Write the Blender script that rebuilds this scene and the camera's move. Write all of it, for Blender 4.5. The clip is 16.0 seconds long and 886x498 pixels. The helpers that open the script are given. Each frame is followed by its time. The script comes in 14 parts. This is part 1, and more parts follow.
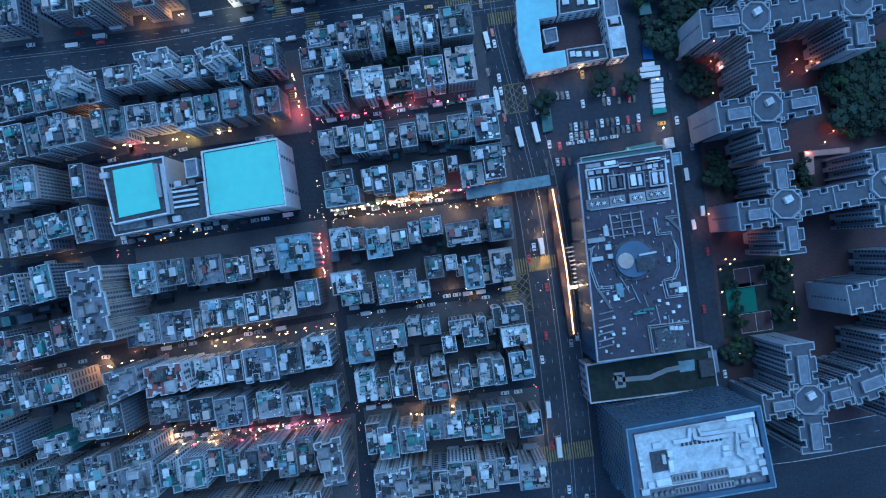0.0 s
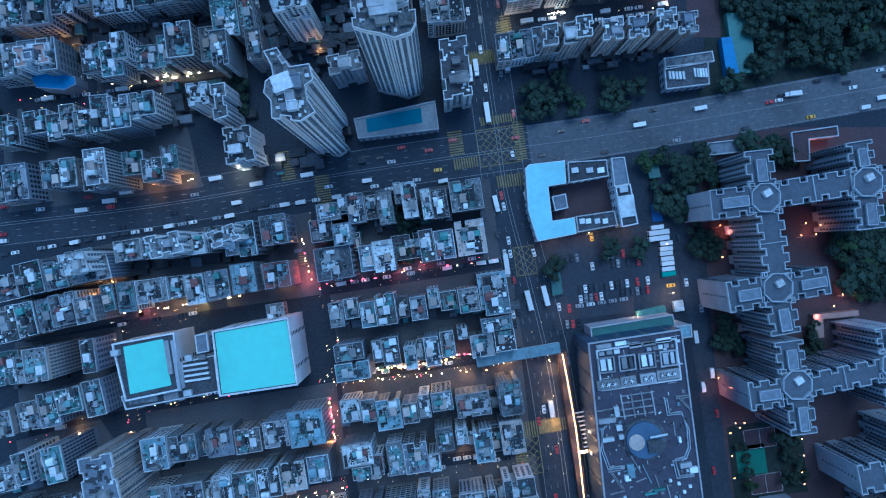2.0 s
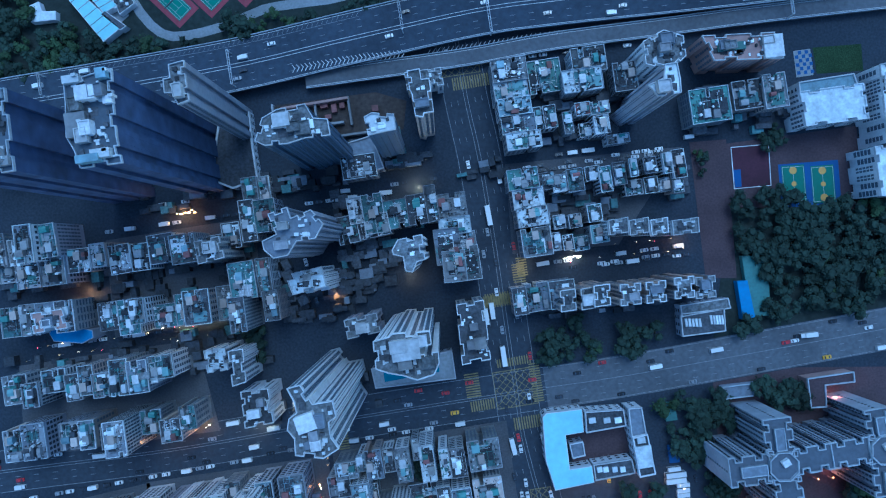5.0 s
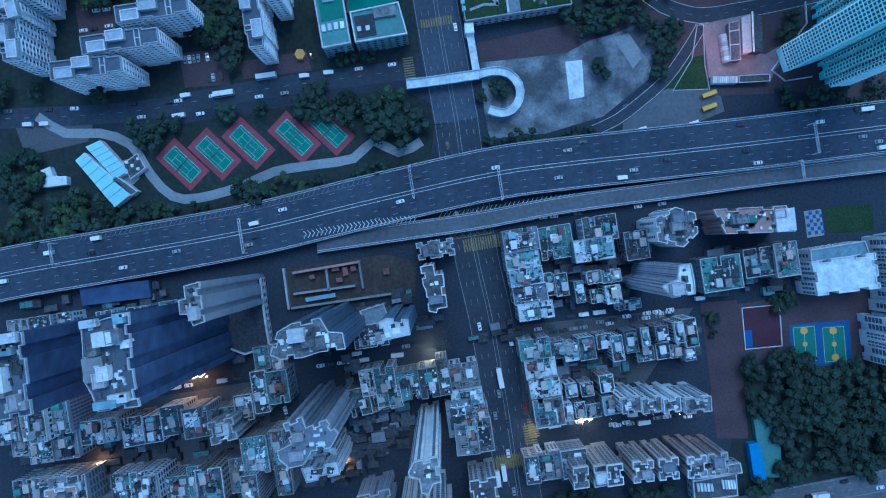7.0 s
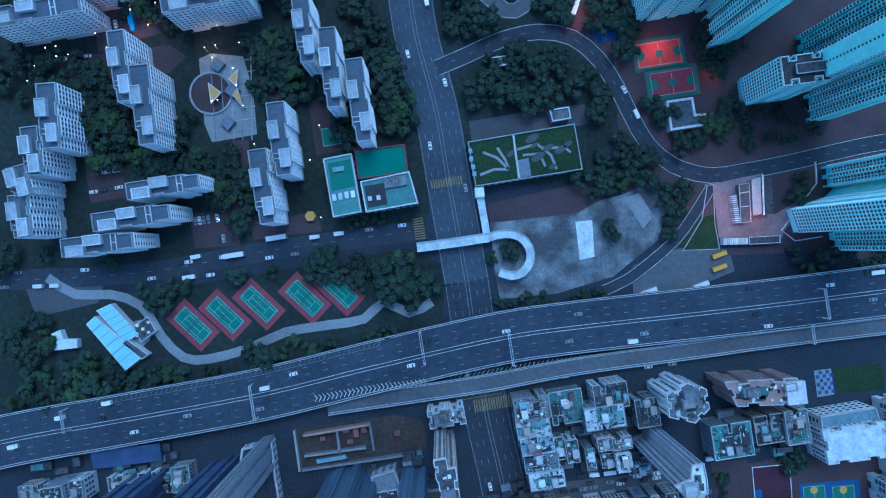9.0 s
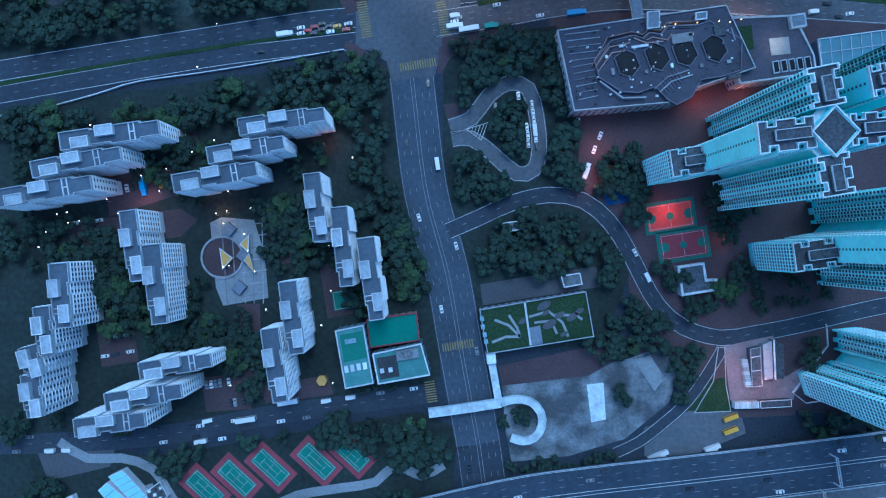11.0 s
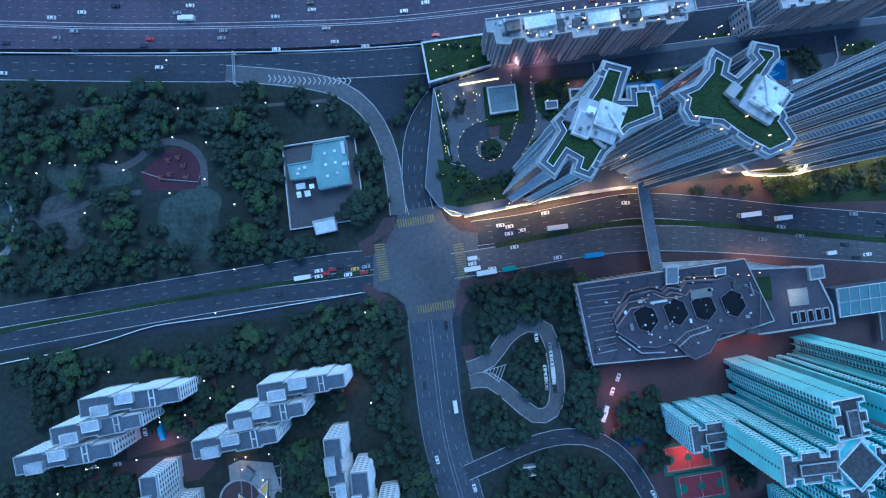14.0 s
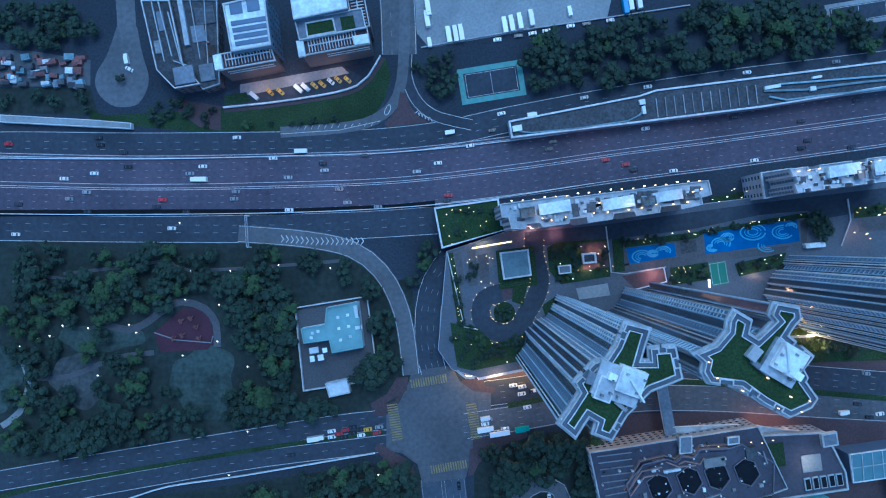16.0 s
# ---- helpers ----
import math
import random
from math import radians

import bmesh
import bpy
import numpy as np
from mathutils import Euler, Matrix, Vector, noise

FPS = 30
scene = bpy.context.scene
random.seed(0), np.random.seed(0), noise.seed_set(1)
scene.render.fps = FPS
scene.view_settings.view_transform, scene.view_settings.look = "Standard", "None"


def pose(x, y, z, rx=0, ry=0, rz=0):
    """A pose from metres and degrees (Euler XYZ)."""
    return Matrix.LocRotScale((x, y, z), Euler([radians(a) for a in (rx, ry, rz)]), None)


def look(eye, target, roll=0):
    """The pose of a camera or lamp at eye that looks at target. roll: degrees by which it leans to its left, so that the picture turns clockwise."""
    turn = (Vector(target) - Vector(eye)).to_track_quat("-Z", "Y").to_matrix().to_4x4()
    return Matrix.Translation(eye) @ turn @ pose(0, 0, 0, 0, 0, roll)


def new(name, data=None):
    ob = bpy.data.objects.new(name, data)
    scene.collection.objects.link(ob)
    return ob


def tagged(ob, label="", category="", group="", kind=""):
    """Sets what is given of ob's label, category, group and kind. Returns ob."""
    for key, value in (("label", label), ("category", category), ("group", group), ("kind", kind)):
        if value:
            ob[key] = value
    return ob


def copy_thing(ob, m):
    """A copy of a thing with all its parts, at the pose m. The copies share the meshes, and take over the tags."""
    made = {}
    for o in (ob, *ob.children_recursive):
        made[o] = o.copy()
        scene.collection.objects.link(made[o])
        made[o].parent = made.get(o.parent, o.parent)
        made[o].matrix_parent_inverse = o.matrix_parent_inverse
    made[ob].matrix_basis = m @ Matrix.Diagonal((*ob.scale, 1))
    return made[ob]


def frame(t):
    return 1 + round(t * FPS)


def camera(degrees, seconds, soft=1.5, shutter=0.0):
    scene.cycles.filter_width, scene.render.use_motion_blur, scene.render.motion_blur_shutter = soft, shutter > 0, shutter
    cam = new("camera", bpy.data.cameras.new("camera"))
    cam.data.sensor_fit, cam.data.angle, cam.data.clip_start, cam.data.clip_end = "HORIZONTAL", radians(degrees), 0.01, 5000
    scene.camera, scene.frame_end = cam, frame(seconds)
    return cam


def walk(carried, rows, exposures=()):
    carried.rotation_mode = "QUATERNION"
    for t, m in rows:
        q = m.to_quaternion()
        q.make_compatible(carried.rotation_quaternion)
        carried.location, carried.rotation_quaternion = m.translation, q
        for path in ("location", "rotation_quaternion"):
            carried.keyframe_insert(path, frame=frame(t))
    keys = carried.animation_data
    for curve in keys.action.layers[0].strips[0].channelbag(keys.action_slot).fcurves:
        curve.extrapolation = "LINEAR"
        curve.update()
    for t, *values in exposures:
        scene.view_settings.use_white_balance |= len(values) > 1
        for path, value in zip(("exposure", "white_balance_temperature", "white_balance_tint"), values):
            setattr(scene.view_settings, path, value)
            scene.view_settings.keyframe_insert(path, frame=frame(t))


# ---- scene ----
cam = camera(65.0, 16.0, soft=1.15)
METRES, EYE, TILT, LEAN, TURN = 625.0, 334.0, -90.0, 0.0, 0.0
ROWS = [
    (0.0, 0.0000, 0.0000, 0.0000, 0.000, 0.000, -0.00),
    (0.5, -0.0016, -0.0001, 0.0314, 0.000, -0.007, 0.05),
    (1.0, -0.0035, -0.0003, 0.0626, 0.007, 0.007, 0.11),
    (1.5, -0.0057, -0.0004, 0.0933, -0.026, 0.053, 0.17),
    (2.0, -0.0076, -0.0004, 0.1248, -0.033, 0.020, 0.20),
    (2.5, -0.0095, -0.0005, 0.1558, -0.040, 0.046, 0.28),
    (3.0, -0.0115, -0.0007, 0.1873, -0.046, 0.040, 0.34),
    (3.5, -0.0134, -0.0008, 0.2182, -0.040, 0.059, 0.38),
    (4.0, -0.0153, -0.0009, 0.2488, -0.020, 0.086, 0.44),
    (6.5, -0.0249, -0.0016, 0.4054, -0.059, -0.026, 0.73),
    (7.0, -0.0267, -0.0016, 0.4367, -0.059, -0.059, 0.78),
    (7.5, -0.0284, -0.0016, 0.4677, -0.073, -0.086, 0.85),
    (8.0, -0.0302, -0.0017, 0.4990, -0.086, -0.132, 0.88),
    (8.5, -0.0318, -0.0016, 0.5303, -0.099, -0.172, 0.90),
    (9.0, -0.0334, -0.0016, 0.5616, -0.112, -0.185, 0.89),
    (11.5, -0.0419, -0.0015, 0.7186, -0.125, -0.165, 1.03),
    (12.0, -0.0436, -0.0015, 0.7497, -0.119, -0.132, 1.05),
    (12.5, -0.0453, -0.0014, 0.7804, -0.119, -0.119, 1.11),
    (13.0, -0.0472, -0.0013, 0.8117, -0.158, -0.139, 1.15),
    (13.5, -0.0490, -0.0011, 0.8429, -0.145, -0.178, 1.18),
    (14.0, -0.0506, -0.0009, 0.8740, -0.139, -0.185, 1.21),
    (14.5, -0.0523, -0.0008, 0.9052, -0.139, -0.218, 1.21),
    (15.0, -0.0544, -0.0007, 0.9361, -0.152, -0.218, 1.21),
    (15.5, -0.0562, -0.0005, 0.9672, -0.158, -0.264, 1.23),
    (16.0, -0.0580, -0.0004, 0.9983, -0.165, -0.284, 1.27),
]
walk(cam, [(t, pose(0, 0, EYE, TILT, LEAN, TURN) @ pose(METRES * x, METRES * y, METRES * z, 90 + pitch, roll, yaw)) for t, x, y, z, yaw, pitch, roll in ROWS],
     exposures=[(0.0, 1.31, 4890, -2), (3.0, 1.47, 4870, -2), (9.0, 1.62, 4905, -2), (12.0, 1.70, 4970, -2), (16.0, 1.61, 4945, -2)])

# ---------- world and light: blue dusk under a clouded sky ----------
world = bpy.data.worlds.new("world")
scene.world = world
world.use_nodes = True
wn = world.node_tree.nodes
wl = world.node_tree.links
sky = wn.new("ShaderNodeTexSky")
sky.sky_type = "NISHITA"
sky.sun_disc = False
sky.sun_elevation = radians(65)
sky.sun_rotation = radians(12)
sky.air_density, sky.dust_density, sky.ozone_density = 1.3, 0.0, 4.0
wl.new(sky.outputs["Color"], wn["Background"].inputs["Color"])
wn["Background"].inputs["Strength"].default_value = 0.067
sun_data = bpy.data.lights.new("sun", "SUN")
sun_data.energy, sun_data.angle, sun_data.color = 0.5, radians(30), (0.75, 0.88, 1.0)
new("sun", sun_data).matrix_world = look((26, 124, 272), (0, 0, 0))


# ---------- materials ----------
def principled(name, colour, rough=0.85, metal=0.0, vary=0.0, grain=0.25, scale=0.6, stain=0.35, stain_scale=0.06, bump=0.0,
               stain_colour=None, coords="Object", spec=0.5):
    """A surface with fine grain, broad stains and, by object, a shift in lightness."""
    m = bpy.data.materials.new(name)
    m.use_nodes = True
    n, l = m.node_tree.nodes, m.node_tree.links
    b = n["Principled BSDF"]
    b.inputs["Roughness"].default_value, b.inputs["Metallic"].default_value = rough, metal
    b.inputs["Specular IOR Level"].default_value = spec
    tc = n.new("ShaderNodeTexCoord")
    fine, broad = n.new("ShaderNodeTexNoise"), n.new("ShaderNodeTexNoise")
    fine.inputs["Scale"].default_value, fine.inputs["Detail"].default_value = scale, 6
    broad.inputs["Scale"].default_value, broad.inputs["Detail"].default_value = stain_scale, 4
    for node in (fine, broad):
        l.new(tc.outputs[coords], node.inputs["Vector"])
    ramp = n.new("ShaderNodeMapRange")
    ramp.inputs["From Min"].default_value, ramp.inputs["From Max"].default_value = 0.42, 0.68
    l.new(broad.outputs["Fac"], ramp.inputs["Value"])
    mix1 = n.new("ShaderNodeMix")
    mix1.data_type = "RGBA"
    dark = stain_colour or tuple(c * 0.5 for c in colour)
    mix1.inputs["A"].default_value, mix1.inputs["B"].default_value = (*colour, 1), (*dark, 1)
    mul = n.new("ShaderNodeMath")
    mul.operation = "MULTIPLY"
    mul.inputs[1].default_value = stain
    l.new(ramp.outputs["Result"], mul.inputs[0])
    l.new(mul.outputs[0], mix1.inputs["Factor"])
    hsv = n.new("ShaderNodeHueSaturation")
    l.new(mix1.outputs["Result"], hsv.inputs["Color"])
    g = n.new("ShaderNodeMapRange")
    g.inputs["From Min"].default_value, g.inputs["From Max"].default_value = 0.25, 0.75
    g.inputs["To Min"].default_value, g.inputs["To Max"].default_value = 1 - grain, 1 + grain
    l.new(fine.outputs["Fac"], g.inputs["Value"])
    out = g.outputs["Result"]
    if vary:
        info = n.new("ShaderNodeObjectInfo")
        v = n.new("ShaderNodeMapRange")
        v.inputs["To Min"].default_value, v.inputs["To Max"].default_value = 1 - vary, 1 + vary
        l.new(info.outputs["Random"], v.inputs["Value"])
        t = n.new("ShaderNodeMath")
        t.operation = "MULTIPLY"
        l.new(out, t.inputs[0])
        l.new(v.outputs["Result"], t.inputs[1])
        out = t.outputs[0]
    l.new(out, hsv.inputs["Value"])
    l.new(hsv.outputs["Color"], b.inputs["Base Color"])
    if bump:
        bp = n.new("ShaderNodeBump")
        bp.inputs["Strength"].default_value, bp.inputs["Distance"].default_value = bump, 0.3
        l.new(fine.outputs["Fac"], bp.inputs["Height"])
        l.new(bp.outputs["Normal"], b.inputs["Normal"])
    return m


def glowing(name, colour, strength):
    m = bpy.data.materials.new(name)
    m.use_nodes = True
    b = m.node_tree.nodes["Principled BSDF"]
    b.inputs["Base Color"].default_value = (*colour, 1)
    b.inputs["Emission Color"].default_value = (*colour, 1)
    b.inputs["Emission Strength"].default_value = strength
    return m


RIM_VIOLET = principled("violet_grey_kerb", (0.16, 0.155, 0.20), 0.9, grain=0.2, scale=0.6, stain=0.5, stain_scale=0.1)
# near-black, so the shade of deep skylight wells lies in the colour
WELL = principled("shade_black_glass", (0.012, 0.014, 0.02), 0.4, grain=0.3, scale=0.8, spec=0.1)
ASPHALT = principled("asphalt", (0.040, 0.049, 0.066), 0.9, grain=0.3, scale=0.9, stain=0.5, stain_scale=0.03, spec=0.15)
ROAD = principled("road_asphalt", (0.050, 0.060, 0.079), 0.85, grain=0.2, scale=0.5, stain=0.45, stain_scale=0.04, spec=0.15)
ROAD_MID = principled("bluish_worn_road", (0.074, 0.090, 0.118), 0.85, grain=0.2, scale=0.5, stain=0.5, stain_scale=0.035, spec=0.15)
ROAD_EXPRESS = principled("expressway_asphalt", (0.052, 0.066, 0.092), 0.85, grain=0.2, scale=0.5, stain=0.5, stain_scale=0.035, spec=0.15)
ROAD_LIGHT = principled("worn_road", (0.128, 0.137, 0.156), 0.85, grain=0.2, scale=0.5, stain=0.5, stain_scale=0.035, spec=0.15)
ROOF_MALL = principled("violet_grey_deck", (0.072, 0.070, 0.098), 0.9, grain=0.2, scale=0.6, stain=0.5, stain_scale=0.1)
ROAD_WORN = principled("junction_asphalt", (0.090, 0.098, 0.115), 0.85, grain=0.25, scale=0.5, stain=0.5, stain_scale=0.035)
PAVING = principled("paving", (0.088, 0.090, 0.102), 0.9, grain=0.25, scale=1.2, stain=0.5, stain_scale=0.05)
HIGHWAY = principled("highway_asphalt", (0.090, 0.084, 0.115), 0.85, grain=0.2, scale=0.5, stain=0.5, stain_scale=0.03, spec=0.15)
LOT = principled("patchy_concrete", (0.075, 0.08, 0.09), 0.9, grain=0.3, scale=0.8, stain=0.9, stain_scale=0.07, stain_colour=(0.30, 0.33, 0.36))
PLAY_RED = principled("dark_red_play_surface", (0.062, 0.020, 0.036), 0.9, grain=0.2, scale=0.8, stain=0.5, stain_scale=0.1)
PALE_TEAL = principled("pale_teal_roof", (0.20, 0.35, 0.37), 0.7, grain=0.12, scale=0.5, stain=0.4, stain_scale=0.12)
DECK = principled("grey_blue_deck_paving", (0.10, 0.112, 0.14), 0.85, grain=0.2, scale=1.0, stain=0.5, stain_scale=0.06)
PAVING_RED = principled("red_brick_paving", (0.076, 0.050, 0.058), 0.9, grain=0.25, scale=1.0, stain=0.5, stain_scale=0.06)
PAVING_PALE = principled("pale_paving", (0.27, 0.29, 0.31), 0.9, grain=0.2, scale=0.8, stain=0.6, stain_scale=0.05)
EARTH = principled("bare_earth", (0.060, 0.048, 0.044), 0.95, grain=0.4, scale=0.5, stain=0.6, stain_scale=0.08)
GRASS = principled("grass", (0.035, 0.06, 0.03), 0.95, grain=0.5, scale=1.5, stain=0.6, stain_scale=0.05, bump=0.3, spec=0.08)
LAWN = principled("lawn", (0.034, 0.060, 0.026), 0.95, grain=0.4, scale=1.2, stain=0.4, stain_scale=0.1, bump=0.3, spec=0.08)
SCRUB = principled("scrub", (0.029, 0.039, 0.036), 0.95, grain=0.35, scale=0.4, stain=0.6, stain_scale=0.04, bump=0.5, spec=0.3)
ROOF = principled("concrete_roof", (0.175, 0.19, 0.205), 0.9, vary=0.5, grain=0.5, scale=0.9, stain=0.95, stain_scale=0.25)
ROOF_ESTATE = principled("estate_roof_felt", (0.105, 0.12, 0.15), 0.9, vary=0.08, grain=0.15, scale=0.6, stain=0.4, stain_scale=0.12)
WALL_ESTATE = principled("estate_wall", (0.34, 0.37, 0.43), 0.85, vary=0.1, grain=0.1, scale=0.5, stain=0.35, stain_scale=0.1, spec=0.1)
ROOF_DARK = principled("felt_roof", (0.070, 0.076, 0.090), 0.9, vary=0.4, grain=0.5, scale=0.8, stain=0.5, stain_scale=0.12)
ROOF_SLATE = principled("grey_blue_roof", (0.18, 0.205, 0.25), 0.85, vary=0.1, grain=0.25, scale=0.6, stain=0.4, stain_scale=0.12)
CYAN_ROOF = principled("turquoise_roof", (0.25, 0.70, 0.57), 0.6, grain=0.05, scale=0.3, stain=0.2, stain_scale=0.05)
WHITE_ROOF = principled("white_roof", (0.66, 0.73, 0.77), 0.7, vary=0.15, grain=0.2, scale=0.7, stain=0.6, stain_scale=0.2)
WALL = principled("rendered_wall", (0.36, 0.37, 0.38), 0.85, vary=0.4, grain=0.2, scale=0.5, stain=0.6, stain_scale=0.15)
WALL_WARM = principled("tiled_wall", (0.46, 0.40, 0.37), 0.8, vary=0.35, grain=0.2, scale=0.6, stain=0.5, stain_scale=0.15)
WALL_GREY = principled("grey_tower_wall", (0.34, 0.36, 0.42), 0.8, vary=0.12, grain=0.1, scale=0.5, stain=0.35, stain_scale=0.1, spec=0.1)
WALL_WHITE = principled("white_painted_wall", (0.72, 0.74, 0.77), 0.75, vary=0.06, grain=0.1, scale=0.6, stain=0.3, stain_scale=0.1)
WALL_CYAN = principled("pale_turquoise_wall", (0.38, 0.90, 0.92), 0.7, vary=0.05, grain=0.08, scale=0.5, stain=0.25, stain_scale=0.08, spec=0.1)
WALL_BLUE = principled("blue_glass_cladding", (0.085, 0.135, 0.22), 0.35, vary=0.1, grain=0.1, scale=0.4, stain=0.3, stain_scale=0.08)
WALL_NAVY = principled("dark_blue_tower_wall", (0.04, 0.075, 0.135), 0.45, vary=0.06, grain=0.1, scale=0.4, stain=0.3, stain_scale=0.06, spec=0.1)
PALE_CYAN = principled("pale_cyan_roof", (0.36, 0.68, 0.72), 0.65, grain=0.08, scale=0.4, stain=0.25, stain_scale=0.08)
WALL_PINK = principled("brown_pink_wall", (0.36, 0.24, 0.22), 0.85, vary=0.15, grain=0.15, scale=0.5, stain=0.4, stain_scale=0.12)
NET = principled("blue_scaffold_net", (0.055, 0.085, 0.178), 0.95, grain=0.35, scale=0.16, stain=0.6, stain_scale=0.07, bump=0.5)
ROOF_SLAB = principled("slate_blue_roof", (0.095, 0.118, 0.155), 0.85, vary=0.1, grain=0.15, scale=0.6, stain=0.4, stain_scale=0.12)
WALL_SLAB = principled("white_rendered_wall", (0.74, 0.77, 0.80), 0.75, vary=0.05, grain=0.08, scale=0.6, stain=0.25, stain_scale=0.1)
ROOF_TEAL = principled("blue_green_roof", (0.10, 0.21, 0.225), 0.8, vary=0.4, grain=0.35, scale=0.9, stain=0.7, stain_scale=0.25)
ROOF_DUSK = principled("black_felt_roof", (0.040, 0.046, 0.058), 0.9, vary=0.4, grain=0.4, scale=0.9, stain=0.4, stain_scale=0.2)
TRIM_CYAN = principled("pale_cyan_ledge", (0.70, 0.93, 0.96), 0.7, grain=0.08, scale=0.5, stain=0.25, stain_scale=0.1, spec=0.1)
# near-black colour that stands for the shade in a deep gap
GAP_SHADE = principled("shaded_gap_black", (0.012, 0.014, 0.018), 0.95, grain=0.3, scale=0.5, stain=0.4, stain_scale=0.1, spec=0.05)
PINK_DECK = principled("pinkish_paving", (0.26, 0.205, 0.225), 0.9, grain=0.2, scale=0.8, stain=0.7, stain_scale=0.06)
WALL_MAROON = principled("dark_maroon_wall", (0.085, 0.075, 0.092), 0.85, vary=0.1, grain=0.15, scale=0.5, stain=0.4, stain_scale=0.12)
GLADE = principled("misty_turf", (0.062, 0.085, 0.080), 0.95, grain=0.35, scale=0.5, stain=0.8, stain_scale=0.09, bump=0.2, spec=0.08)
GLADE_SAND = principled("sandy_turf", (0.085, 0.095, 0.100), 0.95, grain=0.35, scale=0.5, stain=0.8, stain_scale=0.09, bump=0.2, spec=0.08)
WALL_DUSK = principled("blue_grey_tower_wall", (0.125, 0.19, 0.285), 0.55, vary=0.06, grain=0.1, scale=0.4, stain=0.35, stain_scale=0.06, spec=0.2)
# darker copy of the net's blue, with the shade of its folds in it
NET_FOLD_SHADE = principled("shaded_blue_net_fold", (0.018, 0.030, 0.075), 0.95, grain=0.3, scale=0.3)
PARAPET = principled("pale_parapet", (0.58, 0.60, 0.63), 0.85, vary=0.25, grain=0.2, scale=0.7, stain=0.5, stain_scale=0.2)
PARAPET_MID = principled("grey_blue_parapet", (0.40, 0.44, 0.49), 0.85, vary=0.1, grain=0.2, scale=0.7, stain=0.5, stain_scale=0.2)
PARAPET_DIM = principled("grey_parapet", (0.30, 0.31, 0.34), 0.85, vary=0.35, grain=0.2, scale=0.7, stain=0.5, stain_scale=0.2)
SHED_WHITE = principled("white_sheet_metal", (0.66, 0.71, 0.75), 0.55, vary=0.3, grain=0.1, scale=0.8, stain=0.35, stain_scale=0.25)
SHED_BLUE = principled("pale_blue_sheet_metal", (0.20, 0.31, 0.37), 0.55, vary=0.35, grain=0.2, scale=0.8, stain=0.6, stain_scale=0.25)
SHED_TEAL = principled("green_sheet_metal", (0.08, 0.21, 0.20), 0.6, vary=0.4, grain=0.15, scale=0.8, stain=0.4, stain_scale=0.25)
SHED_RUST = principled("rusty_red_sheet_metal", (0.20, 0.085, 0.085), 0.7, vary=0.35, grain=0.2, scale=0.8, stain=0.4, stain_scale=0.25)
SHED_GREY = principled("grey_sheet_metal", (0.27, 0.28, 0.30), 0.65, vary=0.4, grain=0.15, scale=0.8, stain=0.4, stain_scale=0.25)
TARP = principled("bright_blue_sheet", (0.04, 0.20, 0.44), 0.6, vary=0.1, grain=0.1, scale=0.6, stain=0.3, stain_scale=0.2)
METAL = principled("galvanised_metal", (0.42, 0.44, 0.47), 0.45, 0.6, vary=0.2, grain=0.1, scale=0.8)
GLASS = principled("dark_window_glass", (0.055, 0.07, 0.095), 0.15, grain=0.1, scale=0.3, stain=0.2)
PANE = principled("grey_blue_window", (0.085, 0.115, 0.16), 0.4, grain=0.2, scale=0.5, spec=0.2)
PANE_CYAN = principled("sea_green_window", (0.035, 0.10, 0.125), 0.4, grain=0.2, scale=0.5, spec=0.2)
GLASS_PALE = principled("pale_canopy_glass", (0.13, 0.23, 0.27), 0.3, grain=0.1, scale=0.3, stain=0.2, spec=0.1)
WATER = principled("pool_water", (0.015, 0.16, 0.23), 0.08, grain=0.08, scale=0.25, stain=0.3)
POOL_BLUE = principled("pool_blue_tiles", (0.018, 0.12, 0.34), 0.3, grain=0.15, scale=0.3, stain=0.3, stain_scale=0.1, spec=0.15)
POOL_PALE = principled("pool_pale_tiles", (0.13, 0.36, 0.56), 0.3, grain=0.15, scale=0.3, stain=0.3, spec=0.15)
COURT_GREEN = principled("green_court", (0.035, 0.20, 0.145), 0.9, grain=0.1, scale=0.5, stain=0.3, stain_scale=0.08)
COURT_RED = principled("red_court", (0.26, 0.055, 0.075), 0.9, grain=0.12, scale=0.5, stain=0.3, stain_scale=0.08)
COURT_ORANGE = principled("orange_red_court", (0.62, 0.085, 0.075), 0.9, grain=0.1, scale=0.5, stain=0.3, stain_scale=0.08)
COURT_BLUE = principled("blue_court", (0.03, 0.095, 0.27), 0.9, grain=0.1, scale=0.5, stain=0.3, stain_scale=0.08)
COURT_TEAL = principled("dull_green_court", (0.04, 0.18, 0.13), 0.9, grain=0.1, scale=0.5, stain=0.3, stain_scale=0.08)
OCHRE = principled("ochre_paint", (0.62, 0.36, 0.10), 0.8, grain=0.1, scale=0.5, stain=0.3)
PAINT = principled("white_road_paint", (0.58, 0.59, 0.60), 0.8, grain=0.3, scale=1.5, stain=0.5, stain_scale=0.3)
PAINT_FAINT = principled("worn_white_road_paint", (0.27, 0.28, 0.30), 0.85, grain=0.4, scale=1.5, stain=0.6, stain_scale=0.3)
RIB = principled("pale_blue_rib", (0.52, 0.64, 0.76), 0.6, grain=0.1, scale=0.5, stain=0.4, stain_scale=0.1, spec=0.1)
SPANDREL = principled("pale_spandrel", (0.30, 0.40, 0.51), 0.6, grain=0.1, scale=0.5, stain=0.3, stain_scale=0.1, spec=0.1)
PAINT_YELLOW = principled("yellow_road_paint", (0.26, 0.21, 0.09), 0.8, grain=0.3, scale=1.5, stain=0.6, stain_scale=0.3)
CAR_WHITE = principled("white_car_paint", (0.75, 0.76, 0.77), 0.3, vary=0.1, grain=0.02, stain=0.05)
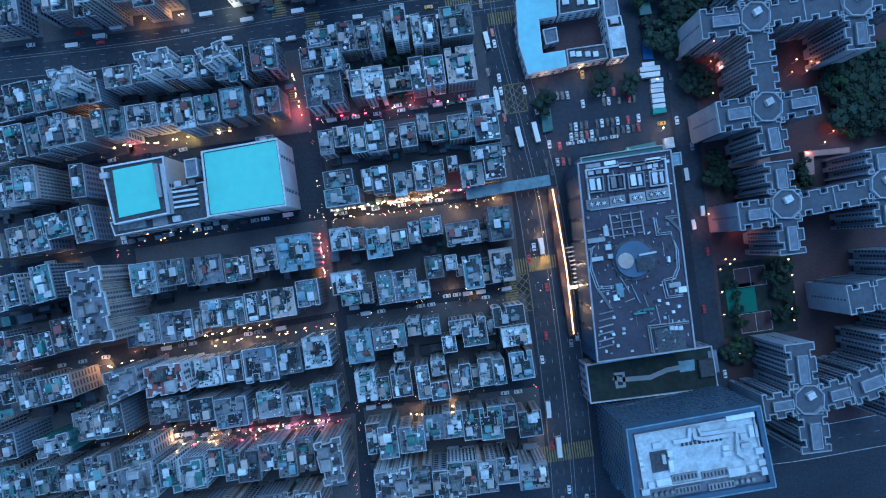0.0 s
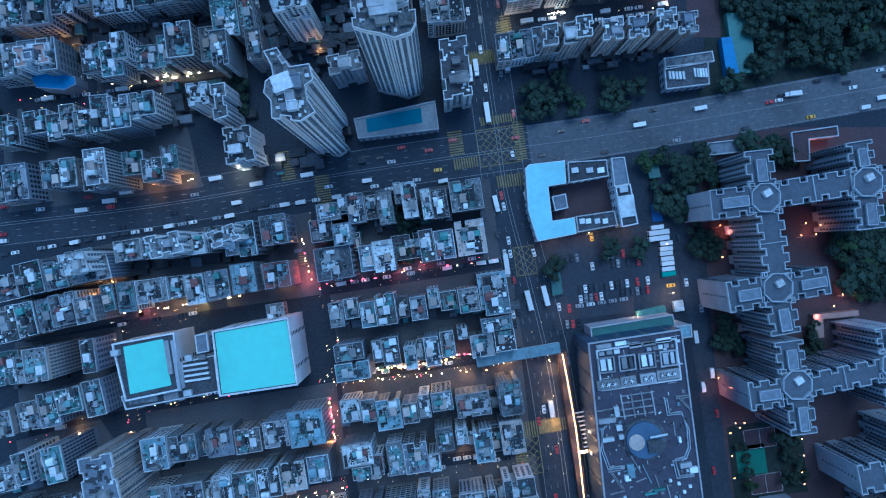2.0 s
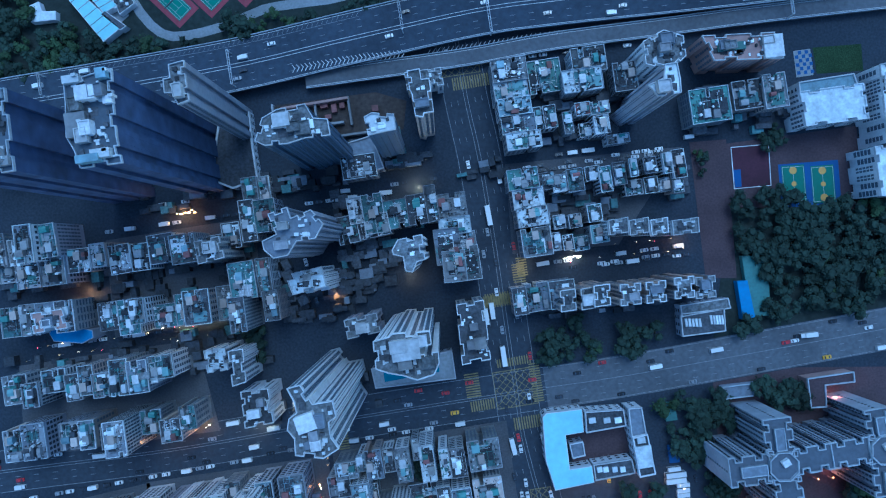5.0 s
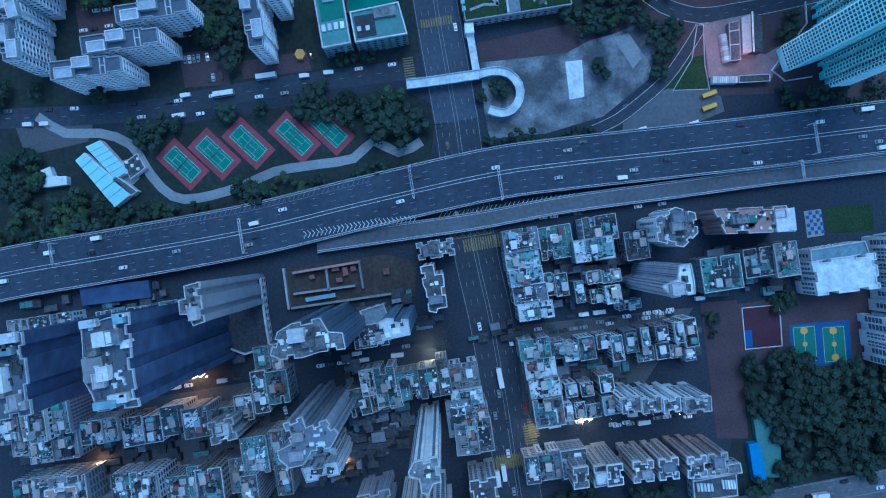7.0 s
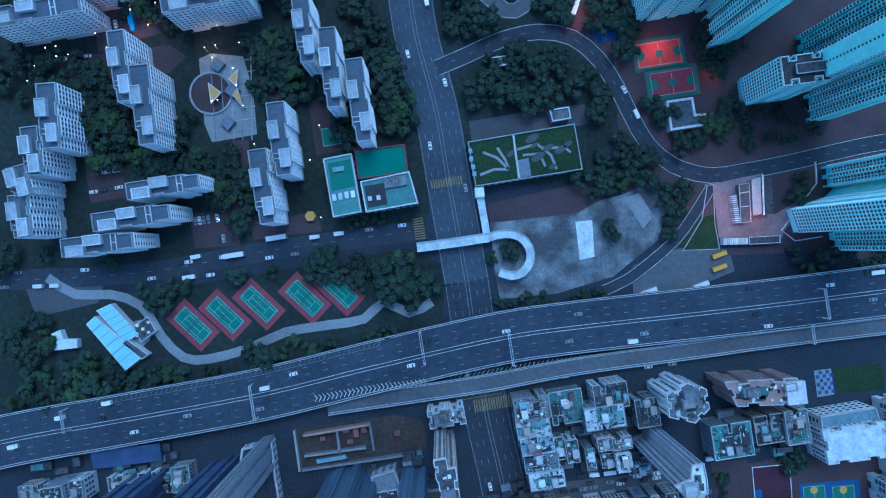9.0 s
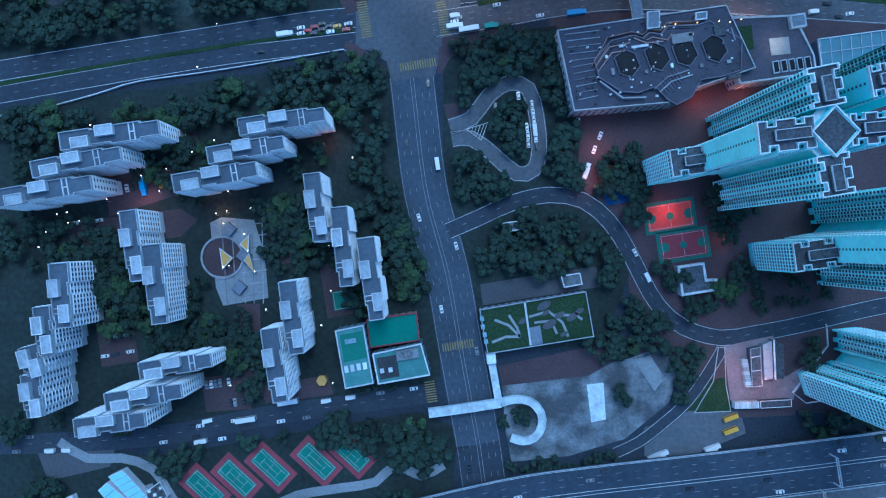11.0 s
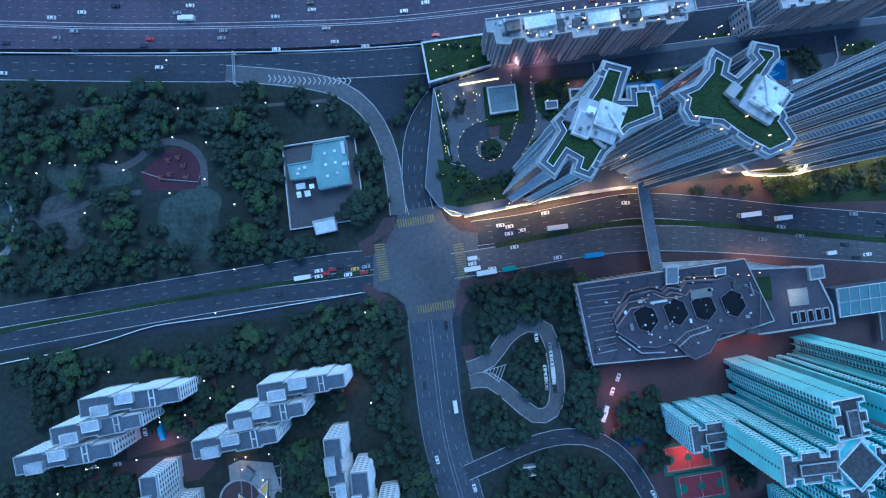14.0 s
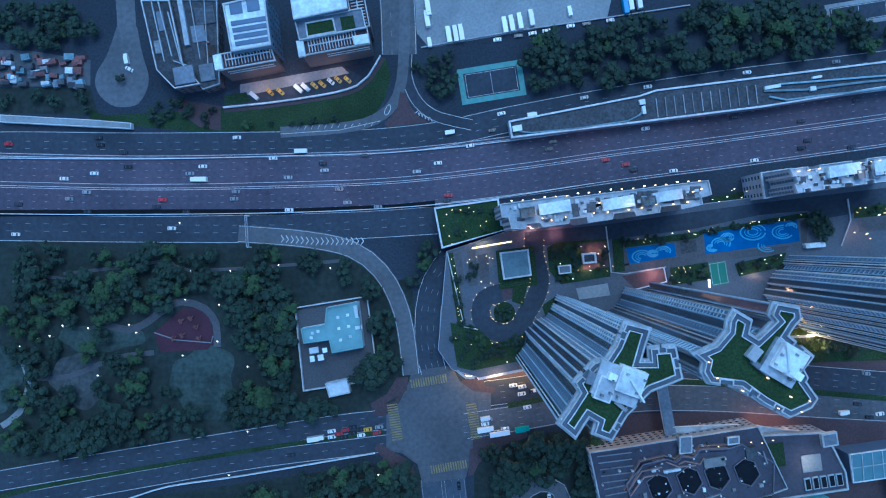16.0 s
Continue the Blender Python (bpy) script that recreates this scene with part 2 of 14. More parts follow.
CAR_DARK = principled("dark_car_paint", (0.03, 0.032, 0.04), 0.25, vary=0.5, grain=0.02, stain=0.05)
CAR_GREY = principled("silver_car_paint", (0.30, 0.31, 0.33), 0.3, 0.3, vary=0.3, grain=0.02, stain=0.05)
CAR_RED = principled("red_taxi_paint", (0.42, 0.03, 0.04), 0.3, vary=0.2, grain=0.02, stain=0.05)
CAR_YELLOW = principled("yellow_bus_paint", (0.66, 0.38, 0.04), 0.35, vary=0.1, grain=0.02, stain=0.05)
CAR_BLUE = principled("blue_lorry_paint", (0.05, 0.30, 0.60), 0.4, vary=0.2, grain=0.02, stain=0.05)
CAR_GREEN = principled("green_lorry_paint", (0.03, 0.33, 0.28), 0.4, vary=0.2, grain=0.02, stain=0.05)
BARK = principled("bark", (0.07, 0.055, 0.04), 0.95, grain=0.4, scale=2.0)
LEAF = principled("leaves", (0.028, 0.049, 0.036), 0.8, vary=0.5, grain=0.5, scale=0.7, stain=0.4, stain_scale=0.25, spec=0.3)
LEAF_LIGHT = principled("light_leaves", (0.045, 0.080, 0.036), 0.8, vary=0.4, grain=0.5, scale=0.7, stain=0.4, stain_scale=0.25, spec=0.3)
WOOD_DARK = principled("woodland_leaves", (0.028, 0.049, 0.036), 0.8, grain=0.5, scale=0.7, stain=0.7, stain_scale=0.06, spec=0.3)
WOOD_LIGHT = principled("light_woodland_leaves", (0.045, 0.080, 0.036), 0.8, grain=0.5, scale=0.7, stain=0.6, stain_scale=0.06, spec=0.3)
GLOW_WARM = glowing("warm_lamp", (1.0, 0.55, 0.22), 8.0)
GLOW_ORANGE = glowing("orange_shop_light", (1.0, 0.36, 0.10), 6.0)
GLOW_WHITE = glowing("white_lamp", (1.0, 0.84, 0.62), 1.8)
GLOW_RED = glowing("red_shop_sign", (1.0, 0.05, 0.09), 5.0)
GLOW_STRIP = glowing("warm_light_strip", (1.0, 0.56, 0.20), 2.0)
GLOW_SMALL = glowing("small_warm_lamp", (1.0, 0.60, 0.26), 0.9)


# ---------- mesh helpers ----------
class Geo:
    """Collects boxes, prisms and strips into one mesh."""

    def __init__(self):
        self.v, self.f = [], []

    def box(self, x, y, z, w, d, h, turn=0.0):
        c, s = math.cos(radians(turn)), math.sin(radians(turn))
        i = len(self.v)
        for dz in (0, h):
            for dx, dy in ((-w / 2, -d / 2), (w / 2, -d / 2), (w / 2, d / 2), (-w / 2, d / 2)):
                self.v.append((x + dx * c - dy * s, y + dx * s + dy * c, z + dz))
        for a in ((3, 2, 1, 0), (4, 5, 6, 7), (0, 1, 5, 4), (1, 2, 6, 5), (2, 3, 7, 6), (3, 0, 4, 7)):
            self.f.append(tuple(i + k for k in a))
        return self

    def prism(self, poly, z0, z1):
        i, n = len(self.v), len(poly)
        self.v += [(x, y, z0) for x, y in poly] + [(x, y, z1) for x, y in poly]
        self.f.append(tuple(i + n + k for k in range(n)))
        self.f.append(tuple(i + k for k in reversed(range(n))))
        for k in range(n):
            j = (k + 1) % n
            self.f.append((i + k, i + j, i + n + j, i + n + k))
        return self

    def ring(self, poly, t, z0, z1):
        """An upright wall of thickness t along a closed outline, inside it."""
        inner = inset(poly, t)
        n, i = len(poly), len(self.v)
        for z in (z0, z1):
            self.v += [(x, y, z) for x, y in poly] + [(x, y, z) for x, y in inner]
        for k in range(n):
            j = (k + 1) % n
            o0, o1, n0, n1 = i + k, i + j, i + n + k, i + n + j
            self.f += [(o0, o1, o1 + 2 * n, o0 + 2 * n), (n1, n0, n0 + 2 * n, n1 + 2 * n),
                       (o0 + 2 * n, o1 + 2 * n, n1 + 2 * n, n0 + 2 * n)]
        return self

    def cylinder(self, x, y, z, r, h, n=10, r2=None):
        r2 = r if r2 is None else r2
        i = len(self.v)
        for zz, rr in ((z, r), (z + h, r2)):
            self.v += [(x + rr * math.cos(2 * math.pi * k / n), y + rr * math.sin(2 * math.pi * k / n), zz) for k in range(n)]
        self.f.append(tuple(i + n + k for k in range(n)))
        for k in range(n):
            j = (k + 1) % n
            self.f.append((i + k, i + j, i + n + j, i + n + k))
        return self

    def strip(self, pts, a, b, z0, z1):
        """A slab along a line, from a to b metres to the left of it."""
        i, n = len(self.v), len(pts)
        for k, (x, y, *z) in enumerate(pts):
            p, q = pts[max(k - 1, 0)], pts[min(k + 1, n - 1)]
            dx, dy = q[0] - p[0], q[1] - p[1]
            m = math.hypot(dx, dy) or 1
            nx, ny = -dy / m, dx / m
            up = z[0] if z else 0.0
            self.v += [(x + nx * a, y + ny * a, up + z0), (x + nx * b, y + ny * b, up + z0),
                       (x + nx * b, y + ny * b, up + z1), (x + nx * a, y + ny * a, up + z1)]
        for k in range(n - 1):
            r, s = i + 4 * k, i + 4 * k + 4
            for c in range(4):
                e = (c + 1) % 4
                self.f.append((r + c, r + e, s + e, s + c))
        self.f += [(i, i + 1, i + 2, i + 3), (i + 4 * n - 1, i + 4 * n - 2, i + 4 * n - 3, i + 4 * n - 4)]
        return self

    def mesh(self, name, material):
        me = bpy.data.meshes.new(name)
        me.from_pydata(self.v, [], self.f)
        me.materials.append(material)
        bm = bmesh.new()
        bm.from_mesh(me)
        bmesh.ops.recalc_face_normals(bm, faces=bm.faces)
        bm.to_mesh(me)
        bm.free()
        return me


def inset(poly, t):
    n, out = len(poly), []
    area = sum(poly[k][0] * poly[(k + 1) % n][1] - poly[(k + 1) % n][0] * poly[k][1] for k in range(n))
    t = t if area > 0 else -t
    for k in range(n):
        p, q, r = Vector(poly[k - 1]), Vector(poly[k]), Vector(poly[(k + 1) % n])
        a, b = (q - p).normalized(), (r - q).normalized()
        na, nb = Vector((-a.y, a.x)), Vector((-b.y, b.x))
        m = na + nb
        m = m / max(m.dot(na), 0.35)
        out.append(tuple(q + m * t))
    return out


def part(name, geo, material, parent=None, label=""):
    """One mesh under a thing or under a part."""
    ob = new(name, geo.mesh(name, material) if isinstance(geo, Geo) else geo)
    ob.parent = parent
    return tagged(ob, label)


def thing(name, x, y, z=0.0, turn=0.0, label="", category="", group="", kind=""):
    ob = new(name)
    ob.empty_display_size = 1.0
    ob.matrix_basis = pose(x, y, z, 0, 0, turn)
    return tagged(ob, label, category, group, kind)


def rect(w, d, x=0.0, y=0.0):
    return [(x - w / 2, y - d / 2), (x + w / 2, y - d / 2), (x + w / 2, y + d / 2), (x - w / 2, y + d / 2)]


def smooth(pts, step=6.0):
    """A smooth line through the given points."""
    out = []
    P = [Vector(p) for p in pts]
    for k in range(len(P) - 1):
        a, b, c, d = P[max(k - 1, 0)], P[k], P[k + 1], P[min(k + 2, len(P) - 1)]
        n = max(2, int((c - b).length / step))
        for i in range(n):
            t = i / n
            out.append(0.5 * (2 * b + (c - a) * t + (2 * a - 5 * b + 4 * c - d) * t * t + (3 * b - a - 3 * c + d) * t ** 3))
    out.append(P[-1])
    return [tuple(p) for p in out]


def along(pts, gap, shift=0.0, start=0.0, stop=None):
    """Places each gap metres along a line, shifted to its left: x, y, z, heading."""
    run = 0.0
    want = start
    for p, q in zip(pts, pts[1:]):
        d = Vector(q[:2]) - Vector(p[:2])
        m = d.length
        while m > 0 and want <= run + m and (stop is None or want <= stop):
            t = (want - run) / m
            h = math.degrees(math.atan2(d.y, d.x))
            z = (p[2] + (q[2] - p[2]) * t) if len(p) > 2 else 0.0
            yield p[0] + d.x * t - d.y / m * shift, p[1] + d.y * t + d.x / m * shift, z, h
            want += gap
        run += m


def patch(name, pts, z, material, label, h=0.05, kind="structure", category="ground"):
    """A piece of ground with its own surface, laid h metres above z."""
    return tagged(part(name, Geo().prism(pts, z, z + h), material), label, category, "", kind)


# ---------- roads ----------
ROADS = []


def road(name, pts, width, label, material=ROAD, z=0.0, lanes=(), edges=True, thick=0.106, dash=3.0, gap=9.0, double=(), paint=None):
    """A carriageway with its painted lines: lanes are the dashed lines' shifts from its middle."""
    line = smooth(pts)
    ROADS.append((width, pts))
    ob = part(name, Geo().strip(line, -width / 2, width / 2, z + thick - 0.12, z + thick), material)
    tagged(ob, label, "road", "", "structure")
    marks = Geo()
    top = z + thick
    if edges:
        for s in (-width / 2 + 0.5, width / 2 - 0.5):
            marks.strip(line, s - 0.11, s + 0.11, top - 0.02, top + 0.012)
    for s in double:
        marks.strip(line, s - 0.11, s + 0.11, top - 0.02, top + 0.014)
    dashes = Geo()
    for s in lanes:
        for x, y, up, a in along(line, gap, s):
            dashes.box(x, y, up + top - 0.02, dash * 0.8, 0.18, 0.034, a)
    for title, geo, coat in (("edge_line", marks, paint or PAINT), ("lane_dashes", dashes, PAINT_FAINT)):
        if geo.v:
            tagged(part(title, geo, coat, ob), kind="stuff")
    return line


def viaduct(name, pts, width, label, z=7.0, lanes=(), double=(), pier=32.0, wall=0.9, material=ROAD_EXPRESS):
    """A raised carriageway: deck, parapets, piers and painted lines."""
    line = smooth(pts)
    ob = tagged(new(name), label, "elevated road", "", "structure")
    part("deck", Geo().strip(line, -width / 2, width / 2, z - 1.4, z), material, ob)
    for s in (-width / 2, width / 2 - 0.35):
        part("parapet", Geo().strip(line, s, s + 0.3, z - 0.6, z + wall), PARAPET_MID, ob, "pale concrete parapet")
    for x, y, up, a in along(line, pier, 0, 10):
        part("pier", Geo().box(x, y, 0, 2.0, min(width * 0.5, 7), z + up - 1.35, a), PARAPET_DIM, ob)
    marks = Geo()
    for s in (-width / 2 + 1.0, width / 2 - 1.0, *double):
        marks.strip(line, s - 0.12, s + 0.12, z - 0.02, z + 0.014)
    dashes = Geo()
    for s in lanes:
        for x, y, up, a in along(line, 9.0, s):
            dashes.box(x, y, up + z - 0.02, 2.4, 0.18, 0.034, a)
    tagged(part("edge_line", marks, PAINT, ob), kind="stuff")
    if dashes.v:
        tagged(part("lane_dashes", dashes, PAINT_FAINT, ob), kind="stuff")
    return line


def crossing(x, y, turn, length, width, material=PAINT_YELLOW, pitch=1.2):
    """A striped pedestrian crossing: stripes across the walking line."""
    g = Geo()
    n = int(length / pitch)
    for k in range(n):
        g.box((k - (n - 1) / 2) * pitch, 0, 0.1, pitch * 0.5, width, 0.02)
    ob = part("pedestrian_crossing", g, material)
    ob.matrix_basis = pose(x, y, 0.063, 0, 0, turn)
    tagged(ob, "worn yellow striped pedestrian crossing on the asphalt", "crossing", "crossings", "stuff")


def box_junction(x, y, turn, w, d, material=PAINT_YELLOW):
    g = Geo()
    g.ring(rect(w, d), 0.3, 0.1, 0.12)
    k = -w
    while k < w:
        for s in (1, -1):
            pts = []
            for q in np.linspace(-d / 2, d / 2, 9):
                px = k + s * q
                if abs(px) <= w / 2:
                    pts.append((px, q))
            if len(pts) > 1:
                g.strip([pts[0], pts[-1]], -0.13, 0.13, 0.1, 0.118)
        k += 3.6
    ob = part("box_junction", g, material)
    ob.matrix_basis = pose(x, y, 0.055, 0, 0, turn)
    tagged(ob, "faded yellow criss-cross box painted on the junction", "road marking", "", "stuff")


# ---------- vehicles ----------
def make_vehicle(name, body, l, w, h, label, category, kindof):
    ob = thing(name, 0, 0, 0, 0, label, category, "road traffic")
    g, gl = Geo(), Geo()
    if kindof == "car":
        g.prism([(-l / 2, -w / 2 + 0.15), (-l / 2 + 0.2, -w / 2), (l / 2 - 0.35, -w / 2), (l / 2, -w / 2 + 0.3),
                 (l / 2, w / 2 - 0.3), (l / 2 - 0.35, w / 2), (-l / 2 + 0.2, w / 2), (-l / 2, w / 2 - 0.15)], 0.0, h * 0.58)
        g.box(-0.25, 0, h * 0.58, l * 0.36, w * 0.78, h * 0.42)
        gl.box(l * 0.20, 0, h * 0.50, l * 0.13, w * 0.76, h * 0.36)
        gl.box(-l * 0.29, 0, h * 0.50, l * 0.09, w * 0.74, h * 0.36).box(-l * 0.05, 0, h * 0.5, l * 0.5, w * 0.62, h * 0.3)
    elif kindof == "bus":
        g.box(0, 0, 0.0, l, w, h)
        g.box(-l * 0.25, 0, h, l * 0.2, w * 0.6, 0.25)
        gl.box(0, 0, h * 0.45, l + 0.06, w + 0.06, h * 0.28)
    else:
        g.box(-l * 0.13, 0, 0.0, l * 0.72, w, h)
        g.box(l * 0.35, 0, 0.0, l * 0.28, w * 0.92, h * 0.75)
        gl.box(l * 0.47, 0, h * 0.42, l * 0.07, w * 0.8, h * 0.24)
    part("body", g, body, ob)
    part("windscreen" if kindof == "car" else "window", gl, GLASS, ob, "dark glass")
    return ob


def vehicles():
    kinds = {}
    for key, body, tint in (("white", CAR_WHITE, "white"), ("dark", CAR_DARK, "black"), ("grey", CAR_GREY, "silver grey"), ("red", CAR_RED, "red")):
        kinds[key] = make_vehicle("car", body, 3.9, 1.65, 1.35, f"{tint} saloon car on the road", "car", "car")
    kinds["taxi"] = make_vehicle("car", CAR_YELLOW, 4.0, 1.7, 1.4, "yellow car on the road", "car", "car")
    kinds["van"] = make_vehicle("van", CAR_WHITE, 4.8, 1.9, 2.2, "white delivery van with dark windscreen", "van", "lorry")
    kinds["minibus"] = make_vehicle("minibus", CAR_WHITE, 6.0, 2.0, 2.4, "white minibus with a row of dark windows", "minibus", "bus")
    kinds["bus"] = make_vehicle("bus", CAR_WHITE, 9.6, 2.3, 3.6, "white double-deck bus on the road", "bus", "bus")
    kinds["busyellow"] = make_vehicle("bus", CAR_YELLOW, 7.0, 2.0, 2.7, "yellow coach with dark windows", "bus", "bus")
    kinds["lorry"] = make_vehicle("lorry", CAR_WHITE, 8.0, 2.2, 3.0, "white box lorry on the road", "lorry", "lorry")
    kinds["lorryblue"] = make_vehicle("lorry", CAR_BLUE, 9.5, 2.3, 3.1, "blue box lorry on the road", "lorry", "lorry")
    kinds["lorrygreen"] = make_vehicle("lorry", CAR_GREEN, 6.8, 2.2, 3.0, "green box lorry on the road", "lorry", "lorry")
    return kinds


KINDS = vehicles()
FIRST = set()


def vehicle(kind, x, y, turn, z=0.1):
    m = pose(x, y, z, 0, 0, turn)
    if kind in FIRST:
        return copy_thing(KINDS[kind], m)
    FIRST.add(kind)
    KINDS[kind].matrix_basis = m
    return KINDS[kind]


def traffic(line, shifts, gap, seed, z=0.1, start=5.0, stop=None, kinds="white white dark dark grey red van minibus"):
    """Cars here and there along a lane, heading along it or, for shifts given as (shift, -1), against it."""
    rnd = random.Random(seed)
    names = kinds.split()
    for s in shifts:
        s, way = s if isinstance(s, tuple) else (s, 1)
        for x, y, up, a in along(line, gap, s, start + rnd.random() * gap, stop):
            if rnd.random() < 0.62:
                k = rnd.choice(names)
                slip = rnd.uniform(-0.3, 0.3) * gap
                x2, y2 = x + math.cos(radians(a)) * slip, y + math.sin(radians(a)) * slip
                vehicle(k, x2, y2, a if way > 0 else a + 180, z + up)


# ---------- trees ----------
def make_tree(seed, leaf, label):
    rnd = random.Random(seed)
    ob = thing("tree", 0, 0, 0, 0, label, "tree", "trees")
    trunk = Geo().cylinder(0, 0, 0, 0.35, 4.6, 7, 0.2)
    crown = Geo()
    lumps = []
    for k in range(9):
        a, r = rnd.uniform(0, 6.28), 3.5 * math.sqrt(rnd.random())
        lumps.append((r * math.cos(a), r * math.sin(a), 5.6 + rnd.uniform(-0.9, 1.3) - 0.32 * r, rnd.uniform(1.5, 2.5)))
    for x, y, z, r in lumps:
        i = len(trunk.v)
        trunk.v += [(0.12, 0, 3.0), (-0.12, 0.1, 3.0), (0, -0.12, 3.2), (x, y, z)]
        trunk.f += [(i, i + 1, i + 3), (i + 1, i + 2, i + 3), (i + 2, i, i + 3)]
        # inner mass
        n, i = 7, len(crown.v)
        for zz, rr in ((-0.7, 0.45), (-0.1, 0.8), (0.55, 0.55)):
            crown.v += [(x + rr * r * math.cos(6.283 * k / n + zz) * rnd.uniform(0.8, 1.15), y + rr * r * math.sin(6.283 * k / n + zz) * rnd.uniform(0.8, 1.15), z + zz * r) for k in range(n)]
        crown.f += [tuple(i + 2 * n + k for k in range(n)), tuple(i + k for k in reversed(range(n)))]
        for b in (0, n):
            for k in range(n):
                j = (k + 1) % n
                crown.f.append((i + b + k, i + b + j, i + b + n + j, i + b + n + k))
        for k in range(20):
            d = Vector((rnd.gauss(0, 1), rnd.gauss(0, 1), rnd.gauss(0.25, 1))).normalized()
            p = Vector((x, y, z)) + d * r * rnd.uniform(0.75, 1.12)
            u = Vector((rnd.gauss(0, 1), rnd.gauss(0, 1), rnd.gauss(0, 0.5))).normalized() * rnd.uniform(0.25, 0.55)
            w = u.cross(d + Vector((0, 0, 0.4))).normalized() * rnd.uniform(0.2, 0.4)
            i = len(crown.v)
            crown.v += [tuple(p - u), tuple(p + w), tuple(p + u), tuple(p - w)]
            crown.f.append((i, i + 1, i + 2, i + 3))
    part("trunk", trunk, BARK, ob)
    part("crown", crown, leaf, ob)
    return ob


TREES = [make_tree(10 + k, LEAF_LIGHT if k == 4 else LEAF, "leafy street tree with a dark green rounded crown" if k < 4 else
                   "leafy tree with a light green crown under a lamp") for k in range(5)]
USED = []
WOOD = {False: [], True: []}
rnd_tree = random.Random(77)


def tree(x, y, size=1.0, kind=None, z=0.0):
    """A single tree; past 170 of them the rest join the woodland."""
    k = rnd_tree.randrange(4) if kind is None else kind
    s = size * rnd_tree.uniform(0.95, 1.3)
    m = pose(x, y, z, 0, 0, rnd_tree.uniform(0, 360)) @ Matrix.Diagonal((s, s, s * rnd_tree.uniform(0.85, 1.1), 1))
    if len(USED) >= 170:
        WOOD[k == 4].append((k, m))
        return
    ob = copy_thing(TREES[k], m) if k in USED else TREES[k]
    USED.append(k)
    ob.matrix_basis = m


def plant_woodland():
    """Joins the remaining trees of the parks and groves into one mesh of crowns for each leaf colour, and one of trunks."""
    trunks = [[], [], 0]
    for light, placed in WOOD.items():
        crowns = [[], [], 0]
        for k, m in placed:
            for child in TREES[k].children:
                store = trunks if child.name.startswith("trunk") else crowns
                me = child.data
                co = np.empty(len(me.vertices) * 3)
                me.vertices.foreach_get("co", co)
                mat = np.array(m)
                v = co.reshape(-1, 3) @ mat[:3, :3].T + mat[:3, 3]
                store[0].append(v)
                store[1] += [tuple(i + store[2] for i in p.vertices) for p in me.polygons]
                store[2] += len(v)
        if crowns[2]:
            me = bpy.data.meshes.new("woodland")
            me.from_pydata(np.concatenate(crowns[0]).tolist(), [], crowns[1])
            me.materials.append(WOOD_LIGHT if light else WOOD_DARK)
            tagged(new("woodland", me), "park trees with light green crowns" if light else "park trees with dark green crowns", "trees", "", "stuff")
    if trunks[2]:
        me = bpy.data.meshes.new("woodland_trunks")
        me.from_pydata(np.concatenate(trunks[0]).tolist(), [], trunks[1])
        me.materials.append(BARK)
        tagged(new("woodland_trunks", me), "brown trunks and limbs of the park trees", "trees", "", "stuff")


def inside(x, y, poly):
    hit = False
    for k in range(len(poly)):
        (x1, y1), (x2, y2) = poly[k - 1], poly[k]
        if (y1 > y) != (y2 > y) and x < (x2 - x1) * (y - y1) / (y2 - y1) + x1:
            hit = not hit
    return hit


def clear_of_roads(x, y, spare):
    """Whether a crown of that reach stays off every carriageway."""
    for width, pts in ROADS:
        for p, q in zip(pts, pts[1:]):
            dx, dy = q[0] - p[0], q[1] - p[1]
            t = min(1.0, max(0.0, ((x - p[0]) * dx + (y - p[1]) * dy) / (dx * dx + dy * dy or 1.0)))
            if math.hypot(x - p[0] - t * dx, y - p[1] - t * dy) < width / 2 + spare:
                return False
    return True


GLADES = []


def glade(x, y, rx, ry, seed, material, label):
    """An open patch of turf with a wavering outline, where no tree is planted."""
    rnd = random.Random(seed)
    w = [rnd.uniform(0, 6.3) for k in range(3)]
    pts = []
    for k in range(36):
        a = k * math.tau / 36
        r = 1 + 0.12 * math.sin(2 * a + w[0]) + 0.1 * math.sin(3 * a + w[1]) + 0.06 * math.sin(7 * a + w[2])
        pts.append((x + rx * r * math.cos(a), y + ry * r * math.sin(a)))
    GLADES.append(pts)
    patch("glade", pts, 0, material, label, 0.075, category="ground")


def grove(poly, gap, size, seed, light=0.06, z=0.0):
    """Trees standing about gap metres apart within an outline."""
    rnd = random.Random(seed)
    xs, ys = [p[0] for p in poly], [p[1] for p in poly]
    y = min(ys)
    while y < max(ys):
        x = min(xs)
        while x < max(xs):
            px, py = x + rnd.uniform(-0.42, 0.42) * gap, y + rnd.uniform(-0.42, 0.42) * gap
            if inside(px, py, poly) and rnd.random() < 0.9 and clear_of_roads(px, py, 2.6 * size) and not any(inside(px, py, p) and rnd.random() < 0.85 for p in GLADES):
                tree(px, py, size * rnd.uniform(0.75, 1.2), 4 if rnd.random() < light else None, z)
            x += gap
        y += gap


# colours of the lamps
AMBER, RED_GLOW, GOLD, PEACH, ROSE = (1.0, 0.42, 0.14), (1.0, 0.12, 0.10), (1.0, 0.5, 0.2), (1.0, 0.6, 0.4), (1.0, 0.4, 0.3)
EMBER, COPPER, ROSY, CREAM, STRAW = (1.0, 0.25, 0.15), (1.0, 0.45, 0.25), (1.0, 0.4, 0.35), (1.0, 0.7, 0.4), (1.0, 0.8, 0.5)


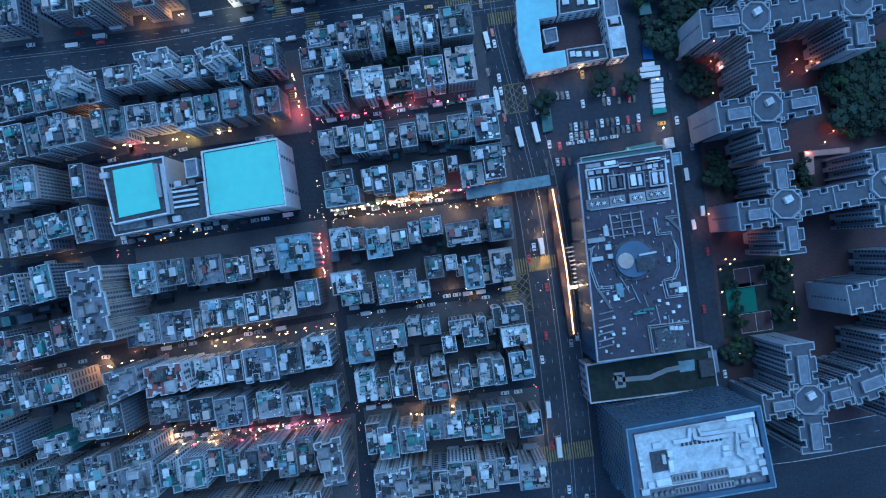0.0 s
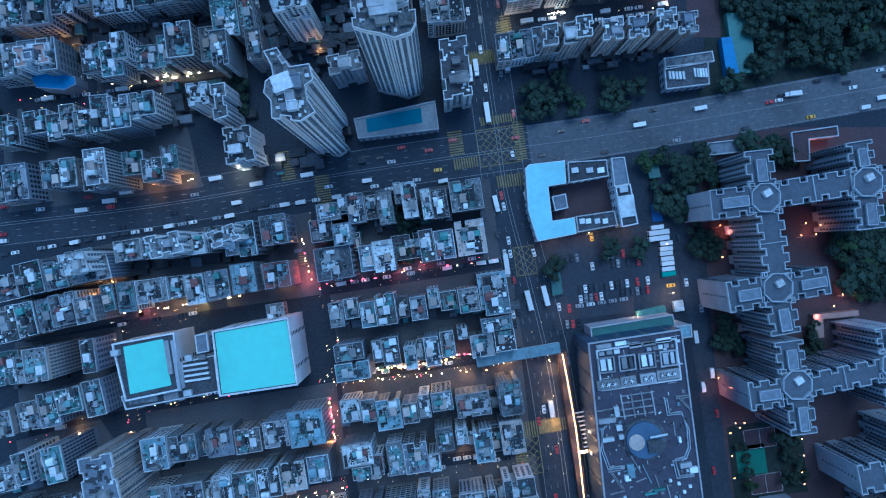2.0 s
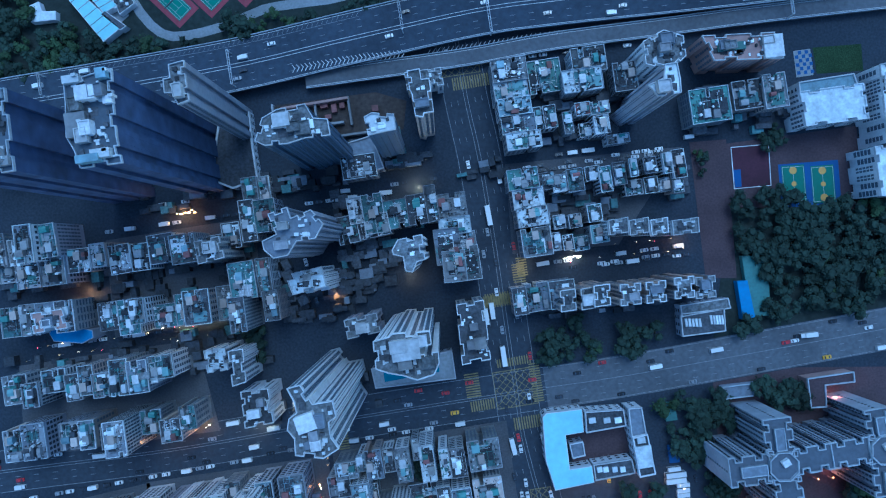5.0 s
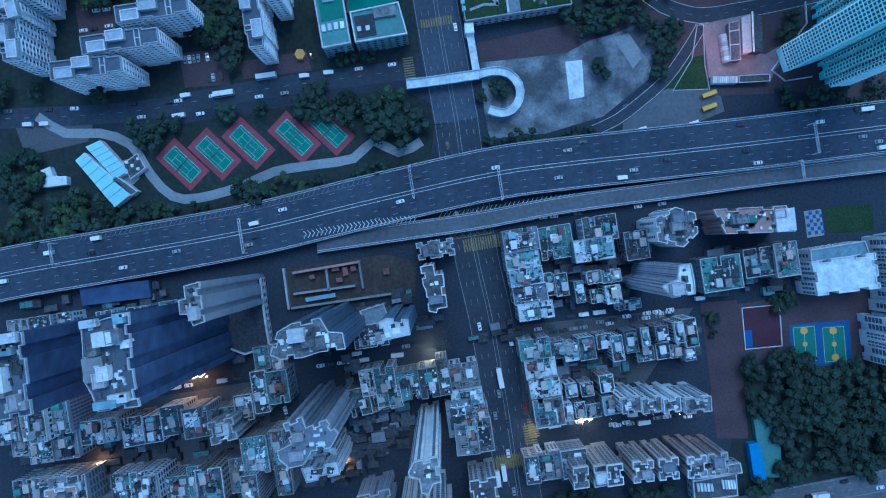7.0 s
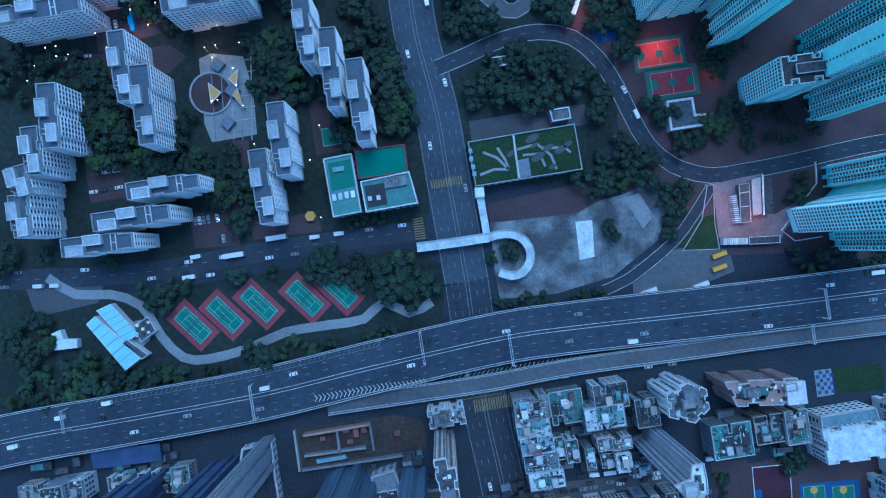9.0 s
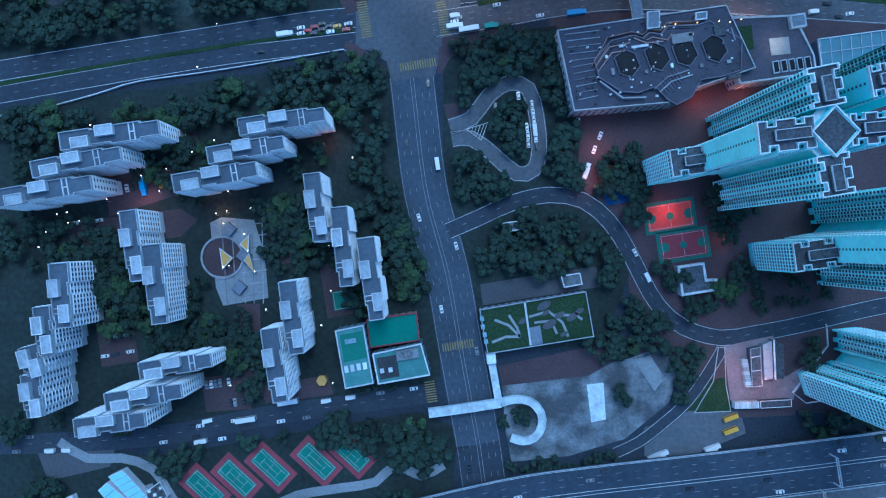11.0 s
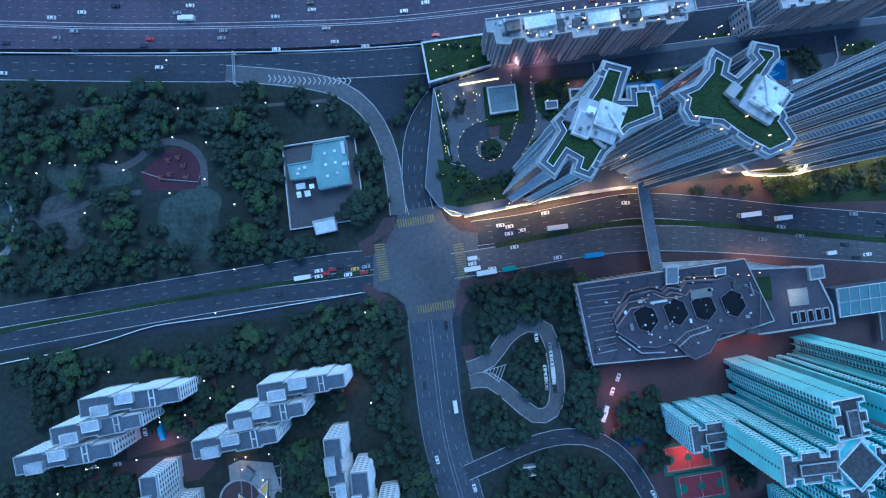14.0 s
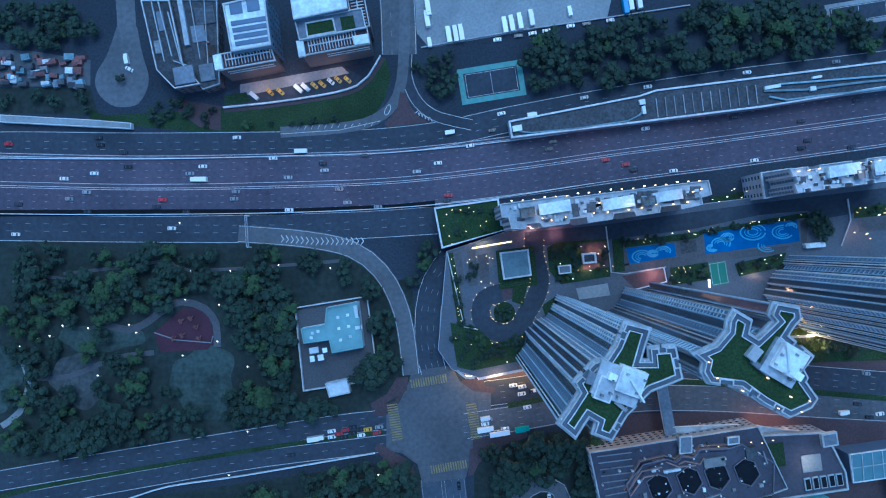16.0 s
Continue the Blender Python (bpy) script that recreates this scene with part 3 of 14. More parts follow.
# ---------- old tenements ----------
SHEDS = [SHED_WHITE, SHED_WHITE, PALE_TEAL, SHED_GREY, SHED_TEAL, SHED_RUST, SHED_BLUE, SHED_GREY, ROOF_DARK, ROOF_DUSK]


def window_bands(poly, h, storey=2.8, wide=1.3, tall=1.3, pitch=2.4, sill=1.0, first=1):
    """Windows, each a shallow glazed box, in storeys round an outline."""
    g = Geo()
    z = storey * first
    while z + storey <= h:
        storey_windows(g, poly, z + sill, wide, tall, pitch)
        z += storey
    return g


def storey_windows(g, poly, z, wide, tall, pitch, least=2.5, deep=0.16):
    n = len(poly)
    area = sum(poly[k - 1][0] * poly[k][1] - poly[k][0] * poly[k - 1][1] for k in range(n))
    for k in range(n):
        (x1, y1), (x2, y2) = poly[k], poly[(k + 1) % n]
        m = math.hypot(x2 - x1, y2 - y1)
        if m < least:
            continue
        c = max(1, int(m / pitch))
        a = math.degrees(math.atan2(y2 - y1, x2 - x1))
        for i in range(c):
            t = (i + 0.5) / c
            g.box(x1 + (x2 - x1) * t, y1 + (y2 - y1) * t, z, min(wide, m / c * 0.8), deep, tall, a)
            del g.f[-2 if area >= 0 else -4]


def tenement(x, y, w, d, turn, h, seed, roof=None, wall=None, clutter=1.0, notch=True, label=""):
    """An old walk-up block: walls with windows, a notched light well, parapet, and the huts, tanks and pipes on its roof."""
    rnd = random.Random(seed)
    wall = wall or rnd.choice([WALL, WALL, WALL_WARM, WALL_GREY, WALL_WHITE])
    roofing = roof or rnd.choice([ROOF, ROOF, ROOF_TEAL, ROOF_DARK, ROOF_DARK, ROOF_SLATE, SHED_GREY])
    tone = {"felt_roof": "dark felt", "grey_blue_roof": "grey-blue"}.get(roofing.name, "stained concrete")
    ob = thing("tenement", x, y, 0.15, turn, label or f"old walk-up tenement with a {tone} roof and rooftop huts", "building", "tenements")
    poly = rect(w, d)
    if notch and w > 7:
        nw, nd, nx = rnd.uniform(1.6, 3.2), rnd.uniform(2.0, 4.5), rnd.uniform(-0.25, 0.25) * w
        side = rnd.choice((-1, 1))
        if side > 0:
            poly = [(-w / 2, -d / 2), (w / 2, -d / 2), (w / 2, d / 2), (nx + nw / 2, d / 2), (nx + nw / 2, d / 2 - nd),
                    (nx - nw / 2, d / 2 - nd), (nx - nw / 2, d / 2), (-w / 2, d / 2)]
        else:
            poly = [(-w / 2, -d / 2), (nx - nw / 2, -d / 2), (nx - nw / 2, -d / 2 + nd), (nx + nw / 2, -d / 2 + nd),
                    (nx + nw / 2, -d / 2), (w / 2, -d / 2), (w / 2, d / 2), (-w / 2, d / 2)]
    part("wall", Geo().prism(poly, -0.1, h - 0.2), wall, ob)
    part("roof", Geo().prism(inset(poly, -0.15), h - 0.2, h), roofing, ob)
    part("parapet", Geo().ring(inset(poly, -0.15), 0.22, h, h + 0.95), rnd.choice([PARAPET, PARAPET, WHITE_ROOF, PARAPET_DIM, PARAPET_MID]), ob)
    wide, tall, gap = rnd.choice(((1.3, 1.9, 2.2), (2.5, 1.2, 2.9), (0.8, 2.2, 1.5), (1.9, 1.4, 2.3)))
    tagged(part("glazing", window_bands(poly, h - 0.5, 2.8, wide, tall, gap), rnd.choice((GLASS, PANE, PANE)), ob), "dark glazed windows in storeys", kind="stuff")
    # stair head
    sx, sy = rnd.uniform(-0.25, 0.25) * w, rnd.uniform(-0.25, 0.25) * d
    head = Geo().box(sx, sy, h, 2.6, 3.6, 2.6).box(sx, sy, h + 2.6, 2.9, 3.9, 0.2)
    part("stair_head", head, rnd.choice([WALL, PARAPET, WALL_WARM]), ob)
    for k in range(int(rnd.choice((1, 2, 2, 3, 3)) * clutter + 0.4)):
        a, b = rnd.uniform(1.5, min(3.8, w * 0.45)), rnd.uniform(1.5, min(4.2, d * 0.4))
        px, py = rnd.uniform(-1, 1) * (w - a - 0.8) / 2, rnd.uniform(-1, 1) * (d - b - 0.8) / 2
        hh = rnd.uniform(1.9, 2.9) + 0.13 * k
        lift = rnd.choice((0.0, 0.35, 0.6))
        z0, z1, z2 = h - 0.02, h + hh, h + hh + lift
        g = Geo()
        g.v += [(px + i * a / 2, py + j * b / 2, z) for z, e in ((z0, 0), (z1, 0)) for i, j in ((-1, -1), (1, -1), (1, 1), (-1, 1))]
        g.v += [(px - a / 2, py, z2), (px + a / 2, py, z2)]
        g.f += [(3, 2, 1, 0), (0, 1, 5, 4), (2, 3, 7, 6), (1, 2, 6, 9, 5), (3, 0, 4, 8, 7), (4, 5, 9, 8), (6, 7, 8, 9)]
        part("roof_hut", g, rnd.choice(SHEDS), ob)
    g, count = Geo(), []
    for k in range(rnd.choice((2, 3, 3, 4))):
        a, b = rnd.uniform(0.25, 0.6) * w, rnd.uniform(0.25, 0.6) * d
        g.box(rnd.uniform(-0.46, 0.46) * (w - a), rnd.uniform(-0.46, 0.46) * (d - b), h - 0.02, a, b, 0.08 + 0.04 * k)
        count.append((6, rnd.choice((3, 4, 5, 5, 5, 2))))
    for k in range(int(rnd.uniform(0.18, 0.28) * w * d) + 12):
        px, py = rnd.uniform(-0.46, 0.46) * w, rnd.uniform(-0.46, 0.46) * d
        big = rnd.random() < 0.25
        g.box(px, py, h, rnd.uniform(0.3, 1.9 if big else 0.8), rnd.uniform(0.3, 1.4 if big else 0.7), rnd.uniform(0.3, 1.4), rnd.choice((0, 0, 0, 90, 30)))
        count.append((6, rnd.choice((0, 1, 1, 2))))
    for k in range(5):
        g.box(rnd.uniform(-0.35, 0.35) * w, rnd.uniform(-0.15, 0.15) * d, h + 0.2, 0.16, rnd.uniform(0.3, 0.7) * d, 0.14, 0)
        g.box(rnd.uniform(-0.15, 0.15) * w, rnd.uniform(-0.4, 0.4) * d, h + 0.2, rnd.uniform(0.3, 0.7) * w, 0.16, 0.14, 0)
        count.append((12, rnd.choice((0, 1, 2))))
    g.cylinder(rnd.uniform(-0.4, 0.4) * w, rnd.uniform(-0.4, 0.4) * d, h, 0.75, 1.6, 9)
    junk = part("roof_clutter", g, rnd.choice([SHED_WHITE, SHED_WHITE, SHED_BLUE]), ob)
    junk.data.materials.append(ROOF_DARK)
    for m in (rnd.choice([SHED_GREY, METAL, SHED_TEAL]), rnd.choice((WHITE_ROOF, SHED_WHITE, PALE_TEAL)), ROOF_TEAL, ROOF_DUSK):
        junk.data.materials.append(m)
    slots = [m for n, m in count for i in range(n)]
    junk.data.polygons.foreach_set("material_index", slots + [0] * (len(junk.data.polygons) - len(slots)))
    tagged(junk, "pale and dark tanks, pipes and boxes", kind="stuff")
    return ob


def row(x0, y0, x1, y1, depth, h, seed, least=5.5, most=12.0, spread=3.5, gaps=0.05, tall=0.08):
    """A row of tenements of uneven width, depth and height, standing shoulder to shoulder along a line."""
    rnd = random.Random(seed)
    run, d = 0.0, Vector((x1 - x0, y1 - y0))
    length, turn = d.length, math.degrees(math.atan2(d.y, d.x))
    k = 0
    while run < length - 3:
        w = min(rnd.uniform(least, most), length - run)
        if length - run - w < least * 0.7:
            w = length - run
        t = (run + w / 2) / length
        dd = depth * rnd.uniform(0.68, 1.08)
        off = (depth - dd) / 2 * rnd.choice((-1, 1))
        px, py = x0 + d.x * t - d.y / length * off, y0 + d.y * t + d.x / length * off
        hh = h + rnd.uniform(-1, 1) * spread + (rnd.uniform(6, 11) if rnd.random() < tall else 0)
        if rnd.random() > gaps:
            tenement(px, py, w - 0.12, dd, turn + rnd.uniform(-1, 1), hh, seed * 97 + k)
        run += w
        k += 1


def alley(x0, y0, x1, y1, seed, wide=5.0, n=26, top=6.0):
    """Low lean-to sheds, awnings and ducts crowding a back alley between two rows."""
    rnd = random.Random(seed)
    turn = math.degrees(math.atan2(y1 - y0, x1 - x0))
    ob = thing("alley_sheds", (x0 + x1) / 2, (y0 + y1) / 2, 0.15, turn, "low lean-to sheds and awnings crowding a back alley", "sheds", "", "stuff")
    length = math.hypot(x1 - x0, y1 - y0)
    sets = {}
    for k in range(int(n * 0.7)):
        mat = rnd.choice([ROOF_DARK, ROOF_DARK, ROOF_DARK, ROOF_SLATE, ROOF_DUSK, ROOF_DUSK, ROOF_TEAL, ROOF_DARK])
        px, py = (rnd.random() - 0.5) * length, rnd.uniform(-0.5, 0.5) * wide
        sets.setdefault(mat.name, (mat, Geo()))[1].box(px, py, -0.1, rnd.uniform(2, 8), rnd.uniform(1.6, 5), rnd.uniform(2.4, max(3.2, top * 0.75)), 0)
    for mat, g in sets.values():
        tagged(part("lean_to", g, mat, ob), kind="stuff")


def quarter(roofs, seed):
    """Tenements of a street block, each with its place, width, depth, height and roof."""
    for k, (x, y, w, d, h, roof) in enumerate(roofs):
        tenement(x, y, w, d, 8.5, h, seed * 31 + k, roof, WALL_WHITE if roof == WHITE_ROOF else None, 0.7 if w * d < 60 else 1.2, w * d > 95)


# ---------- towers and large buildings ----------
def stepped(poly, rnd, deep=1.3):
    """Breaks the long edges of an outline with shallow recesses."""
    out = []
    for k in range(len(poly)):
        p, q = Vector(poly[k]), Vector(poly[(k + 1) % len(poly)])
        out.append(tuple(p))
        m = (q - p).length
        if m > 7:
            u = (q - p) / m
            v = Vector((-u.y, u.x)) * deep
            for i in range(1 if m < 16 else 2):
                n = 1 if m < 16 else 2
                a, b = (i + rnd.uniform(0.28, 0.38)) / n * m, (i + rnd.uniform(0.6, 0.7)) / n * m
                out += [tuple(p + u * a), tuple(p + u * a + v), tuple(p + u * b + v), tuple(p + u * b)]
    return out


def storey_ledges(poly, z, top, storey, least=1.4, deep=0.7, tall=0.3, sides=None):
    """A thin ledge at each floor along the edges of an outline."""
    g = Geo()
    edges = sides or [(poly[k - 1], poly[k]) for k in range(len(poly))]
    while z < top:
        for (x1, y1), (x2, y2) in edges:
            m = math.hypot(x2 - x1, y2 - y1)
            if m > least:
                g.box((x1 + x2) / 2, (y1 + y2) / 2, z, m, deep, tall, math.degrees(math.atan2(y2 - y1, x2 - x1)))
        z += storey
    return g


def tower(name, poly, x, y, turn, h, label, wall=WALL_GREY, roof=ROOF_SLATE, glass=PANE, storey=2.7, wide=1.1, tall=2.0, pitch=2.0, plant=True,
          first=2, seed=1, fins=True, group="", parapet=PARAPET, heads=(), rib=None, steps=True, ledge=None, every=4.4, rib_wide=0.5):
    """A tall block on an outline: walls, a row of windows for each storey, ribs, parapet and rooftop plant."""
    rnd = random.Random(seed)
    ob = thing(name, x, y, 0.1, turn, label, "building", group)
    area = sum(poly[k - 1][0] * poly[k][1] - poly[k][0] * poly[k - 1][1] for k in range(len(poly)))
    poly = list(poly) if area > 0 else list(reversed(poly))
    plain = poly
    if steps == "all" or steps and len(poly) < 17:
        poly = stepped(poly, rnd)
    part("wall", Geo().prism(poly, -0.1, h), wall, ob)
    part("roof", Geo().prism(inset(poly, 0.25), h - 0.1, h + 0.12), roof, ob)
    part("parapet", Geo().ring(inset(poly, -0.12), 0.32, h - 0.3, h + 1.1), parapet, ob)
    g = Geo()
    z = storey * first + 0.9
    while z + tall < h - 0.6:
        storey_windows(g, poly, z, wide, tall, pitch)
        z += storey
    tagged(part("glazing", g, glass, ob), "dark windows, a row to each storey", kind="stuff")
    if fins == "corners":
        g = Geo()
        dark, edge, slabs = Geo(), Geo(), Geo()
        for k in range(len(poly)):
            (x1, y1), (x2, y2) = poly[k - 1], poly[k]
            m = math.hypot(x2 - x1, y2 - y1)
            a = math.degrees(math.atan2(y2 - y1, x2 - x1))
            (edge if k % 3 == 0 else g).box(x1, y1, 3, 0.45, 0.45, h - 3.2)
            n = int(m / 2.3)
            for i in range(n):
                px, py = x1 + (x2 - x1) * (i + 0.5) / n, y1 + (y2 - y1) * (i + 0.5) / n
                if (i + k) % 2:
                    dark.box(px, py, 4, m / n * 0.62, 0.3, h - 7, a)
                elif (i + k) % 4 == 0:
                    for j in range(3, int(h / storey) - 1):
                        slabs.box(px, py, j * storey, m / n * 0.8, 0.6, 0.35, a)
                if i == n // 2 and k % 2 == 0:
                    edge.box(px, py, 3, 0.4, 0.75, h - 3.2, a)
                if i:
                    g.box(x1 + (x2 - x1) * i / n, y1 + (y2 - y1) * i / n, 3, 0.2, 0.55, h - 3.2, a)
        tagged(part("ribs", g, rib or wall, ob), kind="stuff")
        tagged(part("glazing_column", dark, GLASS, ob), "dark recessed window columns", kind="stuff")
        tagged(part("floor_ledge", slabs, RIB, ob), "pale floor ledges", kind="stuff")
        tagged(part("corner_rib", edge, PARAPET, ob), "white corner ribs", kind="stuff")
        part("ledge", Geo().ring(inset(poly, -0.9), 1.6, h - 2.0, h - 0.6), PARAPET_MID, ob)
    elif fins:
        g = Geo()
        for k in range(len(poly)):
            (x1, y1), (x2, y2) = poly[k - 1], poly[k]
            m = math.hypot(x2 - x1, y2 - y1)
            if m > 5:
                a = math.degrees(math.atan2(y2 - y1, x2 - x1))
                for i in range(int(m / every) + 1):
                    t = (i + 0.5) / (int(m / every) + 1)
                    g.box(x1 + (x2 - x1) * t, y1 + (y2 - y1) * t, 3, rib_wide, 0.7, h - 3.2, a)
        if g.v:
            tagged(part("ribs", g, rib or wall, ob), kind="stuff")
    if ledge:
        tagged(part("floor_ledge", storey_ledges(poly, storey * first, h - 1, storey), ledge, ob), "pale floor ledges", kind="stuff")
    for hx, hy, hw, hd, hh in heads:
        house = part("lift_house", Geo().box(hx, hy, h, hw, hd, hh), PARAPET_MID, ob)
        part("lift_house_rim", Geo().ring(rect(hw + 0.3, hd + 0.3, hx, hy), 0.4, h + hh - 0.2, h + hh + 0.5), PARAPET, house)
    if plant:
        xs, ys = [p[0] for p in poly], [p[1] for p in poly]
        area = (max(xs) - min(xs)) * (max(ys) - min(ys))
        bright, dim = Geo(), Geo()
        for k in range(int(6 + area / 30)):
            px, py = rnd.uniform(min(xs), max(xs)), rnd.uniform(min(ys), max(ys))
            a, b = rnd.uniform(1.5, 5), rnd.uniform(1.5, 4)
            if all(inside(px + i * a / 2, py + j * b / 2, inset(plain, 0.6)) for i in (-1, 1) for j in (-1, 1)):
                dim.box(px, py, h, a, b, 0.16 + 0.03 * (k % 7), 0)
        for k in range(int(20 + area / 8)):
            px, py = rnd.uniform(min(xs), max(xs)), rnd.uniform(min(ys), max(ys))
            if inside(px, py, inset(plain, 1.6)):
                g = bright if rnd.random() < 0.5 else dim
                g.box(px, py, h, rnd.uniform(0.5, 2.0), rnd.uniform(0.4, 1.6), rnd.uniform(0.5, 1.5), rnd.choice((0, 8, 8, 98)))
        for k in range(int(min(4, 1 + area / 120))):
            for tries in range(8):
                px, py = rnd.uniform(min(xs), max(xs)), rnd.uniform(min(ys), max(ys))
                if inside(px, py, inset(plain, 3.2)):
                    a, b, c = rnd.uniform(3, 6), rnd.uniform(3, 5), rnd.uniform(2.2, 4.0)
                    box = [(px + math.cos(radians(8)) * i - math.sin(radians(8)) * j, py + math.sin(radians(8)) * i + math.cos(radians(8)) * j) for i, j in rect(a, b)]
                    part("roof_house", Geo().prism(box, h, h + c).ring(box, 0.3, h + c, h + c + 0.6), rnd.choice([PARAPET, PARAPET_DIM, WALL, ROOF, ROOF_SLATE]), ob)
                    break
        for g, mat in ((bright, SHED_WHITE), (dim, ROOF_DARK)):
            if g.v:
                tagged(part("roof_plant", g, mat, ob), kind="stuff")
    return ob


def notched(w, d, n=3, bite=1.2):
    """A long outline with bays along its two long sides."""
    pts = []
    step = w / n
    for k in range(n):
        x = -w / 2 + k * step
        pts += [(x, -d / 2), (x + step * 0.62, -d / 2), (x + step * 0.62, -d / 2 + bite), (x + step, -d / 2 + bite)]
    for k in range(n):
        x = w / 2 - k * step
        pts += [(x, d / 2 - bite), (x - step * 0.38, d / 2 - bite), (x - step * 0.38, d / 2), (x - step, d / 2)]
    return pts


def slab(x, y, turn, l, w, h, seed):
    """A slab block of flats: long white walls full of windows, a slate roof with a gap, and white lift houses at the joints."""
    heads = [(l * 0.28, w * 0.24, 7.6, 4.4, 3.2), (-l * 0.12, -w * 0.24, 7.6, 4.4, 2.8)] if turn < -45 else [(-l * 0.28, -w * 0.24, 7.6, 4.4, 3.2), (-l * 0.03, w * 0.24, 7.6, 4.4, 2.8)]
    ob = tower("slab_block", notched(l, w, 2, 0.8), x, y, turn, h, "slate-roofed slab block of flats with white windowed walls", WALL_SLAB, ROOF_SLAB,
               storey=2.75, wide=1.25, tall=2.1, pitch=2.15, seed=seed, group="slab blocks", glass=PANE, heads=heads, plant=False, fins=False, steps=False, parapet=PARAPET_MID, ledge=WALL_SLAB)
    part("roof_slot", Geo().box(l * 0.2, 0, h, 0.4, w * 0.92, 0.8).box(l * 0.2 + 2.2, 0, h, 0.4, w * 0.92, 0.8).box(l * 0.2 + 1.1, 0, h, 2.0, 0.4, 0.7), PARAPET, ob)
    return ob


def bays(l, w, n=2, deep=2.2, wide=3.0):
    """The outline of a tower wing: straight ends, and n open wells bitten into each long side."""
    pts = [(-l / 2, -w / 2)]
    for k in range(n):
        c = -l / 2 + (k + 0.5) * l / n
        pts += [(c - wide / 2, -w / 2), (c - wide / 2, -w / 2 + deep), (c + wide / 2, -w / 2 + deep), (c + wide / 2, -w / 2)]
    pts += [(l / 2, -w / 2), (l / 2, w / 2)]
    for k in reversed(range(n)):
        c = -l / 2 + (k + 0.5) * l / n
        pts += [(c + wide / 2, w / 2), (c + wide / 2, w / 2 - deep), (c - wide / 2, w / 2 - deep), (c - wide / 2, w / 2)]
    return pts + [(-l / 2, w / 2)]


def estate_tower(x, y, h, wings, label, wall=WALL_ESTATE, roof=ROOF_ESTATE, r=6.6, hub=None, storey=2.6, raised=True, pitch=1.7, rim=PARAPET_MID, rim_wide=0.36, glass=GLASS, ends=False):
    """An estate tower: an eight-sided core with wings. Each wing runs from one place to another and has a width, wells and a height."""
    ob = thing("estate_tower", x, y, 0.1, 0, label, "building", "estate towers")
    core = hub or octagon(r)
    part("core", Geo().prism(core, -0.1, h + 1.5), wall, ob)
    part("core_roof", Geo().prism(inset(core, 0.6), h + 1.3, h + 1.62), roof, ob)
    part("core_parapet", Geo().ring(inset(core, -0.15), rim_wide * 1.2, h + 1.2, h + 2.6), rim, ob)
    if hub:
        part("core_terrace", Geo().ring(inset(core, -2.6), 2.5, h - 3.0, h - 2.2), WHITE_ROOF, ob)
    if raised:
        part("lift_house", Geo().box(r * 0.05, r * 0.3, h + 1.6, r * 0.5, r * 0.42, 2.2, 30), PARAPET, ob)
        for k in range(4):
            a = math.pi / 4 + k * math.pi / 2
            part("core_vent", Geo().ring([(r * 1.12 * math.cos(a) + px, r * 1.12 * math.sin(a) + py) for px, py in rect(2.6, 2.6)], 0.36, h - 0.5, h + 1.0), PARAPET_MID, ob)
    for x0, y0, x1, y1, w, n, hh in wings:
        l, turn = math.hypot(x1 - x0, y1 - y0), math.degrees(math.atan2(y1 - y0, x1 - x0))
        poly = bays(l, w, n)
        m = pose((x0 + x1) / 2 - x, (y0 + y1) / 2 - y, 0, 0, 0, turn)
        body = part("wing", Geo().prism(poly, -0.1, hh), wall, ob)
        body.matrix_basis = m
        part("wing_roof", Geo().prism(inset(poly, 0.35), hh - 0.1, hh + 0.1), roof, body)
        part("wing_parapet", Geo().ring(inset(poly, -0.12), rim_wide, hh - 0.3, hh + 1.1), rim, body)
        if n == 2 and l < 30:
            part("tank_room", Geo().box(l * 0.08, 0, hh, l * 0.62, w * 0.34, 2.2), ROOF_SLATE if roof == ROOF_ESTATE else roof, body)
            part("tank_room_rim", Geo().ring(rect(l * 0.64, w * 0.36, l * 0.08), 0.3, hh + 2.0, hh + 2.7), PARAPET_MID, body)
        elif n > 1:
            part("roof_divider", Geo().box(0, 0, hh, 0.35, w * 0.96, 1.0), PARAPET_MID, body)
        g = Geo()
        sides = [(poly[k], poly[(k + 1) % len(poly)]) for k in range(len(poly))]
        z = 5.4
        while z + 1.5 < hh:
            for p, q in sides:
                if abs(p[1] - q[1]) > w * 0.7 and not (hub and (ends or hh < 50)):
                    g.box(p[0], 0, z, 0.16, 0.9, 1.0)
                else:
                    storey_windows(g, [p, q, q], z, 1.0, 1.9, pitch, 1.4)
            z += storey
        tagged(part("glazing", g, glass, body), "dark windows, a row to each storey", kind="stuff")
        if wall == WALL_CYAN:
            long = [(p, q) for p, q in sides if abs(p[1] - q[1]) < 0.1]
            tagged(part("floor_ledge", storey_ledges(poly, 5.0, hh - 1, storey, 1.4, 0.8, 0.4, sides if hh < 50 or ends else long), TRIM_CYAN, body), "pale floor ledges", kind="stuff")
        ribs = Geo()
        for p, q in sides:
            if abs(p[1] - q[1]) < 0.1 and abs(p[0] - q[0]) > 3.5:
                c = int(abs(p[0] - q[0]) / 3.2) + 1
                for i in range(c + 1):
                    ribs.box(p[0] + (q[0] - p[0]) * i / c, p[1], 3, 0.35, 0.8, hh - 3.2)
        if ribs.v:
            tagged(part("ribs", ribs, wall, body), kind="stuff")
    return ob


def octagon(r):
    return [(r * math.cos(math.pi * (k + 0.5) / 4), r * math.sin(math.pi * (k + 0.5) / 4)) for k in range(8)]


# ---------- lamps ----------
LAMPS = {}


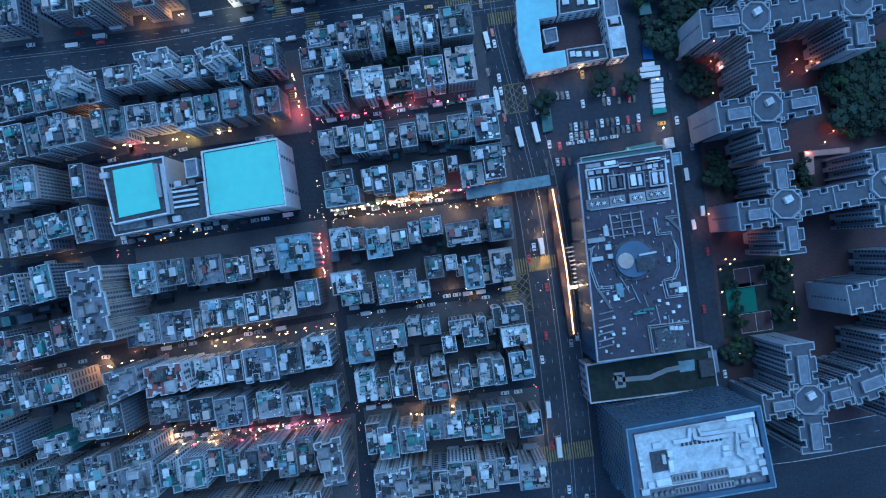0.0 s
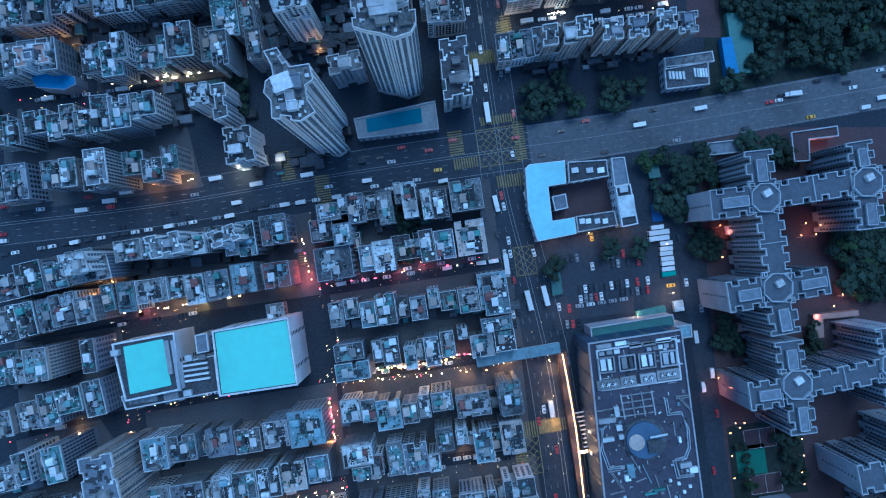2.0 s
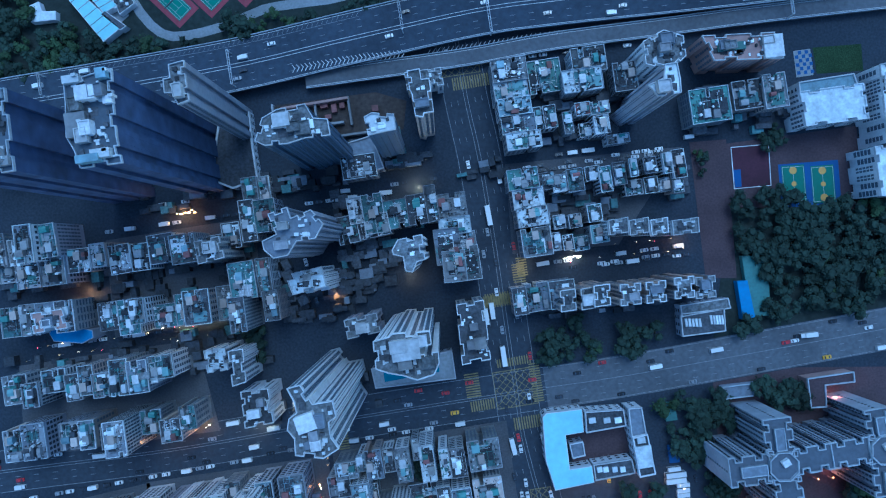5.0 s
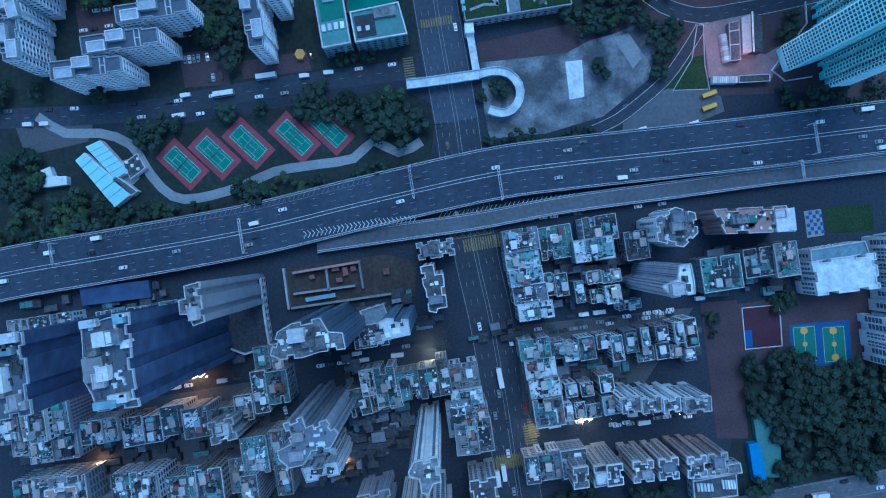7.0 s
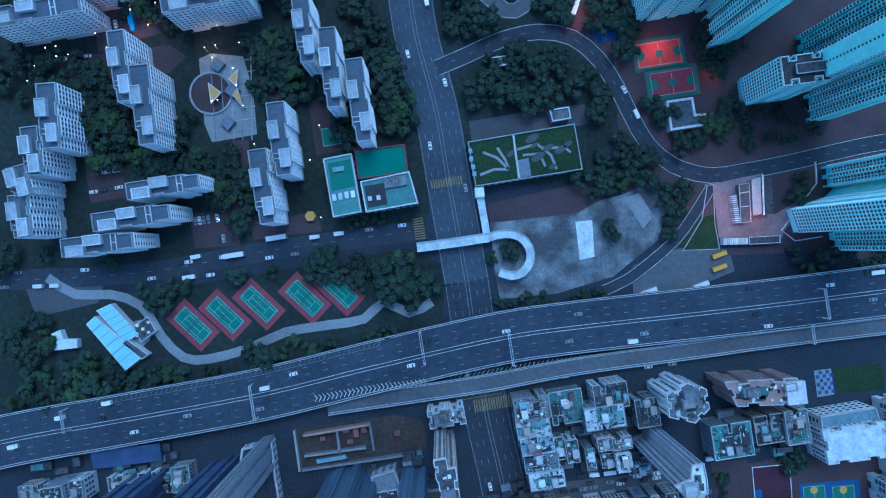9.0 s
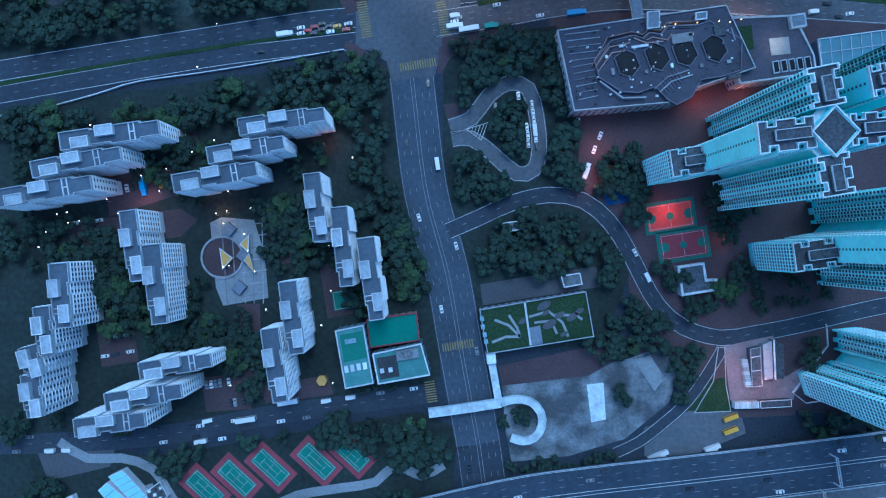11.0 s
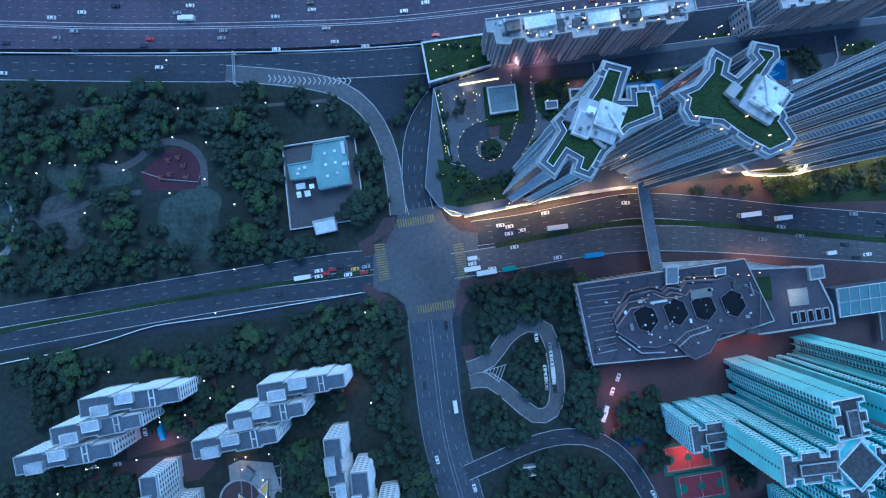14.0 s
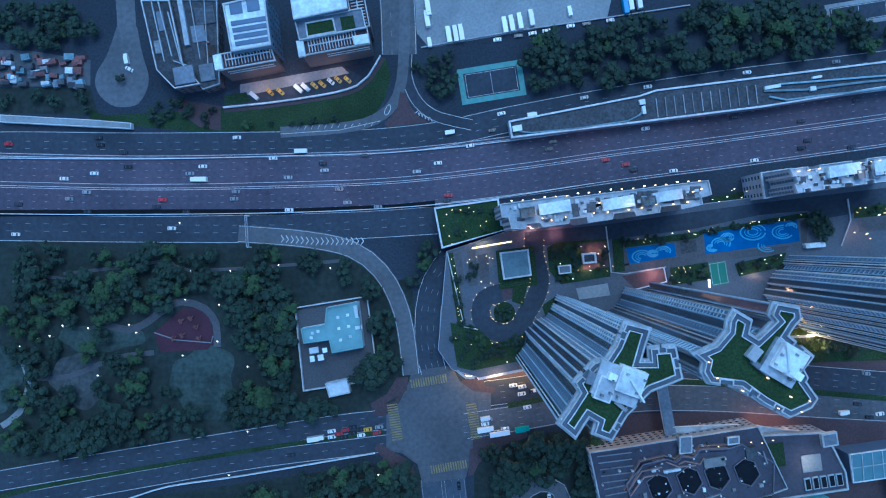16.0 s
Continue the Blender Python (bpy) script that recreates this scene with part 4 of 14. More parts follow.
def lamp(x, y, z=0.0, h=6.0, glow=GLOW_WARM, turn=0.0):
    key = (glow.name, h)
    m = pose(x, y, z, 0, 0, turn)
    if key in LAMPS:
        return copy_thing(LAMPS[key], m)
    ob = thing("street_lamp", x, y, z, turn, "slim metal street lamp with a lit head", "street lamp", "street lamps")
    part("pole", Geo().cylinder(0, 0, 0, 0.1, h, 6).box(0, 0.4, h - 0.1, 0.08, 0.9, 0.08), METAL, ob)
    part("lamp_head", Geo().box(0, 0.8, h - 0.12, 0.5, 0.4, 0.22), glow, ob, "lit lamp head")
    LAMPS[key] = ob
    return ob


def pool_light(x, y, z, watts, colour=(1.0, 0.45, 0.18), r=0.6):
    """The light that a lit shop front or a street lamp throws on the street."""
    d = bpy.data.lights.new("street_light", "POINT")
    d.energy, d.color, d.shadow_soft_size = watts, colour, r
    ob = new("street_light", d)
    ob.location = (x, y, z)
    return ob


def run_of_light(pts, glow, z, wide=0.5, name="light_strip", label="lit warm strip of lamps along a canopy edge"):
    """A lit strip along a wall or canopy edge."""
    line = smooth(pts, 4.0) if len(pts) > 2 else pts
    return tagged(part(name, Geo().strip(line, -wide / 2, wide / 2, z, z + 0.3), glow), label, "light strip")


def lit_front(pts):
    """A lit shop front below the podium's edge, under a narrow canopy; it faces the side to the right of the line."""
    line = smooth(pts)
    ob = tagged(part("light_strip", Geo().strip(line, -0.8, -0.5, 0.4, 6.3), GLOW_STRIP), "golden lit shop front along the podium edge", "lights")
    part("canopy", Geo().strip(line, -0.85, 0.3, 6.3, 6.6), PARAPET_MID, ob)


def stalls(x0, y0, x1, y1, seed, n, shade=(SHED_BLUE, SHED_TEAL, SHED_RUST, SHED_GREY, SHED_WHITE, SHED_GREY), across=2.2):
    """Market stalls with sloping canopies, one after another along a street."""
    rnd = random.Random(seed)
    turn = math.degrees(math.atan2(y1 - y0, x1 - x0))
    for k in range(n):
        t = (k + rnd.uniform(0.3, 0.7)) / n
        s = rnd.uniform(-1, 1) * across
        px, py = x0 + (x1 - x0) * t - math.sin(radians(turn)) * s, y0 + (y1 - y0) * t + math.cos(radians(turn)) * s
        l, w, h = rnd.uniform(2.0, 3.4), rnd.uniform(1.5, 2.2), rnd.uniform(2.0, 2.5)
        ob = thing("market_stall", px, py, 0.02, turn, "market stall under a sheet canopy in the street", "market stall", "market stalls")
        canopy = Geo()
        canopy.v += [(i * l / 2, j * w / 2, h + q + (0.3 if j > 0 else 0)) for q in (0, 0.08) for i, j in ((-1, -1), (1, -1), (1, 1), (-1, 1))]
        canopy.f += [(3, 2, 1, 0), (4, 5, 6, 7), (0, 1, 5, 4), (1, 2, 6, 5), (2, 3, 7, 6), (3, 0, 4, 7)]
        part("canopy", canopy, rnd.choice(shade), ob)
        part("counter", Geo().box(0, 0, 0, l * 0.85, w * 0.7, 0.9), SHED_GREY, ob)
        if rnd.random() < 0.55:
            part("bulb", Geo().box(rnd.uniform(-0.4, 0.4) * l, -w / 2 - 0.25, h - 0.4, 0.45, 0.3, 0.3), rnd.choice([GLOW_WARM, GLOW_WHITE, GLOW_ORANGE]), ob, "bare lit bulb")


def shop_lights(x0, y0, x1, y1, seed, n, glows, z=3.0, size=(0.4, 1.3)):
    """Lit shop signs hung over the pavement along a street."""
    rnd = random.Random(seed)
    turn = math.degrees(math.atan2(y1 - y0, x1 - x0))
    for k in range(n):
        t = (k + rnd.random()) / n
        s = rnd.uniform(-0.7, 0.7)
        up = z + rnd.uniform(-0.5, 1.0)
        ob = part("shop_sign", Geo().box(0, 0, up, rnd.uniform(*size), rnd.uniform(0.3, 0.55), 0.5).box(0, 0, -0.02, 0.1, 0.1, up + 0.05), rnd.choice(glows))
        ob.data.materials.append(METAL)
        for face in list(ob.data.polygons)[6:]:
            face.material_index = 1
        ob.matrix_basis = pose(x0 + (x1 - x0) * t - math.sin(radians(turn)) * s, y0 + (y1 - y0) * t + math.cos(radians(turn)) * s, 0, 0, 0, turn)
        tagged(ob, "small lit shop sign on a post over the pavement", "shop sign", "shop signs")


def street_glints(x0, y0, x1, y1, seed, n, wide=3.2):
    """Many small lamps, bulbs and lit boxes on thin posts along both kerbs of a crowded street."""
    rnd = random.Random(seed)
    turn = math.atan2(y1 - y0, x1 - x0)
    g, slots = Geo(), []
    for k in range(n):
        t, s = rnd.random() ** rnd.choice((0.7, 1.0, 1.4)), rnd.choice((-1, 1)) * wide * rnd.uniform(0.6, 1.1)
        x, y = x0 + (x1 - x0) * t - math.sin(turn) * s, y0 + (y1 - y0) * t + math.cos(turn) * s
        z = rnd.uniform(2.2, 4.2)
        g.box(x, y, 0, 0.08, 0.08, z).box(x, y, z, rnd.uniform(0.14, 0.36), rnd.uniform(0.14, 0.28), 0.2, math.degrees(turn))
        slots += [0] * 6 + [rnd.choice((1, 2, 2, 2, 3, 4))] * 6
    ob = part("street_glints", g, METAL)
    for m in (GLOW_WARM, GLOW_SMALL, GLOW_WHITE, GLOW_RED):
        ob.data.materials.append(m)
    ob.data.polygons.foreach_set("material_index", slots)
    tagged(ob, "small lit lamps and signs crowding a market street", "street lights", "", "stuff")


def footbridge(name, pts, width, z, label, deck=PARAPET, rail=PARAPET, roofed=None):
    line = smooth(pts, 3.0) if len(pts) > 2 else pts
    ob = tagged(new(name), label, "footbridge")
    part("deck", Geo().strip(line, -width / 2, width / 2, z - 0.5, z), deck, ob)
    for s in (-width / 2, width / 2 - 0.2):
        part("railing", Geo().strip(line, s, s + 0.2, z, z + 1.1), rail, ob)
    if roofed:
        part("roof", Geo().strip(line, -width / 2 - 0.3, width / 2 + 0.3, z + 2.6, z + 2.8), roofed, ob)
    for x, y, up, a in along(line, 14.0, 0, 2.0):
        part("column", Geo().cylinder(x, y, 0, 0.4, z - 0.45, 8), PARAPET_DIM, ob)
    return ob


def gantry(x, y, turn, span, z):
    """A sign gantry across the carriageway."""
    ob = thing("sign_gantry", x, y, z, turn, "pale steel sign gantry across the carriageway", "gantry", "gantries")
    truss = Geo().box(0, -0.45, 6.0, span, 0.16, 0.9).box(0, 0.45, 6.0, span, 0.16, 0.9)
    for k in range(int(span / 1.5)):
        truss.box(-span / 2 + 1.5 * k + 0.75, 0, 6.3, 0.12, 0.9, 0.12, 30 if k % 2 else -30)
    part("beam", truss, PARAPET, ob)
    for s in (-1, 1):
        part("post", Geo().box(s * span / 2, 0, -0.02, 0.5, 0.5, 6.9), PARAPET, ob)
    return ob


def pitch(name, x, y, turn, l, w, material, label, surround=None, margin=3.0, z=0.06, lines=True, circles=()):
    """A ball court: coloured surface, its surround and its white lines."""
    ob = thing(name, x, y, 0, turn, label, "sports court", "sports courts")
    if surround:
        part("surround", Geo().box(0, 0, 0, l + 2 * margin, w + 2 * margin, z + 0.045), surround, ob)
    part("surface", Geo().box(0, 0, 0.01, l, w, z + 0.07), material, ob)
    if lines:
        g = Geo().ring(rect(l * 0.94, w * 0.92), 0.16, z + 0.06, z + 0.10)
        g.box(0, 0, z + 0.06, 0.16, w * 0.92, 0.03)
        part("court_line", g, PAINT, ob)
    for cx, cy, r, mat in circles:
        part("painted_circle", Geo().cylinder(cx * l, cy * w, z + 0.05, r, 0.045, 20), mat, ob)
    return ob


def tennis_court(x, y, turn, z=0.0):
    ob = pitch("tennis_court", x, y, turn, 18.5, 8.6, COURT_GREEN, "green tennis court on a dark red surround", COURT_RED, 2.4, z=0.06 + z)
    g = Geo()
    for s in (-1, 1):
        g.box(0, s * 2.6, 0.12, 17.4, 0.12, 0.045)
        g.box(s * 4.8, 0, 0.12, 0.12, 5.3, 0.045)
    g.box(0, 0, 0.12, 9.6, 0.12, 0.045)
    tagged(part("service_line", g, PAINT, ob), kind="stuff")
    part("net", Geo().box(0, 0, 0.09, 0.1, 9.4, 0.95), PARAPET_DIM, ob)
    return ob


def block_of(name, poly, x, y, h, label, wall, roof, rim=PARAPET, rim_wide=0.5, rim_high=1.0, glass_pitch=3.2, z=0.1, storey=3.2, windows=True, category="building", group=""):
    """A building of few storeys on any outline."""
    ob = thing(name, x, y, z, 0, label, category, group)
    part("wall", Geo().prism(poly, -0.1, h), wall, ob)
    part("roof", Geo().prism(inset(poly, rim_wide * 0.6), h - 0.05, h + 0.1), roof, ob)
    if rim:
        part("parapet", Geo().ring(inset(poly, -0.1), rim_wide, h - 0.3, h + rim_high), rim, ob)
    if windows:
        tagged(part("glazing", window_bands(poly, h - 0.5, storey, 1.6, 1.4, glass_pitch, 1.0, 0), GLASS, ob), "dark windows in storeys", kind="stuff")
    return ob


def plant_box(parent, x, y, z, w, d, h, material, turn=8.5, name="plant_unit"):
    return part(name, Geo().box(x, y, z, w, d, h, turn), material, parent)


def plant_boxes(parent, z, boxes):
    """Several units on one roof, each with its place, width, depth, height and material."""
    for x, y, w, d, h, material in boxes:
        plant_box(parent, x, y, z, w, d, h, material)


def parked(x0, y0, x1, y1, n, turn, seed, kinds, fill=0.75, z=0.1):
    """A row of n parking places from one end to the other, some of them empty."""
    rnd = random.Random(seed)
    names = kinds.split()
    line = math.atan2(y1 - y0, x1 - x0)
    need = 1.9 + 2.5 * abs(math.cos(radians(turn) - line))
    last = None
    for k in range(n):
        t = k / max(n - 1, 1)
        run = t * math.hypot(x1 - x0, y1 - y0)
        if rnd.random() < fill and (last is None or run - last > need):
            last = run
            vehicle(rnd.choice(names), x0 + (x1 - x0) * t, y0 + (y1 - y0) * t, turn + rnd.choice((0, 180)) + rnd.uniform(-2, 2), z)


def sunshade(pts, x, y):
    """A triangular sunshade: ochre cloth in a pale frame on three posts."""
    ob = thing("sunshade", x, y, 0.1, 0, "ochre triangular sunshade with a pale frame on posts", "sunshade", "sunshades")
    tri = [(a - x, b - y) for a, b in pts]
    part("cloth", Geo().prism(tri, 3.6, 3.8), OCHRE, ob)
    part("frame", Geo().ring(inset(tri, -0.3), 0.4, 3.5, 3.95), PARAPET, ob, "pale steel frame")
    for a, b in tri:
        part("post", Geo().box(a, b, 0, 0.25, 0.25, 3.7), METAL, ob)


def deck_piece(name, pts, z0, z1, material, label):
    """A bed, pool or paved piece lying on the podium."""
    return tagged(part(name, Geo().prism(pts, z0, z1), material), label, name.split("_")[-1], "", "structure")


def pool_mosaic(x, y, r, n):
    """Pale bands of tiles curling across the bottom of a pool."""
    g = Geo()
    for rr, wide in ((r, 0.7), (r * 0.66, 0.4), (r * 0.4, 0.5)):
        g.strip([(x + rr * math.cos(k / 3 + n), y + rr * 0.62 * math.sin(k / 3 + n)) for k in range(n)], -wide / 2, wide / 2, 6.395, 6.43 + 0.004 * (n % 7))
    return tagged(part("pool_mosaic", g, POOL_PALE), "pale curling bands of tiles in the pool", "mosaic")


def garden_lamps(p, q, r, n, seed):
    """Small lamps strewn over a bed that runs from p to q and from p to r."""
    rnd = random.Random(seed)
    for k in range(n):
        s, t = rnd.random(), rnd.random()
        x, y = p[0] + s * (q[0] - p[0]) + t * (r[0] - p[0]), p[1] + s * (q[1] - p[1]) + t * (r[1] - p[1])
        tagged(part("garden_lamp", Geo().box(x, y, 6.05, 0.26, 0.26, 1.2), rnd.choice((GLOW_WHITE, GLOW_SMALL, GLOW_SMALL))),
               "small lit garden lamp in planting", "garden lamp", "garden lamps")


def kerbside(x0, y0, x1, y1, turn, seed, kinds="white dark grey van white dark", fill=0.6, z=0.12):
    """A street's parked cars and vans, standing bumper to bumper at the kerb, as one object."""
    rnd = random.Random(seed)
    names = kinds.split()
    geo, slots, mats = Geo(), [], []
    length = math.hypot(x1 - x0, y1 - y0)
    run = 2.0
    while run < length - 3:
        kind = rnd.choice(names)
        if rnd.random() < fill:
            a = pose(x0 + (x1 - x0) * run / length, y0 + (y1 - y0) * run / length, z, 0, 0, turn + rnd.choice((0, 180)) + rnd.uniform(-2, 2))
            for child in KINDS[kind].children:
                me, i = child.data, len(geo.v)
                if me.materials[0] not in mats:
                    mats.append(me.materials[0])
                geo.v += [tuple(a @ v.co) for v in me.vertices]
                geo.f += [tuple(i + k for k in p.vertices) for p in me.polygons]
                slots += [mats.index(me.materials[0])] * len(me.polygons)
        run += {"van": 6.0, "minibus": 7.4, "bus": 11.5, "lorry": 9.5}.get(kind, 4.9) + rnd.choice((0.0, 0.3, 1.5))
    if geo.v:
        ob = part("parked_cars", geo, mats[0])
        for m in mats[1:]:
            ob.data.materials.append(m)
        ob.data.polygons.foreach_set("material_index", slots)
        tagged(ob, "cars and vans parked along the kerb of a side street", "parked cars", "", "stuff")


def scatter(parent, pts, z, n, seed, most=1.6):
    """Small plant, vents, boxes and pipes strewn over a large roof."""
    rnd = random.Random(seed)
    xs, ys = [p[0] for p in pts], [p[1] for p in pts]
    geo, slots = Geo(), []
    for k in range(n * 3):
        x, y = rnd.uniform(min(xs), max(xs)), rnd.uniform(min(ys), max(ys))
        if len(slots) < n * 6 and inside(x, y, pts):
            if rnd.random() < 0.25:
                geo.box(x, y, z, rnd.uniform(2, 6), 0.18, 0.35, rnd.choice((8, 98)))
            else:
                geo.box(x, y, z, rnd.uniform(0.3, most), rnd.uniform(0.3, most * 0.8), rnd.uniform(0.3, 1.3), rnd.choice((8, 8, 98, 40)))
            slots += [rnd.choice((0, 0, 1, 2, 2, 3))] * 6
    ob = part("roof_plant", geo, SHED_WHITE, parent)
    for m in (SHED_GREY, ROOF_DARK, SHED_BLUE):
        ob.data.materials.append(m)
    ob.data.polygons.foreach_set("material_index", slots)
    return tagged(ob, "small vents, boxes and pipes", kind="stuff")



# ---------- ground ----------
patch("ground", [(-1500, -1500), (1500, -1500), (1500, 2200), (-1500, 2200)], -0.5, ASPHALT, "dark grey asphalt ground of the city streets", 0.5)

# ---------- roads ----------
AVENUE = [(63.5, -124.6), (61.9, -102.9), (58.1, -64.9), (51.8, -16), (45.6, 24.7), (35.8, 65.4), (26.1, 103.4), (22.5, 128), (17.9, 160.9), (12.2, 201.7), (5.9, 239.8), (-1.5, 275.7), (-9, 334), (-16.8, 381), (-22.6, 417), (-32.1, 456), (-36.8, 499), (-38, 512)]
road("road_avenue", AVENUE[:13], 21.5, "wide grey asphalt avenue with white lane lines", ROAD, paint=PAINT_FAINT, lanes=(-7.5, -4.2, 4.2, 7.5), double=(-0.8, 0.8))
road("road_avenue_north", AVENUE[12:], 21.5, "wide pale grey asphalt avenue with white lane lines", ROAD_MID, paint=PAINT_FAINT, lanes=(-7.5, -4.2, 4.2, 7.5), double=(-0.8, 0.8))
avenue = smooth(AVENUE)
crossroad = road("road_crosstown", [(-262.2, 84.4), (-221.4, 90.1), (-139.9, 99.8), (-58.3, 113.4), (17.9, 124.6), (77.7, 133.2), (145.8, 144.7), (241.2, 161.2)], 21, "wide asphalt road between the street blocks", ROAD, z=0.01, paint=PAINT_FAINT, lanes=(-6.5, -3.3, 3.3, 6.5), double=(-0.6, 0.6))
road("road_crosstown_east", [(36.9, 127.5), (77.7, 133.2), (145.8, 144.7), (241.2, 161.2)], 20, "pale worn asphalt road beside the wooded park", ROAD_LIGHT, z=0.03, paint=PAINT_FAINT, lanes=(-6.5, -3.3, 3.3, 6.5), double=(0,))
estate_road = road("road_estate", [(-260.8, 337.6), (-171.1, 340.3), (-105.7, 350.2), (-32.1, 359.1)], 9.5, "narrow estate road lined with parked cars", ROAD, lanes=(0,), edges=False)
ring_road = road("road_ring", [(-22, 437), (-6.5, 443.4), (9.4, 450.2), (27.2, 453.7), (43.5, 450.7), (56.1, 440.1), (64.8, 426.3), (71.4, 412.6), (79.3, 398.8), (91.3, 388.5), (108.9, 383.3), (125.3, 385.2), (144.4, 388.4), (184.9, 396.9), (208, 400)], 8.5, "curving asphalt road with a white edge line", ROAD, z=0.02, lanes=(0,))
west_road_north = road("road_boulevard_westbound", [(-280.9, 510.7), (-240.1, 517.3), (-185.6, 525.2), (-131.2, 532.8), (-87.6, 538.8), (-63, 540.8)], 10.5, "boulevard carriageway of grey asphalt", ROAD, z=0.02, lanes=(-1.7, 1.7))
west_road_south = road("road_boulevard_eastbound", [(-281.2, 499), (-240.4, 505.6), (-185.9, 514.3), (-131.4, 522.5), (-87.8, 527.1), (-60.5, 529.9)], 9.0, "boulevard carriageway of grey asphalt", ROAD, z=0.02, lanes=(0,))
east_road_north = road("road_boulevard_north", [(-26.1, 551.2), (5.2, 554.7), (32.6, 559.6), (62.6, 564), (100.7, 561.1), (141.5, 555.9), (223.1, 547.9)], 13.0, "broad boulevard carriageway of grey asphalt", ROAD, z=0.02, lanes=(-3, 0, 3))
east_road_south = road("road_boulevard_south", [(-26.4, 536.8), (5, 541.1), (32.3, 545.5), (62.3, 548.2), (100.4, 546.9), (141.2, 543.4), (222.9, 537)], 13.0, "broad boulevard carriageway of worn asphalt", ROAD_WORN, z=0.027, lanes=(-3, 0, 3))
patch("road_junction", [(-64.3, 543), (-58, 549.1), (-53.5, 558), (-51.7, 563.9), (-32.6, 566.3), (-28.7, 558.6), (-22, 554.7), (-13.8, 553.4), (-14.2, 533.3), (-21.9, 528), (-25.4, 517.2), (-26.9, 511.8), (-47.9, 510), (-49.9, 519), (-57.4, 524.6), (-64.7, 525.6)], 0.08, ROAD_WORN, "worn asphalt of a wide road junction", 0.06, category="road")
patch("pavement", [(-68.9, 547.4), (-60.2, 549.4), (-55.7, 557), (-53.5, 558), (-59.7, 546.7), (-65.7, 542.5), (-70.6, 542.6)], 0, PAVING_RED, "red brick pavement at a road junction", 0.155, category="pavement")
patch("pavement", [(-66.1, 524), (-58.5, 523.3), (-52.1, 517.7), (-50.6, 511.7), (-56.5, 511.8), (-62.1, 517.9), (-67.3, 520.2)], 0, PAVING_RED, "red brick pavement at a road junction", 0.155, category="pavement")
patch("pavement", [(-24.7, 525.4), (-20.9, 527.5), (-10.2, 530), (-8.9, 525.1), (-19.4, 520.4), (-23.3, 513.1), (-25.5, 513.1)], 0, PAVING_RED, "red brick pavement at a road junction", 0.155, category="pavement")
patch("pavement", [(-28.4, 558.1), (-24.6, 560.2), (-17.9, 556.2), (-11.6, 555), (-12.2, 552.3), (-22, 553.6)], 0, PAVING_RED, "red brick pavement at a road junction", 0.155, category="pavement")
loop_road = road("road_turning_loop", [(-20, 487.2), (-9.6, 491.1), (-1.2, 501.8), (8.4, 507.9), (17.9, 505), (21.7, 491.8), (22.8, 475.5), (19.9, 466), (11.7, 464.2), (1, 473.2), (-9.8, 481.5), (-19.3, 481.2)], 8.0, "pale asphalt turning loop round a planted island", ROAD_LIGHT, z=0.03, edges=True)
ramp_road = road("road_slip", [(-133.3, 631.8), (-100.8, 628.4), (-79.2, 623.1), (-65.8, 612.7), (-58, 599), (-54.2, 584), (-52, 562.2)], 8.5, "curving slip road of grey asphalt", ROAD_LIGHT, z=0.075, edges=True)
approach_road = road("road_approach", [(-31.8, 617.5), (-39.3, 606.8), (-43.1, 593.3), (-43.5, 575.6), (-41.1, 563.3)], 13.0, "four-lane approach road to the junction", ROAD, z=0.03, lanes=(-3, 0, 3))
expressway = viaduct("elevated_expressway", [(-278.7, 251.1), (-225.3, 263.2), (-172, 271.8), (-107.9, 282.6), (-54.4, 294.7), (4.4, 307.2), (41.8, 312.1), (95.2, 317.2), (148.6, 322.6), (255.5, 334.5)], 25, "raised concrete expressway with pale parapets and gantries", 7.0, lanes=(-8.5, -5.2, 4.2, 7.6), double=(-1.0, 0.6))
slip_way = viaduct("elevated_slip_road", [(-76.5, 275.8), (-38.8, 280.7), (1.6, 286.1), (42, 293.1), (95.9, 299.6), (149.9, 306.1), (257.7, 317)], 8.5, "raised slip road beside the expressway", 4.0, lanes=(), double=(), material=ROAD_LIGHT)
highway = road("road_highway", [(-314.6, 661.3), (-247, 658.4), (-179.4, 655.6), (-111.7, 655.2), (-57.4, 656.2), (-3, 660.9), (51.5, 667.4), (106.1, 673.2), (179.2, 681.7), (242.6, 689.8)], 30, "broad highway of reddish grey asphalt with white lines", HIGHWAY, z=0.06, lanes=(-11.5, -8.2, -4.9, 4.2, 7.5, 10.8), double=(-0.9, -1.8, 0.9, -13.4, 13.2), dash=1.8, gap=6.0)
frontage_road = road("road_frontage", [(-314.2, 676.9), (-246.6, 677.1), (-178.9, 675.1), (-111.2, 674.2), (-70.5, 674.4), (-35.2, 677.4), (-2.5, 683.7), (52.1, 692.6), (106.6, 699.6), (179.7, 706.9), (243, 714.3)], 13, "asphalt service road beside the highway", ROAD, z=0.05, lanes=(-2, 1.5))
lower_road = road("road_lower", [(-315.1, 640.1), (-247.6, 637.6), (-179.9, 635.3), (-112.2, 633.8), (-71.4, 634.8), (-36.1, 636.2)], 14, "sunken asphalt road under the highway wall", ROAD, z=0.03, lanes=(-1.8, 1.8))

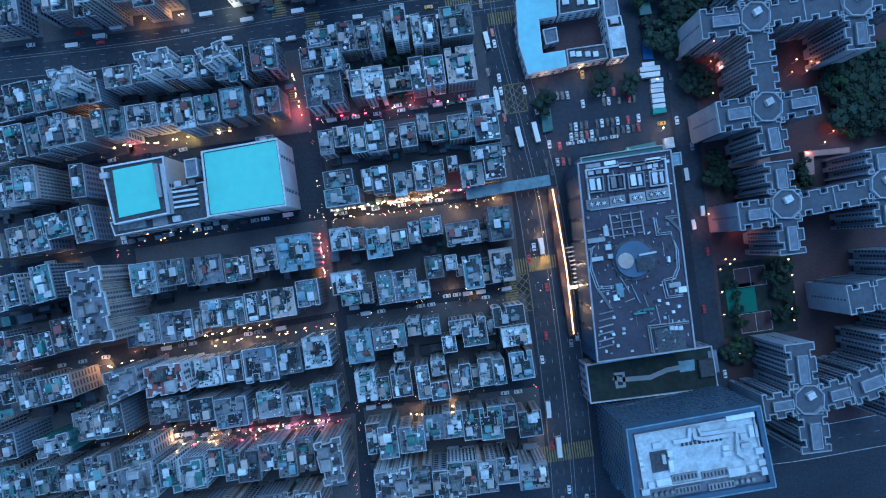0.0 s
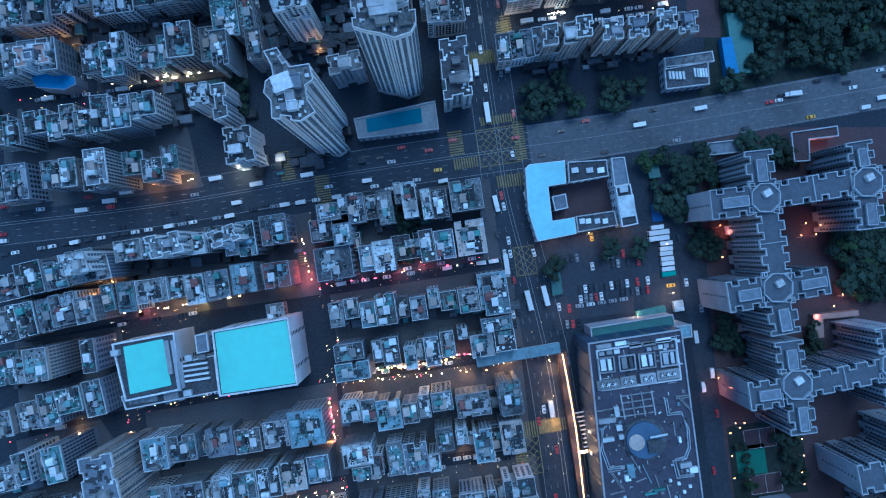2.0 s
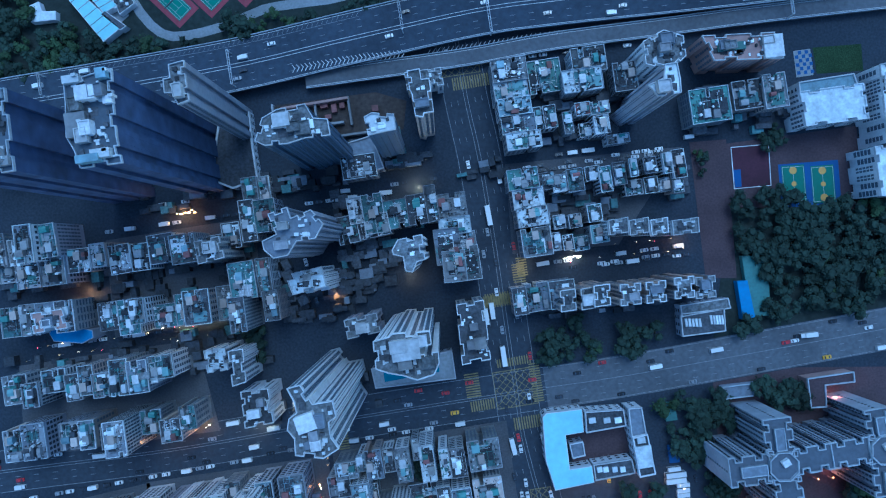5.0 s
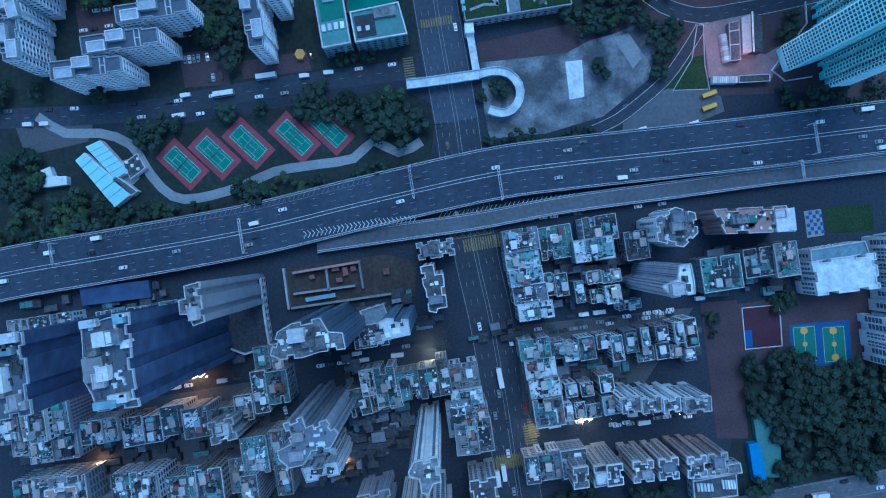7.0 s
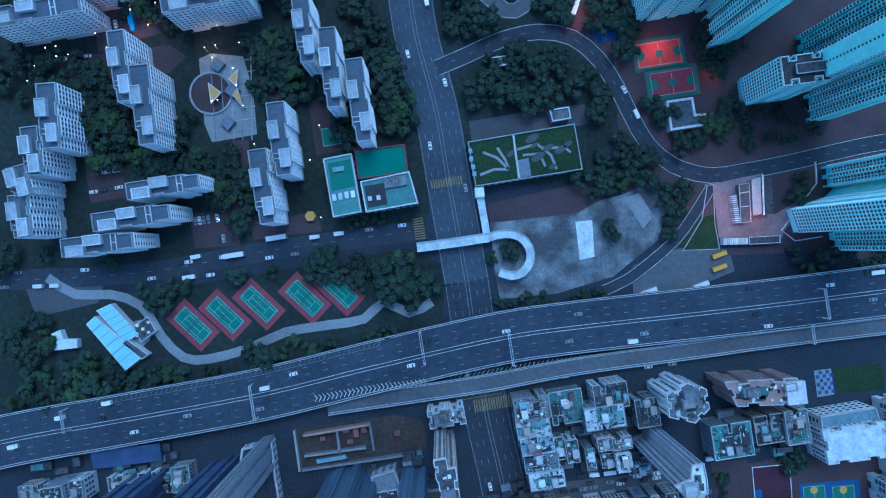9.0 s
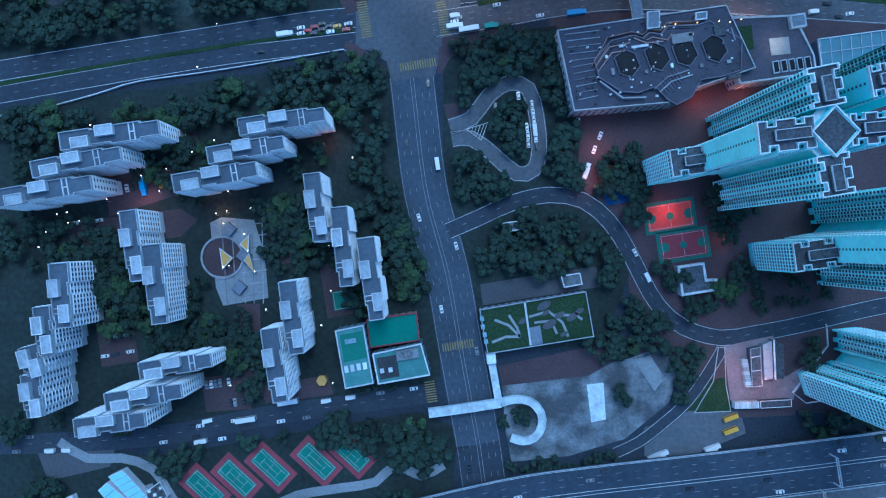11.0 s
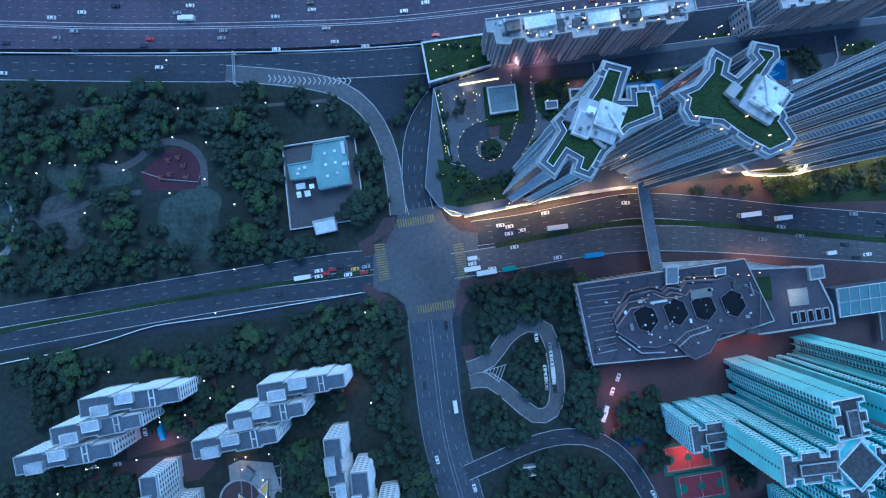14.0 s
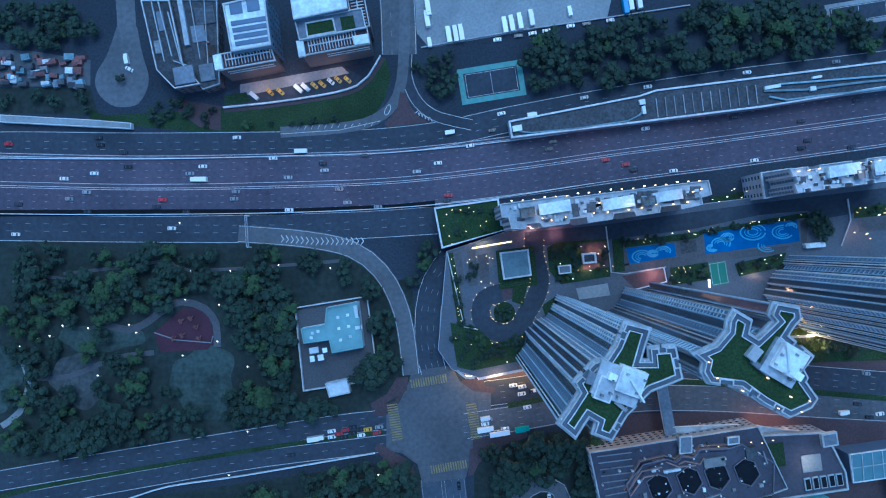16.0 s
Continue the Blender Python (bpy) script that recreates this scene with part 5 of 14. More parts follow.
# ---------- parks and pavements ----------
patch("park_ground", [(-249.7, 348.3), (-165.8, 330.7), (-37.7, 350.5), (-18.7, 342), (-21.9, 312.1), (-117.5, 293.2), (-251.1, 273.5)], 0.0, SCRUB, "dark planted park ground", 0.06, category="ground")
patch("park_ground", [(-262.5, 609.5), (-50.9, 608), (-46.5, 559), (-68.7, 539.1), (-90.6, 530), (-188.6, 518.4), (-264.9, 506.4)], 0.0, SCRUB, "dark park ground under trees", 0.04, category="ground")
patch("park_ground", [(-256.8, 497.2), (-60.7, 520.6), (-45.9, 514.9), (-29.8, 432.9), (-28.4, 362), (-259.5, 366.7)], 0.0, SCRUB, "dark planted ground between the housing blocks", 0.04, category="ground")
patch("park_ground", [(-247.2, 489.5), (-32.8, 486.3), (-26.5, 366.6), (-165.6, 344.3), (-249.8, 342.9)], 0.0, SCRUB, "dark planted ground between the housing blocks", 0.03, category="ground")
patch("park_ground", [(-22.5, 528), (32.1, 535.2), (39.4, 488.8), (52.2, 444.9), (65.2, 414.7), (50.9, 379.5), (-6.3, 380.7), (-16.5, 416.3), (-23.6, 470.9)], 0.0, SCRUB, "planted ground beside the turning loop", 0.04, category="ground")
patch("park_ground", [(128.3, 228.2), (239.9, 232.8), (239.1, 151.2), (116.6, 141.3)], 0.0, SCRUB, "dark wooded park ground", 0.04, category="ground")
patch("plaza", [(28.1, 540.7), (195.7, 541.6), (192.4, 357.6), (69.7, 360.1), (62.8, 431.1), (41.4, 453.3)], 0.0, PAVING_RED, "reddish brick paving between the towers", 0.03, category="pavement")
patch("estate_ground", [(117, 136), (232.3, 136), (232.3, -86.6), (134.6, -86.6)], 0.0, PAVING_RED, "reddish paved ground between estate towers", 0.03, category="pavement")
patch("estate_ground", [(73, 468.5), (203.9, 477.4), (202, 338.6), (106.8, 353.7), (72, 400.5)], 0.0, PAVING_RED, "reddish paved ground between the towers", 0.025, category="pavement")
patch("park_ground", [(-259.4, 632.5), (-126.7, 628.7), (-91.5, 625.2), (-64.5, 615.7), (-56.8, 595.2), (-70.6, 587.3), (-260.2, 596.7)], 0.0, SCRUB, "dark planted bank below the highway", 0.046, category="ground")
glade(-212.5, 563, 13, 12, 5, GLADE_SAND, "bare sandy clearing in the park")
glade(-152, 561, 17, 16, 6, GLADE, "misty green lawn in the park")
glade(-201, 583, 19, 7, 7, GLADE, "dull green lawn beside the park path")
glade(-258, 563, 17, 19, 8, GLADE, "round lawn within a park path")
GLADES.append([(-177, 586), (-161.2, 600), (-145, 600), (-142, 580.5), (-149, 574), (-174, 573)])
for a in [[(-70.6, 545.1), (-54.1, 554.9), (-53.5, 560.9), (-58.9, 561.0), (-63.7, 553.2), (-71.9, 548.7)], [(-34.1, 577.1), (-26.8, 562.5), (-18.6, 561.8), (-16.0, 555.8), (-22.5, 555.3), (-28.4, 562.0), (-35.7, 575.7)], [(-68.2, 529.6), (-54.8, 521.2), (-54.9, 516.8), (-64.3, 520.5), (-70.5, 526.9)], [(-23.1, 530.3), (2.6, 534.2), (3.9, 530.9), (-8.4, 527.3), (-16.7, 521.5), (-22.8, 517.2)]]:
    patch("pavement", a, 0, PAVING_RED, "red paved corner of the junction", 0.24, category="pavement")
patch("lawn", [(121.1, 580), (141.6, 582.9), (190.7, 587.3), (190.3, 564.1), (130.3, 563.5)], 0, GRASS, "lit lawn of a small garden below the towers", 0.16, category="ground")
grove([(122.4, 579.2), (141.6, 582.3), (190.7, 586.7), (190.3, 565.5), (131.7, 564.6)], 6, 0.7, 101, 0.3)
for a, b in [(123.6, 576.2), (143.6, 573.1), (159.8, 580.8), (173.1, 573.8)]:
    pool_light(a, b, 6, 350, (1.0, 0.6, 0.2))

# ---------- tenement blocks east of the market street ----------
patch("pavement", [(-61.3, 61.3), (23, 73.6), (17.9, 111.9), (-66.2, 99.4)], 0.0, PAVING, "grey concrete pavement with a kerb round a street block", 0.15, category="pavement")
quarter([(-56.3, 95.0, 10.0, 7.5, 20, ROOF), (-49.8, 97.9, 3.1, 7.5, 18, SHED_BLUE), (-44.2, 96.7, 7.5, 13.2, 17, ROOF_SLATE), (-37.6, 97.5, 5.0, 10.9, 13, ROOF_DARK), (-30.5, 97.1, 6.4, 15.0, 20, ROOF), (-25.1, 103.6, 3.1, 9.5, 18, SHED_GREY), (-19.4, 99.9, 6.2, 15.6, 27, WHITE_ROOF), (-11.9, 98.4, 4.1, 13.5, 22, WHITE_ROOF), (-5.9, 98.4, 6.8, 12.5, 22, ROOF_DARK), (5.9, 102.2, 14.2, 13.5, 22, ROOF)], 131)
quarter([(-59.9, 86.7, 10.0, 9.8, 17, ROOF_DARK), (-53.7, 72.0, 16.1, 14.3, 20, ROOF_DARK), (-49.5, 84.8, 7.8, 9.8, 24, SHED_BLUE), (-45.5, 81.6, 5.0, 8.2, 10, ROOF_DARK), (-38.8, 74.1, 5.8, 11.3, 23, ROOF_SLATE), (-31.2, 75.1, 8.9, 13.8, 21, WHITE_ROOF), (-21.5, 79.2, 13.2, 11.5, 8, ROOF_DARK), (-11.8, 79.7, 6.1, 14.3, 19, ROOF), (-3.8, 80.2, 8.6, 12.8, 21, ROOF_SLATE), (8.0, 83.3, 13.0, 15.5, 20, WALL_WARM)], 161)
for x, y in [(-24.1, 87.3), (-20.1, 83.8), (-23.1, 79.2), (-18.8, 75.8), (-24.7, 74.4)]:
    tree(x, y, 0.8)
patch("pavement", [(-53.5, 18.6), (33.9, 31.2), (27.7, 69.5), (-58.9, 56.4)], 0.0, PAVING, "grey concrete pavement with a kerb round a street block", 0.15, category="pavement")
quarter([(-53.0, 48.4, 6.2, 11.0, 18, ROOF), (-46.4, 51.2, 6.2, 9.0, 17, ROOF_SLATE), (-38.1, 48.9, 6.6, 11.3, 22, SHED_BLUE), (-30.3, 50.9, 8.4, 13.6, 20, ROOF), (-23.4, 51.3, 5.5, 9.7, 12, ROOF_DARK), (-15.6, 51.5, 7.1, 10.4, 20, ROOF_SLATE), (-8.9, 56.2, 5.1, 8.9, 22, WHITE_ROOF), (-2.0, 54.4, 7.6, 8.4, 13, ROOF_DARK), (7.0, 55.1, 8.9, 10.6, 21, ROOF), (19.4, 55.4, 10.9, 13.2, 22, SHED_BLUE)], 191)
quarter([(-47.2, 31.8, 13.0, 7.3, 20, ROOF_DARK), (-45.2, 23.4, 15.2, 7.7, 22, SHED_BLUE), (-34.7, 31.5, 4.1, 9.8, 16, ROOF_SLATE), (-28.4, 31.6, 7.5, 12.5, 16, ROOF), (-19.2, 29.2, 5.1, 10.2, 20, WHITE_ROOF), (-14.9, 31.6, 2.9, 9.7, 11, ROOF_DARK), (-9.5, 32.6, 6.3, 12.7, 24, ROOF_SLATE), (-2.6, 34.7, 6.2, 11.5, 16, ROOF), (4.2, 39.7, 4.4, 5.4, 16, WHITE_ROOF), (13.3, 33.9, 10.1, 10.1, 16, SHED_GREY), (19.7, 44.1, 13.8, 6.1, 19, SHED_BLUE), (23.4, 36.7, 9.0, 9.5, 19, ROOF_DARK)], 221)
patch("pavement", [(-48.4, -26.1), (37.5, -15.1), (33, 25.5), (-53.7, 13.8)], 0.0, PAVING, "grey concrete pavement with a kerb round a street block", 0.15, category="pavement")
quarter([(-46.9, 4.6, 8.5, 10.0, 17, WHITE_ROOF), (-38.6, 4.6, 6.4, 10.0, 17, ROOF), (-29.4, 2.8, 11.1, 13.4, 17, SHED_BLUE), (-19.3, 4.3, 6.9, 8.7, 21, ROOF_DARK), (-12.9, 7.5, 4.8, 9.9, 22, WHITE_ROOF), (-5.2, 10.3, 9.1, 8.1, 24, ROOF_SLATE), (9.1, 7.2, 15.2, 10.3, 17, ROOF), (19.2, 8.1, 4.8, 8.5, 7, ROOF_DARK), (25.6, 10.7, 10.7, 13.3, 21, ROOF_SLATE)], 251)
quarter([(-42.3, -14.7, 11.4, 8.4, 21, WHITE_ROOF), (-41.1, -22.3, 8.4, 5.3, 22, ROOF_DARK), (-34.3, -20.2, 4.4, 9.0, 17, SHED_RUST), (-26.4, -17.6, 7.0, 14.7, 16, ROOF), (-17.0, -16.6, 10.5, 13.6, 18, ROOF_SLATE), (-8.4, -18.4, 4.8, 7.5, 20, WHITE_ROOF), (-4.0, -8.0, 7.7, 9.9, 20, ROOF), (3.7, -6.0, 5.1, 6.5, 22, SHED_GREY), (8.2, -9.8, 4.2, 5.4, 9, ROOF_DARK), (13.6, -10.4, 8.1, 14.7, 21, SHED_BLUE), (20.5, -10.3, 4.8, 12.3, 8, ROOF_DARK), (26.8, -7.2, 10.3, 14.9, 18, WALL_WARM)], 281)
patch("pavement", [(-40.7, -70.6), (45.4, -60.6), (39.3, -20.7), (-46.5, -31.9)], 0.0, PAVING, "grey concrete pavement with a kerb round a street block", 0.15, category="pavement")
quarter([(-37.5, -43.7, 11.2, 14.8, 20, SHED_BLUE), (-23.8, -39.2, 14.4, 9.8, 24, ROOF), (-20.0, -49.2, 4.4, 4.4, 16, WHITE_ROOF), (-13.3, -35.3, 5.6, 7.8, 18, WHITE_ROOF), (-5.3, -35.2, 7.7, 7.5, 18, SHED_BLUE), (2.9, -43.0, 6.1, 7.0, 20, ROOF_DARK), (5.6, -35.3, 5.4, 6.0, 20, ROOF_SLATE), (14.2, -37.1, 10.9, 12.3, 21, ROOF), (22.1, -36.2, 4.0, 7.8, 8, ROOF_DARK), (29.8, -30.1, 14.0, 8.7, 20, ROOF_DARK), (32.7, -38.9, 12.6, 8.2, 23, WHITE_ROOF)], 311)
quarter([(-34.3, -61.0, 8.6, 13.4, 24, WHITE_ROOF), (-27.0, -64.3, 5.0, 10.4, 12, ROOF_DARK), (-18.7, -60.3, 8.9, 12.3, 20, ROOF), (-8.7, -59.4, 5.8, 14.6, 23, ROOF_SLATE), (-2.1, -53.1, 6.4, 7.0, 21, WHITE_ROOF), (-1.0, -63.5, 8.1, 7.9, 22, ROOF_DARK), (5.5, -59.9, 3.6, 10.0, 17, SHED_GREY), (10.3, -58.0, 5.1, 11.7, 18, ROOF_DARK), (15.3, -59.9, 4.5, 9.7, 7, ROOF_DARK), (19.5, -55.5, 6.1, 12.4, 19, ROOF), (25.2, -54.6, 5.0, 11.2, 24, ROOF_SLATE), (35.2, -51.9, 10.1, 12.2, 23, SHED_BLUE)], 341)
row(-34.7, -86.0, 44.4, -76.3, 15, 20, 342, 6.5, 12, 3.5)
row(-30.2, -106.2, 46.6, -98.1, 15, 22, 343, 6.5, 12, 3.5)
patch("pavement", [(-31.6, -116.5), (50.4, -107.8), (45.8, -66), (-38.5, -76.3)], 0.0, PAVING, "grey concrete pavement with a kerb round a street block", 0.15, category="pavement")

# ---------- tenement blocks in the middle ----------
patch("pavement", [(-150.2, 44.5), (-62.9, 56.5), (-68.2, 96.1), (-155.6, 83.8)], 0.0, PAVING, "grey concrete pavement with a kerb round a street block", 0.15, category="pavement")
quarter([(-147.1, 78.0, 12.0, 9.2, 19, ROOF), (-133.5, 78.7, 9.3, 8.4, 24, ROOF_DARK), (-123.4, 80.2, 8.3, 9.3, 24, ROOF_SLATE), (-114.6, 80.9, 7.8, 9.3, 24, WHITE_ROOF), (-108.9, 83.5, 7.5, 10.5, 16, ROOF_DARK), (-99.2, 81.8, 5.3, 12.4, 24, SHED_GREY), (-92.6, 83.1, 7.6, 15.4, 22, SHED_BLUE), (-80.5, 87.0, 11.4, 13.2, 22, ROOF)], 373)
quarter([(-147.8, 57.0, 7.7, 13.6, 19, SHED_BLUE), (-135.5, 59.8, 14.0, 10.4, 21, ROOF), (-125.1, 61.4, 6.9, 9.7, 19, ROOF_DARK), (-115.3, 60.5, 8.1, 13.4, 23, WHITE_ROOF), (-105.6, 62.6, 10.1, 12.5, 22, ROOF_SLATE), (-93.8, 65.4, 10.6, 13.2, 23, SHED_BLUE), (-89.6, 67.1, 2.4, 9.7, 12, ROOF_DARK), (-79.4, 66.8, 11.7, 11.3, 21, SHED_RUST)], 403)
patch("pavement", [(-141.8, -45.4), (-50, -29.8), (-56.3, 14.5), (-148, 0.1)], 0.0, PAVING, "grey concrete pavement with a kerb round a street block", 0.15, category="pavement")
quarter([(-134.1, -13.4, 11.2, 14.2, 22, SHED_BLUE), (-121.4, -10.5, 12.4, 11.3, 23, ROOF), (-116.1, -12.3, 3.9, 9.2, 13, ROOF_DARK), (-106.3, -9.4, 11.8, 12.7, 17, ROOF_SLATE), (-93.8, -9.2, 11.6, 10.8, 16, ROOF), (-79.2, -4.1, 10.8, 11.2, 24, SHED_GREY), (-65.8, -1.6, 15.4, 15.8, 23, SHED_BLUE)], 433)
quarter([(-136.6, -37.3, 14.7, 13.4, 17, ROOF), (-121.2, -35.2, 14.7, 13.4, 17, ROOF_SLATE), (-113.3, -34.3, 2.9, 10.9, 12, ROOF_DARK), (-103.1, -28.7, 8.3, 12.2, 24, WHITE_ROOF), (-94.6, -28.3, 10.2, 12.3, 20, ROOF), (-82.5, -25.6, 10.3, 12.9, 24, ROOF_DARK), (-72.1, -24.1, 10.7, 12.6, 20, WALL_WARM), (-60.2, -19.6, 9.6, 11.5, 24, ROOF_SLATE)], 463)
patch("pavement", [(-130.6, -85.4), (-44.6, -73), (-51.4, -32.7), (-137.6, -48.4)], 0.0, PAVING, "grey concrete pavement with a kerb round a street block", 0.15, category="pavement")
quarter([(-120.2, -57.3, 14.5, 10.4, 21, ROOF), (-106.9, -56.0, 12.4, 12.7, 17, WHITE_ROOF), (-94.7, -53.8, 8.7, 11.9, 20, ROOF_DARK), (-81.4, -51.6, 14.7, 14.9, 23, ROOF_SLATE), (-68.8, -50.1, 10.4, 11.6, 21, ROOF), (-56.3, -46.0, 11.6, 13.7, 23, WHITE_ROOF)], 493)
quarter([(-124.6, -72.9, 17.5, 11.2, 18, ROOF), (-107.7, -71.9, 11.1, 10.3, 23, ROOF_DARK), (-94.7, -73.2, 13.9, 13.0, 22, ROOF_SLATE), (-87.9, -74.3, 3.7, 9.7, 12, ROOF_DARK), (-78.1, -70.0, 10.8, 11.9, 19, SHED_GREY), (-66.2, -69.9, 11.5, 10.2, 19, ROOF), (-52.9, -66.8, 11.7, 13.8, 21, SHED_BLUE)], 523)
row(-121.9, -100.0, -43.3, -89.2, 15, 24, 524, 6.5, 12, 3.5)
row(-119.4, -123.2, -43.3, -113.1, 15, 24, 525, 6.5, 12, 3.5)
patch("pavement", [(-120.6, -133.6), (-39.3, -122.8), (-42.1, -78.8), (-125.9, -90.3)], 0.0, PAVING, "grey concrete pavement with a kerb round a street block", 0.15, category="pavement")

# ---------- tenement blocks in the west ----------
row(-203.7, 62.3, -154.2, 73.3, 15, 26, 526, 6.5, 12, 5)
row(-205.0, 44.3, -152.7, 55.7, 15, 24, 527, 6.5, 12, 4)
patch("pavement", [(-205.3, 33.9), (-148, 46.4), (-153.9, 83.7), (-208.4, 71.6)], 0.0, PAVING, "grey concrete pavement with a kerb round a street block", 0.15, category="pavement")
row(-206.4, 24.3, -160.7, 31.2, 15, 22, 528, 6.5, 12, 3.5)
row(-206.4, 1.5, -158.2, 11.7, 15, 22, 529, 6.5, 12, 3.5)
patch("pavement", [(-207.5, -8.9), (-154.1, 2.1), (-159.6, 41.6), (-210.5, 33.9)], 0.0, PAVING, "grey concrete pavement with a kerb round a street block", 0.15, category="pavement")
row(-205.0, -22.4, -169.3, -13.6, 15, 24, 530, 6.5, 12, 3.5)
row(-205.0, -46.4, -148.4, -33.8, 15, 24, 531, 6.5, 12, 3.5)
patch("pavement", [(-205.1, -56.8), (-143.5, -43), (-169.2, -3.2), (-209.9, -13.2)], 0.0, PAVING, "grey concrete pavement with a kerb round a street block", 0.15, category="pavement")
row(-204.4, -68.0, -164.7, -58.0, 15, 25, 532, 6.5, 12, 3.5)
row(-205.0, -86.7, -138.3, -74.1, 15, 24, 533, 6.5, 12, 3.5)
patch("pavement", [(-205.1, -97.1), (-133.3, -83.3), (-164.6, -47.6), (-209.4, -58.8)], 0.0, PAVING, "grey concrete pavement with a kerb round a street block", 0.15, category="pavement")
row(-203.7, -106.1, -128.6, -92.9, 15, 26, 534, 6.5, 12, 3.5)
row(-203.7, -122.4, -128.6, -112.4, 15, 26, 535, 6.5, 12, 3.5)
patch("pavement", [(-204.5, -132.8), (-124.3, -121.9), (-127.8, -82.5), (-208, -96.6)], 0.0, PAVING, "grey concrete pavement with a kerb round a street block", 0.15, category="pavement")
for a, b, c, d, e, f in [(-64.9, 86.0, 19.3, 98.2, 536, 31), (-56.7, 40.2, 30.1, 52.9, 537, 32), (-51.3, -6.0, 34.2, 5.2, 538, 31), (-43.4, -54.0, 41.8, -43.4, 539, 31), (-34.7, -102.3, 48.3, -93.1, 540, 30), (-159.9, 68.7, -72.2, 80.6, 541, 32), (-151.2, -23.6, -59.2, -8.7, 542, 33), (-140.0, -70.3, -53.7, -56.7, 543, 31), (-130.0, -120.2, -46.7, -108.8, 544, 30), (-220.9, 57.8, -166.1, 69.8, 545, 20), (-220.9, 13.8, -170.7, 23.1, 546, 18), (-220.9, -37.2, -172.1, -25.5, 547, 18), (-220.9, -83.3, -163.9, -71.4, 548, 21), (-220.9, -124.0, -139.5, -111.3, 549, 30)]:
    alley(a, b, c, d, e, 6.0, f)
for a, b, c, d, e in [(-56.6, 63.6, 20.6, 75.2, 60), (-55.2, 61.4, 23.3, 72.8, 61), (-49.8, 17.0, 31.4, 27.9, 62), (-44.4, -28.4, 36.8, -18.1, 63), (-39.0, -31.1, 39.5, -20.6, 64), (-36.3, -76.0, 44.9, -67.4, 65), (-160.7, 42.2, -120.1, 48.4, 66), (-154.0, 3.0, -60.6, 18.7, 67), (-149.9, -28.1, -144.5, -26.8, 68), (-145.8, -49.8, -52.5, -33.6, 69), (-133.7, -90.4, -49.8, -76.0, 70), (-212.1, 38.2, -168.8, 46.3, 71), (-212.1, -10.6, -171.6, -3.8, 72), (-212.1, -61.4, -158.0, -51.1, 73), (-212.1, -103.1, -144.5, -90.4, 74)]:
    kerbside(a, b, c, d, 8.5, e)
    street_glints(a, b, c, d, e, int(math.hypot(c - a, d - b) * 0.22))

for a, b, c, d, e, f in [(-66, 100, -55, 18, 21, 40), (-55, 18, -38, -118, 22, 60), (-161, 64, -152, -8, 23, 30), (-152, -8, -131, -113, 24, 40), (38, 60, 50, -30, 25, 20), (-212, 146, -105, 160, 26, 30), (30, 188, 105, 197, 27, 14), (-62, 15, 28, 27, 28, 60), (-150, -90, -45, -78, 29, 70)]:
    street_glints(a, b, c, d, e, f)

# ---------- blocks north of the crosstown road ----------
row(-212.3, 130.8, -132.4, 141.8, 15, 22, 550, 6.5, 12, 5)
row(-212.4, 106.7, -123.6, 118.1, 15, 22, 551, 6.5, 12, 5)
patch("pavement", [(-213.6, 96.3), (-119.6, 108.4), (-131.2, 152.2), (-216.3, 140.5)], 0.0, PAVING, "grey concrete pavement with a kerb round a street block", 0.15, category="pavement")
row(-170.0, 190.8, -103.5, 200.7, 15, 20, 552, 6.5, 12, 3.5)
row(-168.8, 163.9, -102.4, 172.5, 15, 20, 553, 6.5, 12, 3.5)
patch("pavement", [(-169.9, 153.5), (-98.3, 162.9), (-102.4, 211.1), (-174.1, 200.4)], 0.0, PAVING, "grey concrete pavement with a kerb round a street block", 0.15, category="pavement")
patch("pavement", [(21.6, 192), (72.7, 196), (104, 242.8), (18.5, 235.2)], 0.0, PAVING, "grey concrete pavement with a kerb round a street block", 0.15, category="pavement")
row(20.2, 170.2, 48.7, 173.9, 12, 16, 559, 6.5, 12, 3.5)
row(-213.4, 184.6, -172.5, 189.5, 15, 20, 561, 6.5, 12, 3.5)
row(-213.5, 162.9, -177.7, 166.5, 14, 20, 562, 6.5, 12, 3.5)
row(-59.5, 203.0, -36.3, 208.0, 12, 18, 563, 6.5, 12, 3.5)
row(-15.4, 195.3, -3.8, 196.5, 16, 17, 565, 6.5, 12, 3.5)
row(-11.7, 185.4, -1.4, 186.5, 16, 19, 566, 6.5, 12, 3.5)
tenement(19.2, 276.3, 16.0, 10.3, 8, 17, 567, roof=ROOF)
tenement(20.0, 267.3, 15.5, 8.8, 8, 16, 568, roof=WHITE_ROOF)
tenement(21.6, 259.5, 14.9, 7.7, 8, 17, 569, roof=SHED_BLUE)
tenement(23.4, 251.7, 15.5, 8.3, 8, 16, 570, roof=ROOF_SLATE)
tenement(25.6, 243.9, 15.9, 7.7, 8, 18, 571, roof=WHITE_ROOF)
tenement(25.0, 226.4, 13.9, 9.3, 8, 17, 572, roof=SHED_TEAL)
tenement(27.6, 217.4, 14.0, 8.8, 8, 16, 573, roof=WHITE_ROOF)
tenement(29.2, 209.0, 14.3, 8.7, 8, 19, 574, roof=WHITE_ROOF)
tenement(31.0, 197.5, 13.4, 12.8, 8, 18, 575, roof=ROOF)
tenement(-7.4, 214.5, 12.9, 11.4, 8, 16, 576, roof=ROOF)
tenement(-6.3, 205.2, 14.4, 7.7, 8, 18, 577, roof=WHITE_ROOF)
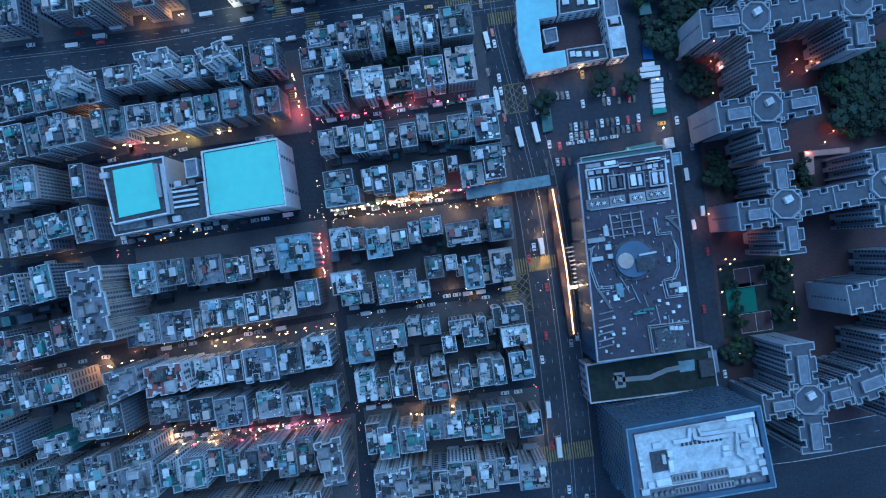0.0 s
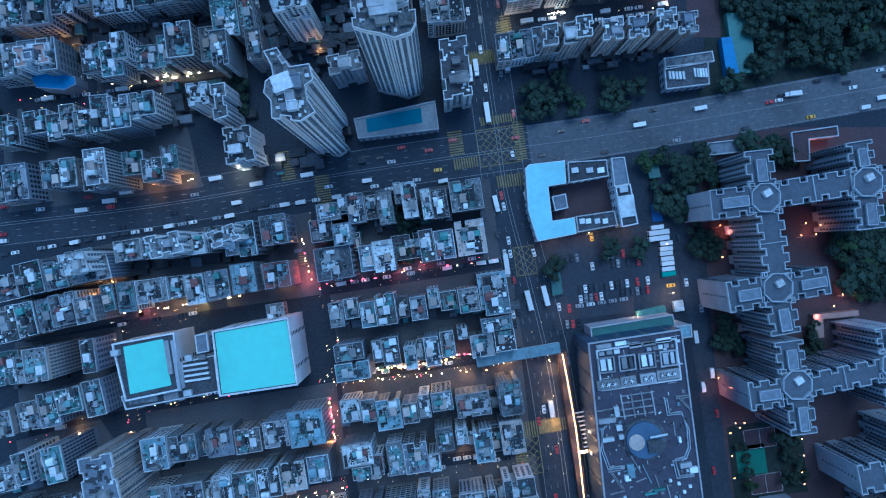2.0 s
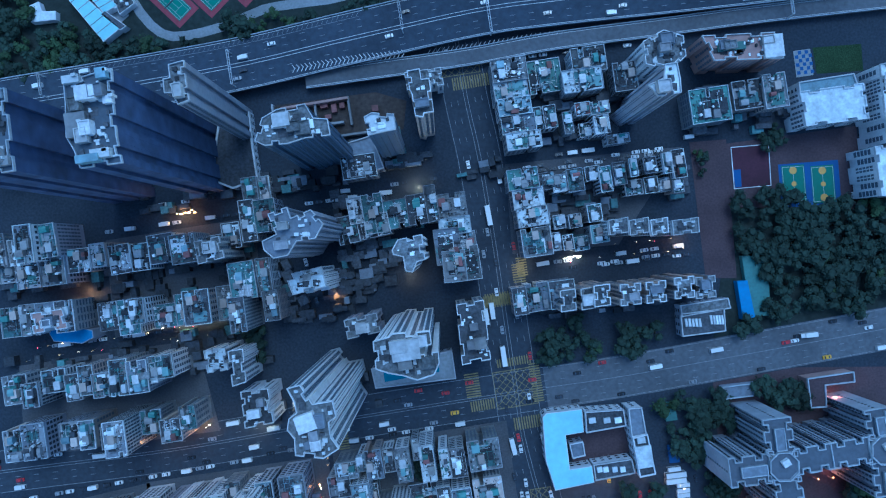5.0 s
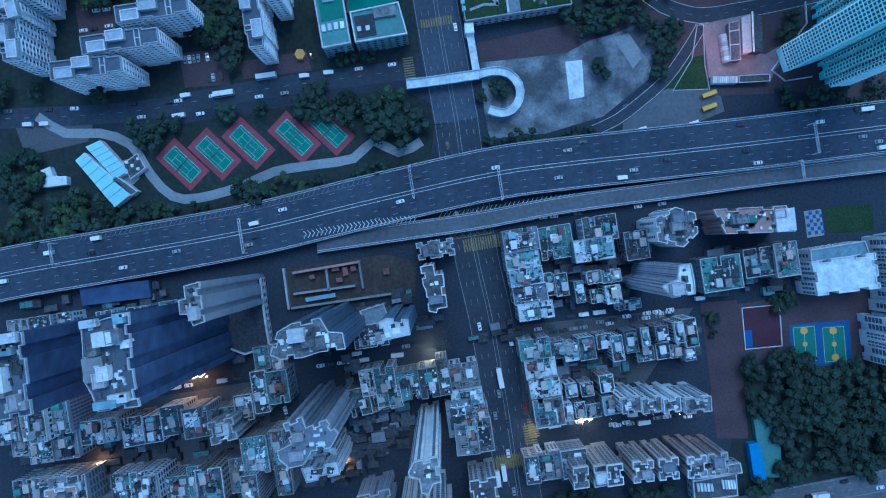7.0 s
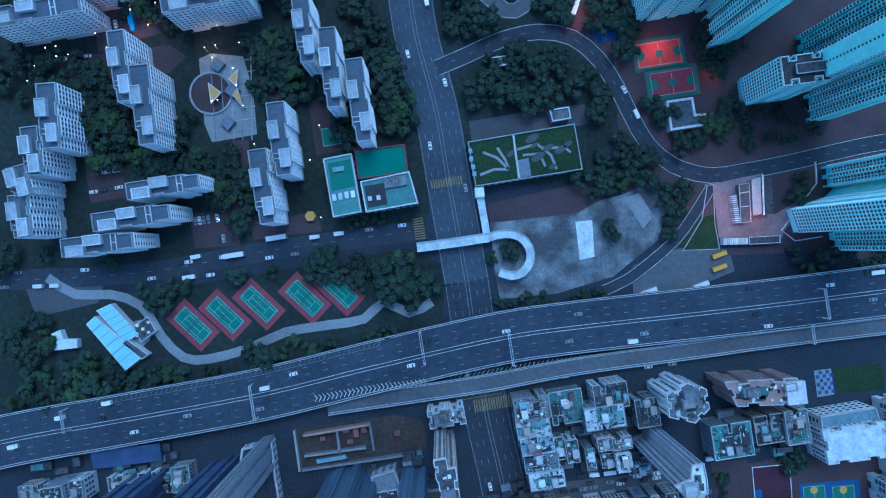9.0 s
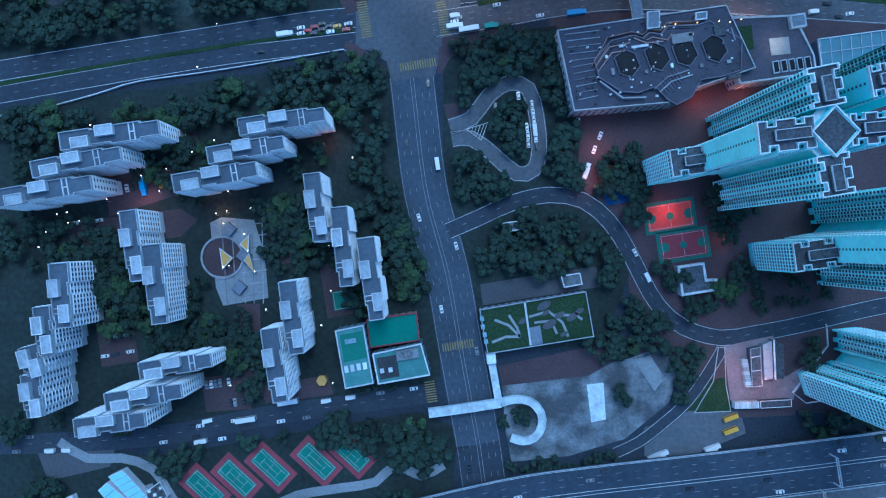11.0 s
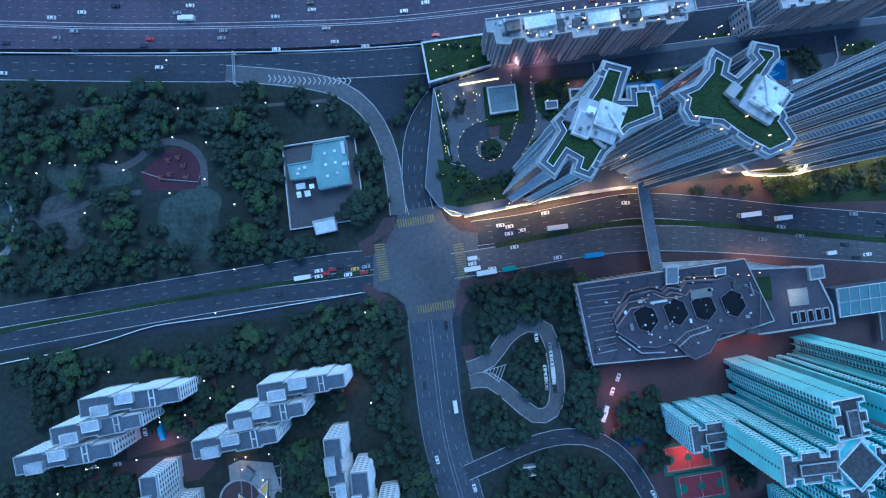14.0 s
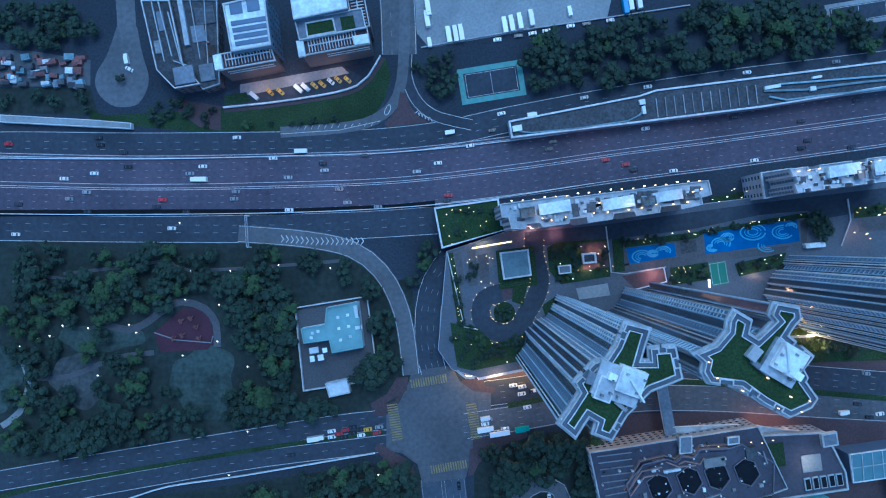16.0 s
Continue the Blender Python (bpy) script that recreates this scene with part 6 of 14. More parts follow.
for a, b, c, d, e, f in [(-3.2, 197.8, 12.9, 8.8, 17, 578), (-2.0, 188.0, 13.8, 15.3, 20, 579), (55.9, 281.2, 15.6, 11.4, 15, 580)]:
    tenement(a, b, c, d, 8, e, f, roof=ROOF)
tenement(52.9, 271.6, 18.1, 10.3, 8, 16, 581, roof=WHITE_ROOF)
tenement(72.7, 273.2, 10.4, 13.0, 8, 15, 582, roof=ROOF_DARK)
tenement(61.0, 259.1, 8.8, 5.7, 8, 14, 583, roof=SHED_BLUE)
tenement(53.2, 258.7, 6.8, 5.7, 8, 14, 584, roof=SHED_RUST)
quarter([(36.4, 225.5, 6.8, 7.8, 14, ROOF_DARK), (41.9, 224.3, 6.2, 7.8, 15, WHITE_ROOF), (49.5, 225.9, 7.3, 10.4, 14, ROOF), (57.6, 229.0, 6.8, 6.5, 13, ROOF_DARK), (63.0, 226.0, 5.2, 11.6, 16, ROOF_TEAL), (70.1, 228.8, 5.7, 10.4, 13, ROOF_DARK), (75.8, 231.2, 3.4, 8.3, 16, SHED_BLUE), (77.4, 222.5, 7.9, 6.8, 10, ROOF_DARK), (83.7, 232.3, 5.7, 7.3, 15, ROOF_DARK), (85.6, 223.7, 6.3, 7.4, 10, ROOF), (91.0, 233.0, 3.6, 9.3, 17, PALE_TEAL), (96.6, 232.8, 5.7, 12.9, 16, ROOF_DARK), (91.7, 223.7, 5.3, 6.3, 10, ROOF), (96.9, 222.6, 4.7, 5.7, 14, ROOF_TEAL)], 71)
quarter([(34.9, 207.3, 4.7, 7.8, 14, ROOF_DARK), (41.9, 206.7, 5.2, 6.2, 14, ROOF), (49.2, 207.1, 5.7, 6.2, 14, ROOF_DARK), (57.4, 210.4, 6.2, 7.7, 18, ROOF), (39.4, 197.5, 4.6, 8.2, 17, SHED_WHITE), (52.4, 196.7, 6.8, 6.3, 12, ROOF_TEAL), (59.1, 201.0, 7.7, 8.2, 20, PALE_TEAL), (35.3, 195.4, 4.7, 7.4, 10, ROOF_DARK), (46.3, 197.3, 4.7, 6.8, 12, ROOF_DARK)], 72)
quarter([(36.6, 275.1, 15.3, 15.3, 9, SHED_TEAL), (38.3, 255.4, 5.7, 10.4, 13, ROOF_DARK), (46.2, 252.1, 4.1, 9.9, 15, ROOF), (61.3, 250.9, 6.7, 8.2, 17, WHITE_ROOF), (55.6, 249.7, 6.3, 6.3, 9, ROOF_DARK), (32.5, 255.3, 5.3, 10.6, 8, ROOF_DARK), (70.6, 245.5, 10.6, 4.2, 9, ROOF)], 73)
for a, b, c, d, e, f in [(33, 213, 105, 221, 81, 9), (33, 199, 62, 202.5, 82, 8), (30, 262, 82, 268, 83, 10), (30, 247, 72, 252, 84, 7), (-64, 179, -36, 183, 85, 12), (-60, 190, -34, 195, 86, 10), (-95, 226, -20, 236, 87, 10), (104, 262, 150, 268, 88, 12)]:
    alley(a, b, c, d, e, f, 40, 7.0)
for a, b, c, d, e in [(36, 233.5, 102, 242, 90), (36, 238.5, 112, 248, 91), (34, 183, 110, 191.5, 92), (34, 187, 104, 195.5, 93), (-78, 217, -8, 226, 94), (-74, 221, -12, 229, 95), (-200, 150, -110, 161, 96), (-196, 154, -112, 165, 97)]:
    kerbside(a, b, c, d, 7, e, "white dark grey van white dark minibus", 0.5)
tenement(111.6, 259.7, 18.1, 15.6, 8, 15, 585, roof=SHED_TEAL)
tenement(130.3, 264.7, 15.6, 13.0, 8, 14, 586, roof=ROOF_DARK)
tenement(141.1, 265.8, 10.3, 15.5, 8, 16, 587, roof=ROOF)
tenement(-50.2, 233.1, 15.6, 10.4, 8, 14, 588, roof=ROOF_DARK)
row(-224.4, 194.3, -183.7, 200.1, 16, 22, 589, 6.5, 12, 3.5)
row(-54.1, 209.4, -14.3, 216.0, 17, 20, 590, 6.5, 12, 3.5)
row(-104.0, 207.5, -87.4, 209.8, 18, 20, 592, 6.5, 12, 3.5)
row(-107.6, 182.5, -89.8, 184.8, 20, 22, 593, 6.5, 12, 3.5)
row(-105.9, 166.6, -85.4, 169.4, 16, 20, 594, 6.5, 12, 3.5)
row(-103.9, 221.2, -92.0, 222.7, 14, 10, 597, 6.5, 12, 3.5)
row(-219.8, 235.8, -187.9, 240.1, 12, 8, 604, 6.5, 12, 2)
row(-178.6, 239.2, -140.0, 244.8, 12, 8, 605, 6.5, 12, 2)
patch("tarpaulin", [(-189.1, 256.2), (-156.4, 259.8), (-155.2, 251.6), (-187.8, 248)], 0, NET, "long dark blue tarpaulin roof", 5.0, category="tarpaulin")

# ---------- shopping centre with turquoise roofs ----------
shopping_centre_1 = block_of("shopping_centre", [(-18.4, 11.5), (14.7, 17.4), (18.9, -12), (-15.2, -16.9)], -87.1, 31.0, 30, "white shopping centre with a flat turquoise roof", WALL_WHITE, CYAN_ROOF, rim_wide=0.7, glass_pitch=14.0)
part("roof_gutter", Geo().ring([(-18.4, 11.5), (14.7, 17.4), (18.9, -12), (-15.2, -16.9)], 0.9, 30.10, 30.25), ROOF_DARK, shopping_centre_1)
shopping_centre_2 = block_of("shopping_centre", [(-16.1, 10.2), (11.6, 15.2), (14.6, -10.2), (-10.1, -15.3)], -136.0, 26.1, 24, "lower shopping centre wing with a turquoise roof and dark plant edge", WALL_WHITE, ROOF_DARK, rim_wide=0.7, glass_pitch=14.0)
part("turquoise_roof", Geo().prism([(-11.1, 8.9), (6.5, 12.4), (10.3, -8.2), (-8.1, -12.2)], 24.10, 24.50), CYAN_ROOF, shopping_centre_2)
plant_boxes(shopping_centre_2, 24, [(9.5, 4.4, 2, 15.1, 2.0, SHED_GREY), (-14.1, 6.4, 3.5, 2.5, 2.5, PARAPET), (12.6, 0.6, 1.5, 22.7, 1.5, METAL)])
annexe_3 = block_of("annexe", [(2.6, 9.3), (18.5, 12.7), (20.5, -3.7), (-21.7, -11.9), (-23.8, -5.8), (3.9, -0.7)], -126.5, 17.8, 19, "grey service block between two turquoise roofs", WALL_WHITE, ROOF_DARK)
for a, b in [(9.8, 8.6), (10.2, 6.3), (10.5, 4), (10.9, 1.7)]:
    plant_box(annexe_3, a, b, 19, 11.3, 0.9, 1.6, SHED_WHITE, 8.5, "duct")
plant_boxes(annexe_3, 19, [(7.2, 11.6, 3.1, 2.6, 2.5, SHED_WHITE), (13.4, 12.1, 3.1, 2.6, 2.5, SHED_GREY), (6.7, -4.2, 3.6, 2.6, 2.4, SHED_WHITE), (-1.2, -4.7, 6.7, 5.1, 1.2, SHED_GREY), (-14, -7.3, 12.8, 3.1, 0.6, ROOF)])
annexe_4 = block_of("annexe", [(-3.2, 3.6), (2.2, 4.6), (3.2, -3.5), (-2.1, -4.5)], -112.7, 36.2, 22, "small grey block beside the shopping centre", WALL_GREY, ROOF_SLATE)

# ---------- tall blocks among the tenements ----------
apartment_block_5 = tower("apartment_block", [(-8.8, 3), (5.7, 5.9), (8.6, -2.8), (-5.4, -6.2)], -123.9, 80.5, 0, 36, "tall white apartment block with a stained roof", seed=606, wall=WALL_WHITE, roof=ROOF)
apartment_block_6 = tower("apartment_block", [(-7.6, 1), (3.8, 5.4), (7.7, -0.9), (-4, -5.3)], -98.7, 84.0, 0, 36, "tall white apartment block with a stepped roof", seed=607, wall=WALL_WHITE, roof=ROOF)
apartment_block_7 = tower("apartment_block", [(-6.8, 3.3), (3.8, 5.2), (6.7, -3), (-3.9, -5.4)], -161.6, 72.5, 0, 38, "tall white apartment block with a notched roof", seed=608, wall=WALL_WHITE, roof=WHITE_ROOF)
apartment_block_8 = tower("apartment_block", [(-9.8, 14.1), (3.9, 16.9), (10.6, -14.4), (-4.6, -16.8)], -148.2, -23.8, 0, 42, "tall grey apartment block with a ribbed pinkish side", seed=609, wall=WALL_WARM, roof=ROOF_SLATE)
apartment_block_9 = tower("apartment_block", [(-8.5, 4.1), (5.6, 7.5), (8, -2.7), (-5.1, -9)], -137.3, -57.6, 0, 36, "tall grey apartment block with ribbed sides", seed=610, wall=WALL_GREY, roof=ROOF)
apartment_block_10 = tower("apartment_block", [(-16.2, 2.9), (12.6, 11.4), (16, -3.9), (-12.5, -10.5)], -138.4, -102.6, 0, 34, "pale apartment block with rounded ribbed sides", seed=611, wall=WALL, roof=ROOF)
apartment_block_11 = tower("apartment_block", [(-7.6, 7.7), (3.8, 10.9), (6.3, -8.1), (-2.7, -10.5)], -48.2, -91.6, 0, 34, "tall grey-pink apartment block with rounded ribbed sides", seed=612, wall=WALL_WARM, roof=ROOF)
apartment_block_12 = tower("apartment_block", [(-9.4, 5), (6.7, 7.4), (10.4, -4.4), (-7.6, -7.9)], -121.3, -57.1, 0, 30, "white block with a dark red roof terrace", seed=613, wall=WALL_WHITE, roof=SHED_RUST)
apartment_block_13 = tower("apartment_block", [(-8.5, 2.3), (6.3, 6), (8.3, -2.7), (-6.1, -5.6)], -170.3, -86.0, 0, 30, "block with a bright turquoise-green windowed side", seed=614, wall=SHED_TEAL, roof=ROOF)
apartment_block_14 = tower("apartment_block", [(-7.9, 4.8), (5.7, 7.2), (7.5, -4.2), (-5.5, -7.7)], -112.4, -99.5, 0, 28, "white-edged block with a dark green roof", seed=615, wall=WALL_WHITE, roof=SHED_TEAL)
apartment_block_15 = tower("apartment_block", [(-8.6, 5.1), (7, 8.1), (8.8, -5.4), (-7.1, -7.8)], -21.7, -103.8, 0, 28, "white block with arched ribbed sides", seed=616, wall=WALL_WHITE, roof=ROOF)
apartment_block_16 = tower("apartment_block", [(-6.1, 5.2), (4.8, 7.2), (5.8, -5.3), (-4.4, -7.2)], 4.6, -103.9, 0, 28, "white block with arched ribbed sides", seed=617, wall=WALL_WHITE, roof=ROOF)
tenement(18.1, 59.5, 12.8, 15.8, 8.5, 20, 618, roof=SHED_BLUE, clutter=0.5, label="tenement with a pale blue-green sheet roof terrace")
tenement(-53.7, 72.0, 16.3, 14.5, 8.5, 21, 619, roof=ROOF_DARK, clutter=0.6)
tenement(-44.0, -15.1, 12.8, 10.2, 8.5, 19, 620, roof=WHITE_ROOF)
tenement(25.4, 11.6, 9.1, 15.1, 8.5, 24, 621, roof=ROOF)
tenement(-83.2, 49.3, 7.9, 6.9, 8.5, 8, 622, roof=ROOF)

# ---------- school with a courtyard, and the car park ----------
school_17 = block_of("school", [(-11.7, 14.3), (-9.8, 16.1), (6.8, 17.9), (7.5, 7.1), (-0.9, 5.8), (0.9, -10.3), (11.2, -8.7), (12.2, -16.4), (-6, -20), (-10.4, -5.7)], 45.6, 101.4, 10, "school wing with a flat pale blue-white roof", WALL_WHITE, PALE_CYAN, rim=None)
school_18 = block_of("school", [(-9.3, 3.8), (8.6, 4.8), (9.6, -2.8), (-8.8, -5.9)], 62.8, 114.5, 11, "dark-roofed school wing with pale parapets", WALL_WHITE, ROOF_DARK)
plant_boxes(school_18, 11, [(-6.1, -0.1, 3.1, 2.4, 1.4, SHED_WHITE), (0.7, -0.1, 3.1, 2.4, 1.4, SHED_WHITE), (5.9, -0.1, 3.1, 2.4, 1.4, SHED_WHITE)])
school_19 = block_of("school", [(-4, 6.2), (2.2, 6.7), (4.3, -5.8), (-2.5, -7.1)], 77.3, 113.7, 12, "grey-roofed wing of a school", WALL_WHITE, ROOF_SLATE)
school_20 = block_of("school", [(-5.1, 8.4), (1.7, 10), (5.3, -8.4), (-2, -9.9)], 80.4, 97.9, 12, "school wing with a white roof slab", WALL_WHITE, ROOF_DARK)
part("roof_slab", Geo().prism([(-4.1, 4.2), (3, 5.2), (4.3, -4.7), (-2.3, -5.7)], 12.10, 13.50), WHITE_ROOF, school_20)
plant_box(school_20, -1.4, 7.4, 12, 3.7, 2.6, 1.6, SHED_WHITE)
school_21 = block_of("school", [(-9.6, 2.2), (8.4, 4.8), (9.9, -1.9), (-8.6, -5.2)], 67.1, 90.9, 9, "dark-roofed school wing with plant boxes", WALL_WHITE, ROOF_DARK)
plant_boxes(school_21, 9, [(-6.7, 0, 2.4, 2.4, 1.2, SHED_WHITE), (-3.8, 0, 2.4, 2.4, 1.2, SHED_WHITE), (0.4, 0, 2.4, 2.4, 1.2, SHED_WHITE), (4.1, 0, 2.4, 2.4, 1.2, SHED_WHITE)])
school_22 = block_of("school", [(-3.8, 2.7), (2.5, 4), (3.6, -2.6), (-2.3, -4)], 50.4, 99.8, 8, "small grey rooftop block in the courtyard", WALL_GREY, ROOF_SLATE)
patch("courtyard", [(47.8, 108.2), (77.2, 113), (80.4, 96.7), (49.4, 91.3)], 0, PAVING_RED, "dark red-brown paved school courtyard", 0.08, category="pavement")
patch("car_park", [(41.2, 81), (90.1, 88.5), (107.5, 91.2), (109.6, 50.4), (45.7, 42.5)], 0, ROAD, "grey asphalt car park", 0.1, category="ground")
for a, b, c, d, e, f in [(54.7, 73.3, 91.6, 76.4, 16, 0.55), (57.3, 68.5, 91.6, 72.2, 15, 0.5), (58.7, 58.0, 93.7, 62.7, 15, 0.85), (61.5, 53.8, 93.6, 58.3, 14, 0.8), (49.4, 41.2, 60.5, 42.2, 5, 0.8), (51, 50.1, 56, 49.4, 2, 1)]:
    parked(a, b, c, d, e, 97, int(a * 10), "white dark grey dark white dark red", f, 0.1)
parked(61.0, 50.6, 82.1, 53.8, 5, 7, 8, "white grey white", 0.9, 0.1)
for kind, x, y in [("minibus", 97.9, 88.2), ("bus", 98.4, 85.7), ("bus", 98.4, 82.9), ("minibus", 102.1, 80.6), ("minibus", 102.1, 78.0), ("minibus", 102.1, 75.7), ("minibus", 102.6, 73.2), ("minibus", 102.9, 70.9), ("minibus", 103.1, 68.3), ("lorrygreen", 103.3, 65.9), ("taxi", 104.7, 60.3), ("taxi", 66.8, 83.6)]:
    vehicle(kind, x, y, 97 if x == 66.8 else 7, 0.1)
for x, y in [(88.2, 78.4), (47.5, 68.9), (73.2, 78.5)]:
    tree(x, y, 1.1)
patch("green_roof", [(46.6, 66.4), (51.2, 67.2), (52.5, 56.6), (47.6, 55.5)], 0, SHED_TEAL, "small green canopy beside the car park", 3.0, category="canopy")
patch("green_roof", [(87.3, 48.3), (100.9, 51), (101.9, 45.8), (88.4, 43.1)], 0, SHED_TEAL, "long green sheet canopy", 4.0, category="canopy")
patch("sports_canopy", [(92.4, 119.7), (97.8, 120.5), (99.4, 112.1), (94, 111.3)], 0, SHED_TEAL, "green sheet roof among trees", 3.0, category="canopy")
patch("booth", [(105.2, 52.6), (109.6, 53.4), (110.4, 48.5), (106, 47.7)], 0, WHITE_ROOF, "white booth roof at the car park gate", 3.2, category="booth")
patch("tarpaulin", [(95.1, 99.4), (100.2, 99.9), (101, 91.2), (96.1, 90.7)], 0, COURT_BLUE, "blue tarpaulin on the ground", 0.8, category="tarpaulin")

# ---------- podium with roof plant ----------
podium_23 = block_of("podium", [(-25, 40.1), (15.4, 46.1), (26.1, -40.1), (-16.3, -46.1)], 83.0, -3.0, 33, "grey shopping podium, its roof full of plant and pipes", WALL_NAVY, ROOF_MALL, rim_wide=0.6, glass_pitch=9.0, rim=PARAPET_DIM)
part("plant_screen", Geo().ring([(-21.9, 37.2), (12.9, 42.4), (15.3, 24.3), (-19.5, 19.5)], 0.7, 33.10, 34.60), PARAPET, podium_23)
plant_boxes(podium_23, 33, [(-18.4, 38.9, 6.4, 1.7, 1.6, SHED_GREY), (-11.1, 40.1, 4.9, 1.7, 1.6, SHED_WHITE), (-4.7, 39.1, 5.4, 1.7, 1.6, METAL), (1.2, 40, 5.4, 1.7, 1.6, SHED_GREY), (7.5, 41.5, 6.4, 1.7, 1.6, SHED_WHITE), (-19.4, 35.7, 2.4, 1.7, 1.6, METAL), (-16, 36.2, 2.4, 1.7, 1.6, SHED_GREY), (-12.8, 36.6, 2.4, 1.7, 1.6, SHED_WHITE), (1.1, 37.6, 2, 1.7, 1.6, METAL), (3.6, 38.1, 2, 1.7, 1.6, SHED_GREY), (6, 38.5, 2, 1.7, 1.6, SHED_WHITE), (8.5, 39, 2, 1.7, 1.6, METAL)])
part("pit_wall", Geo().ring([(-21.4, 33.7), (-14, 34.7), (-13.3, 27.8), (-20.7, 26.9)], 0.6, 33.10, 34.80), PARAPET_DIM, podium_23)
plant_boxes(podium_23, 33, [(-18.7, 30.8, 2.2, 4.9, 1.8, SHED_WHITE), (-15.8, 31, 1.5, 4.9, 1.5, SHED_WHITE)])
part("pit_wall", Geo().ring([(-12.3, 34.7), (-5, 35.6), (-4.3, 28.8), (-11.6, 27.8)], 0.6, 33.10, 34.80), PARAPET_DIM, podium_23)
plant_boxes(podium_23, 33, [(-9.6, 31.7, 2.2, 4.9, 1.8, SHED_GREY), (-6.7, 32, 1.5, 4.9, 1.5, ROOF_DARK)])
part("pit_wall", Geo().ring([(-3.8, 35.6), (3.6, 36.6), (4.3, 29.7), (-3, 28.8)], 0.6, 33.10, 34.80), PARAPET_DIM, podium_23)
plant_boxes(podium_23, 33, [(-1.1, 32.7, 2.2, 4.9, 1.8, SHED_WHITE), (1.9, 32.9, 1.5, 4.9, 1.5, SHED_WHITE)])
part("pit_wall", Geo().ring([(5.5, 36.6), (12.9, 37.5), (13.6, 30.7), (6.3, 29.7)], 0.6, 33.10, 34.80), PARAPET_DIM, podium_23)
plant_boxes(podium_23, 33, [(8.2, 33.6, 2.2, 4.9, 1.8, METAL), (11.2, 33.9, 1.5, 4.9, 1.5, SHED_WHITE)])
plant_box(podium_23, -16.5, 22.5, 33, 9.8, 4.2, 2.2, SHED_GREY, 8.5, "cooling_tower")
plant_box(podium_23, -8, 23.9, 33, 6.8, 4.2, 2.2, SHED_GREY, 8.5, "cooling_tower")
plant_box(podium_23, 0.6, 25.1, 33, 6.8, 4.2, 2.2, SHED_GREY, 8.5, "cooling_tower")
plant_box(podium_23, 9.2, 26.8, 33, 9.8, 4.2, 2.2, SHED_GREY, 8.5, "cooling_tower")
for x, y in [(-19.2, 22.1), (-16.5, 22.5), (-13.8, 22.8), (-9.3, 23.7), (-6.6, 24.1), (-0.7, 24.9), (2.0, 25.3), (6.5, 26.4), (9.2, 26.8), (11.9, 27.2)]:
    part("fan_opening", Geo().cylinder(x, y, 33, 1.2, 2.7, 12), ROOF_DARK, podium_23)
    for a in (40, 100, 160):
        plant_box(podium_23, x, y, 33, 2.2, 0.3, 2.8 + a / 2000, SHED_WHITE, a, "fan_blade")
part("pergola_beam", Geo().strip([(-11.2, 18), (-9.2, 7.3)], -0.25, 0.25, 33.10, 34.20), PARAPET_DIM, podium_23)
part("pergola_beam", Geo().strip([(-6.8, 18.6), (-4.8, 7.9)], -0.25, 0.25, 33.10, 34.20), PARAPET_DIM, podium_23)
part("pergola_beam", Geo().strip([(-2.3, 19.2), (-0.4, 8.5)], -0.25, 0.25, 33.10, 34.20), PARAPET_DIM, podium_23)
part("pergola_beam", Geo().strip([(2.1, 19.8), (4, 9.1)], -0.25, 0.25, 33.10, 34.20), PARAPET_DIM, podium_23)
for a, b in [(17.1, 19.2), (14.1, 16.3), (11.2, 13.3), (8.3, 10.4)]:
    part("pergola_beam", Geo().strip([(-11.2, a), (3.5, b)], -0.2, 0.2, 33.10, 34.10), PARAPET_DIM, podium_23)
part("dome_base", Geo().cylinder(-0.7, -1.3, 33, 9.3, 1.2, 32), ROOF_DARK, podium_23)
part("dome", Geo().cylinder(-1.2, -1.3, 33, 7.8, 3.0, 32), WALL_BLUE, podium_23)
part("dome_lantern", Geo().cylinder(-4.9, -2.0, 33, 3.4, 4.0, 20), WALL_WARM, podium_23)
plant_box(podium_23, 3, -3.5, 33, 6.4, 5.4, 4.4, ROOF_DARK, 8.5, "hatch")
part("hatch_edge", Geo().strip([(0.5, 0.4), (7.9, 1.8)], -0.4, 0.4, 37.40, 38.00), SHED_WHITE, podium_23)
part("pipe", Geo().strip([(-21, 10.7), (-12.2, 12.2)], -0.18, 0.18, 33.10, 34.30), SHED_GREY, podium_23)
part("curved_kerb", Geo().strip([(-14.6, 7.8), (-18.6, 2.9), (-19.6, -5.7), (-16.6, -14.2), (-9.3, -13.8)], -0.18, 0.18, 33.10, 34.20), PARAPET_MID, podium_23)
part("curved_kerb", Geo().strip([(7.9, 16.3), (9.1, 8.9), (15.3, 9.6), (18.4, 2.8), (18.9, -5.1), (17.1, -9.9), (11.5, -10.9), (13.2, -18.3), (20.6, -17.3)], -0.18, 0.18, 33.10, 34.20), PARAPET_MID, podium_23)
for a, b, c, d, e in [(5.3, -30.2, 23, -28.1, 34.20), (5.3, -30.2, 7.3, -41.7, 34.20), (-16.6, -14.2, -10.6, -22.8, 34.20), (14.1, 17, 19.7, 11.3, 34.20), (12.8, 17, 19.2, 17.7, 34.20), (-20.1, 10.7, -12.2, 12.2, 34.30)]:
    part("pipe", Geo().strip([(a, b), (c, d)], -0.18, 0.18, 33.10, e), SHED_GREY, podium_23)
part("curved_kerb", Geo().strip([(-14.6, 6.9), (-19.4, 2.9), (-18.7, -5.7), (-15.8, -13.4), (-9.3, -12.9)], -0.18, 0.18, 33.10, 34.20), PARAPET_MID, podium_23)
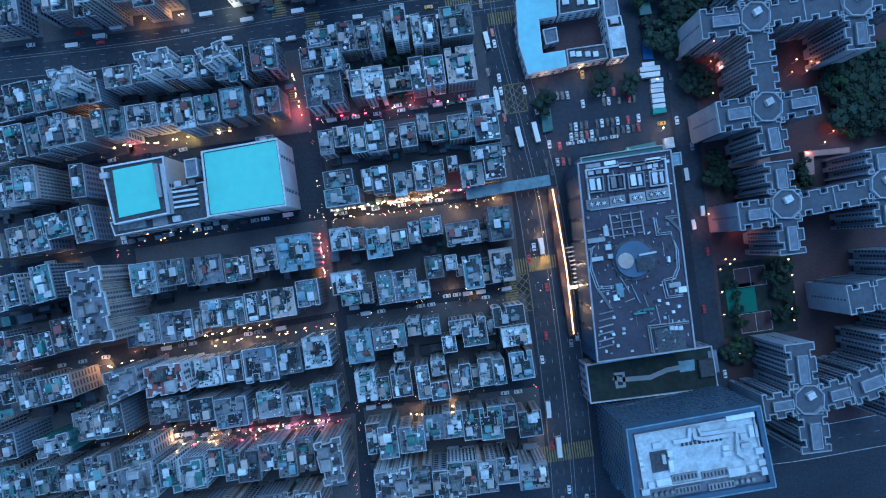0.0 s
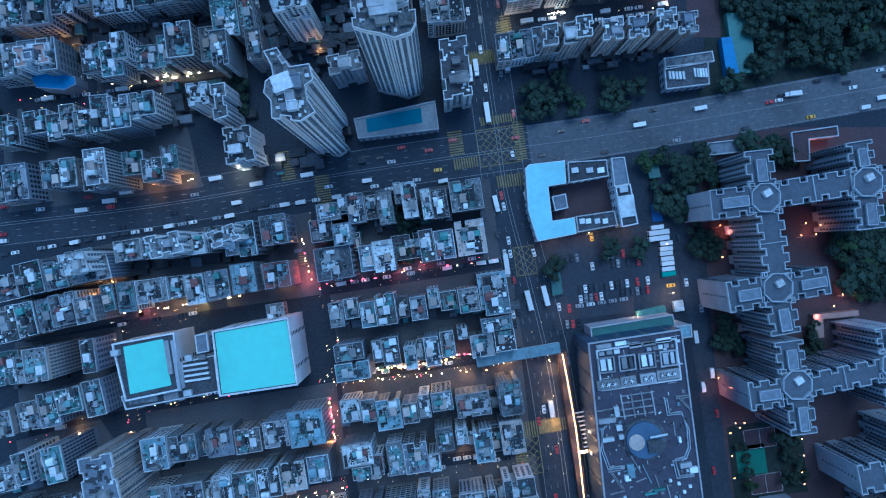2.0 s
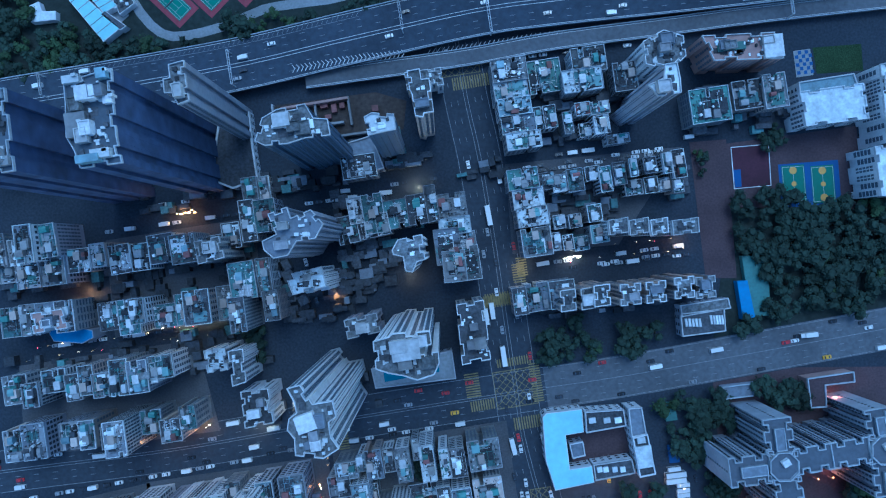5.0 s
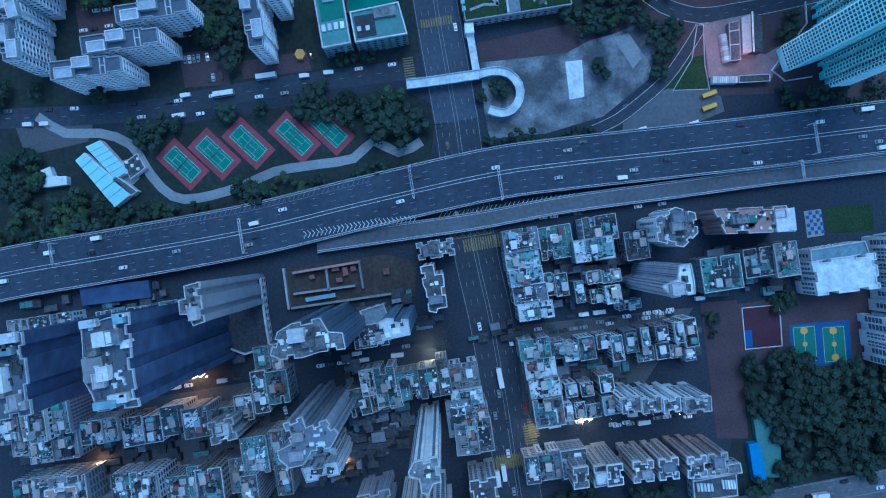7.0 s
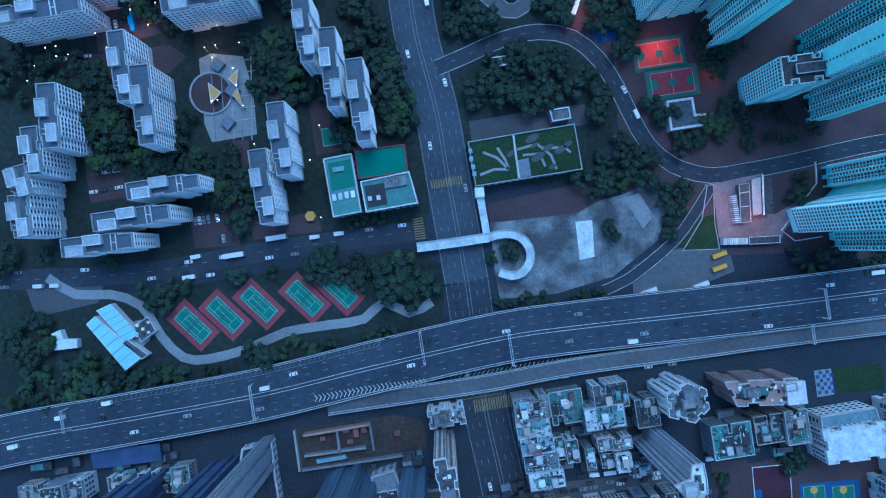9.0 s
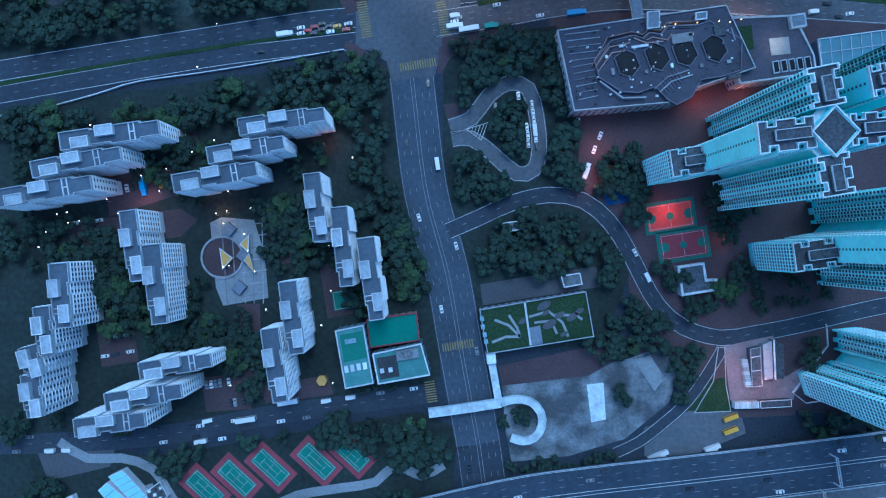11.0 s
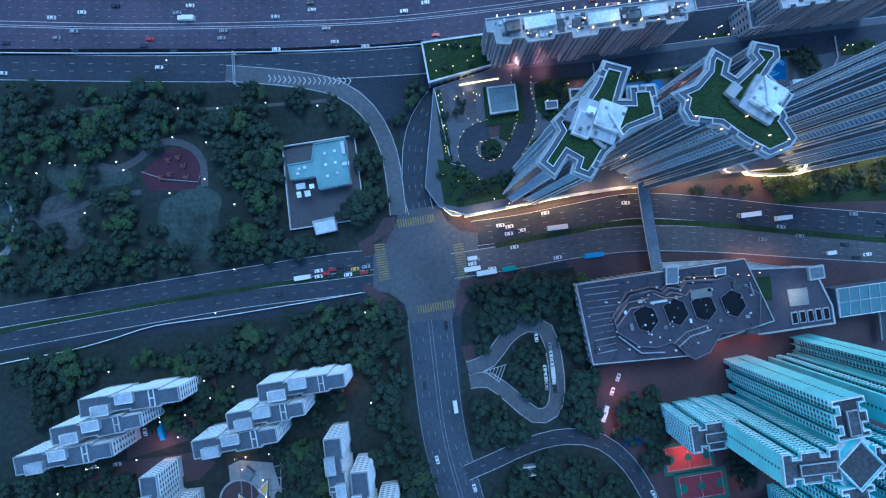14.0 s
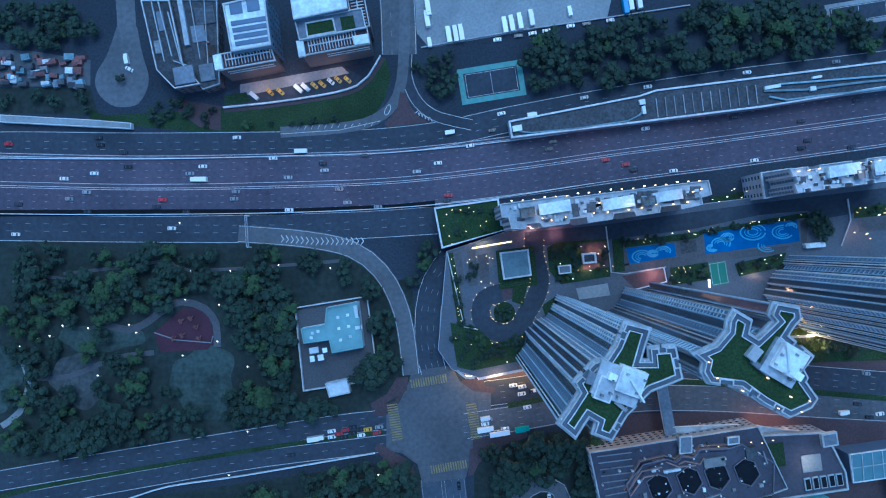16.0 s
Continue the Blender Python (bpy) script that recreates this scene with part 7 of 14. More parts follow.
part("curved_kerb", Geo().strip([(8.8, 16.3), (10, 9.8), (15.3, 10.5), (17.6, 2.8), (18, -5.1), (16.3, -9.1), (12.4, -10.1), (14.1, -17.4), (20.6, -16.4)], -0.18, 0.18, 33.10, 34.20), PARAPET_MID, podium_23)
for a, b, c, d in [(6.2, -31.1, 23, -28.9), (6.2, -30.2, 8.1, -41.7), (-15.8, -14.3, -9.7, -22.8), (14.1, 16.1, 19.7, 10.5), (12.8, 16.1, 19.2, 16.8)]:
    part("pipe", Geo().strip([(a, b), (c, d)], -0.18, 0.18, 33.10, 34.20), SHED_GREY, podium_23)
plant_boxes(podium_23, 33, [(-12.9, 10.7, 2, 4.4, 2.2, SHED_WHITE), (-11.9, 3.8, 2.4, 2.4, 2.2, SHED_WHITE), (-16.6, -1.3, 4.9, 1.7, 2.2, SHED_WHITE), (-11, -0.1, 2, 2, 2.2, SHED_WHITE), (-6.9, -14.8, 2.9, 5.9, 2.2, SHED_BLUE), (-17.1, 6.8, 7.3, 2, 2.2, SHED_GREY), (-8.3, -17.9, 2.4, 2.4, 2.2, SHED_WHITE), (14.2, -1.4, 1, 2.4, 2.2, SHED_WHITE), (16.7, -12.4, 4.9, 2, 2.2, SHED_GREY), (20.1, -14.4, 3.4, 2.4, 2.2, SHED_WHITE), (5.4, -22.9, 4.9, 1, 2.2, SHED_TEAL), (1.7, -24.6, 5.4, 0.7, 2.2, SHED_TEAL), (15.4, -31, 1.7, 1.7, 2.2, SHED_WHITE), (17.3, -31, 1.7, 1.7, 2.2, SHED_WHITE), (19.3, -31, 1.7, 1.7, 2.2, SHED_WHITE)])
part("roof_well", Geo().prism([(8.3, -31.9), (21, -30.5), (22.4, -40.3), (9.7, -41.7)], 33.10, 33.60), ROOF_DARK, podium_23)
for a, b, c, d in [(-15.7, -25.3, -9.3, -23.6), (-15.7, -28.2, -9.3, -26.5), (-15.7, -31.1, -9.4, -29.4), (-15.7, -34.1, -9.4, -32.4), (-15.7, -37, -9.4, -35.3), (-15.8, -39.9, -9.4, -38.2)]:
    part("roof_rail", Geo().strip([(a, b), (c, d)], -0.25, 0.25, 33.10, 34.00), PARAPET_DIM, podium_23)
plant_boxes(podium_23, 33, [(-9.3, -26.5, 1.2, 1.2, 1.4, SHED_WHITE), (-5, -31.4, 1.2, 1.2, 1.4, SHED_WHITE), (-9.4, -33.8, 1.2, 1.2, 1.4, SHED_WHITE), (-7.4, -38.7, 1.2, 1.2, 1.4, SHED_WHITE), (12.7, -26.6, 1.2, 1.2, 1.4, SHED_WHITE), (16.4, -24.1, 1.2, 1.2, 1.4, SHED_WHITE), (10.3, -19.2, 1.2, 1.2, 1.4, SHED_WHITE), (13.9, -20.5, 1.2, 1.2, 1.4, SHED_WHITE), (18.8, -21.7, 1.2, 1.2, 1.4, SHED_WHITE)])
scatter(podium_23, [(-22.7, 18.8), (16.5, 24.8), (24.9, -38.8), (-14.8, -44.1)], 33, 150, 623, 1.6)
scatter(podium_23, [(-22.6, 39.1), (14.1, 44.9), (16.5, 24.8), (-20.2, 18.8)], 33, 60, 624, 1.6)
part("pipe", Geo().strip([(-9.8, -15.5), (-4.4, -13.8)], -0.2, 0.2, 33.10, 33.80), SHED_BLUE, podium_23)
part("pipe", Geo().strip([(-7.1, -7.9), (-2.2, -16)], -0.2, 0.2, 33.10, 33.80), PARAPET_DIM, podium_23)
part("pipe", Geo().strip([(-4.4, -19.9), (0, -18.2)], -0.2, 0.2, 33.10, 33.80), SHED_GREY, podium_23)
part("pipe", Geo().strip([(-1.7, -12.3), (2.2, -20.4)], -0.2, 0.2, 33.10, 33.80), SHED_BLUE, podium_23)
part("pipe", Geo().strip([(0.9, -24.3), (4.4, -22.6)], -0.2, 0.2, 33.10, 33.80), PARAPET_DIM, podium_23)
part("pipe", Geo().strip([(3.7, -16.8), (6.6, -24.8)], -0.2, 0.2, 33.10, 33.80), SHED_GREY, podium_23)
part("pipe", Geo().strip([(6.3, -28.8), (8.8, -27.1)], -0.2, 0.2, 33.10, 33.80), SHED_BLUE, podium_23)
part("pipe", Geo().strip([(9, -21.2), (11, -29.3)], -0.2, 0.2, 33.10, 33.80), PARAPET_DIM, podium_23)
part("pipe", Geo().strip([(11.7, -33.2), (13.2, -31.5)], -0.2, 0.2, 33.10, 33.80), SHED_GREY, podium_23)
part("pipe", Geo().strip([(14.4, -25.6), (15.4, -33.7)], -0.2, 0.2, 33.10, 33.80), SHED_BLUE, podium_23)
part("pipe", Geo().strip([(17.1, -37.6), (17.6, -35.9)], -0.2, 0.2, 33.10, 33.80), PARAPET_DIM, podium_23)
podium_edge_24 = block_of("podium_edge", [(-19.3, 0), (18.4, 5.9), (19.7, -0.1), (-18.8, -6)], 82.2, 41.8, 15, "green sheet canopy along the podium", WALL_GREY, SHED_TEAL, windows=False)
podium_annexe_25 = block_of("podium_annexe", [(-3.7, 2.3), (3.2, 3.3), (3.7, -2.3), (-3.2, -3.3)], 103.9, 40.4, 20, "pale roofed annexe beside the podium", WALL_GREY, SHED_BLUE, windows=False)
canopy_26 = block_of("canopy", [(-2.2, 1.6), (1.7, 2.1), (2.2, -1.6), (-1.7, -2.1)], 69.6, -0.5, 12, "small blue glass canopy", WALL_BLUE, SHED_BLUE, windows=False)
roof_garden_27 = block_of("roof_garden", [(-30.1, 4.8), (27.3, 13.6), (30.4, -5.5), (-27.8, -12.7)], 95.2, -57.8, 16, "dark planted roof garden on a podium", WALL_GREY, SCRUB)
part("garden_path", Geo().strip([(-17.4, -0.9), (-13.5, -1.9), (-0.6, -0.9), (7.1, 2.5), (16.2, 4.3)], -1.1, 1.1, 16.10, 16.20), PAVING_PALE, roof_garden_27)
part("garden_path", Geo().ring([(-17.4, 1.2), (-12.3, 1.7), (-11.5, -5.3), (-16.1, -6)], 1.2, 16.10, 16.20), PAVING_PALE, roof_garden_27)
part("pond", Geo().prism([(12.3, 6.4), (19.5, 7.4), (20, 2.5), (13.1, 1.5)], 16.10, 16.30), SHED_BLUE, roof_garden_27)
plant_boxes(roof_garden_27, 16, [(24.7, 3.8, 6.7, 7.8, 2.5, ROOF_DARK), (28.3, 6.4, 4.1, 10.3, 0.5, ROOF_SLATE)])
office_block_28 = block_of("office_block", [(-29.5, 11.6), (24.2, 21.2), (30.6, -11.6), (-25.4, -21.1)], 102.3, -83.3, 54, "blue glass office block with a pale plant-filled roof", WALL_BLUE, ROOF_SLATE, rim=WALL_BLUE, rim_wide=2.2, rim_high=3.0, glass_pitch=2.2, storey=3.4)
part("glass_rim", Geo().ring([(-29.5, 11.6), (24.2, 21.2), (30.6, -11.6), (-25.4, -21.1)], 0.5, 57.00, 57.30), SHED_BLUE, office_block_28)
part("inner_roof", Geo().prism([(-25.9, 8.9), (21.9, 17.5), (26.9, -5.2), (-21.8, -13.4)], 54.10, 54.50), WHITE_ROOF, office_block_28)
part("inner_parapet", Geo().ring([(-25.9, 8.9), (21.9, 17.5), (26.9, -5.2), (-21.8, -13.4)], 0.5, 54.50, 55.80), PARAPET, office_block_28)
part("roof_well", Geo().prism([(-19.5, 1.6), (-12.2, 2.8), (-10.8, -5.2), (-18.1, -6.6)], 54.50, 55.00), ROOF_DARK, office_block_28)
for a, b, c, d in [(-16.8, 4.8, 3.6, 2.3), (-14, -0.7, 1.4, 3.6), (-11.7, 1.6, 1.8, 2.3), (-11.1, -3.4, 1.8, 4.6), (16.2, 17.1, 11.4, 3.2), (20.8, 10.7, 1.8, 5), (22.8, 10.7, 1.1, 5), (17.8, 8.4, 2.7, 2.3), (18.5, 5, 3.6, 1.8), (10.6, 3.9, 2.3, 1.8), (11.2, 1.6, 3.2, 1.8), (-23.6, -0.2, 1.4, 1.4), (-23.1, -2.5, 1.4, 1.4), (-22.7, -4.8, 1.4, 1.4), (24.2, 2.8, 3.2, 2.3), (25.3, -1.8, 3.2, 2.3), (26.5, -5.2, 3.2, 3.2), (21.5, -4.1, 3.2, 2.3), (15.1, -5.7, 6.8, 3.2), (-19, -11.1, 2.3, 2.3), (-14, -9.8, 5.9, 2.7), (-21.3, -13.9, 3.2, 2.3)]:
    plant_box(office_block_28, a, b, 54, c, d, 2.6, SHED_WHITE, 10)
part("duct", Geo().strip([(-10.4, 6.2), (-4.2, 7.3), (-3.8, 11.9)], -0.8, 0.8, 55.50, 57.00), SHED_WHITE, office_block_28)
part("duct", Geo().strip([(-2.6, 11.9), (-1.7, 8), (1.5, 7.5), (13.3, 9.6)], -0.8, 0.8, 55.50, 57.00), SHED_WHITE, office_block_28)
part("duct", Geo().strip([(-0.4, 12.1), (0.5, 9.4), (14.6, 11.4), (15.6, 1.6), (19.2, -0.2)], -0.8, 0.8, 55.50, 57.00), SHED_WHITE, office_block_28)
plant_box(office_block_28, -5.4, -7.9, 54, 10.5, 2.7, 1.6, SHED_GREY, 10)
for a, b in [(-9.7, -8.7), (-8.3, -8.4), (-6.8, -8.2), (-5.4, -7.9), (-4, -7.7), (-2.5, -7.4), (-1.1, -7.2)]:
    plant_box(office_block_28, a, b, 54, 0.7, 1.8, 1.7, ROOF_DARK, 10, "louvre")
plant_box(office_block_28, -4.2, -12.9, 54, 10.5, 2.7, 1.6, SHED_GREY, 10)
for a, b in [(-8.6, -13.7), (-7.1, -13.4), (-5.7, -13.2), (-4.3, -12.9), (-2.8, -12.7), (-1.4, -12.4), (0, -12.2)]:
    plant_box(office_block_28, a, b, 54, 0.7, 1.8, 1.7, ROOF_DARK, 10, "louvre")
plant_box(office_block_28, 6.7, -6.6, 54, 10.5, 2.7, 1.6, SHED_GREY, 10)
for a, b in [(2.4, -7.3), (3.8, -7.1), (5.2, -6.8), (6.7, -6.5), (8.1, -6.3), (9.5, -6), (11, -5.8)]:
    plant_box(office_block_28, a, b, 54, 0.7, 1.8, 1.7, ROOF_DARK, 10, "louvre")
plant_box(office_block_28, 9.4, -11.4, 54, 10.5, 2.7, 1.6, SHED_GREY, 10)
for a, b in [(5.1, -12.1), (6.5, -11.8), (8, -11.6), (9.4, -11.3), (10.8, -11.1), (12.3, -10.8), (13.7, -10.6)]:
    plant_box(office_block_28, a, b, 54, 0.7, 1.8, 1.7, ROOF_DARK, 10, "louvre")
for a, b in [(-17.2, -15.0), (-14.9, -14.8), (-12.7, -14.3), (-10.4, -13.9), (15.1, -10.0), (17.4, -9.5), (19.7, -9.3), (21.9, -8.8)]:
    part("fan_housing", Geo().cylinder(a, b, 54, 0.8, 2.2, 12), SHED_GREY, office_block_28)
for a, b in [(-6.3, 5), (-4.6, 5.3), (-2.9, 5.5), (-1.2, 5.8), (0.5, 6), (2.2, 6.3), (4, 6.5), (5.7, 6.8), (7.4, 7), (9.1, 7.3)]:
    plant_box(office_block_28, a, b, 54, 0.9, 1.6, 1.2, ROOF_DARK, 10, "skylight")
# added low strip; its pale blue paints the sheen of the office's left facade
facade_sheen_29 = block_of("canopy", [(-4.2, 13.7), (0, 15.2), (4.2, -13.6), (0, -15.1)], 80.6, -96.6, 12, "pale blue strip that stands for the reflecting left facade of the office block", WALL_BLUE, SHED_BLUE, windows=False, rim=None)

# ---------- estate of cross-shaped towers ----------
estate_tower(133.9, 99.6, 34, [(110.9, 96.6, 128.5, 98.7, 12.7, 2, 34), (131.3, 120.1, 133.0, 105.0, 12.2, 2, 34), (139.3, 101.1, 171.6, 106.3, 11.2, 4, 34), (135.8, 94.2, 139.6, 66.4, 11.7, 4, 34)], "grey estate tower with pale parapets round dark slate roofs")
estate_tower(139.1, 61.0, 34, [(118.3, 56.7, 133.2, 59.1, 13.2, 2, 34), (144.9, 61.2, 161.6, 64.1, 11.7, 2, 34), (140.5, 55.7, 143.1, 41.0, 12.7, 2, 34)], "grey estate tower with pale parapets round dark slate roofs")
estate_tower(177.7, 106.2, 34, [(174.6, 123.8, 176.5, 111.6, 11.2, 2, 34), (178.4, 100.9, 180.0, 86.2, 12.2, 2, 34), (183.3, 107.7, 203.3, 110.5, 11.2, 3, 34)], "grey estate tower with pale parapets round dark slate roofs")
estate_tower(147.2, 19.3, 34, [(127.3, 13.9, 141.4, 15.8, 12.2, 2, 34), (144.1, 37.8, 145.8, 24.6, 12.2, 2, 34), (152.6, 18.8, 184.3, 25.1, 10.2, 4, 34), (148.7, 13.9, 150.7, -2.2, 11.2, 2, 34)], "grey estate tower with pale parapets round dark slate roofs")
estate_tower(189.7, 28.0, 34, [(187.2, 43.6, 188.7, 33.2, 11.7, 2, 34), (190.6, 22.2, 192.1, 10.0, 11.7, 2, 34), (195.0, 29.0, 211.1, 31.4, 11.2, 2, 34)], "grey estate tower with pale parapets round dark slate roofs")
estate_tower(157.0, -64.6, 34, [(153.1, -40.7, 155.5, -59.7, 12.7, 2, 34), (138.0, -68.5, 151.6, -66.1, 11.2, 2, 34), (162.8, -64.1, 176.0, -60.7, 12.2, 2, 34), (158.7, -70.0, 160.9, -87.5, 12.7, 2, 34)], "grey estate tower with pale parapets round dark slate roofs")
estate_tower(195.3, -53.4, 34, [(176.0, -60.7, 190.4, -55.3, 13.7, 2, 34), (194.0, -36.3, 195.0, -48.5, 12.2, 2, 34), (196.5, -58.3, 197.9, -72.9, 12.2, 2, 34)], "grey estate tower with pale parapets round dark slate roofs")
estate_tower(201.8, -16.3, 34, [(174.5, -22.2, 197.5, -17.8, 12.7, 3, 34), (200.4, 0.2, 201.4, -11.9, 12.2, 2, 34), (202.8, -21.7, 204.3, -36.3, 12.2, 2, 34)], "grey estate tower with pale parapets round dark slate roofs")
patch("playground", [(131.4, -7.9), (167.2, -2.4), (170.4, -39.1), (135.2, -43.2)], 0, SCRUB, "dark planted playground ground", 0.06, category="ground")
pitch("ball_court", 143.3, -24.2, 8, 14, 15, COURT_TEAL, "dull green ball court among estate planting", None, 0, lines=False)
pitch("ball_court", 147.4, -13.3, 8, 16, 10, PAVING_RED, "reddish play court with a painted net pattern", None, 0)
pitch("ball_court", 150.4, -35.0, 8, 16, 10, PAVING_RED, "reddish play court with a painted net pattern", None, 0)
patch("courtyard", [(172.6, 47.8), (182.1, 49.1), (182.9, 38.3), (174, 36.9)], 0, PAVING_RED, "red paved court between towers", 0.07, category="pavement")
grove([(182.1, 93.9), (213.3, 96.6), (214.7, 57.3), (184.8, 60)], 6.5, 1.1, 625, 0.05)
grove([(114.3, 87.1), (122.4, 88.5), (123.8, 73.6), (115.6, 72.2)], 6, 0.9, 626, 0.05)
grove([(122.4, 43.7), (133.3, 46.4), (137.3, 30.1), (125.1, 27.4)], 6, 1.0, 627, 0.05)
grove([(133.3, -43.2), (148.2, -40.4), (150.9, -54), (137.3, -56.7)], 6, 0.9, 628, 0.05)
grove([(136, -10.6), (140, -10), (142.8, -40.4), (137.9, -41)], 6, 0.7, 629, 0.05)
grove([(152.3, -7.9), (164.5, -5.7), (167.7, -36.4), (159.6, -37.2)], 6, 0.7, 630, 0.05)
grove([(91.2, 122.4), (110.2, 125.1), (112.9, 89.8), (103.4, 87.1)], 6.5, 1.0, 631, 0.05)
grove([(104.5, 120.3), (123.5, 125.6), (126.2, 106.6), (107.1, 104)], 6, 1.0, 632, 0.05)
grove([(137.2, 133.7), (158.9, 136.3), (164.3, 120), (142.5, 114.7)], 6.5, 1.1, 633, 0.05)
side_road = road("road_side", [(107.5, 103.4), (112.9, 73.6), (120.5, 24.7), (125.4, -10.6), (129.7, -43.2), (137.3, -86.6)], 9, "asphalt side road beside the podium", ROAD, lanes=(), edges=False)
lower_side_road = road("road_lower_side", [(137.3, -97.4), (167.2, -94.7), (212.8, -86.6), (248.6, -81.2)], 16, "wide asphalt road behind the estate", ROAD, lanes=(0,))

# ---------- apartment towers north of the crosstown road ----------
apartment_tower_30 = tower("apartment_tower", [(-7.8, 11.4), (-3.3, 12.6), (1, 5.9), (7.9, 7), (9.2, 1.5), (6.5, -0.4), (7.2, -5.5), (10, -9.5), (4.8, -12.8), (-5, -11.7), (-5.3, -5.9), (-7.8, -2.9), (-7.2, 1), (-4.5, 3), (-5.3, 6.9)], -58.6, 135.3, 0, 93, "tall grey-white apartment tower with a stepped roof", seed=634, wall=WALL_WHITE, roof=ROOF, storey=2.6, wide=1.5, pitch=1.9)
plant_box(apartment_tower_30, -1, 0, 93, 6.7, 5.9, 4, PARAPET, 20)
plant_box(apartment_tower_30, 0, -7.8, 93, 3.9, 2.7, 2, ROOF_SLATE, 20)
apartment_tower_31 = tower("apartment_tower", [(-12.8, 4.8), (-7.4, 6.3), (-6.4, 7.4), (6.5, 8.2), (7.1, 3.9), (2.8, 2.4), (2.4, 0.1), (9.4, 1.2), (9.7, -2.7), (8, -6.5), (2.2, -8.4), (-2.6, -6.8), (-7.4, -6), (-11.9, -4.5)], -23.2, 158.4, 0, 97, "tall grey-white apartment tower with a stepped roof", seed=635, wall=WALL_WHITE, roof=ROOF, storey=2.6, wide=1.5, pitch=1.9)
plant_box(apartment_tower_31, -1.6, 2.2, 97, 9.6, 6.9, 4, PARAPET, 8)
plant_box(apartment_tower_31, 6.1, -2.3, 97, 4.6, 4.2, 2, ROOF, 8)
tower_podium_32 = block_of("tower_podium", [(-19.9, 1.4), (17.9, 9.7), (19.7, -3.5), (-17.9, -7.8)], -26.0, 137.6, 9, "tower podium with a swimming pool on its deck", WALL_GREY, PAVING_PALE, rim=PARAPET_DIM)
part("swimming_pool", Geo().prism([(-40.4, 139), (-14.7, 144.2), (-14, 137.3), (-39.6, 132.7)], 9.1, 9.5), WATER); tagged(bpy.data.objects["swimming_pool"], "dark teal swimming pool on a tower podium", "swimming pool")
apartment_block_33 = tower("apartment_block", [(-7.2, 12.1), (4.7, 14.1), (7.6, -11.9), (-4.9, -14.3)], 1.1, 157.9, 0, 28, "apartment block with a pale-edged dark roof full of plant", seed=636, wall=WALL, roof=ROOF_DARK)
apartment_block_34 = tower("apartment_block", [(-8, 2.5), (6.3, 5.7), (8.2, -2.5), (-6.3, -5.7)], -48.0, 160.9, 0, 26, "low grey apartment block", seed=637, wall=WALL_GREY, roof=ROOF)
apartment_block_35 = tower("apartment_block", [(-8.3, 1.4), (6.5, 4.1), (7.7, -1.1), (-6, -4.5)], -68.3, 180.7, 0, 45, "tall white block with stepped sides", seed=638, wall=WALL_WHITE, roof=WHITE_ROOF)
apartment_block_36 = tower("apartment_block", [(-7.1, 7.1), (4.9, 8.5), (7.4, -6.6), (-5.2, -9)], -95.2, 124.9, 0, 25, "block with dark roof panels and pale edges", seed=639, wall=WALL_WHITE, roof=ROOF_DARK)
apartment_block_37 = tower("apartment_block", [(-5.4, 4.2), (3.8, 5.4), (5.3, -4.1), (-3.7, -5.5)], -112.1, 146.7, 0, 28, "white tenement block with ribbed side", seed=640, wall=WALL_WHITE, roof=WHITE_ROOF)
apartment_block_38 = tower("apartment_block", [(-4.1, 7), (2.4, 8), (3.8, -6.5), (-2.2, -8.4)], -102.7, 143.6, 0, 28, "white tenement block with ribbed side", seed=641, wall=WALL_WHITE, roof=ROOF)
apartment_block_39 = tower("apartment_block", [(-6.4, 3.5), (4.3, 5.9), (6.7, -3.2), (-4.5, -6.1)], -112.8, 195.3, 0, 34, "tall block with pale roof and ribbed side", seed=642, wall=WALL, roof=ROOF)
apartment_block_40 = tower("apartment_block", [(-2.7, 3.9), (4.3, 5.2), (6, -3.7), (-7.8, -5.4)], -145.2, 140.2, 0, 24, "block with a bright white roof", seed=643, wall=WALL_WHITE, roof=WHITE_ROOF)
apartment_block_41 = tower("apartment_block", [(-7.8, 3.3), (6, 5.2), (8.5, -3.1), (-6.6, -5.5)], -186.7, 164.6, 0, 26, "block with brown roof panels", seed=644, wall=WALL_WHITE, roof=WALL_PINK)
canopy_42 = block_of("canopy", [(-11.7, 2.5), (-3.3, 4.3), (9.3, 2.1), (9.8, -1.5), (4.5, -4.1), (-8.6, -3)], -184.1, 156.6, 12, "bright blue rounded sheet roof", WALL_GREY, TARP, windows=False, rim=None)
apartment_tower_43 = tower("apartment_tower", [(-5.4, 2), (-3.4, 5.6), (5, 7.4), (6.1, -1.5), (3.3, -2.1), (1.7, -5.9), (-0.7, -5.4), (-1.5, -0.4), (-5, 0.4)], -24.3, 192.4, 0, 90, "slim grey-white apartment tower", seed=645, wall=WALL_WHITE, roof=ROOF, storey=2.6)
wrapped_tower_44 = tower("wrapped_tower", [(-8.4, 11.6), (-0.1, 14.2), (6.9, 16), (7.4, 5), (8.4, -6), (10.1, -14.3), (-3.3, -15.9), (-5.1, -10.4), (-7.7, -5.8), (-7.9, 5.2)], -125.0, 237.7, 0, 110, "apartment tower wrapped in blue scaffold net with cluttered roof", seed=646, wall=NET, roof=ROOF_SLAB, parapet=PARAPET_MID, fins=False, glass=NET, wide=0.3, tall=0.3, pitch=9)
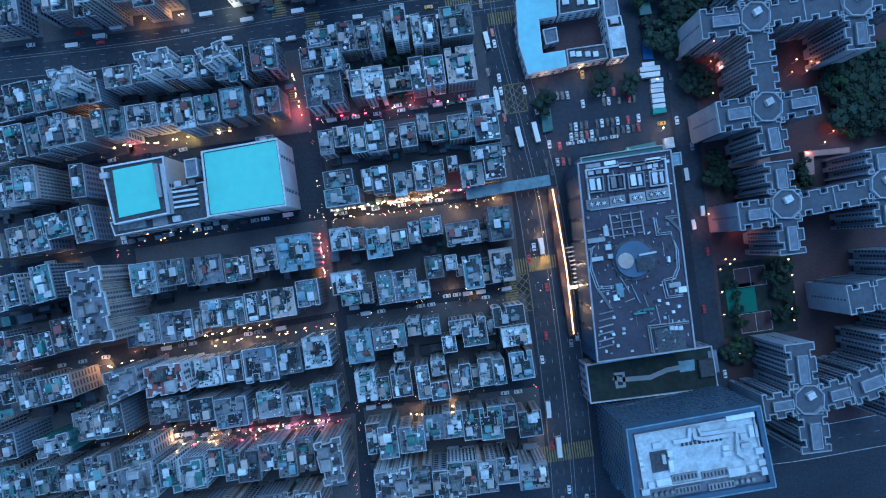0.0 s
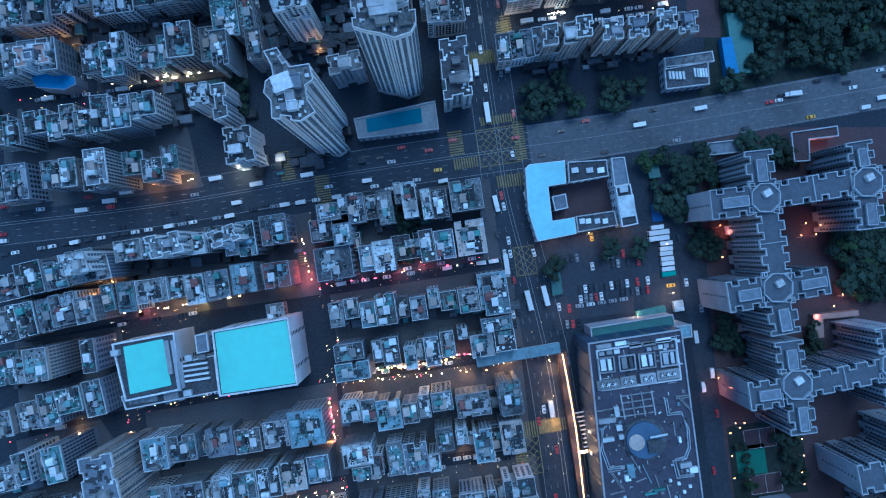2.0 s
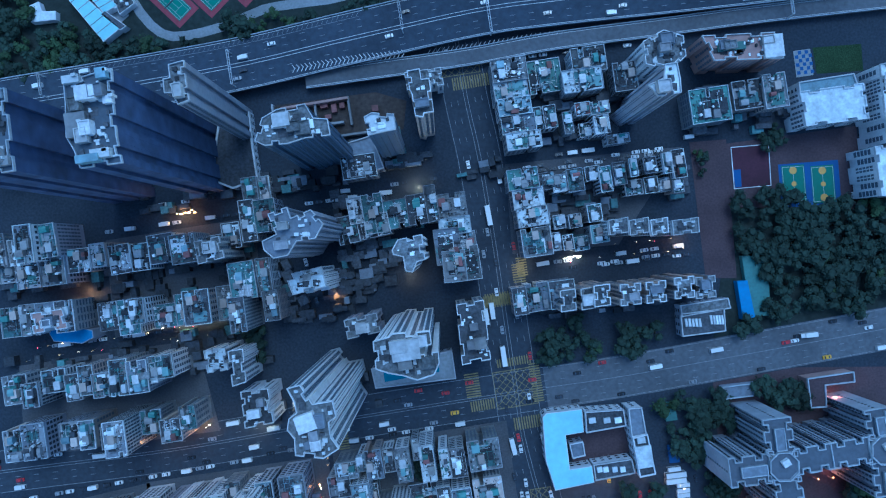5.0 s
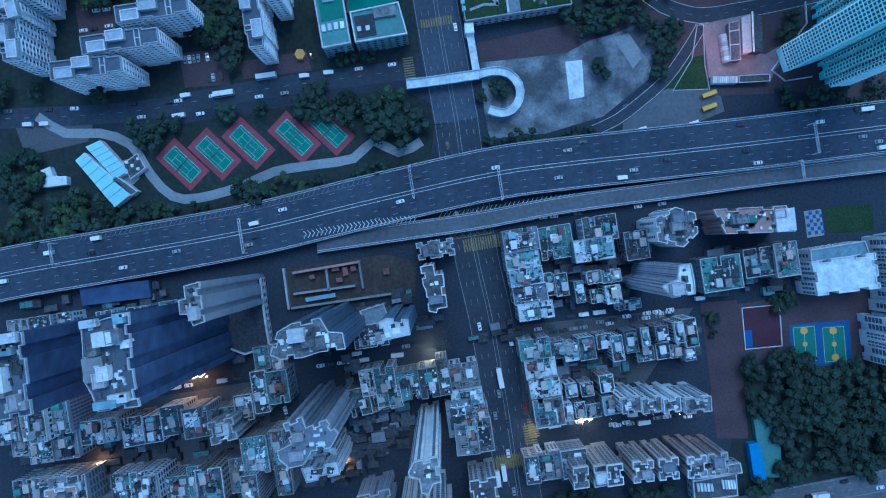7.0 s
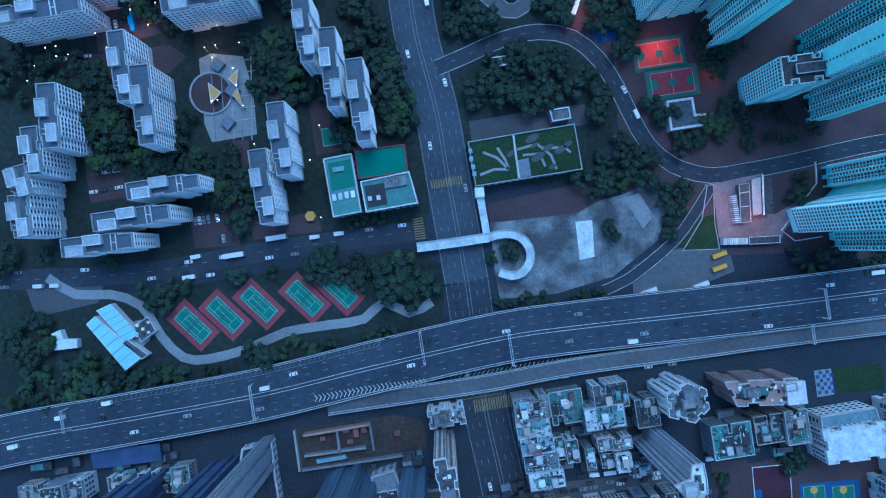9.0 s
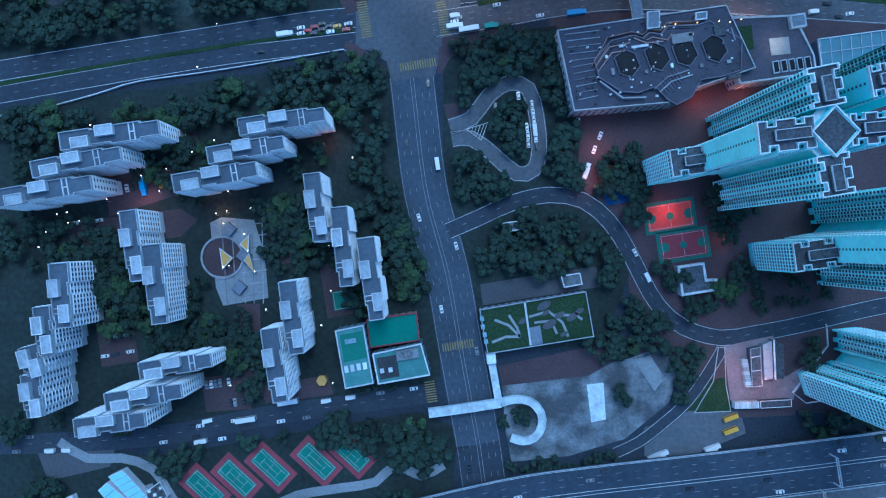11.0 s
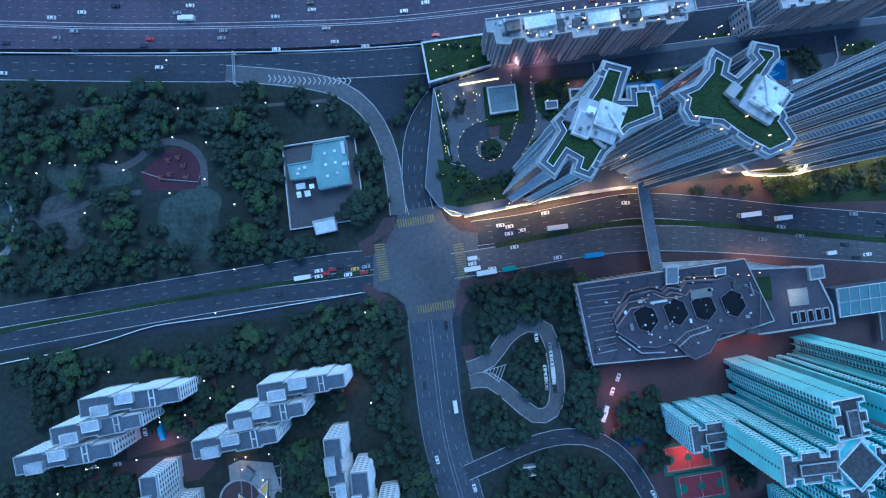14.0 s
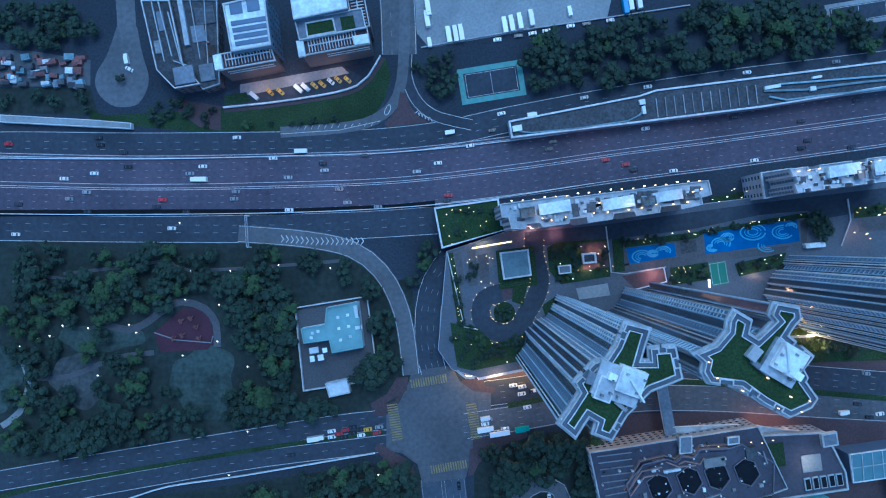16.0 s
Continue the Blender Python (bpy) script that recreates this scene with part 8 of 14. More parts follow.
wrapped_tower_45 = tower("wrapped_tower", [(-10.6, 11.7), (5.8, 14.2), (7.1, 2.3), (8.7, -12.4), (-11.1, -15.7)], -158.4, 233.6, 0, 110, "apartment tower wrapped in blue scaffold net with cluttered roof", seed=647, wall=NET, roof=ROOF_SLAB, parapet=PARAPET_MID, fins=False, glass=NET, wide=0.3, tall=0.3, pitch=9)
plant_box(wrapped_tower_44, -5.6, 12.5, 110, 5.5, 2.5, 2.5, SHED_WHITE, 8)
plant_box(wrapped_tower_44, 4.5, 14.2, 110, 3.3, 3.3, 3.5, SHED_BLUE, 8)
plant_box(wrapped_tower_44, -0.2, 7.8, 110, 6.2, 4.7, 4.5, PARAPET, 8)
plant_box(wrapped_tower_44, -4, -2.2, 110, 6.6, 8, 2.5, SHED_GREY, 8)
plant_box(wrapped_tower_44, 4.1, -11.4, 110, 6.2, 2.9, 3.5, SHED_WHITE, 8)
plant_box(wrapped_tower_44, 0.4, -13.2, 110, 7.3, 2.5, 4.5, SHED_BLUE, 8)
plant_box(wrapped_tower_44, 6.2, 5.9, 110, 2.9, 2.5, 2.5, PARAPET, 8)
for a, b in [(-4.1, 13.6), (5.9, 15.2), (1.3, 8.9), (-2.5, -1.1), (5.5, -10.4), (1.9, -12.1), (7.6, 7)]:
    plant_box(wrapped_tower_44, a, b, 110, 1.5, 0.9, 3.5, SHED_WHITE, 8)
plant_box(wrapped_tower_45, 2.2, 12.4, 110, 5.1, 3.3, 2.5, SHED_WHITE, 8)
plant_box(wrapped_tower_45, 0.3, 7.9, 110, 7.3, 2.5, 3.5, SHED_BLUE, 8)
plant_box(wrapped_tower_45, -1.7, -1.2, 110, 6.6, 8, 4.5, PARAPET, 8)
plant_box(wrapped_tower_45, 4.5, -9.6, 110, 6.6, 2.9, 2.5, SHED_GREY, 8)
for a, b in [(3.6, 13.5), (1.7, 8.9), (-0.2, -0.2), (6, -8.5)]:
    plant_box(wrapped_tower_45, a, b, 110, 1.5, 0.9, 3.5, SHED_WHITE, 8)
rnd = random.Random(5)
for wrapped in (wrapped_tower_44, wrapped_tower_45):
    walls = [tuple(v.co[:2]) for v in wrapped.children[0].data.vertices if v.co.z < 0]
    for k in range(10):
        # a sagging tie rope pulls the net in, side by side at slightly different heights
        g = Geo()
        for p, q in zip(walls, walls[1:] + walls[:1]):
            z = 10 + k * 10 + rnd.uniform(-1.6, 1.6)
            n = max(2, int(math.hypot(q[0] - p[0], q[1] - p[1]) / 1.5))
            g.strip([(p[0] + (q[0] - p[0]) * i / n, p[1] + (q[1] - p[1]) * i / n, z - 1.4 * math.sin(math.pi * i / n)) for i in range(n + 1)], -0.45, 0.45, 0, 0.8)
        # the band's dark colour paints the shade where the net folds in
        part("tie_rope", g, NET_FOLD_SHADE, wrapped, "fold of net under a tie rope, its shade put in the colour")
apartment_tower_46 = tower("apartment_tower", [(-2.3, 6.8), (3.1, 8.2), (3.8, 1.1), (4.9, -5.9), (0.9, -7.3), (-1, -3.2), (-3.8, -3.2), (-4.2, 1.7), (-1.8, 2.2)], -106.0, 254.0, 0, 88, "slim pale grey apartment tower with ribbed sides", seed=648, wall=WALL_GREY, roof=ROOF, storey=2.6, pitch=1.6)
tower_podium_47 = block_of("tower_podium", [(-8.3, 17.1), (5.9, 20.1), (7.5, 3.6), (9.9, -12.5), (-2.1, -16.3), (-12.7, -12.1)], -108.2, 240.3, 7, "low podium with dark roof wells", WALL_WHITE, ROOF_DARK, rim_wide=0.9)
apartment_tower_48 = tower("apartment_tower", [(-11.1, 3.4), (-5.9, 6.4), (4.5, 8.4), (7.5, 3.2), (12.7, 2.8), (13.7, -3), (4.4, -4), (-1.8, -6), (-10.1, -6.6), (-13.8, -4.9)], -66.3, 239.7, 0, 80, "blue-grey apartment tower with a cluttered stepped roof", seed=649, wall=WALL_BLUE, roof=ROOF, storey=2.6, wide=1.6, pitch=2.0)
plant_box(apartment_tower_48, -3.8, 2.3, 80, 6.2, 5, 4, PARAPET, 8)
plant_box(apartment_tower_48, 5.5, 0.8, 80, 4.5, 3.3, 2, SHED_WHITE, 8)
tower_podium_49 = block_of("tower_podium", [(-8.2, 5.8), (2.8, 9.1), (8.5, -6.2), (-3.1, -8.7)], -47.2, 238.6, 12, "grey podium with a ribbed roof", WALL_GREY, ROOF_SLATE)
apartment_tower_50 = tower("apartment_tower", [(-7.4, 7), (-0.4, 9.5), (1, 5.3), (8.5, 8.4), (13.1, 3.1), (10.1, -2.2), (3.1, -3.2), (-0.1, -8.4), (-5.4, -9.5), (-9, -6.3), (-9.6, -3.1), (-4.3, -0.6)], -69.5, 201.3, 0, 75, "pale apartment tower with a pink-lit roof", seed=650, wall=WALL_GREY, roof=ROOF_SLATE, parapet=PARAPET, storey=2.6)
apartment_block_51 = tower("apartment_block", [(-7.6, 3.4), (5.2, 6.4), (8.7, -3.4), (-1, -5), (-5.2, -1.6)], -69.6, 181.2, 0, 34, "white stepped apartment block", seed=651, wall=WALL_WHITE, roof=WHITE_ROOF)
apartment_block_52 = tower("apartment_block", [(-6, 2.6), (-3.2, 4.2), (5.2, 3.6), (6, -2.1), (0.5, -3.2), (-4.5, -4.3)], -35.3, 242.4, 0, 70, "slim tower with a white stepped roof over dark walls", seed=652, wall=WALL_DUSK, roof=SHED_WHITE)
apartment_tower_53 = tower("apartment_tower", [(-5.6, 8.6), (-0.6, 9.4), (0.1, 5.2), (3.2, 5.6), (4.9, -7.6), (1.0, -8.2), (0.6, -9.8), (-2.4, -9.2), (-3.6, -0.6), (-4.6, 1.2)], -19.9, 257.1, 0, 57, "slim pinkish apartment tower with white roof edges", seed=653, wall=WALL_WARM, roof=ROOF, storey=2.6, pitch=1.6)
apartment_block_54 = tower("apartment_block", [(-9.1, 2.8), (7.6, 5.1), (9, -2.7), (-7.6, -5)], -19.7, 272.6, 0, 16, "pale building with a railed roof terrace", seed=654, wall=WALL_WHITE, roof=ROOF)
patch("building_site", [(-93.1, 264.4), (-43.5, 270.5), (-28.6, 266.2), (-30.2, 252.6), (-90.2, 244.8)], 0, EARTH, "brown earth of a fenced construction site", 0.06, category="ground")
site_wall_56 = block_of("site_wall", [(-16.1, -1.9), (15.6, 3), (16.1, 1.9), (-15.6, -3)], -72.2, 264.6, 5, "dark retaining wall of the construction site", WALL_PINK, WALL_PINK, windows=False, rim=None)
for a, b, c, d in [(-87.9, 252.1, -58.4, 255.7), (-89.1, 245.3, -41.1, 251.6), (-92.6, 264.4, -90.2, 244.8), (-56.6, 267.9, -54.6, 254.3), (-72.2, 264.1, -71.0, 253.2)]:
    tagged(part("site_hoarding", Geo().strip([(a, b), (c, d)], -0.5, 0.5, 0, 4.0), SHED_GREY), "grey hoarding round the construction site", "hoarding")
patch("site_hut", [(-82.5, 250.1), (-68.3, 252.3), (-67.8, 250.4), (-82, 248.2)], 0, SHED_BLUE, "pale blue site hut roof", 3.0, category="hut")
for a, b, c, d in [(-68.1, 264.0, 3.5, 2.5), (-63.2, 262.6, 2.5, 4.0), (-66.0, 258.5, 3.0, 2.0), (-59.4, 263.9, 2.5, 2.5), (-79.1, 260.1, 2.5, 2.0), (-43.6, 262.3, 3.0, 3.0)]:
    tagged(part("site_cabin", Geo().box(a, b, 0, c, d, 2.8, 8), SHED_RUST), "rusty site cabin on bare earth", "site cabin")
apartment_block_57 = tower("apartment_block", [(-9.7, 3.6), (-0.9, 8.5), (7.7, 5.9), (8.9, -2.8), (2.6, -8.9), (-8.6, -6.3)], 86.4, 281.0, 0, 30, "white stepped apartment block", seed=656, wall=WALL_WHITE, roof=ROOF)
apartment_tower_58 = tower("apartment_tower", [(-7.5, -2), (-1.6, 0.5), (-0.8, 6), (3.6, 6.6), (4.8, 0.4), (5.1, -5), (-3.6, -6.4)], 75.5, 259.1, 0, 66, "tall grey slab tower with a pale stepped roof", seed=657, wall=WALL_GREY, roof=WHITE_ROOF, storey=2.6)
apartment_block_59 = tower("apartment_block", [(-4.5, 2.5), (3.9, 3.8), (4.3, -2.6), (-3.8, -3.9)], 64.4, 203.9, 0, 33, "pale block with a ribbed white side", seed=658, wall=WALL_WHITE, roof=ROOF, pitch=1.6)
apartment_block_60 = tower("apartment_block", [(-4.4, 2.5), (4, 3.9), (4.4, -2.5), (-3.8, -3.9)], 73.2, 203.7, 0, 33, "pale block with a ribbed white side", seed=659, wall=WALL_WHITE, roof=ROOF, pitch=1.6)
apartment_block_61 = tower("apartment_block", [(-4, 2.5), (3.4, 3.9), (3.8, -2.5), (-3.3, -3.9)], 82.1, 203.6, 0, 33, "pale block with a ribbed white side", seed=660, wall=WALL_WHITE, roof=ROOF, pitch=1.6)
apartment_block_62 = tower("apartment_block", [(-5.9, 2.5), (5.4, 3.8), (5.8, -2.6), (-5.3, -3.9)], 93.4, 203.5, 0, 33, "pale block with a ribbed white side", seed=661, wall=WALL_WHITE, roof=ROOF, pitch=1.6)
apartment_block_63 = tower("apartment_block", [(-3.5, 4.2), (3, 5.1), (3.4, -4.1), (-3.1, -5)], 42.8, 171.6, 0, 30, "slim pale block with a ribbed side", seed=662, wall=WALL_WARM, roof=ROOF, pitch=1.6)
apartment_block_64 = tower("apartment_block", [(-3.1, 4.1), (2.8, 5), (3.2, -4.1), (-2.7, -5)], 51.4, 172.4, 0, 30, "slim pale block with a ribbed side", seed=663, wall=WALL_WARM, roof=ROOF, pitch=1.6)
apartment_block_65 = tower("apartment_block", [(-3.6, 4), (3.2, 4.9), (3.6, -4.1), (-3.2, -5)], 56.7, 174.0, 0, 34, "slim pale block with a ribbed side", seed=664, wall=WALL_WARM, roof=ROOF, pitch=1.6)
apartment_block_66 = tower("apartment_block", [(-4.7, 4.2), (4.3, 5), (4.6, -4.1), (-4.3, -5)], 70.1, 174.0, 0, 30, "slim pale block with a ribbed side", seed=665, wall=WALL_WARM, roof=ROOF, pitch=1.6)
apartment_block_67 = tower("apartment_block", [(-4.4, 4.1), (4.1, 5), (4.5, -4.2), (-4, -5)], 81.2, 175.0, 0, 30, "slim pale block with a ribbed side", seed=666, wall=WALL_WARM, roof=ROOF, pitch=1.6)
apartment_block_68 = tower("apartment_block", [(-4.4, 4.1), (3.9, 5), (4.3, -4.1), (-4, -4.9)], 92.3, 177.0, 0, 34, "slim pale block with a ribbed side", seed=667, wall=WALL_WARM, roof=ROOF, pitch=1.6)
apartment_block_69 = tower("apartment_block", [(-4.4, 4.2), (4.1, 5.1), (4.5, -4.1), (-4, -5)], 102.8, 176.8, 0, 30, "slim pale block with a ribbed side", seed=668, wall=WALL_WARM, roof=ROOF, pitch=1.6)
factory_block_70 = tower("factory_block", [(-18.5, 5), (13.7, 6.3), (17.8, -5.2), (-13.1, -6)], 123.2, 283.6, 0, 24, "long reddish-brown factory block with a lighter roof end", seed=669, wall=WALL_PINK, roof=WALL_PINK, fins=False)
plant_box(factory_block_70, 12.8, -0.1, 24, 8.6, 10.1, 2.5, PARAPET, 6)
plant_box(factory_block_70, -5.4, 0.2, 24, 12.6, 3.5, 1.0, SHED_TEAL, 6)
school_71 = tower("school", [(-15.8, 6.1), (13.2, 9.7), (15.5, -6.3), (-12.9, -9.5)], 166.9, 258.5, 0, 18, "white school block with a railed roof", seed=670, wall=WALL_WHITE, roof=WHITE_ROOF, fins=False, plant=False)
school_72 = block_of("school", [(-13.3, 1), (12.1, 4.8), (13.9, -1), (-12.8, -4.7)], 166.1, 268.9, 14, "school wing with a pale blue roof", WALL_WHITE, SHED_BLUE)
school_73 = tower("school", [(-10.3, 16.3), (6.3, 19.1), (10.9, -16.6), (-7, -18.9)], 195.6, 259.4, 0, 22, "white school block with a square grid of window frames", seed=671, wall=WALL_WHITE, roof=WHITE_ROOF, wide=2.4, tall=2.0, pitch=3.2)
school_74 = tower("school", [(-11.5, 10.2), (9, 12.4), (11.2, -10.5), (-8.7, -12)], 194.0, 228.6, 0, 22, "white school block with a square grid of window frames", seed=672, wall=WALL_WHITE, roof=WHITE_ROOF, wide=2.4, tall=2.0, pitch=3.2, plant=False)
patch("yard", [(120.9, 243.5), (187.8, 252), (192.7, 211), (181.8, 212.6), (130, 213.3), (124.7, 223)], 0, PAVING_RED, "dark reddish school yard", 0.07, category="pavement")
patch("yard", [(107.3, 245), (125, 246.1), (129.5, 179.3), (114.5, 179.5)], 0, PAVING_RED, "reddish pedestrian lane", 0.06, category="pavement")
pitch("ball_court", 165.1, 224.3, 4, 29, 21, COURT_BLUE, "blue sports court with green panels and ochre circles", None, 0, lines=False)
pitch("ball_court", 157.5, 224.4, 4, 11, 18, COURT_TEAL, "green ball court panel with ochre circles", None, 0, z=0.1, circles=((0, 0.36, 1.8, OCHRE), (0, 0, 1.2, OCHRE), (0, -0.36, 1.8, OCHRE)))
pitch("ball_court", 171.6, 224.2, 4, 11, 18, COURT_TEAL, "green ball court panel with ochre circles", None, 0, z=0.1, circles=((0, 0.36, 1.8, OCHRE), (0, 0, 1.2, OCHRE), (0, -0.36, 1.8, OCHRE)))
patch("chequered_court", [(157.8, 288.4), (166, 289.4), (167.5, 276.8), (159.3, 275.6)], 0, PAVING_PALE, "pale blue chequered paving", 0.07, category="pavement")
tagged(part("paving_panel", Geo().box(159.4, 285.4, 0.1, 1.6, 1.7, 0.06, 8), COURT_BLUE), "blue square of a chequered court", "paving")
tagged(part("paving_panel", Geo().box(159.9, 281.6, 0.1, 1.6, 1.7, 0.06, 8), COURT_BLUE), "blue square of a chequered court", "paving")
tagged(part("paving_panel", Geo().box(160.4, 277.8, 0.1, 1.6, 1.7, 0.06, 8), COURT_BLUE), "blue square of a chequered court", "paving")
tagged(part("paving_panel", Geo().box(160.8, 287.5, 0.1, 1.6, 1.7, 0.06, 8), COURT_BLUE), "blue square of a chequered court", "paving")
tagged(part("paving_panel", Geo().box(161.3, 283.7, 0.1, 1.6, 1.7, 0.06, 8), COURT_BLUE), "blue square of a chequered court", "paving")
tagged(part("paving_panel", Geo().box(161.8, 279.9, 0.1, 1.6, 1.7, 0.06, 8), COURT_BLUE), "blue square of a chequered court", "paving")
tagged(part("paving_panel", Geo().box(162.7, 285.8, 0.1, 1.6, 1.7, 0.06, 8), COURT_BLUE), "blue square of a chequered court", "paving")
tagged(part("paving_panel", Geo().box(163.2, 282.0, 0.1, 1.6, 1.7, 0.06, 8), COURT_BLUE), "blue square of a chequered court", "paving")
tagged(part("paving_panel", Geo().box(163.7, 278.1, 0.1, 1.6, 1.7, 0.06, 8), COURT_BLUE), "blue square of a chequered court", "paving")
tagged(part("paving_panel", Geo().box(164.1, 287.9, 0.1, 1.6, 1.7, 0.06, 8), COURT_BLUE), "blue square of a chequered court", "paving")
tagged(part("paving_panel", Geo().box(164.6, 284.1, 0.1, 1.6, 1.7, 0.06, 8), COURT_BLUE), "blue square of a chequered court", "paving")
tagged(part("paving_panel", Geo().box(165.1, 280.2, 0.1, 1.6, 1.7, 0.06, 8), COURT_BLUE), "blue square of a chequered court", "paving")
tagged(part("paving_panel", Geo().box(166.0, 286.2, 0.1, 1.6, 1.7, 0.06, 8), COURT_BLUE), "blue square of a chequered court", "paving")
tagged(part("paving_panel", Geo().box(166.4, 282.3, 0.1, 1.6, 1.7, 0.06, 8), COURT_BLUE), "blue square of a chequered court", "paving")
tagged(part("paving_panel", Geo().box(166.9, 278.5, 0.1, 1.6, 1.7, 0.06, 8), COURT_BLUE), "blue square of a chequered court", "paving")
patch("lawn", [(167.1, 289.9), (190.6, 291.5), (191.5, 278.6), (169.1, 277.3)], 0, GRASS, "dull green sports lawn", 0.08, category="ground")
service_block_75 = block_of("service_block", [(-11.8, 0.9), (10.8, 4.2), (11.8, -0.6), (-11, -4.4)], 111.0, 166.2, 8, "low block with a pale roof", WALL_GREY, ROOF)
service_block_76 = block_of("service_block", [(-10.7, 4.1), (9.8, 6.5), (10.5, -4.1), (-9.8, -6.5)], 110.0, 159.0, 8, "low service block with rows of rooftop units", WALL_GREY, ROOF_DARK)
plant_boxes(service_block_76, 8, [(-8.1, 0.1, 1.1, 3.7, 1.2, SHED_WHITE), (3.6, 1.3, 0.9, 4.2, 1.2, SHED_WHITE), (-6.5, 0.1, 1.1, 3.7, 1.2, SHED_WHITE), (5, 1.2, 0.9, 4.2, 1.2, SHED_WHITE), (-4.9, 0, 1.1, 3.7, 1.2, SHED_WHITE), (6.3, 1.2, 0.9, 4.2, 1.2, SHED_WHITE), (-3.3, 0, 1.1, 3.7, 1.2, SHED_WHITE), (7.6, 1.2, 0.9, 4.2, 1.2, SHED_WHITE), (-1.7, 0, 1.1, 3.7, 1.2, SHED_WHITE), (8.9, 1.2, 0.9, 4.2, 1.2, SHED_WHITE)])
patch("green_roof", [(130.6, 190.1), (142.9, 190), (144, 161.4), (134.5, 161.5)], 0, SHED_TEAL, "dull green sheet roof beside the park", 3.5, category="canopy")
patch("blue_roof", [(127.8, 177.9), (132.7, 178.4), (136.4, 160.1), (130.4, 159.7)], 0, TARP, "bright blue sheet roof", 4.5, category="canopy")

# ---------- estate of white slab blocks ----------
for a, b, c, d, e, f in [(-192.4, 411.2, -86.0, 28.4, 8.4, 673), (-200.1, 395.9, -84.3, 21.2, 7.4, 674), (-205.8, 382.9, -75.2, 12.9, 8.4, 675), (-205.6, 367.4, -83.6, 18.7, 8.4, 676), (-160.7, 432.5, -83.2, 31.2, 7.4, 677), (-150.9, 415.4, -84.4, 35.0, 8.4, 678), (-142.9, 379.5, 7.9, 31.9, 7.4, 679), (-157.1, 366.1, 7.7, 33.8, 7.9, 680), (-172.1, 354.5, 5.9, 31.3, 7.9, 681), (-91.3, 399.6, -83.7, 32.1, 7.9, 682), (-99.2, 378.8, -82.6, 32.7, 7.9, 683), (-80.0, 448.0, -83.9, 30.0, 7.4, 684), (-68.5, 430.5, -85.2, 34.9, 7.4, 685), (-56.3, 416.1, -83.1, 36.4, 7.9, 686), (-169.8, 481.4, 7.3, 43.9, 7.9, 687)]:
    slab(a, b, c, d, e, 29, f)
for a, b, c, d, e, f in [(-184.6, 469.8, 9.7, 39.7, 7.4, 688), (-199.3, 457.2, 8.9, 42.8, 7.9, 689), (-94.3, 486.2, 7.8, 38.2, 7.4, 690), (-110.3, 474.0, 9.0, 34.0, 7.4, 691), (-124.0, 462.3, 9.3, 37.2, 7.9, 692)]:
    slab(a, b, c, d, e, 29, f)
patch("estate_path", [(-206, 444.1), (-150.2, 450.1), (-142.2, 444.5), (-150.5, 436.5), (-202.1, 431.8)], 0, PAVING_RED, "dark reddish paved estate court", 0.065, category="pavement")
patch("estate_path", [(-123.8, 403.5), (-113, 403.8), (-112.3, 359.8), (-123.2, 357.2)], 0, PAVING_RED, "dark reddish paved estate court", 0.07, category="pavement")
patch("estate_path", [(-191.9, 393.6), (-174.2, 395.5), (-171.8, 377), (-189.5, 374.6)], 0, PAVING_RED, "dark reddish paved estate court", 0.075, category="pavement")
patch("estate_path", [(-142.1, 368.4), (-118.9, 370.8), (-117.9, 353.1), (-139.6, 352)], 0, PAVING_RED, "dark reddish paved estate court", 0.08, category="pavement")
patch("estate_path", [(-109.5, 449.4), (-98.6, 450.6), (-96.3, 423.4), (-105.9, 422.2)], 0, PAVING_RED, "dark reddish paved estate court", 0.085, category="pavement")
patch("estate_path", [(-84.1, 421.9), (-63.7, 424.3), (-58.6, 399.8), (-80.5, 396)], 0, PAVING_RED, "dark reddish paved estate court", 0.09, category="pavement")
patch("estate_path", [(-113.6, 363.9), (-80.9, 368.8), (-78.3, 359.3), (-111, 355.7)], 0, PAVING_RED, "dark reddish paved estate court", 0.095, category="pavement")
patch("estate_path", [(-186.8, 468.7), (-151.4, 470.7), (-150.3, 457.1), (-184.5, 446.9)], 0, PAVING_RED, "dark reddish paved estate court", 0.075, category="pavement")
patch("estate_path", [(-159.2, 489.9), (-142.8, 492.3), (-140.4, 478.6), (-154, 476.2)], 0, PAVING_RED, "dark reddish paved estate court", 0.075, category="pavement")
parked(-175.7, 460.4, -153.9, 462.7, 9, 98, 41, "lorryblue white taxi grey white dark", 0.75, 0.1)
parked(-201.4, 444.0, -186.5, 445.4, 6, 8, 42, "white white dark grey white dark", 0.75, 0.1)
patch("plaza", [(-136.2, 443.1), (-130.7, 445.7), (-115, 444.1), (-110.4, 427.7), (-108.8, 406.5), (-130.6, 403), (-134, 411.8)], 0, PAVING_PALE, "pale tiled estate plaza", 0.08, category="pavement")
tagged(part("plaza_circle", Geo().cylinder(-130.5, 426.4, 0, 9.2, 0.14, 36), PAVING_RED), "round pinkish terrace on the plaza", "terrace")
tagged(part("plaza_wall", Geo().ring([(-130.5 + 10.4 * math.cos(k / 5), 426.4 + 10.4 * math.sin(k / 5)) for k in range(31)], 0.9, 0, 0.9), PARAPET_DIM), "low curved seat wall", "wall")
sunshade([(-130.5, 430.4), (-124.9, 426), (-129.3, 421.2)], -128.2, 425.9)
sunshade([(-120.8, 432.4), (-116.7, 436.6), (-117.3, 429.1)], -118.3, 432.7)
sunshade([(-119, 424.8), (-116.8, 427.7), (-114.3, 418.8)], -116.7, 423.8)
